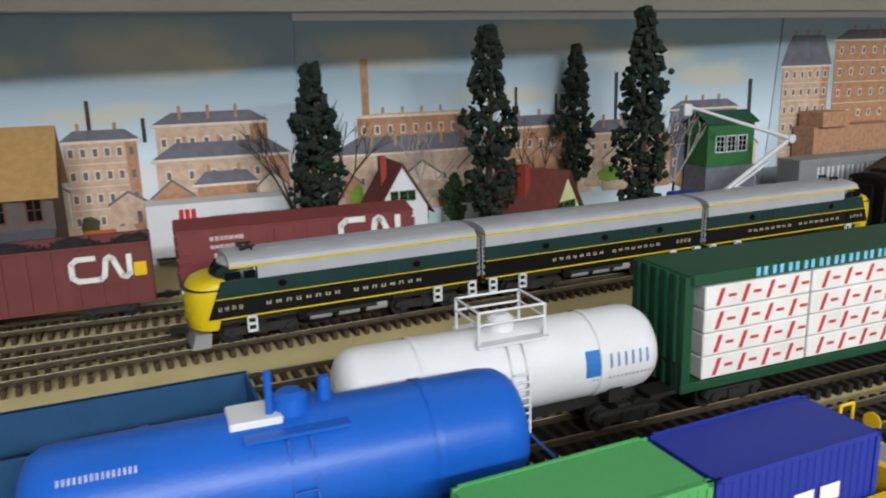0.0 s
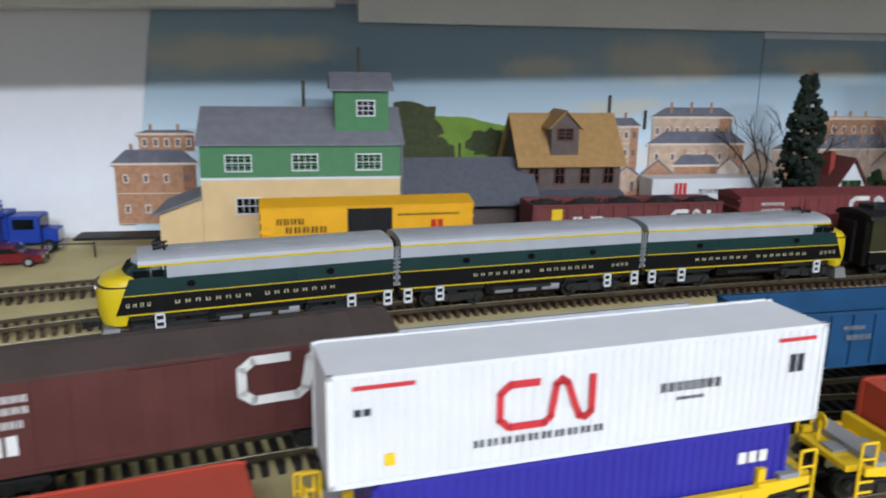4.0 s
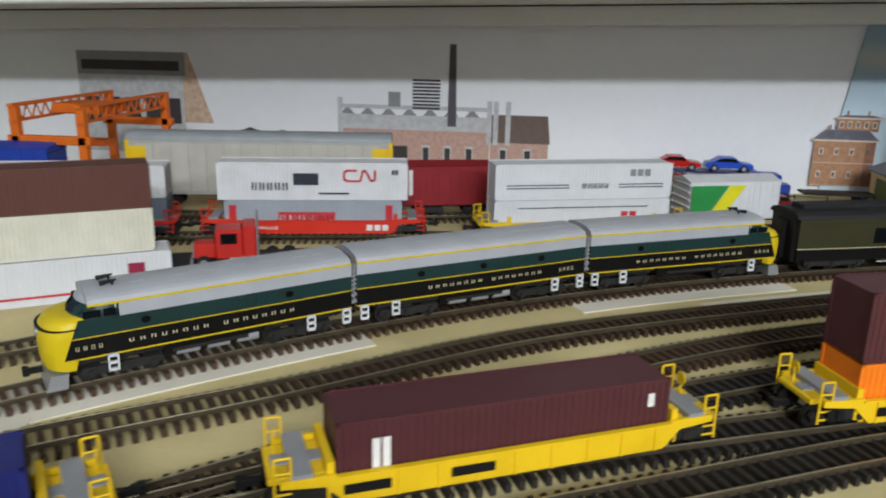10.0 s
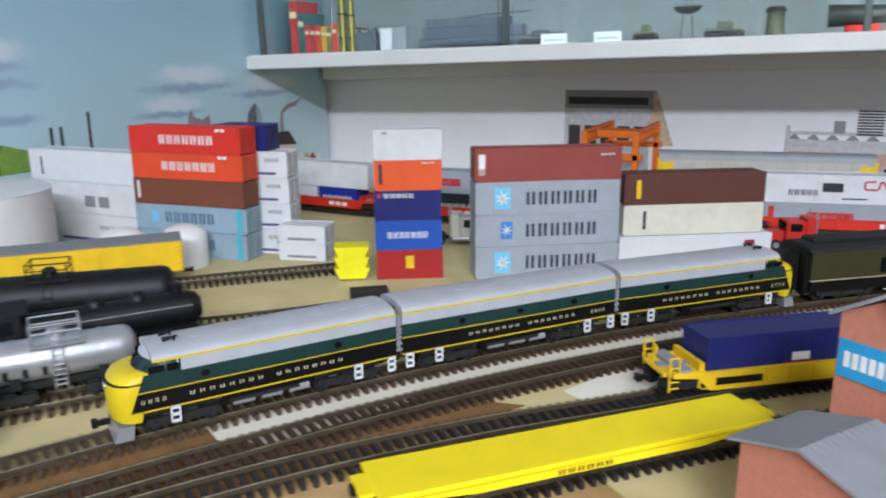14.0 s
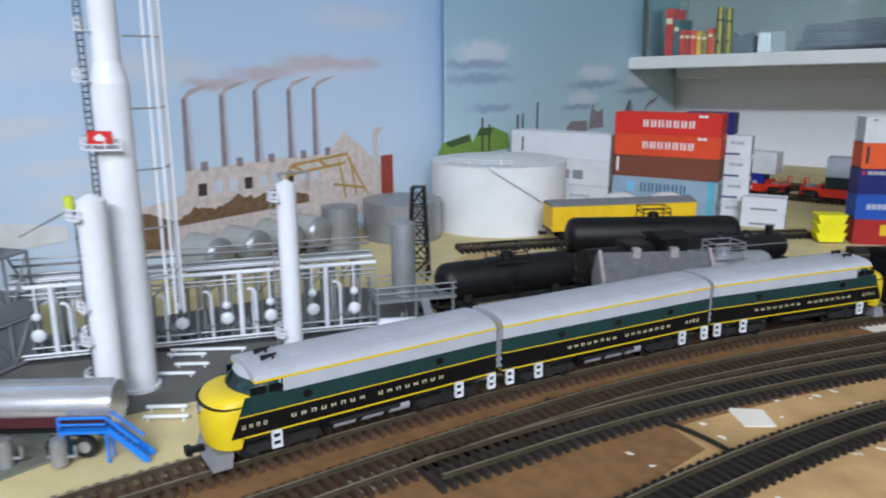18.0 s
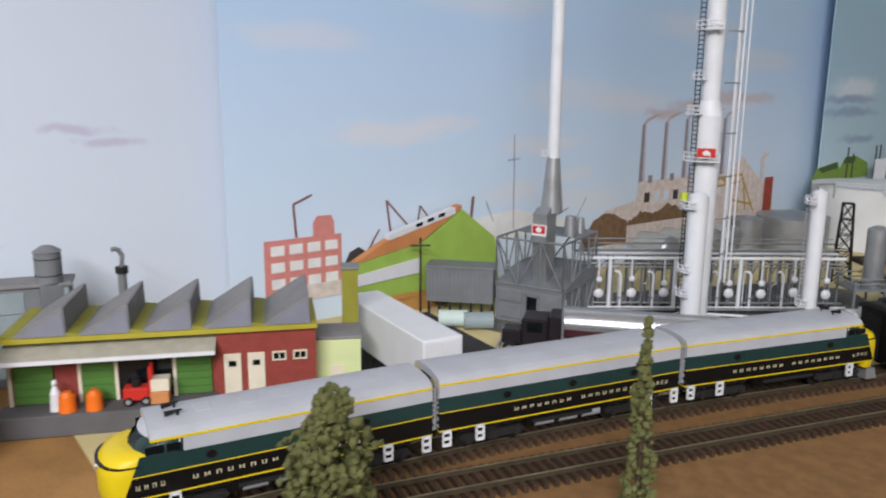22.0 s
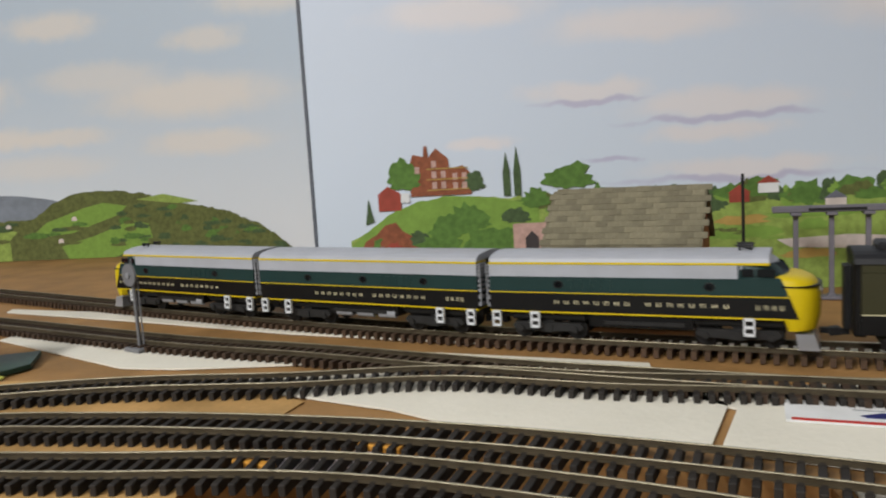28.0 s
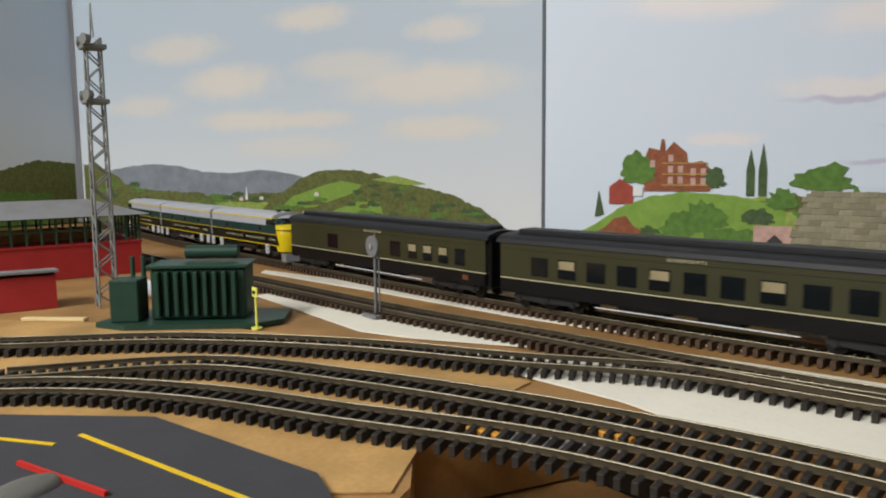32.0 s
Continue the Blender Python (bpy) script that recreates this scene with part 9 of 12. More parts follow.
castle = [(-1.795, 0.080), (-1.795, 0.104), (-1.792, 0.112), (-1.784, 0.110), (-1.783, 0.118), (-1.781, 0.118), (-1.780, 0.109), (-1.774, 0.116), (-1.765, 0.108), (-1.764, 0.100), (-1.754, 0.102), (-1.748, 0.096), (-1.748, 0.080)]
px(sc_, "painted_castle", AT_C, castle, PSCRUB, 5)
for y, z in ((-1.776, 0.088), (-1.776, 0.096), (-1.776, 0.104), (-1.769, 0.088), (-1.769, 0.096), (-1.760, 0.087), (-1.760, 0.094), (-1.753, 0.087), (-1.753, 0.094), (-1.789, 0.10)):
    px(sc_, "painted_window", AT_C, rect(y - 0.0018, y + 0.0018, z - 0.0026, z + 0.0026), PINK, 7)
for z in (0.084, 0.092, 0.100):
    px(sc_, "painted_ledge", AT_C, rect(-1.782, -1.750, z, z + 0.0008), POCHRE, 7.6)
px(sc_, "painted_tower", AT_C, [(-1.821, 0.070), (-1.821, 0.083), (-1.813, 0.089), (-1.803, 0.083), (-1.803, 0.070)], PROOF, 5)
px(sc_, "painted_wall", AT_C, rect(-1.803, -1.796, 0.076, 0.083), PWHITE, 6)
px(sc_, "painted_arch", AT_C, [(-1.718, 0.026), (-1.718, 0.056), (-1.693, 0.056), (-1.691, 0.026)], PINK, 7)
px(sc_, "painted_opening", AT_C, [(-1.709, 0.026), (-1.709, 0.045), (-1.704, 0.050), (-1.699, 0.045), (-1.699, 0.026)], DARKP, 8)

part("edge_strip", Mesh().box(AT_C - 0.0022, AT_C + 0.0006, -1.8748, -1.8724, 0, 0.60), STRIPM, sc_, "dark strip along the sheet's edge")

# far sheet with hills, and its return along the south wall
sd = sheet("backdrop_hills", "painted rolling hills under a pale clouded sky", AT_D, -2.855, -1.876, SKYD, 0.9)
px(sd, "painted_ridge", AT_D, wavy(-2.85, -2.30, 0.0, [0.088, 0.092, 0.100, 0.104, 0.100, 0.090, 0.088, 0.093, 0.088, 0.077, 0.070], 31, 0.008, 0.0008), PBLUEH, 2)
px(sd, "painted_valley", AT_D, wavy(-2.85, -2.30, 0.0, [0.050, 0.060, 0.062, 0.055, 0.050, 0.056, 0.060, 0.055], 32, 0.006, 0.0022), PWOOD, 3)
px(sd, "painted_meadow", AT_D, wavy(-2.66, -2.30, 0.0, [0.020, 0.040, 0.046, 0.044, 0.040, 0.050, 0.052], 33, 0.008, 0.0015), PMEADOW, 4)
px(sd, "painted_hill", AT_D, wavy(-2.46, -2.040, 0.0, [0.030, 0.060, 0.084, 0.093, 0.092, 0.086, 0.074, 0.066, 0.054, 0.036, 0.004], 34, 0.005, 0.0018), PWOOD, 5)
px(sd, "painted_meadow", AT_D, [(-2.43, 0.030), (-2.40, 0.052), (-2.34, 0.070), (-2.31, 0.076), (-2.275, 0.070), (-2.29, 0.058), (-2.33, 0.046), (-2.36, 0.036)], PGREEN, 6)
px(sd, "painted_meadow", AT_D, [(-2.38, 0.018), (-2.33, 0.030), (-2.27, 0.050), (-2.245, 0.044), (-2.24, 0.020), (-2.30, 0.0), (-2.37, 0.0)], PGREEN, 6)
px(sd, "painted_meadow", AT_D, [(-2.26, 0.078), (-2.22, 0.084), (-2.17, 0.072), (-2.20, 0.070)], PMEADOW, 6)
for i in range(70):
    y = r.uniform(-2.30, -2.06)
    z = r.uniform(0.005, 0.9 * float(np.interp(y, [-2.31, -2.25, -2.18, -2.1, -2.05], [0.06, 0.085, 0.066, 0.045, 0.012])))
    puff(sd, AT_D, y, z, r.uniform(0.006, 0.014), r.uniform(0.003, 0.007), 500 + i, [PWOOD, PBUSH, PDARKT, PDARKT, PWOOD][i % 5], 7)
for i in range(26):
    puff(sd, AT_D, r.uniform(-2.62, -2.34), r.uniform(0.018, 0.055), r.uniform(0.010, 0.022), r.uniform(0.003, 0.006), 600 + i, [PBUSH, PWOOD, PDARKT][i % 3], 7)
for y, z in ((-2.356, 0.055), (-2.50, 0.046), (-2.46, 0.048), (-2.38, 0.025)):
    px(sd, "painted_farm", AT_D, [(y - 0.004, z - 0.002), (y - 0.004, z + 0.002), (y, z + 0.0045), (y + 0.004, z + 0.002), (y + 0.004, z - 0.002)], PSTONE, 8)
px(sd, "painted_spire", AT_D, [(-2.492, 0.046), (-2.489, 0.068), (-2.486, 0.046)], PWHITE, 8)
se = thing("backdrop_hills_return", "painted brown hill beside the corner", "backdrop", kind="structure")
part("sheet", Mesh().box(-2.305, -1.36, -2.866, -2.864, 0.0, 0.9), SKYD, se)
for nm, outline, m_, ly in (("painted_hill", wavy(-2.30, -1.50, 0.0, [0.105, 0.112, 0.096, 0.112, 0.092, 0.10, 0.085, 0.08, 0.09, 0.07, 0.06, 0.05], 35, 0.006, 0.002), PWOOD, 1), ("painted_meadow", wavy(-2.25, -1.60, 0.0, [0.055, 0.062, 0.05, 0.06, 0.045, 0.05, 0.04], 36, 0.006, 0.002), PBUSH, 2)):
    paint(se, nm, "y", -2.864, outline, m_, ly, 0.0001, 1)
px(sd, "painted_hill", AT_D, wavy(-2.85, -2.66, 0.0, [0.105, 0.100, 0.085, 0.060, 0.035, 0.02], 37, 0.005, 0.002), PWOOD, 5)
for i in range(22):
    puff(sd, AT_D, r.uniform(-2.84, -2.70), r.uniform(0.01, 0.07), 0.012, 0.005, 700 + i, [PBUSH, PDARKT, PWOOD][i % 3], 7)

# ---- refinery ----
PIPE = mat("pipe_white", (216, 218, 222), 0.4, grain=0.03, stain=0.08)
TANKW = mat("tank_white", (222, 223, 222), 0.5, grain=0.03, size=0.05, stain=0.08)
STRUCT = mat("structure_grey", (118, 121, 124), 0.55, grain=0.06, size=0.015, stain=0.15)
GALV = mat("galvanised", (160, 162, 164), 0.38, 0.55, grain=0.06, size=0.02, stain=0.15)
CONC = mat("concrete_pad", (104, 103, 98), 0.85, grain=0.08, size=0.04, stain=0.2)
ASPHPAD = mat("asphalt_pad", (52, 51, 52), 0.9, grain=0.18, size=0.02, stain=0.15)
CORK = mat("cork_roadbed", (128, 94, 58), 0.85, grain=0.25, size=0.012, stain=0.25)
RUBBLE = mat("sand_mound", (190, 160, 110), 0.9, grain=0.2, size=0.02, stain=0.2)


def ring_rail(me, c, r, z, h, a0, a1, t=0.0005, n=10):
    """A curved platform railing round a vessel, angles in degrees."""
    pts = [(c[0] + r * math.cos(math.radians(a0 + (a1 - a0) * i / n)), c[1] + r * math.sin(math.radians(a0 + (a1 - a0) * i / n))) for i in range(n + 1)]
    for k in (0.5, 1.0):
        me.tube([(x, y, z + h * k) for x, y in pts], t, 5)
    for x, y in pts[::2]:
        me.tube([(x, y, z), (x, y, z + h)], t, 5)
    return me


def deck(me, c, r0, r1, z, a0, a1, t=0.0008, n=10):
    inner = [(c[0] + r0 * math.cos(math.radians(a0 + (a1 - a0) * i / n)), c[1] + r0 * math.sin(math.radians(a0 + (a1 - a0) * i / n))) for i in range(n + 1)]
    outer = [(c[0] + r1 * math.cos(math.radians(a0 + (a1 - a0) * i / n)), c[1] + r1 * math.sin(math.radians(a0 + (a1 - a0) * i / n))) for i in range(n + 1)]
    return me.prism(inner + outer[::-1], z, z + t, "z")


def ladder(me, x, y, z0, z1, ang, w=0.004, step=0.0035, t=0.00045):
    dx, dy = math.cos(math.radians(ang)) * w / 2, math.sin(math.radians(ang)) * w / 2
    for s in (-1, 1):
        me.tube([(x + s * dx, y + s * dy, z0), (x + s * dx, y + s * dy, z1)], t, 5)
    z = z0
    while z < z1:
        me.tube([(x - dx, y - dy, z), (x + dx, y + dy, z)], t * 0.8, 4)
        z += step
    return me


def pad(name, pts, material, label, z=0.0, t=0.0012, category="ground patch"):
    return solid(name, Mesh().prism(pts, z, z + t, "z"), material, label, category, kind="structure")


pad("concrete_pad", [(-1.80, -0.875), (-1.70, -0.845), (-1.655, -0.80), (-1.60, -0.68), (-1.575, -0.545), (-1.66, -0.47), (-1.72, -0.50), (-1.80, -0.70)], CONC, "grey concrete pad under the refinery", 0.0, 0.0007)
pad("asphalt_pad", [(-1.845, -0.880), (-1.800, -0.888), (-1.712, -0.898), (-1.652, -0.935), (-1.665, -1.045), (-1.750, -1.045), (-1.845, -1.000), (-1.866, -0.925)], ASPHPAD, "black asphalt parking pad", 0.0, 0.0014)
pad("yard_pad", [(-1.712, -0.893), (-1.655, -0.80), (-1.615, -0.79), (-1.625, -0.93), (-1.650, -0.93)], mat("green_grey_pad", (112, 114, 102), 0.85, grain=0.06, size=0.05, stain=0.15), "pale green-grey loading pad", 0.0, 0.0016)

# large white storage tank
c = (-1.768, -0.182)
root = thing("storage_tank", "large white storage tank with a diagonal stair", "storage tank", pose(c[0], c[1], 0))
part("shell", Mesh().cyl((0, 0, 0), (0, 0, 0.0805), 0.0825, n=72), TANKW, root)
part("roof", Mesh().cyl((0, 0, 0.0805), (0, 0, 0.0860), 0.0832, 0.004, 72), TANKW, root)
for z in (0.020, 0.040, 0.060):
    part("seam", Mesh().cyl((0, 0, z), (0, 0, z + 0.0005), 0.0828, n=72, caps=False), TANKW, root)
stair = Mesh()
sp = []
for i in range(15):
    a = math.radians(-62 + 52 * i / 14)
    sp.append((0.0852 * math.cos(a), 0.0852 * math.sin(a), 0.0815 - 0.050 * i / 14))
stair.loft([[(x * k, y * k, z + h) for k, h in ((1, -0.0022), (1, 0.0022), (1.03, 0.0022), (1.03, -0.0022))] for x, y, z in sp], smooth=False)
part("stair", stair, PIPE, root, "white stair winding down the shell")
part("roof_rail", ring_rail(Mesh(), (0, 0), 0.078, 0.0815, 0.0065, -105, -45), PIPE, root)
part("vent", Mesh().cyl((0.040, -0.055, 0.082), (0.040, -0.055, 0.0885), 0.0018, n=8), PIPE, root)


def plain_tank(x, y, r, h, label, material=GALV):
    root = thing("storage_tank", label, "storage tank", pose(x, y, 0), "silver tanks")
    part("shell", Mesh().cyl((0, 0, 0), (0, 0, h), r, n=48), material, root)
    part("roof", Mesh().cyl((0, 0, h), (0, 0, h + r * 0.16), r * 1.01, r * 0.06, 48), material, root)
    rail = ladder(Mesh(), r + 0.001, 0, 0.001, h, 90)
    part("ladder", rail, material, root)
    return root


plain_tank(-1.8163, -0.3075, 0.0450, 0.0440, "wide silver storage tank with a shallow cone roof")
plain_tank(-1.8285, -0.3960, 0.0195, 0.0470, "narrow silver storage tank beside the wide one")
for i, y in enumerate((-0.428, -0.466, -0.508, -0.552)):
    root = thing("pressure_drum", "pale horizontal pressure drum with a domed end", "tank", pose(-1.845, y, 0), "row of drums")
    part("shell", Mesh().cyl((-0.022, 0, 0.024), (0.018, 0, 0.024), 0.0165, n=28), mat("drum_pale", (176, 180, 176), 0.5, 0.2, stain=0.15), root)
    part("domed_end", Mesh().loft([[(x, s * 0.0165 * math.cos(2 * math.pi * j / 28), 0.024 + s * 0.0165 * math.sin(2 * math.pi * j / 28)) for j in range(28)] for x, s in ((0.018, 1.0), (0.022, 0.9), (0.0245, 0.6), (0.0255, 0.1))]), GALV, root)
    for x in (-0.015, 0.012):
        part("saddle", Mesh().box(x - 0.002, x + 0.002, -0.013, 0.013, 0.0, 0.013), CONC, root)

# black lattice tower
root = thing("lattice_tower", "black openwork steel tower beside the tanks", "tower", pose(-1.686, -0.436, 0, 0, 0, 30))
h, w0, w1 = 0.086, 0.0092, 0.0052
for sx in (-1, 1):
    for sy in (-1, 1):
        part("leg", Mesh().cyl((sx * w0, sy * w0, 0), (sx * w1, sy * w1, h), 0.0010, n=6), BLACK, root)
for i in range(5):
    za, zb = h * i / 5, h * (i + 1) / 5
    wa, wb = w0 + (w1 - w0) * i / 5, w0 + (w1 - w0) * (i + 1) / 5
    for k in (-1, 1):
        part("brace", Mesh().cyl((-wa, k * wa, za), (wb, k * wb, zb), 0.0006, n=5).cyl((wa, k * wa, za), (-wb, k * wb, zb), 0.0006, n=5), BLACK, root)
        part("brace", Mesh().cyl((k * wa, -wa, za), (k * wb, wb, zb), 0.0006, n=5).cyl((k * wa, wa, za), (k * wb, -wb, zb), 0.0006, n=5), BLACK, root)
    part("girt", Mesh().tube([(-wb, -wb, zb), (wb, -wb, zb), (wb, wb, zb), (-wb, wb, zb), (-wb, -wb, zb)], 0.0007, 5), BLACK, root)

# pipe rack with valves
root = thing("pipe_rack", "grey and white pipe rack with round valve heads", "pipe rack", pose(-1.764, -0.750, 0, 0, 0, 54))
L = 0.2226
for y in (0.0, 0.022):
    part("base_beam", Mesh().box(-0.01, L + 0.01, y - 0.001, y + 0.001, 0.0012, 0.0032), STRUCT, root)
for i in range(13):
    x = L * i / 12
    for y in (0.0, 0.022):
        part("post", Mesh().box(x - 0.0010, x + 0.0010, y - 0.0010, y + 0.0010, 0.0012, 0.0530), STRUCT, root)
    part("cross_beam", Mesh().box(x - 0.0010, x + 0.0010, -0.001, 0.023, 0.0460, 0.0475), STRUCT, root)
# Dark plate added to put shade between and under the pipes.
part("grating", Mesh().box(-0.012, L + 0.012, -0.012, 0.026, 0.0011, 0.0016), mat("rack_shade_dark", (62, 62, 62), 0.8, grain=0.25, size=0.004, stain=0.25), root, "dark floor plate standing for the shade under the rack")
for y, z, rr, mm in ((-0.003, 0.0515, 0.0016, PIPE), (-0.003, 0.0465, 0.0010, GALV), (-0.002, 0.0430, 0.0008, GALV), (0.004, 0.0535, 0.0010, GALV), (0.010, 0.0530, 0.0013, PIPE), (0.016, 0.0535, 0.0010, GALV), (0.0225, 0.0530, 0.0013, STRUCT), (0.012, 0.0570, 0.0008, GALV), (-0.003, 0.0090, 0.0009, GALV), (0.020, 0.0610, 0.0009, STRUCT), (-0.009, 0.0040, 0.0011, GALV), (-0.011, 0.0070, 0.0008, PIPE)):
    part("pipe", Mesh().cyl((-0.012, y, z), (L + 0.012, y, z), rr, n=8), mm, root)
rr_ = random.Random(5)
for i in range(22):
    x = 0.005 + (L - 0.010) * i / 21
    if i % 6 == 1:
        part("riser", Mesh().cyl((x, -0.004, 0.0015), (x, -0.004, 0.0520), 0.0019, n=10), PIPE, root, "thick white riser")
        continue
    z1, z2 = rr_.uniform(0.016, 0.020), rr_.uniform(0.028, 0.033)
    if i % 3 == 0:
        part("branch_pipe", Mesh().tube([(x, -0.0045, z2 + 0.002), (x, -0.0045, 0.0510)], 0.0009, 6), PIPE, root)
        for z, rad in ((z1, 0.0047), (z2, 0.0031)):
            part("valve_head", Mesh().ball((x, -0.0058, z), rad, 0.0024, rad, 16, 8, 1.0), PIPE, root, "round white valve head")
            part("valve_stem", Mesh().cyl((x, -0.0045, z), (x, 0.004, z), 0.0011, n=6).tube([(x, -0.003, z - 0.010), (x, -0.003, z)], 0.0008, 6), GALV, root)
    elif i % 3 == 1:
        part("riser", Mesh().tube([(x, -0.003, 0.0016), (x, -0.003, 0.024), (x + 0.001, -0.003, 0.0265), (x + 0.004, -0.003, 0.0275), (x + 0.005, -0.003, 0.030), (x + 0.005, -0.003, 0.050)], 0.0010, 7), GALV, root, "bent galvanised riser")
        part("elbow", Mesh().ball((x, -0.003, 0.010), 0.0017, 0.0017, 0.0020, 10, 6), STRUCT, root)
    else:
        part("riser", Mesh().tube([(x, -0.005, 0.0016), (x, -0.005, 0.036), (x - 0.002, -0.004, 0.039), (x - 0.005, -0.003, 0.039)], 0.0012, 7), PIPE, root, "white pipe turning into the rack")
        part("flange", Mesh().cyl((x, -0.005, 0.014), (x, -0.005, 0.0152), 0.0024, n=10), GALV, root)
for i in range(30):
    x, y = L * (i + 0.5) / 30, rr_.uniform(0.003, 0.021)
    part("back_pipe", Mesh().tube([(x, y, 0.0016), (x, y, rr_.uniform(0.036, 0.052))], rr_.uniform(0.0006, 0.0013), 6), (GALV, STRUCT, GALV, PIPE)[i % 4], root)
for i in range(9):
    x = L * (i + 0.5) / 9
    part("back_pump", Mesh().cyl((x - 0.006, 0.014, 0.008), (x + 0.006, 0.014, 0.008), 0.0045, n=12).box(x - 0.006, x + 0.006, 0.010, 0.018, 0.0012, 0.005), STRUCT, root)
for i in range(13):
    x = L * i / 12
    part("rack_brace", Mesh().cyl((x, 0.0, 0.034), (min(x + L / 12, L), 0.022, 0.046), 0.0006, n=5), STRUCT, root)
part("rack_rail", Mesh().tube([(-0.012, 0.023, 0.0650), (L + 0.012, 0.023, 0.0650)], 0.0006, 5), GALV, root)

# tall white column with its thinner neighbour
root = thing("distillation_column", "tall white distillation column with ladder and railed platforms", "column", pose(-1.6645, -0.7330, 0))
part("lower_shell", Mesh().cyl((0, 0, 0), (0, 0, 0.184), 0.0106, n=32), PIPE, root)
part("taper", Mesh().cyl((0, 0, 0.184), (0, 0, 0.196), 0.0106, 0.0076, 32), PIPE, root)
part("upper_shell", Mesh().cyl((0, 0, 0.196), (0, 0, 0.52), 0.0076, n=32), PIPE, root)
part("skirt_ring", Mesh().cyl((0, 0, 0), (0, 0, 0.003), 0.0125, n=32), PIPE, root)
part("ladder", ladder(Mesh(), -0.004, -0.0118, 0.05, 0.50, 20), BLACK, root, "dark ladder up the shell")
for z, a0, a1, rad in ((0.148, -150, -20, 0.0106), (0.185, -170, -80, 0.0106), (0.212, -170, -80, 0.0076), (0.250, -150, -30, 0.0076), (0.300, -170, -80, 0.0076), (0.108, -170, -80, 0.0106), (0.350, -150, -30, 0.0076)):
    p_ = part("platform", deck(Mesh(), (0, 0), rad, rad + 0.0076, z, a0, a1), PIPE, root)
    part("railing", ring_rail(Mesh(), (0, 0), rad + 0.0072, z, 0.0070, a0, a1), PIPE, p_)
part("sign", Mesh().box(-0.007, 0.007, -0.0178, -0.0172, 0.152, 0.159, Matrix.Rotation(math.radians(35), 4, "Z")), RED, root, "small red and white sign board")
part("sign_mark", Mesh().prism([(-0.002, 0.1535), (0.002, 0.1535), (0.0026, 0.156), (0.0, 0.1578), (-0.0026, 0.156)], -0.0181, -0.0178, "y", Matrix.Rotation(math.radians(35), 4, "Z")), WHITE, root)
for i, (dx, dy, zt, rad) in enumerate(((0.010, 0.018, 0.50, 0.0011), (0.012, 0.022, 0.50, 0.0011), (0.014, 0.026, 0.50, 0.0008), (0.004, 0.030, 0.36, 0.0009), (-0.001, 0.034, 0.50, 0.0010))):
    part("riser_pipe", Mesh().tube([(dx, dy, 0.045), (dx, dy, zt)], rad * 0.8, 8), PIPE, root)
for z in (0.07, 0.10, 0.135, 0.17, 0.21, 0.25):
    part("pipe_bracket", Mesh().tube([(0.008, 0.006, z), (0.012, 0.022, z), (0.000, 0.034, z)], 0.0006, 5), GALV, root)
root = thing("stripper_column", "shorter white column with curved railed platforms", "column", pose(-1.6505, -0.7585, 0))
part("shell", Mesh().cyl((0, 0, 0), (0, 0, 0.1225), 0.0079, n=28), PIPE, root)
part("head", Mesh().cyl((0, 0, 0.1225), (0, 0, 0.126), 0.0079, 0.002, 28), PIPE, root)
for z, a0, a1 in ((0.018, -190, -70), (0.042, -190, -70), (0.062, -190, -70), (0.113, -190, -60)):
    p_ = part("platform", deck(Mesh(), (0, 0), 0.0079, 0.0132, z, a0, a1), PIPE, root)
    part("railing", ring_rail(Mesh(), (0, 0), 0.0128, z, 0.0060, a0, a1), PIPE, p_)
part("yellow_valve", Mesh().cyl((-0.008, -0.008, 0.118), (-0.008, -0.008, 0.125), 0.0028, n=10), mat("valve_lime", (190, 200, 60), 0.5), root, "lime yellow valve")
part("ladder", ladder(Mesh(), -0.009, -0.003, 0.0, 0.12, 60), DARK, root)

root = thing("white_tower", "slim white tower with a bent outlet pipe", "column", pose(-1.604, -0.661, 0))
part("shell", Mesh().cyl((0, 0, 0), (0, 0, 0.1235), 0.0061, n=24), PIPE, root)
part("head", Mesh().cyl((0, 0, 0.1235), (0, 0, 0.1265), 0.0061, 0.001, 24), PIPE, root)
part("outlet_pipe", Mesh().tube([(0, 0, 0.122), (-0.002, -0.004, 0.130), (0.004, 0.014, 0.130), (0.004, 0.014, 0.118)], 0.0008, 6), GALV, root)
part("ladder", ladder(Mesh(), -0.005, -0.0055, 0.0, 0.118, 40), GREY, root)
for z in (0.028, 0.114):
    p_ = part("platform", deck(Mesh(), (0, 0), 0.0061, 0.0110, z, -200, -70), PIPE, root)
    part("railing", ring_rail(Mesh(), (0, 0), 0.0107, z, 0.0060, -200, -70), PIPE, p_)

# vessel on a railed platform
root = thing("vessel_platform", "silver vessel on a grey railed steel platform", "vessel", pose(-1.600, -0.5576, 0, 0, 0, 54))
part("platform", Mesh().box(-0.024, 0.036, -0.014, 0.020, 0.028, 0.0300), STRUCT, root)
for x in (-0.022, 0.006, 0.034):
    for y in (-0.012, 0.018):
        part("post", Mesh().box(x - 0.0008, x + 0.0008, y - 0.0008, y + 0.0008, 0, 0.0395), STRUCT, root)
for y in (-0.0135, 0.0195):
    part("railing", Mesh().tube([(-0.024, y, 0.0395), (0.036, y, 0.0395)], 0.0006, 5).tube([(-0.024, y, 0.0350), (0.036, y, 0.0350)], 0.0006, 5), GALV, root)
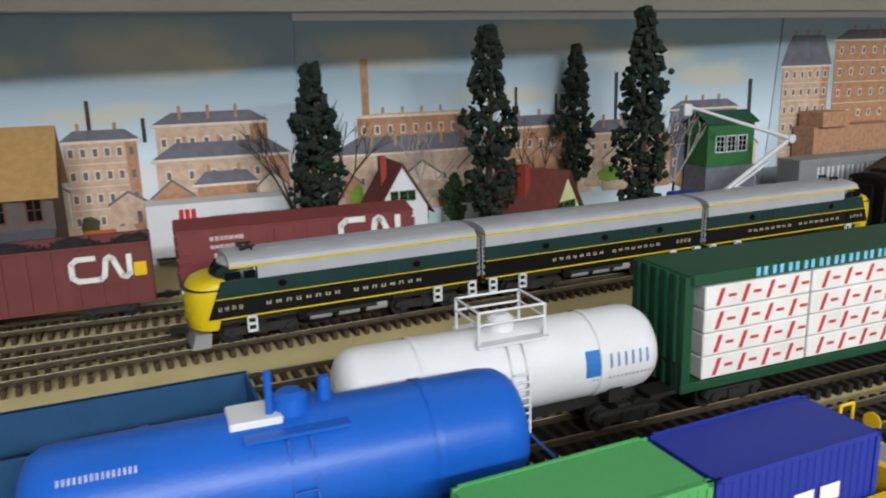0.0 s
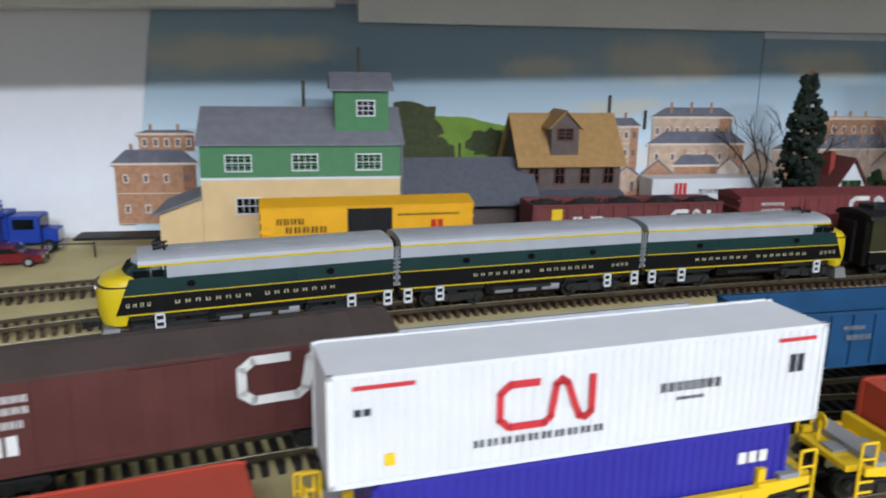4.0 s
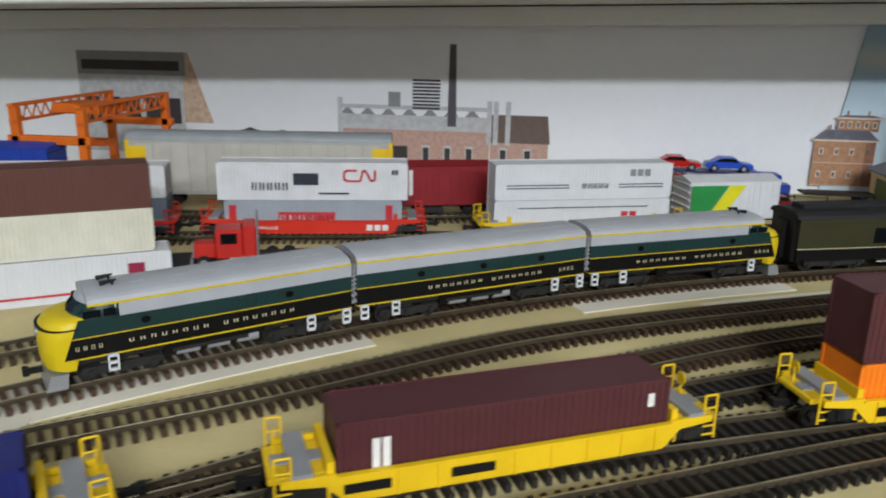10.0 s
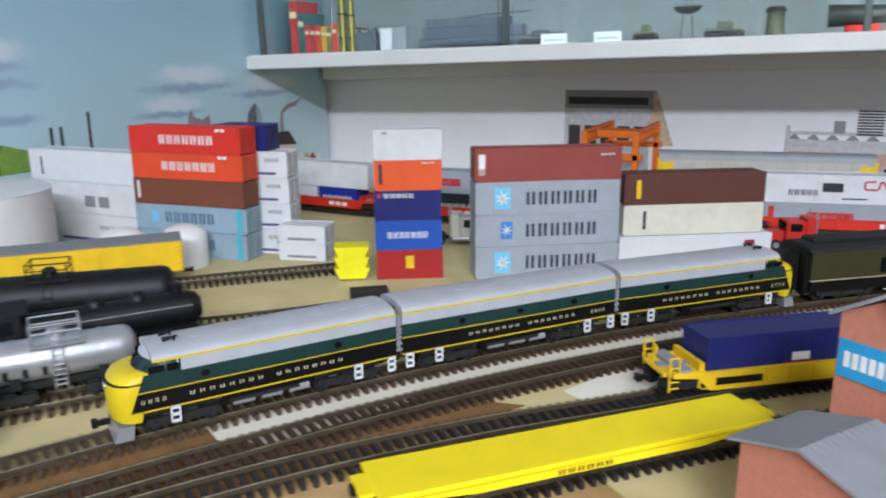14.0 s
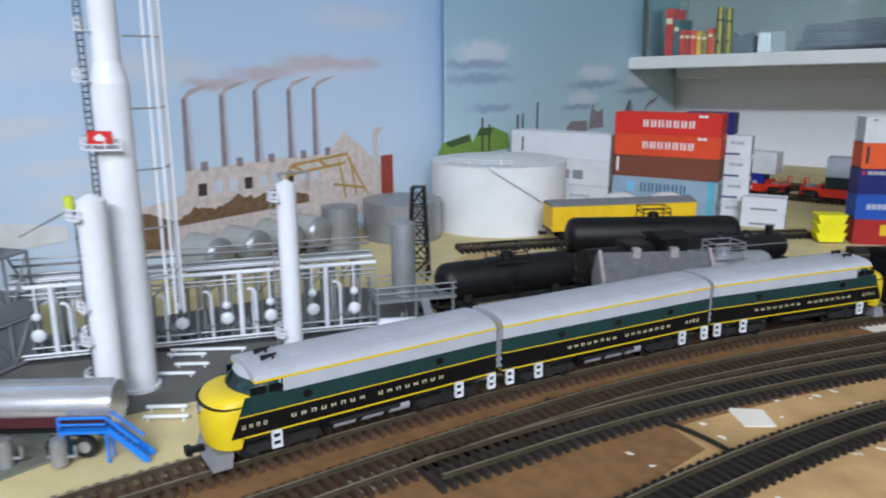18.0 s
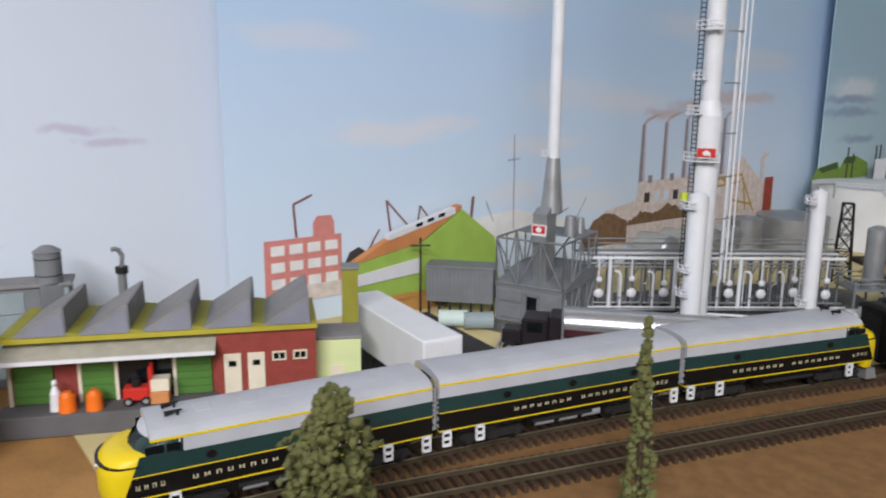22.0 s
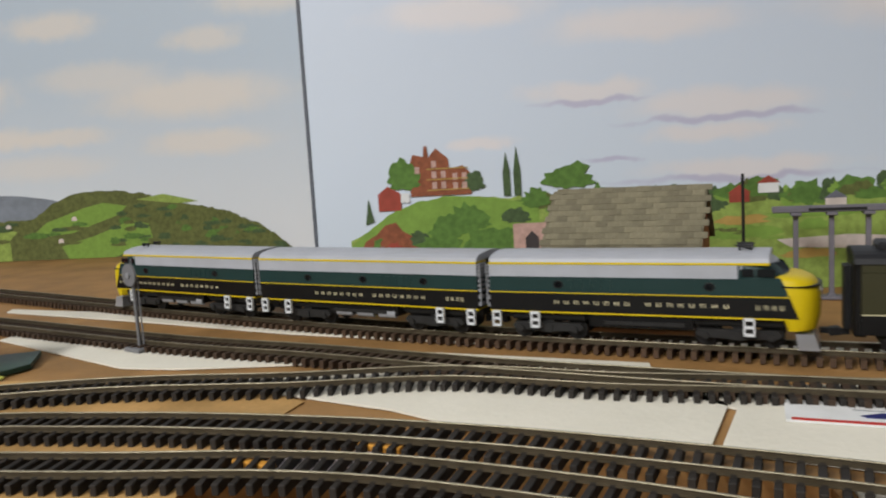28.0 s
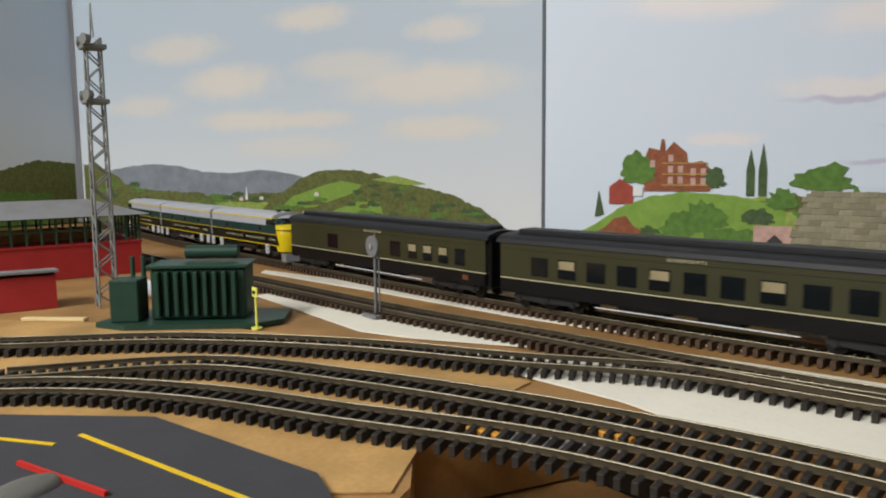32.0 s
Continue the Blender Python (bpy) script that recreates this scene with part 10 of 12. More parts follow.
for x in (-0.024, 0.036):
    part("railing", Mesh().tube([(x, -0.0135, 0.0395), (x, 0.0195, 0.0395)], 0.0006, 5).tube([(x, -0.0135, 0.0350), (x, 0.0195, 0.0350)], 0.0006, 5), GALV, root)
part("vessel", Mesh().cyl((0, 0, 0.030), (0, 0, 0.083), 0.0088, n=28).cyl((0, 0, 0.083), (0, 0, 0.0858), 0.0088, 0.004, 28), GALV, root)
part("stair", Mesh().box(-0.003, 0.003, -0.04, 0.0, -0.0006, 0.0006, Matrix.Translation((0.012, -0.014, 0.029)) @ Matrix.Rotation(math.radians(38), 4, "X")), STRUCT, root)
solid("packing_case", Mesh().cbox(-0.014, 0.014, -0.008, 0.008, 0, 0.012, 0.0006), WHITE, "small white packing case under the platform", "box", pose(-1.593, -0.582, 0, 0, 0, 54))

# furnace house with trusses and stack
root = thing("furnace_house", "grey furnace house with steel trusses and tall stack", "industrial building", pose(-1.796, -0.841, 0, 0, 0, 20.9))
W_, D_ = 0.0640, 0.0760
part("wall", Mesh().box(0, W_, 0, D_, 0.0, 0.0340), STRUCT, root)
part("roof", Mesh().prism([(-0.001, 0.0335), (D_ * 0.55, 0.0450), (D_ + 0.001, 0.0450), (D_ + 0.001, 0.0340), (-0.001, 0.0325)], -0.001, W_ + 0.001, "x"), STRUCT, root)
for x0, x1 in ((0.004, 0.026), (0.046, 0.061)):
    for z0, z1 in ((0.004, 0.016), (0.019, 0.030)):
        part("panel", Mesh().cbox(x0, x1, -0.0012, 0.0002, z0, z1, 0.0004), STRUCT, root)
# No opening is cut; a dark panel paints the shade inside.
part("doorway", Mesh().box(0.031, 0.041, -0.0006, 0.0004, 0.0005, 0.026), WINDOW, root, "flat dark panel for the shade of an open doorway")
part("door_frame", Mesh().box(0.0295, 0.031, -0.0014, 0.0, 0, 0.0275).box(0.041, 0.0425, -0.0014, 0.0, 0, 0.0275).box(0.0295, 0.0425, -0.0014, 0.0, 0.026, 0.0275), STRUCT, root)
TZ = 0.0755


def truss(pa, pb, za, zb, n):
    a, b = Vector((*pa, 0)), Vector((*pb, 0))
    for z in (za, zb):
        part("truss_chord", Mesh().cyl(a + Vector((0, 0, z)), b + Vector((0, 0, z)), 0.0010, n=6), STRUCT, root)
    for i in range(n + 1):
        p = a + (b - a) * i / n
        part("truss_post", Mesh().cyl(p + Vector((0, 0, za)), p + Vector((0, 0, zb)), 0.0009, n=6), STRUCT, root)
        if i < n:
            q = a + (b - a) * (i + 1) / n
            u, v = (p, q) if i % 2 else (q, p)
            part("truss_brace", Mesh().cyl(u + Vector((0, 0, za)), v + Vector((0, 0, zb)), 0.0008, n=6), STRUCT, root)


truss((W_, 0), (W_, D_), 0.0350, TZ, 4)
truss((0, 0), (0, D_), 0.0350, TZ, 4)
truss((0, 0), (W_, 0), 0.0350, TZ, 3)
truss((0, D_), (W_, D_), 0.0455, TZ, 3)
truss((W_ + 0.0006, 0.004), (W_ + 0.0006, D_ - 0.004), 0.003, 0.032, 4)
part("walkway", Mesh().box(0, W_, 0.040, D_, TZ - 0.001, TZ + 0.0008), STRUCT, root)
part("duct", Mesh().prism([(0.012, 0.034), (0.008, 0.072), (0.008, 0.098), (0.016, 0.103), (0.028, 0.103), (0.028, 0.044)], 0.0305, 0.0435, "x"), GALV, root, "grey sheet metal duct")
part("sign", Mesh().cbox(0.0300, 0.0440, 0.0070, 0.0078, 0.0790, 0.0890, 0.0002), WHITE, root, "white sign board with a red block")
part("sign_mark", Mesh().box(0.0312, 0.0428, 0.0066, 0.0070, 0.0815, 0.0882), RED, root)
part("sign_leaf", Mesh().prism([(0.0350, 0.0825), (0.0390, 0.0825), (0.0400, 0.0855), (0.0370, 0.0878), (0.0340, 0.0855)], 0.0063, 0.0066), WHITE, root)
sx, sy = 0.0478, 0.0135
part("stack_cone", Mesh().cyl((0.0395, 0.026, 0.098), (0.0395, 0.026, 0.1455), 0.0098, 0.0056, 28), GALV, root, "silver tapered stack base")
part("chimney", Mesh().cyl((0.0395, 0.026, 0.1455), (0.0395, 0.026, 0.55), 0.0052, n=28), PIPE, root, "tall white stack")
part("stack_platform", deck(Mesh(), (0.0395, 0.026), 0.0052, 0.011, 0.147, 150, 260), PIPE, root)
part("stack_railing", ring_rail(Mesh(), (0.0395, 0.026), 0.0105, 0.147, 0.0055, 150, 260), PIPE, root)
part("blower", Mesh().cyl((0.052, 0.040, 0.076), (0.052, 0.040, 0.094), 0.006, 0.0045, 16), GALV, root)
part("blower", Mesh().cyl((0.054, 0.058, 0.076), (0.054, 0.058, 0.090), 0.005, 0.0035, 16), GALV, root)

# grey hopper shed beside it
root = thing("hopper_shed", "low grey corrugated hopper shed on short legs", "shed", pose(-1.8464, -0.8816, 0, 0, 0, 43))
part("wall", Mesh().box(0, 0.0615, 0, 0.024, 0.012, 0.0440), STRUCT, root)
for i in range(16):
    part("rib", Mesh().box(0.001 + i * 0.0039, 0.0022 + i * 0.0039, -0.0008, 0, 0.0125, 0.0435), STRUCT, root)
part("top_rail", Mesh().box(-0.001, 0.0625, -0.0014, 0.025, 0.0440, 0.0458), STRUCT, root)
for i in range(7):
    part("leg", Mesh().box(0.001 + i * 0.0098, 0.003 + i * 0.0098, 0.001, 0.003, 0, 0.012), DARK, root)
for x, y, a, mm in ((-1.798, -0.888, 54, mat("drum_pale_blue", (196, 212, 206), 0.5)), (-1.780, -0.874, 58, mat("drum_grey_blue", (142, 156, 160), 0.5))):
    root = thing("oil_drum", "pale horizontal oil drum lying on the pad", "drum", pose(x, y, 0.0012, 0, 0, a), "loose drums")
    part("shell", Mesh().cyl((-0.012, 0, 0.0072), (0.012, 0, 0.0072), 0.0072, n=20), mm, root)
    for e in (-1, 1):
        part("rim", Mesh().cyl((e * 0.0112, 0, 0.0072), (e * 0.0124, 0, 0.0072), 0.0076, n=20), mm, root)

# telegraph pole
root = thing("telegraph_pole", "dark wooden telegraph pole with a cross arm", "pole", pose(-1.854, -0.883, 0, 0, 0, 60))
part("pole", Mesh().cyl((0, 0, 0), (0, 0, 0.070), 0.0012, 0.0009, 8), BARK, root)
part("cross_arm", Mesh().box(-0.009, 0.009, -0.0008, 0.0008, 0.062, 0.0635), BARK, root)

root = thing("telegraph_pole", "thin dark pole in front of the painted fields", "pole", pose(-1.895, -1.556, 0))
part("pole", Mesh().cyl((0, 0, 0), (0, 0, 0.085), 0.0013, 0.0010, 8), DARK, root)

# tanker truck on the loading pad
tractor("black tractor unit with a blue chassis hauling the tanker", pose(-1.700, -0.874, 0.0016, 0, 0, 40), mat("tractor_black", (38, 32, 36), 0.35))
root = thing("tank_trailer", "polished silver and maroon tank trailer on the pad", "trailer", pose(-1.6495, -0.8205, 0.0016, 0, 0, 40))
part("tank", Mesh().cyl((-0.060, 0, 0.0240), (0.062, 0, 0.0240), 0.0118, n=28), mat("tank_chrome", (206, 208, 212), 0.25, 0.8, grain=0.03, size=0.05, stain=0.06), root)
part("side_band", Mesh().box(-0.058, 0.060, -0.0124, 0.0124, 0.0165, 0.0220), MAROON, root, "maroon side band")
part("catwalk", Mesh().box(-0.058, 0.060, -0.0030, 0.0030, 0.0355, 0.0365), GALV, root)
part("frame", Mesh().box(-0.055, 0.060, -0.005, 0.005, 0.0100, 0.0130), BLACK, root)
wheels(root, (0.034, 0.048), 0.0130, 0.0057)
for i, x in enumerate((-0.05, -0.028, -0.006)):
    root = thing("pump_set", "small grey pump set on the loading pad", "pump", pose(-1.648 + 0.0200 * i, -0.8445 + 0.0170 * i, 0.0016, 0, 0, 40), "pump sets")
    part("body", Mesh().cyl((0, 0, 0), (0, 0, 0.0120), 0.0042, n=16).cyl((0, 0, 0.012), (0, 0, 0.014), 0.0036, n=16), GALV, root)
    part("pipe", Mesh().tube([(-0.006, 0, 0.004), (0.008, 0, 0.004), (0.008, 0, 0.010)], 0.0009, 6), GALV, root)

# loading steps beside the tank trailer
root = thing("loading_steps", "bright blue plastic loading steps beside the tank trailer", "steps", pose(-1.6025, -0.7985, 0.0036, 0, 0, 40))
SKYBLUE = mat("bright_blue_plastic", (30, 120, 214), 0.4, grain=0.04, stain=0.06)
part("platform", Mesh().box(-0.012, 0.012, -0.004, 0.004, 0.0130, 0.0142), SKYBLUE, root)
for x in (-0.011, 0.011):
    for y in (-0.0034, 0.0034):
        part("leg", Mesh().box(x - 0.0006, x + 0.0006, y - 0.0006, y + 0.0006, -0.0030, 0.0130), SKYBLUE, root)
for y in (-0.0038, 0.0038):
    part("railing", Mesh().tube([(-0.0115, y, 0.0142), (-0.0115, y, 0.0215), (0.0115, y, 0.0215), (0.0265, y, 0.0078)], 0.0008, 6).tube([(-0.0115, y, 0.0180), (0.0115, y, 0.0180)], 0.0006, 6), SKYBLUE, root)
    part("stringer", Mesh().prism([(0.0115, 0.0142), (0.0130, 0.0160), (0.0310, 0.0000), (0.0310, -0.0028), (0.0285, -0.0028)], y - 0.0005, y + 0.0005), SKYBLUE, root)
for i in range(5):
    part("tread", Mesh().box(0.0125 + 0.0030 * i, 0.0160 + 0.0030 * i, -0.0033, 0.0033, 0.0118 - 0.0025 * i, 0.0124 - 0.0025 * i), SKYBLUE, root)

# low pipes on the refinery floor
root = thing("pipe_run", "pale grey pipes lying low on the refinery floor", "pipes", pose(-1.650, -0.715, 0, 0, 0, 41))
for x0, x1, y in ((-0.006, 0.019, -0.0515), (-0.008, 0.015, -0.0385), (-0.021, 0.007, 0.0110), (-0.010, 0.012, 0.0265), (-0.020, 0.006, 0.0442), (-0.020, 0.031, 0.0530)):
    part("pipe", Mesh().cyl((x0, y, 0.0030), (x1, y, 0.0030), 0.0012, n=10).box(x0 + 0.002, x0 + 0.0032, y - 0.001, y + 0.001, 0, 0.0024).box(x1 - 0.0032, x1 - 0.002, y - 0.001, y + 0.001, 0, 0.0024), WHITE, root)

# green warehouse in front of the glossy sheet
LIME = mat("lime_green_wall", (150, 182, 84), 0.6, grain=0.05, stain=0.1)
TERRA = mat("terracotta_roof", (200, 132, 82), 0.65, grain=0.08, stain=0.15)
root = thing("green_warehouse", "lime green warehouse with an orange roof", "warehouse", pose(-1.866, -0.945, 0))
part("gable_wall", Mesh().prism([(0.070, 0.010), (0.070, 0.060), (0.120, 0.0895), (0.162, 0.058), (0.168, 0.010)], -0.010, 0.0, "x"), LIME, root)
part("side_wall", Mesh().prism([(0.0, 0.012), (0.0, 0.050), (0.072, 0.062), (0.072, 0.012)], -0.008, -0.001, "x"), LIME, root)
part("white_band", Mesh().prism([(0.001, 0.030), (0.001, 0.040), (0.069, 0.048), (0.069, 0.034)], -0.0012, 0.0003, "x"), WHITE, root, "white painted band")
part("roof", Mesh().prism([(-0.002, 0.0500), (0.070, 0.0620), (0.120, 0.0905), (0.1195, 0.094), (0.060, 0.078), (0.034, 0.068)], -0.010, -0.0012, "x"), TERRA, root)
part("clerestory", Mesh().prism([(0.036, 0.068), (0.036, 0.073), (0.112, 0.092), (0.112, 0.086)], -0.009, -0.0008, "x"), WHITE, root)
for i in range(3):
    part("window", Mesh().prism([(0.066 + i * 0.013, 0.0775 + i * 0.0033), (0.066 + i * 0.013, 0.0805 + i * 0.0033), (0.073 + i * 0.013, 0.0820 + i * 0.0033), (0.073 + i * 0.013, 0.0790 + i * 0.0033)], -0.0010, 0.0, "x"), WINDOW, root)
part("gable_window", Mesh().box(-0.001, 0.0004, 0.108, 0.144, 0.046, 0.052), LIME, root)
solid("timber_fence", Mesh().box(-0.001, 0.001, 0.0, 0.085, 0, 0.018).box(0.001, 0.002, 0.0, 0.085, 0.014, 0.016), mat("fence_ochre", (186, 136, 72), 0.8, grain=0.15, size=0.01), "low ochre timber fence by the asphalt pad", "fence", pose(-1.860, -0.945, 0))

# ---- tracks and rolling stock behind the main line ----
OIL = [(-1.30, -0.06), (-1.41, -0.175), (-1.505, -0.262), (-1.59, -0.336), (-1.66, -0.405)]
OIL2 = [(-1.44, -0.03), (-1.546, -0.131), (-1.656, -0.250), (-1.72, -0.33)]
OIL3 = [(-1.318, -0.129), (-1.406, -0.244), (-1.486, -0.354), (-1.554, -0.469), (-1.600, -0.552)]
for pts in (OIL, OIL2, OIL3):
    track(pts, "nickel rails on dark ties of a refinery siding", TIEBLACK, 60)
tankcar("black tank car with a dome on the refinery siding", 0.128, BLACK, on_track(OIL3, (-1.560, -0.482)), 0.0145)
tankcar("silver tank car standing behind the brick station", 0.098, SILVER, on_track(MID, (-1.436, -0.353)), 0.0125, [(-0.030, 0.010, 0.018, 0.024, DARK, 4)])
boxcar("yellow boxcar with a grey roof on the refinery siding", 0.165, YELLOW, on_track(OIL2, (-1.600, -0.190), 180, 0.007), 0.0440, roof=STRUCT, name="boxcar")


def steam_loco(m):
    root = thing("steam_locomotive", "black steam locomotive with tender on a siding", "locomotive", m)
    part("boiler", Mesh().cyl((-0.070, 0, 0.0290), (0.030, 0, 0.0290), 0.0115, n=24).cyl((-0.075, 0, 0.0290), (-0.070, 0, 0.0290), 0.0100, 0.0112, 24), BLACK, root)
    part("smokebox_door", Mesh().cyl((-0.0770, 0, 0.0290), (-0.075, 0, 0.0290), 0.0075, n=20), DARK, root)
    part("chimney", Mesh().cyl((-0.062, 0, 0.038), (-0.062, 0, 0.0470), 0.0032, 0.0038, 12), BLACK, root)
    for x in (-0.038, -0.012):
        part("steam_dome", Mesh().ball((x, 0, 0.039), 0.006, 0.0055, 0.006, 14, 6, 1.0, 0.0), BLACK, root)
    part("cab", Mesh().cbox(0.030, 0.052, -0.0155, 0.0155, 0.0130, 0.0460, 0.0008), BLACK, root)
    part("cab_roof", Mesh().prism([(-0.017, 0.046), (0, 0.050), (0.017, 0.046), (0.017, 0.0452), (-0.017, 0.0452)], 0.026, 0.056, "x"), BLACK, root)
    for k in (-1, 1):
        part("cab_window", Mesh().box(0.035, 0.046, min(k * 0.0154, k * 0.0158), max(k * 0.0154, k * 0.0158), 0.034, 0.043), WINDOW, root)
        part("running_board", Mesh().box(-0.072, 0.030, min(k * 0.009, k * 0.0155), max(k * 0.009, k * 0.0155), 0.0205, 0.0215), BLACK, root)
        part("handrail", Mesh().tube([(-0.070, k * 0.0125, 0.034), (0.028, k * 0.0125, 0.034)], 0.0005, 5), GALV, root)
        for x in (-0.042, -0.020, 0.002, 0.024):
            part("driving_wheel", Mesh().cyl((x, k * 0.0075, 0.0100), (x, k * 0.0102, 0.0100), 0.0098, n=20), DARK, root)
        part("side_rod", Mesh().box(-0.046, 0.028, min(k * 0.0106, k * 0.0116), max(k * 0.0106, k * 0.0116), 0.0080, 0.0098), GALV, root)
        part("cylinder", Mesh().cyl((-0.068, k * 0.0125, 0.0130), (-0.052, k * 0.0125, 0.0130), 0.0046, n=14), BLACK, root)
    part("frame", Mesh().box(-0.074, 0.052, -0.006, 0.006, 0.006, 0.018), BLACK, root)
    t = part("tender", Mesh().cyl((0.060, 0, 0.0250), (0.118, 0, 0.0250), 0.0135, n=24).box(0.058, 0.120, -0.0135, 0.0135, 0.0110, 0.0150), BLACK, root, "black cylindrical tender")
    part("coal_bunker", Mesh().cbox(0.060, 0.082, -0.0130, 0.0130, 0.0300, 0.0420, 0.0008), BLACK, t)
    for x in (0.074, 0.106):
        truck(root, x, 0.020, 0.0052)
    return root


steam_loco(on_track(OIL3, (-1.458, -0.318), 0))
tankcar("very long black tank car with handrails and a railed dome", 0.178, BLACK, on_track(OIL, (-1.527, -0.281)), 0.0165)
for x, y, rad in ((-1.640, -0.108, 0.022), (-1.595, -0.072, 0.022)):
    root = thing("domed_tank", "low white domed tank", "storage tank", pose(x, y, 0), "domed tanks")
    part("wall", Mesh().cyl((0, 0, 0), (0, 0, 0.030), rad, n=32), TANKW, root)
    part("dome", Mesh().ball((0, 0, 0.030), rad, rad, rad * 0.55, 32, 8, 1.0, 0.0), TANKW, root)
STATION_AT = pose(-1.4805, -0.4738, 0, 0, 0, 41)
root = thing("brick_station", "small grey brick station with a dark slate roof", "building", STATION_AT)
STL, STD = 0.080, 0.026
SBRICK = mat("station_brick", (150, 142, 142), 0.8, grain=0.3, size=0.004, stain=0.25, bump=0.4)
SLATER = mat("station_slate", (92, 92, 96), 0.75, grain=0.2, size=0.006, stain=0.25, bump=0.4)
part("wall", Mesh().box(0, STL, 0, STD, 0, 0.037), SBRICK, root)
part("roof", Mesh().prism([(-0.003, 0.0360), (STD * 0.5, 0.0565), (STD + 0.003, 0.0360), (STD + 0.003, 0.0375), (STD * 0.5, 0.0580), (-0.003, 0.0375)], 0.0005, STL - 0.0005, "x"), SLATER, root)
for j in range(7):
    u = j / 7.0
    part("slate_course", Mesh().prism([(-0.0034 + u * 0.0160, 0.0372 + u * 0.0205), (-0.0006 + u * 0.0160, 0.0408 + u * 0.0205), (-0.0004 + u * 0.0160, 0.0414 + u * 0.0205), (-0.0034 + u * 0.0160, 0.0379 + u * 0.0205)], 0.001, STL - 0.001, "x"), SLATER, root)
for x in (-0.0025, STL):
    part("gable_parapet", Mesh().prism([(-0.002, 0), (STD + 0.002, 0), (STD + 0.002, 0.0415), (STD * 0.5, 0.0610), (-0.002, 0.0415)], x, x + 0.0025, "x"), SBRICK, root)
for x in (0.026, 0.054):
    part("chimney", Mesh().cbox(x - 0.003, x + 0.003, STD * 0.5 - 0.003, STD * 0.5 + 0.003, 0.053, 0.0620, 0.0004), SBRICK, root)
for x in (0.008, 0.020, 0.032, 0.058, 0.070):
    window(root, x, 0.0190, 0.0068, 0.0190, 0.0, -1, TRIMP, 2, 3)
d = part("door", Mesh().cbox(0.0412, 0.0488, -0.0012, 0.0004, 0.0005, 0.0130, 0.0003), mat("station_door_green", (40, 150, 74), 0.5), root, "bright green door")
part("door_light", Mesh().box(0.0412, 0.0488, -0.0010, 0.0004, 0.0134, 0.0240), WINDOW, d)
solid("red_box", Mesh().cbox(-0.0022, 0.0022, -0.0022, 0.0022, 0, 0.0045, 0.0004), RED, "tiny red box at the corner of the station", "box", STATION_AT @ pose(STL - 0.004, -0.004, 0))
root = thing("leg_tank", "small white horizontal tank standing on four legs", "tank", pose(-1.5795, -0.588, 0, 0, 0, 46))
part("shell", Mesh().cyl((-0.012, 0, 0.0165), (0.012, 0, 0.0165), 0.0072, n=24), PIPE, root)
for e in (-1, 1):
    part("domed_end", Mesh().cyl((e * 0.012, 0, 0.0165), (e * 0.0142, 0, 0.0165), 0.0072, 0.0044, 24), PIPE, root)
    for y in (-0.005, 0.005):
        part("leg", Mesh().box(e * 0.009 - 0.0008, e * 0.009 + 0.0008, y - 0.0008, y + 0.0008, 0, 0.0125), PIPE, root)
part("fitting", Mesh().cyl((0.003, 0, 0.023), (0.003, 0, 0.0275), 0.0010, n=8), GALV, root)
solid("sand_mound", Mesh().ball((0, 0, 0), 0.05, 0.03, 0.012, 20, 5, 1.0, 0.0), RUBBLE, "low heap of sand beside the tanks", "heap", pose(-1.66, -0.345, -0.002, 0, 0, 54))

# ---- factory row south of the refinery ----
ROOFG = mat("roof_grey", (128, 127, 128), 0.7, grain=0.06, size=0.02, stain=0.15)
FASCIA = mat("fascia_olive", (168, 156, 52), 0.6, grain=0.06, stain=0.12)
BRICKR = mat("brick_red_paint", (142, 62, 54), 0.65, grain=0.12, size=0.008, stain=0.15)
DOORG = mat("door_green", (74, 118, 52), 0.55, grain=0.06, stain=0.1)
DOORW = mat("door_cream", (214, 204, 184), 0.55, grain=0.05, stain=0.1)
TANW = mat("tan_clapboard", (190, 138, 86), 0.65, grain=0.06, size=0.012, stain=0.12)
DOCK = mat("dock_grey", (92, 90, 92), 0.75, grain=0.1, stain=0.15)
OLIVEB = mat("olive_block", (140, 136, 50), 0.65, grain=0.08, stain=0.15)
PALEG = mat("pale_green_wall", (178, 196, 132), 0.6, grain=0.05, stain=0.1)
AWNING = mat("awning_grey", (168, 164, 150), 0.7, grain=0.08, size=0.01, stain=0.15)

root = thing("sawtooth_factory", "brick factory with a grey sawtooth roof and dock", "factory", pose(-1.7895, -1.2300, 0, 0, 0, 65.5))
FL, FD, FH = 0.1830, 0.060, 0.0545
part("wall", Mesh().box(0, FL, 0.006, FD, 0, FH), BRICKR, root)
part("end_wall", Mesh().box(0.122, FL, 0.0, 0.006, 0, FH), BRICKR, root)
part("fascia", Mesh().box(-0.001, FL + 0.001, -0.0030, FD, FH, FH + 0.0030), FASCIA, root)
n = 5
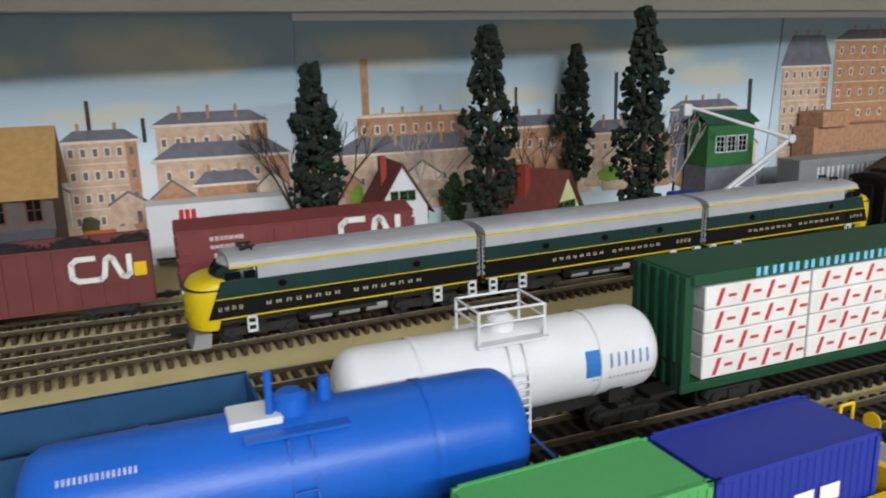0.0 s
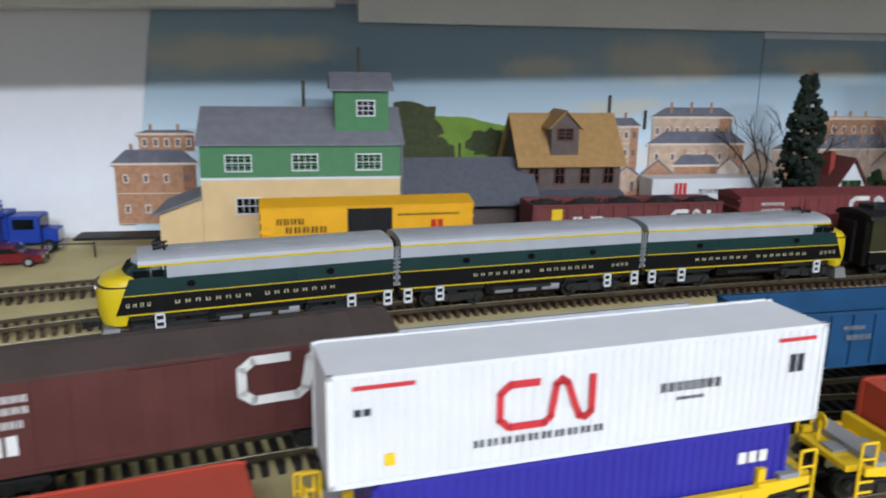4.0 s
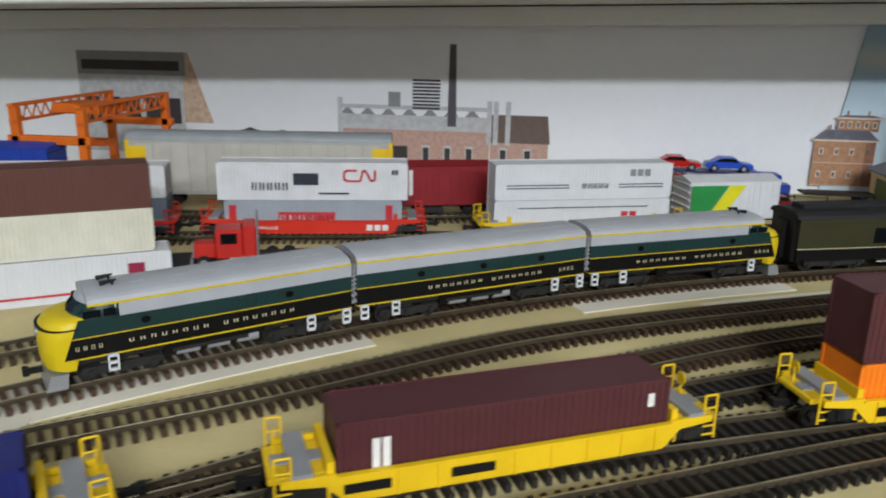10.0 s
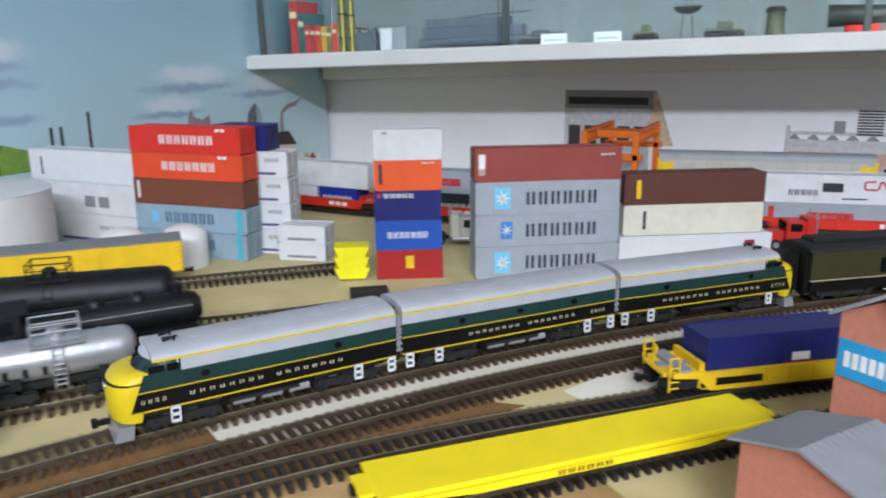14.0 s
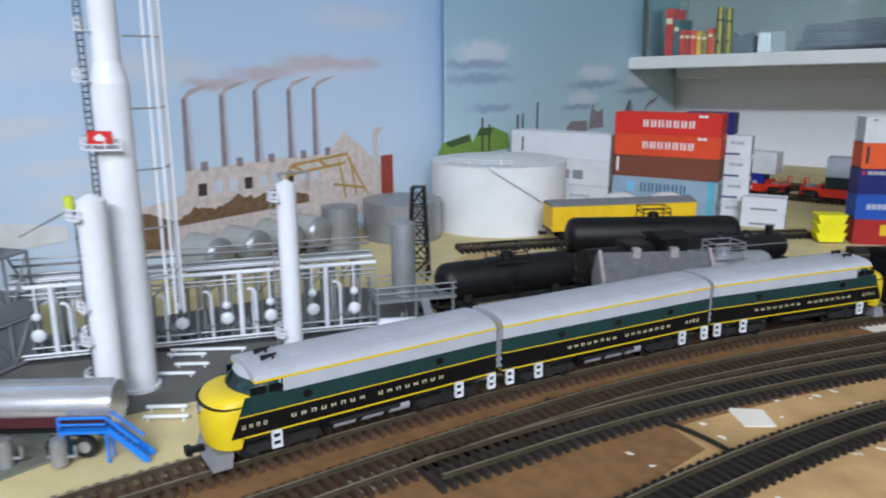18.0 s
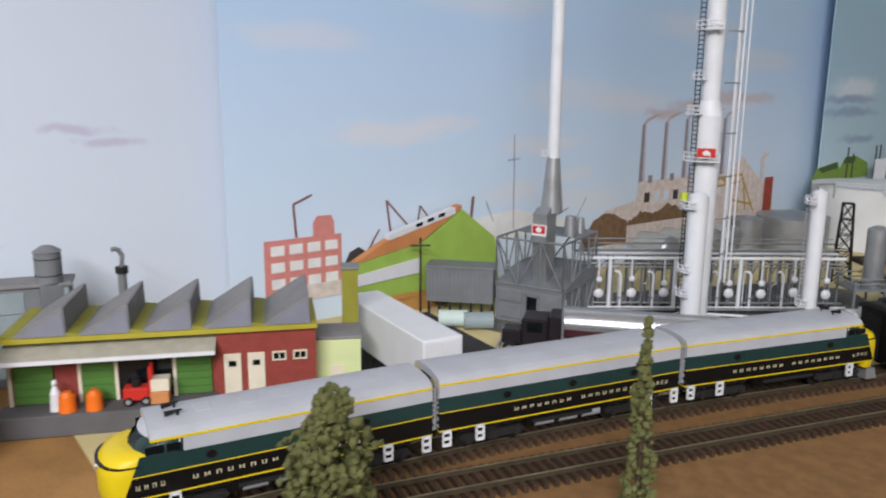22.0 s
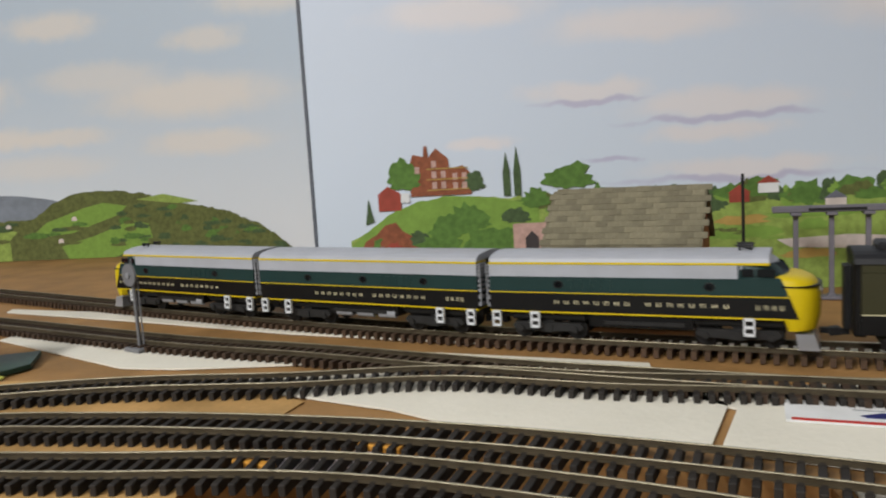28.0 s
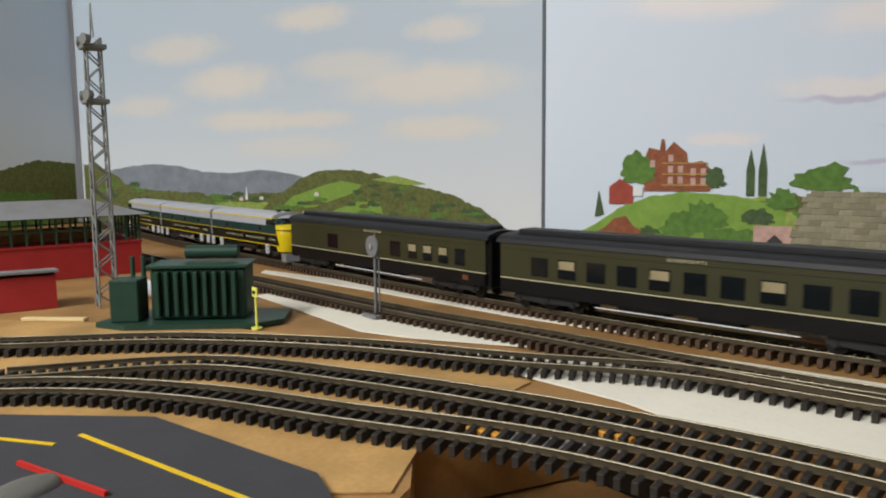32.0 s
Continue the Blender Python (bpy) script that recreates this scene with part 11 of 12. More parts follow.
for i in range(n):
    x0 = 0.002 + (FL - 0.004) * i / n
    x1 = 0.002 + (FL - 0.004) * (i + 1) / n
    t = part("roof_tooth", Mesh().prism([(x0 + 0.006, FH + 0.003), (x1 - 0.001, FH + 0.003), (x1 - 0.0015, FH + 0.0205), (x1 - 0.0030, FH + 0.0208), (x0 + 0.006, FH + 0.0042)], -0.0015, FD - 0.002, "y"), ROOFG, root)
    part("tooth_gable", Mesh().prism([(x0 + 0.009, FH + 0.0034), (x1 - 0.0016, FH + 0.0034), (x1 - 0.0026, FH + 0.0190)], -0.0021, -0.0015, "y"), mat("gable_slate", (126, 128, 140), 0.6, grain=0.06, stain=0.12), t, "blue-grey gable end")
    part("valley", Mesh().prism([(x0 - 0.001, FH + 0.003), (x0 + 0.006, FH + 0.003), (x0 + 0.006, FH + 0.0044), (x0 - 0.001, FH + 0.0052)], -0.0015, FD, "y"), OLIVEB, root)
part("dock", Mesh().cbox(-0.004, 0.158, -0.0150, 0.006, 0, 0.0135, 0.0006), DOCK, root)
part("awning", Mesh().prism([(-0.0130, 0.0455), (0.006, 0.0510), (0.006, 0.0522), (-0.0130, 0.0468)], 0.0, 0.122, "x"), AWNING, root, "translucent grey awning over the dock")
part("awning_edge", Mesh().box(0.0, 0.122, -0.0136, -0.0128, 0.0445, 0.0470), WHITE, root)
for x in (0.002, 0.041, 0.062, 0.096):
    part("dock_post", Mesh().box(x - 0.0010, x + 0.0010, 0.003, 0.005, 0.0135, 0.0495), DOORW, root)
for x0, x1 in ((0.004, 0.026), (0.042, 0.061), (0.097, 0.118)):
    d = part("loading_door", Mesh().box(x0, x1, 0.0046, 0.0062, 0.0138, 0.0440), DOORG, root)
    for j in range(6):
        part("door_slat", Mesh().box(x0, x1, 0.0040, 0.0046, 0.0145 + j * 0.0049, 0.0185 + j * 0.0049), DOORG, d)
# Bay depth is only a dark panel painted as shade.
part("open_bay", Mesh().box(0.063, 0.095, 0.0050, 0.0062, 0.0138, 0.0440), WINDOW, root, "flat dark panel for the shade in the open loading bay")
for x in (0.126, 0.1405):
    d = part("door", Mesh().cbox(x, x + 0.0105, -0.0012, 0.0002, 0.0138, 0.0400, 0.0003), DOORW, root)
    part("door_window", Mesh().box(x + 0.003, x + 0.0075, -0.0016, -0.0010, 0.0320, 0.0355), WINDOW, d)
for x in (0.160, 0.173):
    window(root, x, 0.0370, 0.0070, 0.0042, 0.0, -1, DOORW, 2, 1)


def on_factory(x, y, z, turn=0):
    return pose(-1.7895, -1.2300, 0, 0, 0, 65.5) @ pose(x, y, z, 0, 0, turn)


root = thing("forklift", "red toy forklift truck on the loading dock", "forklift", on_factory(0.076, -0.004, 0.0135))
part("body", Mesh().cbox(-0.009, 0.006, -0.005, 0.005, 0.003, 0.0110, 0.0008), RED, root)
part("mast", Mesh().box(0.006, 0.008, -0.004, -0.0026, 0.001, 0.024).box(0.006, 0.008, 0.0026, 0.004, 0.001, 0.024), RED, root)
part("seat", Mesh().cbox(-0.004, 0.001, -0.003, 0.003, 0.011, 0.016, 0.0006), BLACK, root)
wheels(root, (-0.006, 0.004), 0.0056, 0.0028, 0.002)
for i, (x, z) in enumerate(((0.088, 0.0135), (0.0885, 0.0215))):
    solid("crate", Mesh().cbox(-0.0055, 0.0055, -0.005, 0.005, 0, 0.0078, 0.0005), [TERRA, DOORW][i], "small wooden crate stacked on the loading dock", "crate", on_factory(x, -0.004, z), "crates")
for x in (0.036, 0.051):
    root = thing("oil_drum", "orange drum standing on the loading dock", "drum", on_factory(x, -0.0085, 0.0135), "orange drums")
    part("shell", Mesh().cyl((0, 0, 0), (0, 0, 0.0095), 0.0052, 0.0046, 16), ORANGE, root)
    part("lid", Mesh().cyl((0, 0, 0.0095), (0, 0, 0.0122), 0.0042, 0.0024, 14), ORANGE, root)
fig = Mesh().cyl((0, 0, 0), (0, 0, 0.0105), 0.0036, 0.0030, 10).cyl((0, 0, 0.0105), (0, 0, 0.0150), 0.0032, 0.0012, 10).ball((0, 0, 0.0170), 0.0018, 0.0018, 0.0021, 10, 6)
solid("figurine", fig, WHITE, "plain white standing figurine on the loading dock", "figurine", on_factory(0.029, -0.006, 0.0135))

# roof house, water tank and bent chimney behind
root = thing("water_tank", "grey wooden water tank with a cap", "water tank", pose(-1.861, -1.189, 0))
part("stand", Mesh().box(-0.007, 0.007, -0.007, 0.007, 0, 0.0715), STRUCT, root)
part("tub", Mesh().cyl((0, 0, 0.0715), (0, 0, 0.0930), 0.0086, n=18), STRUCT, root)
part("cap", Mesh().cyl((0, 0, 0.0930), (0, 0, 0.0966), 0.0094, 0.004, 18), STRUCT, root)
for z in (0.0765, 0.0880):
    part("hoop", Mesh().cyl((0, 0, z), (0, 0, z + 0.0007), 0.0089, n=18, caps=False), DARK, root)
root = thing("rear_building", "grey flat building behind the factory roof", "building", pose(-1.880, -1.225, 0, 0, 0, 74))
part("wall", Mesh().box(-0.002, 0.052, -0.012, 0.012, 0, 0.0690), STRUCT, root)
for j in range(4):
    part("wall_pane", Mesh().cbox(0.001, 0.024, -0.0128, -0.0118, 0.006 + j * 0.0152, 0.0205 + j * 0.0152, 0.0002), mat("rear_pane", (142, 156, 160), 0.3, grain=0.06, stain=0.15), root, "pale blue-grey wall pane")
part("corner_post", Mesh().box(-0.0045, -0.002, -0.014, -0.010, 0, 0.0760), DARK, root)
part("roof", Mesh().cbox(-0.004, 0.054, -0.014, 0.013, 0.0690, 0.0715, 0.0004), ROOFG, root)
window(root, 0.046, 0.0655, 0.010, 0.005, -0.012, -1, STRUCT, 2, 1, mat("pale_glass", (150, 170, 176), 0.2))
root = thing("bent_chimney", "dark metal chimney with a bent cowl", "chimney", pose(-1.847, -1.145, 0))
part("pipe", Mesh().cyl((0, 0, 0), (0, 0, 0.076), 0.0030, n=12), STRUCT, root)
part("collar", Mesh().cyl((0, 0, 0.0745), (0, 0, 0.079), 0.0044, n=12), DARK, root)
part("cowl", Mesh().tube([(0, 0, 0.079), (0.0, 0.001, 0.087), (0.0, -0.002, 0.092), (0.0, -0.006, 0.092)], 0.0016, 8), STRUCT, root)

# pale green cabin and olive block
root = thing("cabin", "small pale green cabin with an olive block behind", "hut", pose(-1.7290, -1.0560, 0, 0, 0, 62))
part("wall", Mesh().box(0, 0.030, 0, 0.028, 0, 0.0400), PALEG, root)
part("roof", Mesh().cbox(-0.001, 0.031, -0.001, 0.030, 0.0400, 0.0420, 0.0004), ROOFG, root)
part("door", Mesh().box(0.010, 0.018, -0.0006, 0.0004, 0.001, 0.0220), DOORW, root)
part("chimney_block", Mesh().box(0.019, 0.030, 0.030, 0.044, 0, 0.0800), OLIVEB, root)
part("block_cap", Mesh().cbox(0.018, 0.031, 0.029, 0.045, 0.0800, 0.0820, 0.0004), ROOFG, root)
trailer = van_trailer("white semi-trailer with red marks on its rear doors", pose(-1.7260, -0.9920, 0.0014, 0, 0, -7), 0.128, WHITE, 0.0470)
part("red_mark", Mesh().box(0.0646, 0.0650, -0.009, 0.009, 0.0300, 0.0335), RED, trailer)
part("red_mark", Mesh().box(0.0646, 0.0650, -0.006, 0.010, 0.0270, 0.0285), RED, trailer)

# tan clapboard warehouse
root = thing("tan_warehouse", "tan clapboard warehouse with green doors, grey roof", "warehouse", pose(-1.7860, -1.4290, 0, 0, 0, 74.5))
WL, WD, WH = 0.1780, 0.055, 0.0610
part("wall", Mesh().box(0, WL, 0, WD, 0, WH), TANW, root)
for i in range(11):
    part("clapboard", Mesh().prism([(-0.0007, 0.002 + i * 0.0041), (-0.0002, 0.0061 + i * 0.0041), (0.0006, 0.0061 + i * 0.0041), (0.0006, 0.002 + i * 0.0041)], 0, WL, "x"), TANW, root)
part("rail_trim", Mesh().box(-0.001, WL + 0.001, -0.0016, 0.0004, 0.0465, 0.0478), TANW, root)
for x0 in (0.016, 0.073, 0.130):
    d = part("green_door", Mesh().box(x0, x0 + 0.030, -0.0018, 0.0004, 0.001, 0.0455), DOORG, root)
    for j in range(8):
        part("door_plank", Mesh().box(x0 + 0.0003 + j * 0.00372, x0 + 0.0035 + j * 0.00372, -0.0022, -0.0018, 0.0015, 0.0450), DOORG, d)
part("roof", Mesh().prism([(-0.0050, WH - 0.001), (0.030, WH + 0.0150), (WD + 0.004, WH + 0.002), (WD + 0.004, WH + 0.0035), (0.030, WH + 0.0170), (-0.0050, WH + 0.0008)], -0.003, WL + 0.003, "x"), mat("felt_roof", (104, 102, 104), 0.75, grain=0.08, size=0.02, stain=0.15), root)
part("gutter", Mesh().box(-0.003, WL + 0.003, -0.0056, -0.0040, WH - 0.0030, WH - 0.0005), DARK, root)
for x0 in (0.020, 0.073, 0.126):
    v = part("roof_vent", Mesh().prism([(0.0175, WH + 0.0095), (0.0175, WH + 0.0165), (0.032, WH + 0.0220), (0.036, WH + 0.0140)], x0, x0 + 0.042, "x"), STRUCT, root)
    for j in range(2):
        part("louvre", Mesh().box(x0 + 0.002, x0 + 0.040, 0.0168, 0.0176, WH + 0.0115 + j * 0.0024, WH + 0.0128 + j * 0.0024), WINDOW, v)
for x in (0.020, 0.092):
    part("ridge_box", Mesh().cbox(x, x + 0.008, 0.034, 0.042, WH + 0.013, WH + 0.024, 0.0004).box(x - 0.001, x + 0.009, 0.033, 0.043, WH + 0.024, WH + 0.0255), DOORG, root, "small green vent box")
van_trailer("pale cream box trailer beside the warehouse", pose(-1.838, -1.452, 0, 0, 0, -16), 0.090, mat("trailer_cream", (216, 212, 200), 0.5), 0.0460)


def gantry(x, y, turn, height, label, base=True):
    root = thing("signal_gantry", label, "gantry", pose(x, y, 0, 0, 0, turn), "grey gantries")
    mm = mat("gantry_grey", (112, 108, 114), 0.6, grain=0.1, stain=0.15)
    for i in (-1, 0, 1):
        part("post", Mesh().cbox(i * 0.0215 - 0.0016, i * 0.0215 + 0.0016, -0.0016, 0.0016, 0.001, height, 0.0003), mm, root)
        part("post_head", Mesh().cbox(i * 0.0215 - 0.0034, i * 0.0215 + 0.0034, -0.0062, 0.0062, height, height + 0.0022, 0.0005), mm, root)
        part("post_foot", Mesh().cbox(i * 0.0215 - 0.0026, i * 0.0215 + 0.0026, -0.0026, 0.0026, 0.001, 0.0036, 0.0004), mm, root)
    part("beam", Mesh().cbox(-0.036, 0.036, -0.0050, 0.0050, height + 0.0022, height + 0.0062, 0.0006), mm, root)
    part("beam_slot", Mesh().box(-0.014, 0.020, -0.0052, -0.0049, height + 0.0032, height + 0.0050), DARK, root)
    if base:
        part("base", Mesh().cbox(-0.030, 0.030, -0.0055, 0.0055, 0, 0.0022, 0.0005), mm, root)


gantry(-1.613, -1.490, 90, 0.0690, "grey plastic gantry with three posts beside the track")
gantry(-1.870, -1.506, 78, 0.0560, "grey plastic gantry in front of the painted fields")
solid("grey_block", Mesh().cbox(-0.006, 0.006, -0.0085, 0.0085, 0, 0.0215, 0.0008), mat("block_grey", (150, 147, 148), 0.6), "plain grey plastic block on white card", "block", pose(-1.599, -1.389, 0.001, 0, 0, 10))

# cottage with a stone roof
root = thing("stone_roof_cottage", "orange-brown cottage with a mottled stone roof", "house", pose(-1.8150, -1.6900, 0, 0, 0, 73))
part("wall", Mesh().prism([(0, 0), (0, 0.0520), (0.026, 0.078), (0.052, 0.0520), (0.052, 0)], 0, 0.090, "x"), mat("cottage_orange", (176, 112, 68), 0.7, grain=0.1, size=0.01, stain=0.15), root)
STONE = mat("stone_slate", (134, 126, 104), 0.85, grain=0.3, size=0.012, stain=0.35, per=0.2)
rf = part("roof", Mesh().prism([(-0.005, 0.0480), (0.026, 0.0800), (0.057, 0.0480), (0.057, 0.0496), (0.026, 0.0818), (-0.005, 0.0496)], -0.003, 0.093, "x"), STONE, root)
slate = Mesh().cbox(-0.0038, 0.0038, -0.0001, 0.0044, 0, 0.0007, 0.0002).data("slate", STONE)
rs = random.Random(3)
for j in range(10):
    for i in range(13):
        u = j / 9.6
        part("slate", slate, None, rf, "", pose(0.0005 + i * 0.0074 + (0.0037 if j % 2 else 0) - 0.001, -0.0046 + 0.0304 * u, 0.0500 + 0.0316 * u + rs.uniform(0, 0.0003), 46, 0, rs.uniform(-3, 3)))
part("gable_board", Mesh().prism([(-0.004, 0.0490), (0.026, 0.0798), (0.026, 0.0765), (-0.001, 0.0490)], 0.0902, 0.0912, "x"), DARK, root)
part("foot_band", Mesh().box(-0.002, 0.092, -0.004, 0.0, 0, 0.004), PWHITE, root)

# trees and bushes beside the line
tree("dark green model spruce beside the line", -1.556, -1.357, 0.131, 0.070, 51, 1, "cone", 0.03, 0, 0.0019, 4200)
tree("smaller dark green model spruce behind the first", -1.522, -1.358, 0.098, 0.054, 52, 1, "cone", 0.04, 0, 0.0018, 2800)
tree("olive model tree with a loose crown", -1.541, -1.146, 0.088, 0.046, 53, 2, "column", 0.16, 0, 0.0022, 900)
tree("thin olive model tree beside the track", -1.500, -1.007, 0.103, 0.018, 54, 2, "cone", 0.12, 0, 0.0020, 420)
tree("tall olive model tree on a white foot", -1.537, -1.186, 0.050, 0.020, 55, 2, "column", 0.10, 0, 0.0024, 360)
tree("rounded dark green bush", -1.562, -1.245, 0.042, 0.062, 56, 3, "round", 0.02, 0, 0.0024, 1100)
tree("low rounded green bush", -1.530, -1.205, 0.034, 0.044, 57, 3, "round", 0.02, 0, 0.0030, 420)
tree("low yellow-green bush by the card", -1.581, -1.352, 0.013, 0.022, 58, 2, "round", 0.02, 0, 0.0020, 200)
tree("small dark green conifer near the roadbed", -1.380, -0.800, 0.050, 0.036, 59, 1, "cone", 0.02, 0, 0.0028, 380)
tree("small dark green conifer by the road", -1.665, -1.285, 0.030, 0.020, 60, 1, "cone", 0.02, 0, 0.0024, 160)

# ---- boards, cards and tracks of the southern junction ----
JA = [(-1.515, -2.25), (-1.560, -2.16), (-1.606, -2.080), (-1.649, -2.004), (-1.673, -1.908), (-1.678, -1.814), (-1.686, -1.735), (-1.670, -1.657), (-1.662, -1.592), (-1.643, -1.486), (-1.628, -1.40)][::-1]
JB = [(-1.555, -2.03), (-1.612, -1.956), (-1.619, -1.873), (-1.614, -1.790), (-1.604, -1.724), (-1.592, -1.672), (-1.565, -1.58), (-1.53, -1.50)][::-1]
JC = [(-1.485, -2.09), (-1.549, -2.002), (-1.571, -1.927), (-1.574, -1.844), (-1.576, -1.777), (-1.568, -1.719), (-1.545, -1.64), (-1.51, -1.56)][::-1]
track(JA, "nickel rails on black ties of the junction track", TIEBLACK, 110)
track(JB, "nickel rails on black ties of the second junction track", TIEBLACK, 80)
track(JC, "nickel rails on black ties of the nearest junction track", TIEBLACK, 80)
for pts, lab in (([(-1.672, -1.640), (-1.645, -1.613), (-1.600, -1.628), (-1.582, -1.575), (-1.590, -1.515), (-1.560, -1.40), (-1.60, -1.34), (-1.66, -1.36), (-1.680, -1.50)], "white card board between the tracks"), ([(-1.697, -1.845), (-1.712, -1.76), (-1.690, -1.640), (-1.6515, -1.6150), (-1.604, -1.6305), (-1.622, -1.716), (-1.647, -1.756), (-1.680, -1.838)], "large white card board under the junction"), ([(-1.80, -2.07), (-1.845, -2.06), (-1.79, -1.90), (-1.745, -1.76), (-1.715, -1.64), (-1.700, -1.64), (-1.725, -1.80), (-1.718, -1.895), (-1.722, -1.93)], "white card strip under the main line"), ([(-1.918, -2.153), (-1.895, -2.06), (-1.855, -1.93), (-1.815, -1.82), (-1.790, -1.72), (-1.755, -1.56), (-1.725, -1.42), (-1.710, -1.42), (-1.730, -1.56), (-1.760, -1.72), (-1.800, -1.86), (-1.850, -1.99), (-1.905, -2.148)], "white card strip beside the main line"), ([(-1.50, -1.52), (-1.555, -1.50), (-1.575, -1.595), (-1.525, -1.595)], "white card offcut under the nearest track")):
    card(pts, lab, CARD, 0.0, 0.0010)
root = thing("printed_board", "white printed card with a helicopter picture and red stripe", "printed card", pose(-1.6404, -1.5552, 0.0012, 0, 0, 77))
part("sheet", Mesh().box(-0.040, 0.045, -0.021, 0.004, 0, 0.0008), PWHITE, root)
part("picture", Mesh().prism([(-0.014, -0.0115), (-0.006, -0.0070), (0.004, -0.0075), (0.016, -0.0095), (0.016, -0.0110), (0.004, -0.0110), (-0.004, -0.0135), (-0.012, -0.0135)], 0.0008, 0.0010, "z"), NAVY, root, "blue helicopter shape")
part("picture", Mesh().box(-0.016, 0.012, -0.0052, -0.0046, 0.0008, 0.0010), GREY, root)
part("stripe", Mesh().box(-0.038, 0.043, -0.0205, -0.0180, 0.0008, 0.0010), RED, root)
for j in range(4):
    part("text_bar", Mesh().box(0.022, 0.038, -0.0145 + j * 0.003, -0.0132 + j * 0.003, 0.0008, 0.0010), GREY, root)

# plywood step, road and details
pad("cork_roadbed", [(-1.62, -2.30), (-1.70, -2.04), (-1.70, -1.86), (-1.66, -1.80), (-1.582, -1.815), (-1.528, -1.802), (-1.50, -1.86), (-1.45, -2.05), (-1.45, -2.30)], mat("plywood_step", (190, 148, 92), 0.7, grain=0.2, size=0.05, stain=0.3), "rough plywood step under the junction tracks", -0.0002, 0.0006, "board")
root = solid("road", Mesh().prism([(-1.548, -1.921), (-1.527, -1.829), (-1.500, -1.800), (-1.42, -1.80), (-1.42, -2.05), (-1.50, -2.05), (-1.524, -1.984)], 0.0004, 0.0024, "z"), mat("road_asphalt", (62, 62, 66), 0.9, grain=0.15, size=0.02, stain=0.12), "dark asphalt model road with yellow lines", "road", kind="structure")
for a, b in (((-1.521, -1.931), (-1.499, -1.825)), ((-1.505, -1.960), (-1.510, -1.931))):
    d = (Vector(b) - Vector(a)).normalized()
    nn = Vector((-d.y, d.x)) * 0.0010
    part("road_line", Mesh().prism([tuple(Vector(a) + nn), tuple(Vector(b) + nn), tuple(Vector(b) - nn), tuple(Vector(a) - nn)], 0.0024, 0.0027, "z"), YELLOW, root)
solid("rubble_tray", Mesh().ball((0, 0, 0), 0.014, 0.008, 0.003, 16, 4, 1.0, 0.0), CONC, "grey heap in a red-edged tray", "heap", pose(-1.478, -1.905, 0.0024))
solid("tray_edge", Mesh().box(-0.024, 0.024, -0.0007, 0.0007, 0, 0.0016), RED, "red edge of the tray on the road", "edging", pose(-1.489, -1.902, 0.0024, 0, 0, 83))

root = thing("search_signal", "grey block signal mast with a round target head", "signal", pose(-1.761, -1.941, 0.001, 0, 0, 62))
SG = mat("signal_grey", (112, 112, 114), 0.55, grain=0.08)
part("base", Mesh().cbox(-0.008, 0.008, -0.006, 0.006, 0, 0.0025, 0.0004), SG, root)
for x in (-0.0018, 0.0018):
    part("ladder_rail", Mesh().cyl((x, 0.002, 0.002), (x, 0.002, 0.046), 0.0005, n=6), SG, root)
part("mast", Mesh().cyl((0, 0, 0.002), (0, 0, 0.052), 0.0010, n=8), SG, root)
part("target", Mesh().cyl((0, -0.0026, 0.0475), (0, -0.0014, 0.0475), 0.0070, n=24), SG, root)
part("lens", Mesh().cyl((0, -0.0036, 0.0475), (0, -0.0024, 0.0475), 0.0018, n=12), GREY, root)
part("finial", Mesh().cyl((0, 0, 0.052), (0, 0, 0.0575), 0.0005, n=6), SG, root)
root = thing("track_sign", "small yellow track sign on a yellow post", "sign", pose(-1.703, -1.993, 0.0006, 0, 0, 62))
SY = mat("sign_yellow", (226, 226, 110), 0.5, grain=0.05)
part("post", Mesh().cyl((0, 0, 0), (0, 0, 0.024), 0.0008, n=8), SY, root)
part("foot", Mesh().cyl((0, 0, 0), (0, 0, 0.001), 0.0034, n=12), SY, root)
part("board", Mesh().cbox(-0.0036, 0.0036, -0.0010, 0.0, 0.0200, 0.0262, 0.0003), SY, root)
part("board_mark", Mesh().box(-0.0018, 0.0018, -0.0014, -0.0009, 0.0222, 0.0242), DARK, root)

DG = mat("transformer_green", (34, 64, 52), 0.45, grain=0.1, size=0.01, stain=0.12)
root = thing("transformer", "dark green ribbed power transformer on a green base", "transformer", pose(-1.712, -2.045, 0.0006, 0, 0, 118))
part("base", Mesh().prism([(-0.062, -0.018), (-0.040, -0.030), (0.040, -0.030), (0.056, -0.016), (0.056, 0.020), (-0.050, 0.026)], 0, 0.003, "z"), DG, root)
part("tank", Mesh().cbox(-0.028, 0.032, -0.014, 0.014, 0.003, 0.0360, 0.0012), DG, root)
for i in range(9):
    part("fin", Mesh().cbox(-0.024 + i * 0.0060, -0.0212 + i * 0.0060, -0.0195, -0.0135, 0.006, 0.0345, 0.0005), DG, root)
part("lid", Mesh().cbox(-0.030, 0.034, -0.016, 0.016, 0.0360, 0.0385, 0.0006), DG, root)
part("conservator", Mesh().cyl((-0.010, 0.006, 0.0445), (0.024, 0.006, 0.0445), 0.0045, n=16), DG, root)
part("control_box", Mesh().cbox(-0.052, -0.034, -0.020, 0.0, 0.003, 0.0300, 0.0008), DG, root)
for i in range(3):
    part("bushing", Mesh().cyl((-0.046 + i * 0.007, 0.008, 0.003), (-0.046 + i * 0.007, 0.008, 0.042), 0.0016, n=10), DG, root)

root = thing("lattice_mast", "tall grey lattice floodlight mast with two heads", "mast", pose(-1.726, -2.147, 0, 0, 0, 60))
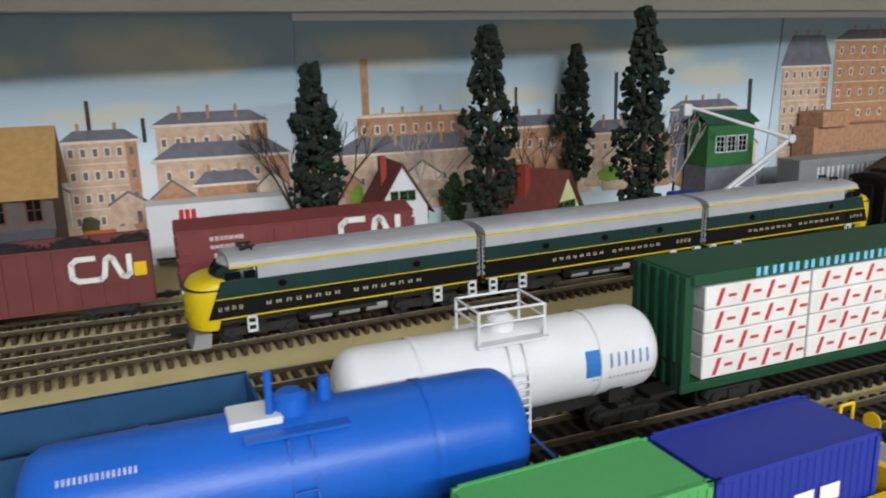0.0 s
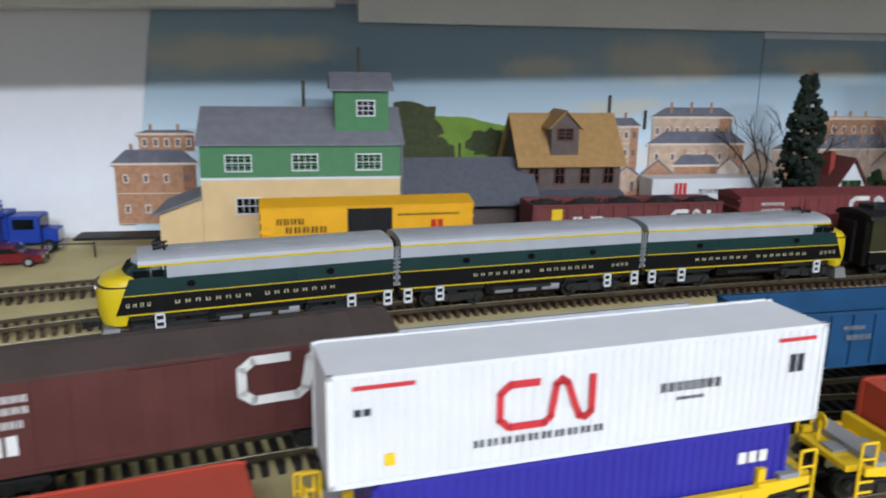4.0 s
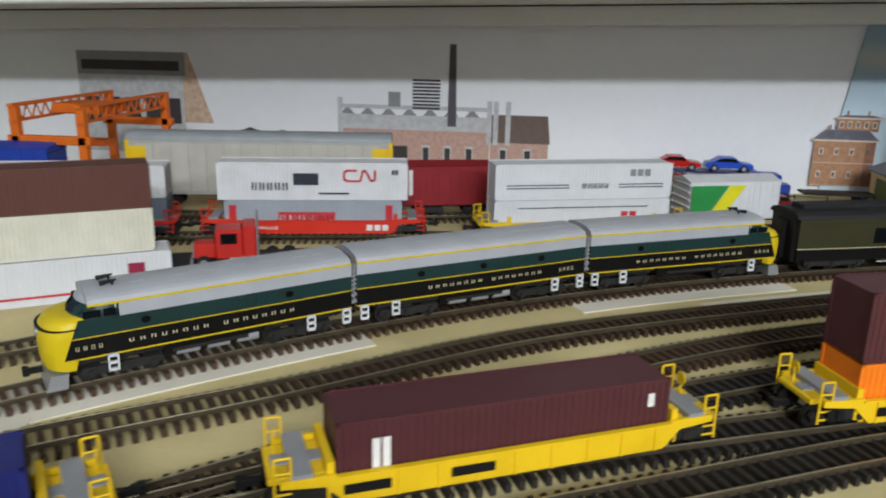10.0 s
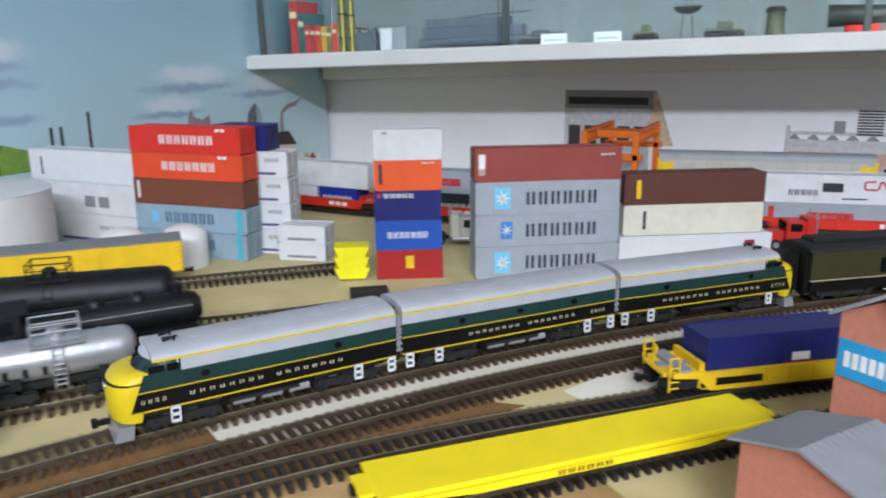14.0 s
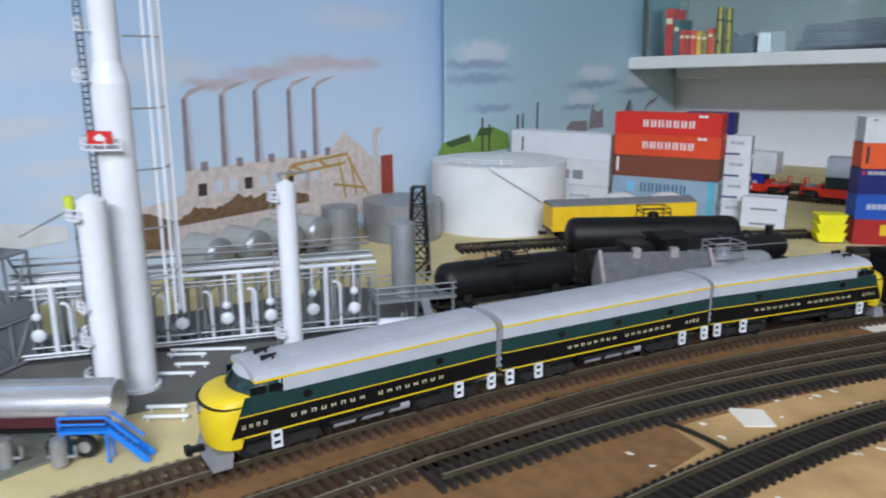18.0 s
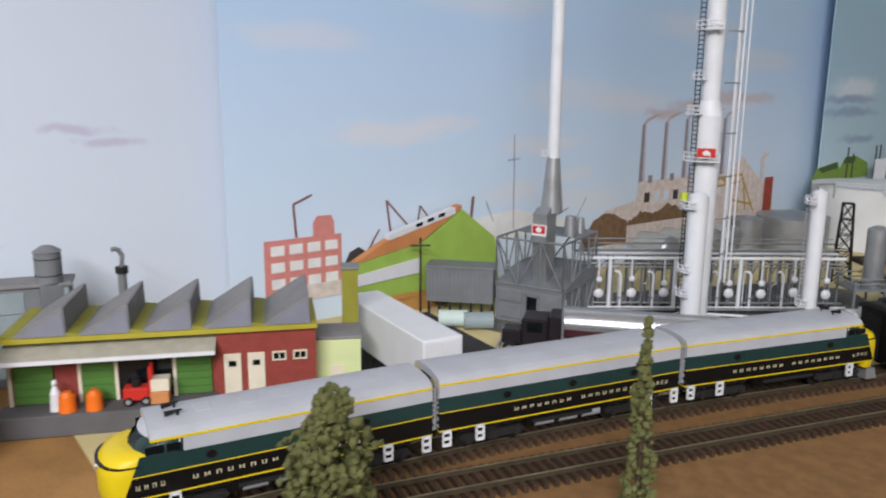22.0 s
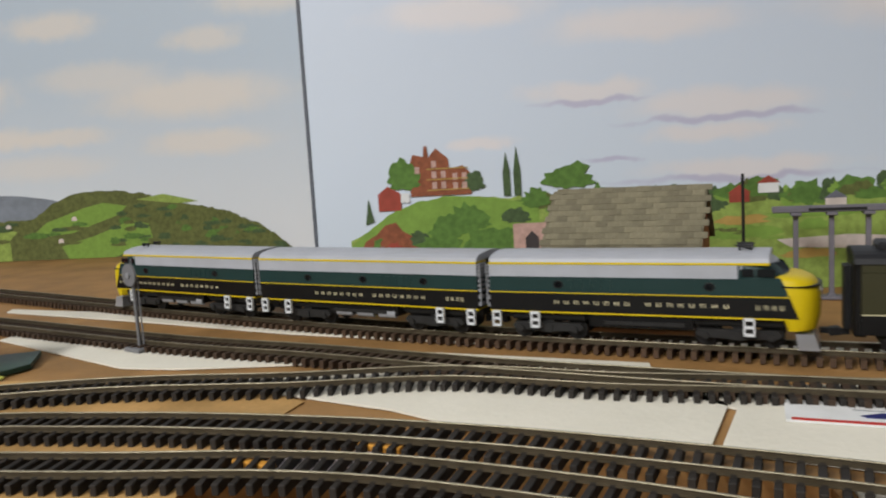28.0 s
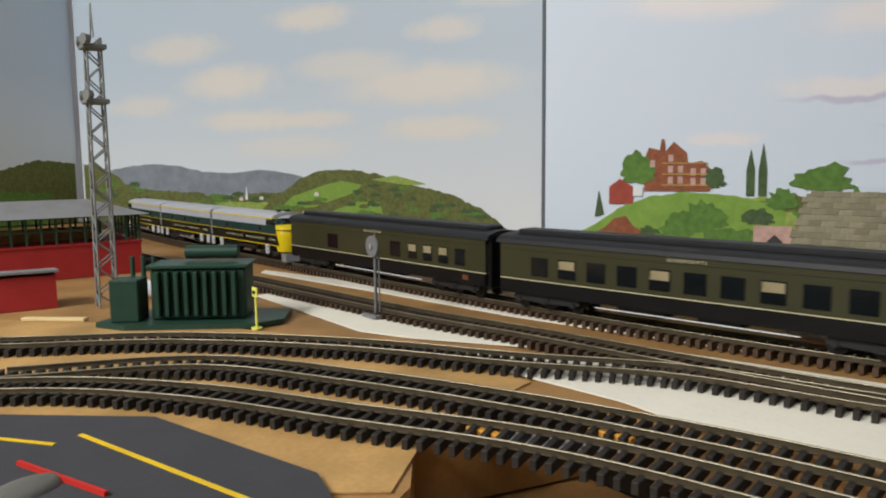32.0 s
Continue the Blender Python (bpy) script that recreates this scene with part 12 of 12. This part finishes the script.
MG = mat("mast_grey", (128, 130, 128), 0.5, 0.2, grain=0.08)
H, W0, W1 = 0.192, 0.0062, 0.0046
for sx in (-1, 1):
    for sy in (-1, 1):
        part("leg", Mesh().cyl((sx * W0, sy * W0, 0), (sx * W1, sy * W1, H), 0.0008, n=6), MG, root)
for i in range(20):
    za, zb = H * i / 20, H * (i + 1) / 20
    wa, wb = W0 + (W1 - W0) * i / 20, W0 + (W1 - W0) * (i + 1) / 20
    for k in (-1, 1):
        s = 1 if i % 2 else -1
        part("brace", Mesh().cyl((-s * wa, k * wa, za), (s * wb, k * wb, zb), 0.0006, n=5), MG, root)
        part("brace", Mesh().cyl((k * wa, -s * wa, za), (k * wb, s * wb, zb), 0.0006, n=5), MG, root)
for z in (0.146, 0.184):
    part("lamp_ring", Mesh().cbox(-0.0080, 0.0080, -0.0080, 0.0080, z, z + 0.0035, 0.0006), MG, root)
    for k in (-1, 1):
        part("floodlight", Mesh().cyl((k * 0.0080, -0.004, z + 0.006), (k * 0.0095, -0.008, z + 0.006), 0.0034, 0.0040, 12), MG, root)
for sx in (-1, 1):
    part("peak", Mesh().cyl((sx * W1, 0, H), (0, 0, H + 0.024), 0.0006, n=5), MG, root)

HR = mat("signal_house_red", (168, 46, 46), 0.55, grain=0.08, stain=0.12)
HG = mat("signal_house_green", (40, 74, 58), 0.5, grain=0.08)
root = thing("signal_house", "red signal house with green glazing and grey roof", "signal house", pose(-1.870, -2.262, 0, 0, 0, -28))
# the long glazed side faces the line
SL, SD = 0.16, 0.10
part("wall", Mesh().box(0, SL, -SD, 0, 0, 0.0300), HR, root)
part("plank_band", Mesh().box(-0.001, SL + 0.001, -SD - 0.001, 0.001, 0.0295, 0.0315), HR, root)
part("interior", Mesh().box(0.006, SL - 0.006, -SD + 0.006, -0.006, 0.0300, 0.0305), DARK, root)
for i in range(14):
    x = 0.001 + (SL - 0.003) * i / 13
    for y in (-0.001, -SD + 0.001):
        part("mullion", Mesh().box(x - 0.0009, x + 0.0009, y - 0.0010, y + 0.0010, 0.0310, 0.0560), HG, root)
for i in range(9):
    y = -SD + 0.001 + (SD - 0.002) * i / 8
    for x in (0.001, SL - 0.001):
        part("mullion", Mesh().box(x - 0.0010, x + 0.0010, y - 0.0009, y + 0.0009, 0.0310, 0.0560), HG, root)
for z in (0.0430, 0.0550):
    part("transom", Mesh().box(0, SL, -0.002, 0.0, z, z + 0.0012).box(0, SL, -SD, -SD + 0.002, z, z + 0.0012).box(0, 0.002, -SD, 0, z, z + 0.0012).box(SL - 0.002, SL, -SD, 0, z, z + 0.0012), HG, root)
part("lever_frame", Mesh().box(0.03, 0.13, -0.06, -0.04, 0.0305, 0.0430), WOOD, root)
part("roof", Mesh().add([(-0.008, 0.008, 0.0562), (SL + 0.008, 0.008, 0.0562), (SL + 0.008, -SD - 0.008, 0.0562), (-0.008, -SD - 0.008, 0.0562), (0.034, -SD / 2, 0.0700), (SL - 0.034, -SD / 2, 0.0700)], [(0, 1, 5, 4), (1, 2, 5), (2, 3, 4, 5), (3, 0, 4), (3, 2, 1, 0)]), ROOFG, root)
root = thing("red_shed", "small red shed with a grey roof beside the mast", "shed", pose(-1.708, -2.177, 0, 0, 0, -34))
part("wall", Mesh().box(0, 0.040, -0.03, 0, 0, 0.0240), HR, root)
part("roof", Mesh().prism([(-0.033, 0.0240), (0.003, 0.0265), (0.003, 0.0280), (-0.033, 0.0255)], -0.002, 0.042, "x"), ROOFG, root)
solid("white_tube", Mesh().cyl((-0.04, 0, 0.006), (0.03, 0, 0.006), 0.006, n=18), PIPE, "white plastic tube lying behind the mast", "tube", pose(-1.765, -2.140, 0, 0, 0, 62))
solid("wood_offcut", Mesh().cbox(-0.022, 0.022, -0.003, 0.003, 0, 0.0022, 0.0004), mat("pale_wood", (214, 190, 140), 0.7), "pale wooden offcut on the board", "offcut", pose(-1.672, -2.135, 0.0005, 0, 0, 110))
for x, y, a in ((-1.5835, -1.792, 70), (-1.600, -1.749, 72), (-1.665, -2.01, 110), (-1.70, -1.72, 80)):
    solid("orange_tie", Mesh().cbox(-0.009, 0.009, -0.002, 0.002, 0.0008, 0.0034, 0.0003), mat("tie_orange", (214, 150, 60), 0.7), "orange wooden tie under the rails", "tie", pose(x, y, 0, 0, 0, a), "orange ties")

# ---- foreground of the curve ----
root = thing("lumber_stack", "stack of white wrapped lumber packs with red marks", "lumber", pose(-1.2505, -0.5080, 0, 0, 0, -26))
for j in range(4):
    for i in range(2):
        pk = part("pack", Mesh().cbox(-0.022 + i * 0.0226, -0.0004 + i * 0.0226 - 0.0004, -0.0085, 0.0085, 0.0004 + j * 0.0078, 0.0074 + j * 0.0078, 0.0004), WHITE, root)
        for k in (-1, 1):
            part("mark", Mesh().prism([(-0.016 + i * 0.0226, 0.0020 + j * 0.0078), (-0.010 + i * 0.0226, 0.0020 + j * 0.0078), (-0.008 + i * 0.0226, 0.0060 + j * 0.0078), (-0.014 + i * 0.0226, 0.0060 + j * 0.0078)], min(k * 0.0084, k * 0.0088), max(k * 0.0084, k * 0.0088)), RED, pk)
root = thing("forklift", "small yellow forklift beside the lumber stack", "forklift", pose(-1.215, -0.492, 0, 0, 0, -26))
part("body", Mesh().cbox(-0.010, 0.006, -0.006, 0.006, 0.003, 0.0130, 0.0008), YELLOW, root)
part("mast", Mesh().box(-0.0125, -0.0105, -0.005, -0.0035, 0.001, 0.026).box(-0.0125, -0.0105, 0.0035, 0.005, 0.001, 0.026), BLACK, root)
part("roll_bar", Mesh().tube([(0.004, -0.005, 0.013), (0.002, -0.005, 0.024), (-0.007, -0.005, 0.024), (-0.009, -0.005, 0.013)], 0.0006, 5).tube([(0.004, 0.005, 0.013), (0.002, 0.005, 0.024), (-0.007, 0.005, 0.024), (-0.009, 0.005, 0.013)], 0.0006, 5), BLACK, root)
wheels(root, (-0.006, 0.004), 0.0066, 0.0034, 0.0022)
for pts, lab in (([(-1.368, -0.545), (-1.350, -0.535), (-1.338, -0.552), (-1.352, -0.562)], "crumpled white paper scrap"), ([(-1.485, -0.735), (-1.475, -0.70), (-1.462, -0.705), (-1.470, -0.738)], "white paper scrap beside the track"), ([(-1.515, -1.03), (-1.475, -0.99), (-1.46, -1.01), (-1.50, -1.06)], "white card offcut under the tree")):
    card(pts, lab, CARD, 0.0, 0.0008)
pad("cork_roadbed", [(-1.185, -0.245), (-1.285, -0.40), (-1.375, -0.57), (-1.43, -0.70), (-1.47, -0.85), (-1.51, -1.02), (-1.54, -1.20), (-1.60, -1.20), (-1.60, -1.0), (-1.545, -0.80), (-1.48, -0.60), (-1.39, -0.42), (-1.28, -0.26)], CORK, "brown cork roadbed beneath the curving tracks", 0.0001, 0.0005, "roadbed")
TANB = mat("tan_board", (190, 154, 104), 0.8, grain=0.12, size=0.04, stain=0.3)
pad("tan_ground", [(-1.19, -0.25), (-1.30, -0.42), (-1.40, -0.60), (-1.46, -0.80), (-1.50, -1.0), (-1.52, -1.2), (-1.323, -1.2), (-1.323, -0.95), (-1.222, -0.682), (-1.0, -0.42)], TANB, "tan painted board in front of the curve", 0.00005, 0.0002, "board")
pad("brown_board", [(-1.665, -1.2), (-1.63, -1.0), (-1.585, -0.86), (-1.52, -0.68), (-1.45, -0.55), (-1.36, -0.60), (-1.42, -0.9), (-1.48, -1.2)], CORK, "bare brown board between the curving tracks", 0.00005, 0.0003, "board")
pad("bare_ground", [(-1.30, -0.66), (-1.37, -0.64), (-1.44, -0.90), (-1.50, -1.20), (-1.323, -1.20), (-1.323, -0.95)], CORK, "bare brown board in front of the curve", 0.0001, 0.0004, "board")
fl, rf_ = Mesh(), random.Random(17)
for i in range(150):
    x, y = rf_.uniform(-1.40, -1.17), rf_.uniform(-0.72, -0.40)
    if abs((x + 1.29) * 0.62 - (y + 0.55) * 0.78) > 0.10:
        continue
    q = [(rf_.uniform(0.4, 1.0) * rf_.choice((0.0015, 0.0022, 0.0045)), 2 * math.pi * j / 6 + rf_.uniform(-0.3, 0.3)) for j in range(6)]
    fl.prism([(x + d * math.cos(a), y + d * 0.6 * math.sin(a)) for d, a in q], 0.0003, 0.0007, "z")
tagged(solid("plaster_fleck", fl, CARD, "white plaster flecks spilled on the tan board", "flecks"), kind="stuff")


def wire(pts, label, rad=0.0013, material=None):
    solid("wire", Mesh().tube([tuple(p) for p in spline(pts, 0.006)], rad, 6), material or DARK, label, "wire")


wire([(-1.455, -0.600, 0.0015), (-1.40, -0.585, 0.002), (-1.345, -0.60, 0.002), (-1.330, -0.635, 0.0015), (-1.35, -0.665, 0.002), (-1.40, -0.72, 0.0015), (-1.42, -0.80, 0.002), (-1.41, -0.90, 0.0015)], "loose dark brown wire on the board")
wire([(-1.47, -1.03, 0.0015), (-1.44, -0.96, 0.002), (-1.42, -0.89, 0.0015), (-1.38, -0.83, 0.002), (-1.335, -0.80, 0.0015)], "dark wire lying across the brown board", 0.0010)
# Dark strip added to paint the gap's shade.
card([(-1.655, -1.770), (-1.640, -1.722), (-1.612, -1.655), (-1.600, -1.655), (-1.612, -1.722), (-1.640, -1.775)], "dark strip standing for the shade in the gap under the card", DARK, -0.0315, 0.0010)
card([(-1.625, -1.735), (-1.600, -1.660), (-1.585, -1.600), (-1.570, -1.600), (-1.578, -1.675), (-1.600, -1.745)], "grey-violet card lying under the junction", mat("card_violet", (150, 146, 152), 0.7, grain=0.05), -0.0300, 0.0010)
card([(-1.588, -1.800), (-1.600, -1.755), (-1.590, -1.735), (-1.575, -1.790)], "white printed scrap with pink marks under the rails", mat("card_pinkish", (222, 208, 210), 0.7, grain=0.1, size=0.01, stain=0.2), 0.0003, 0.0006)
card([(-1.339, -0.341), (-1.318, -0.311), (-1.282, -0.261), (-1.246, -0.212), (-1.15, -0.108), (-1.05, -0.015), (-1.035, -0.045), (-1.13, -0.135), (-1.233, -0.242), (-1.264, -0.292), (-1.294, -0.343), (-1.323, -0.351)], "wide white card strip beside the main line's curve", CARD, 0.0003, 0.0008)
card([(-1.169, -0.216), (-1.136, -0.150), (-1.08, -0.095), (-1.06, -0.12), (-1.11, -0.175), (-1.15, -0.228)], "white card strip beside the well car's track", CARD, 0.0, 0.0008)

motions()
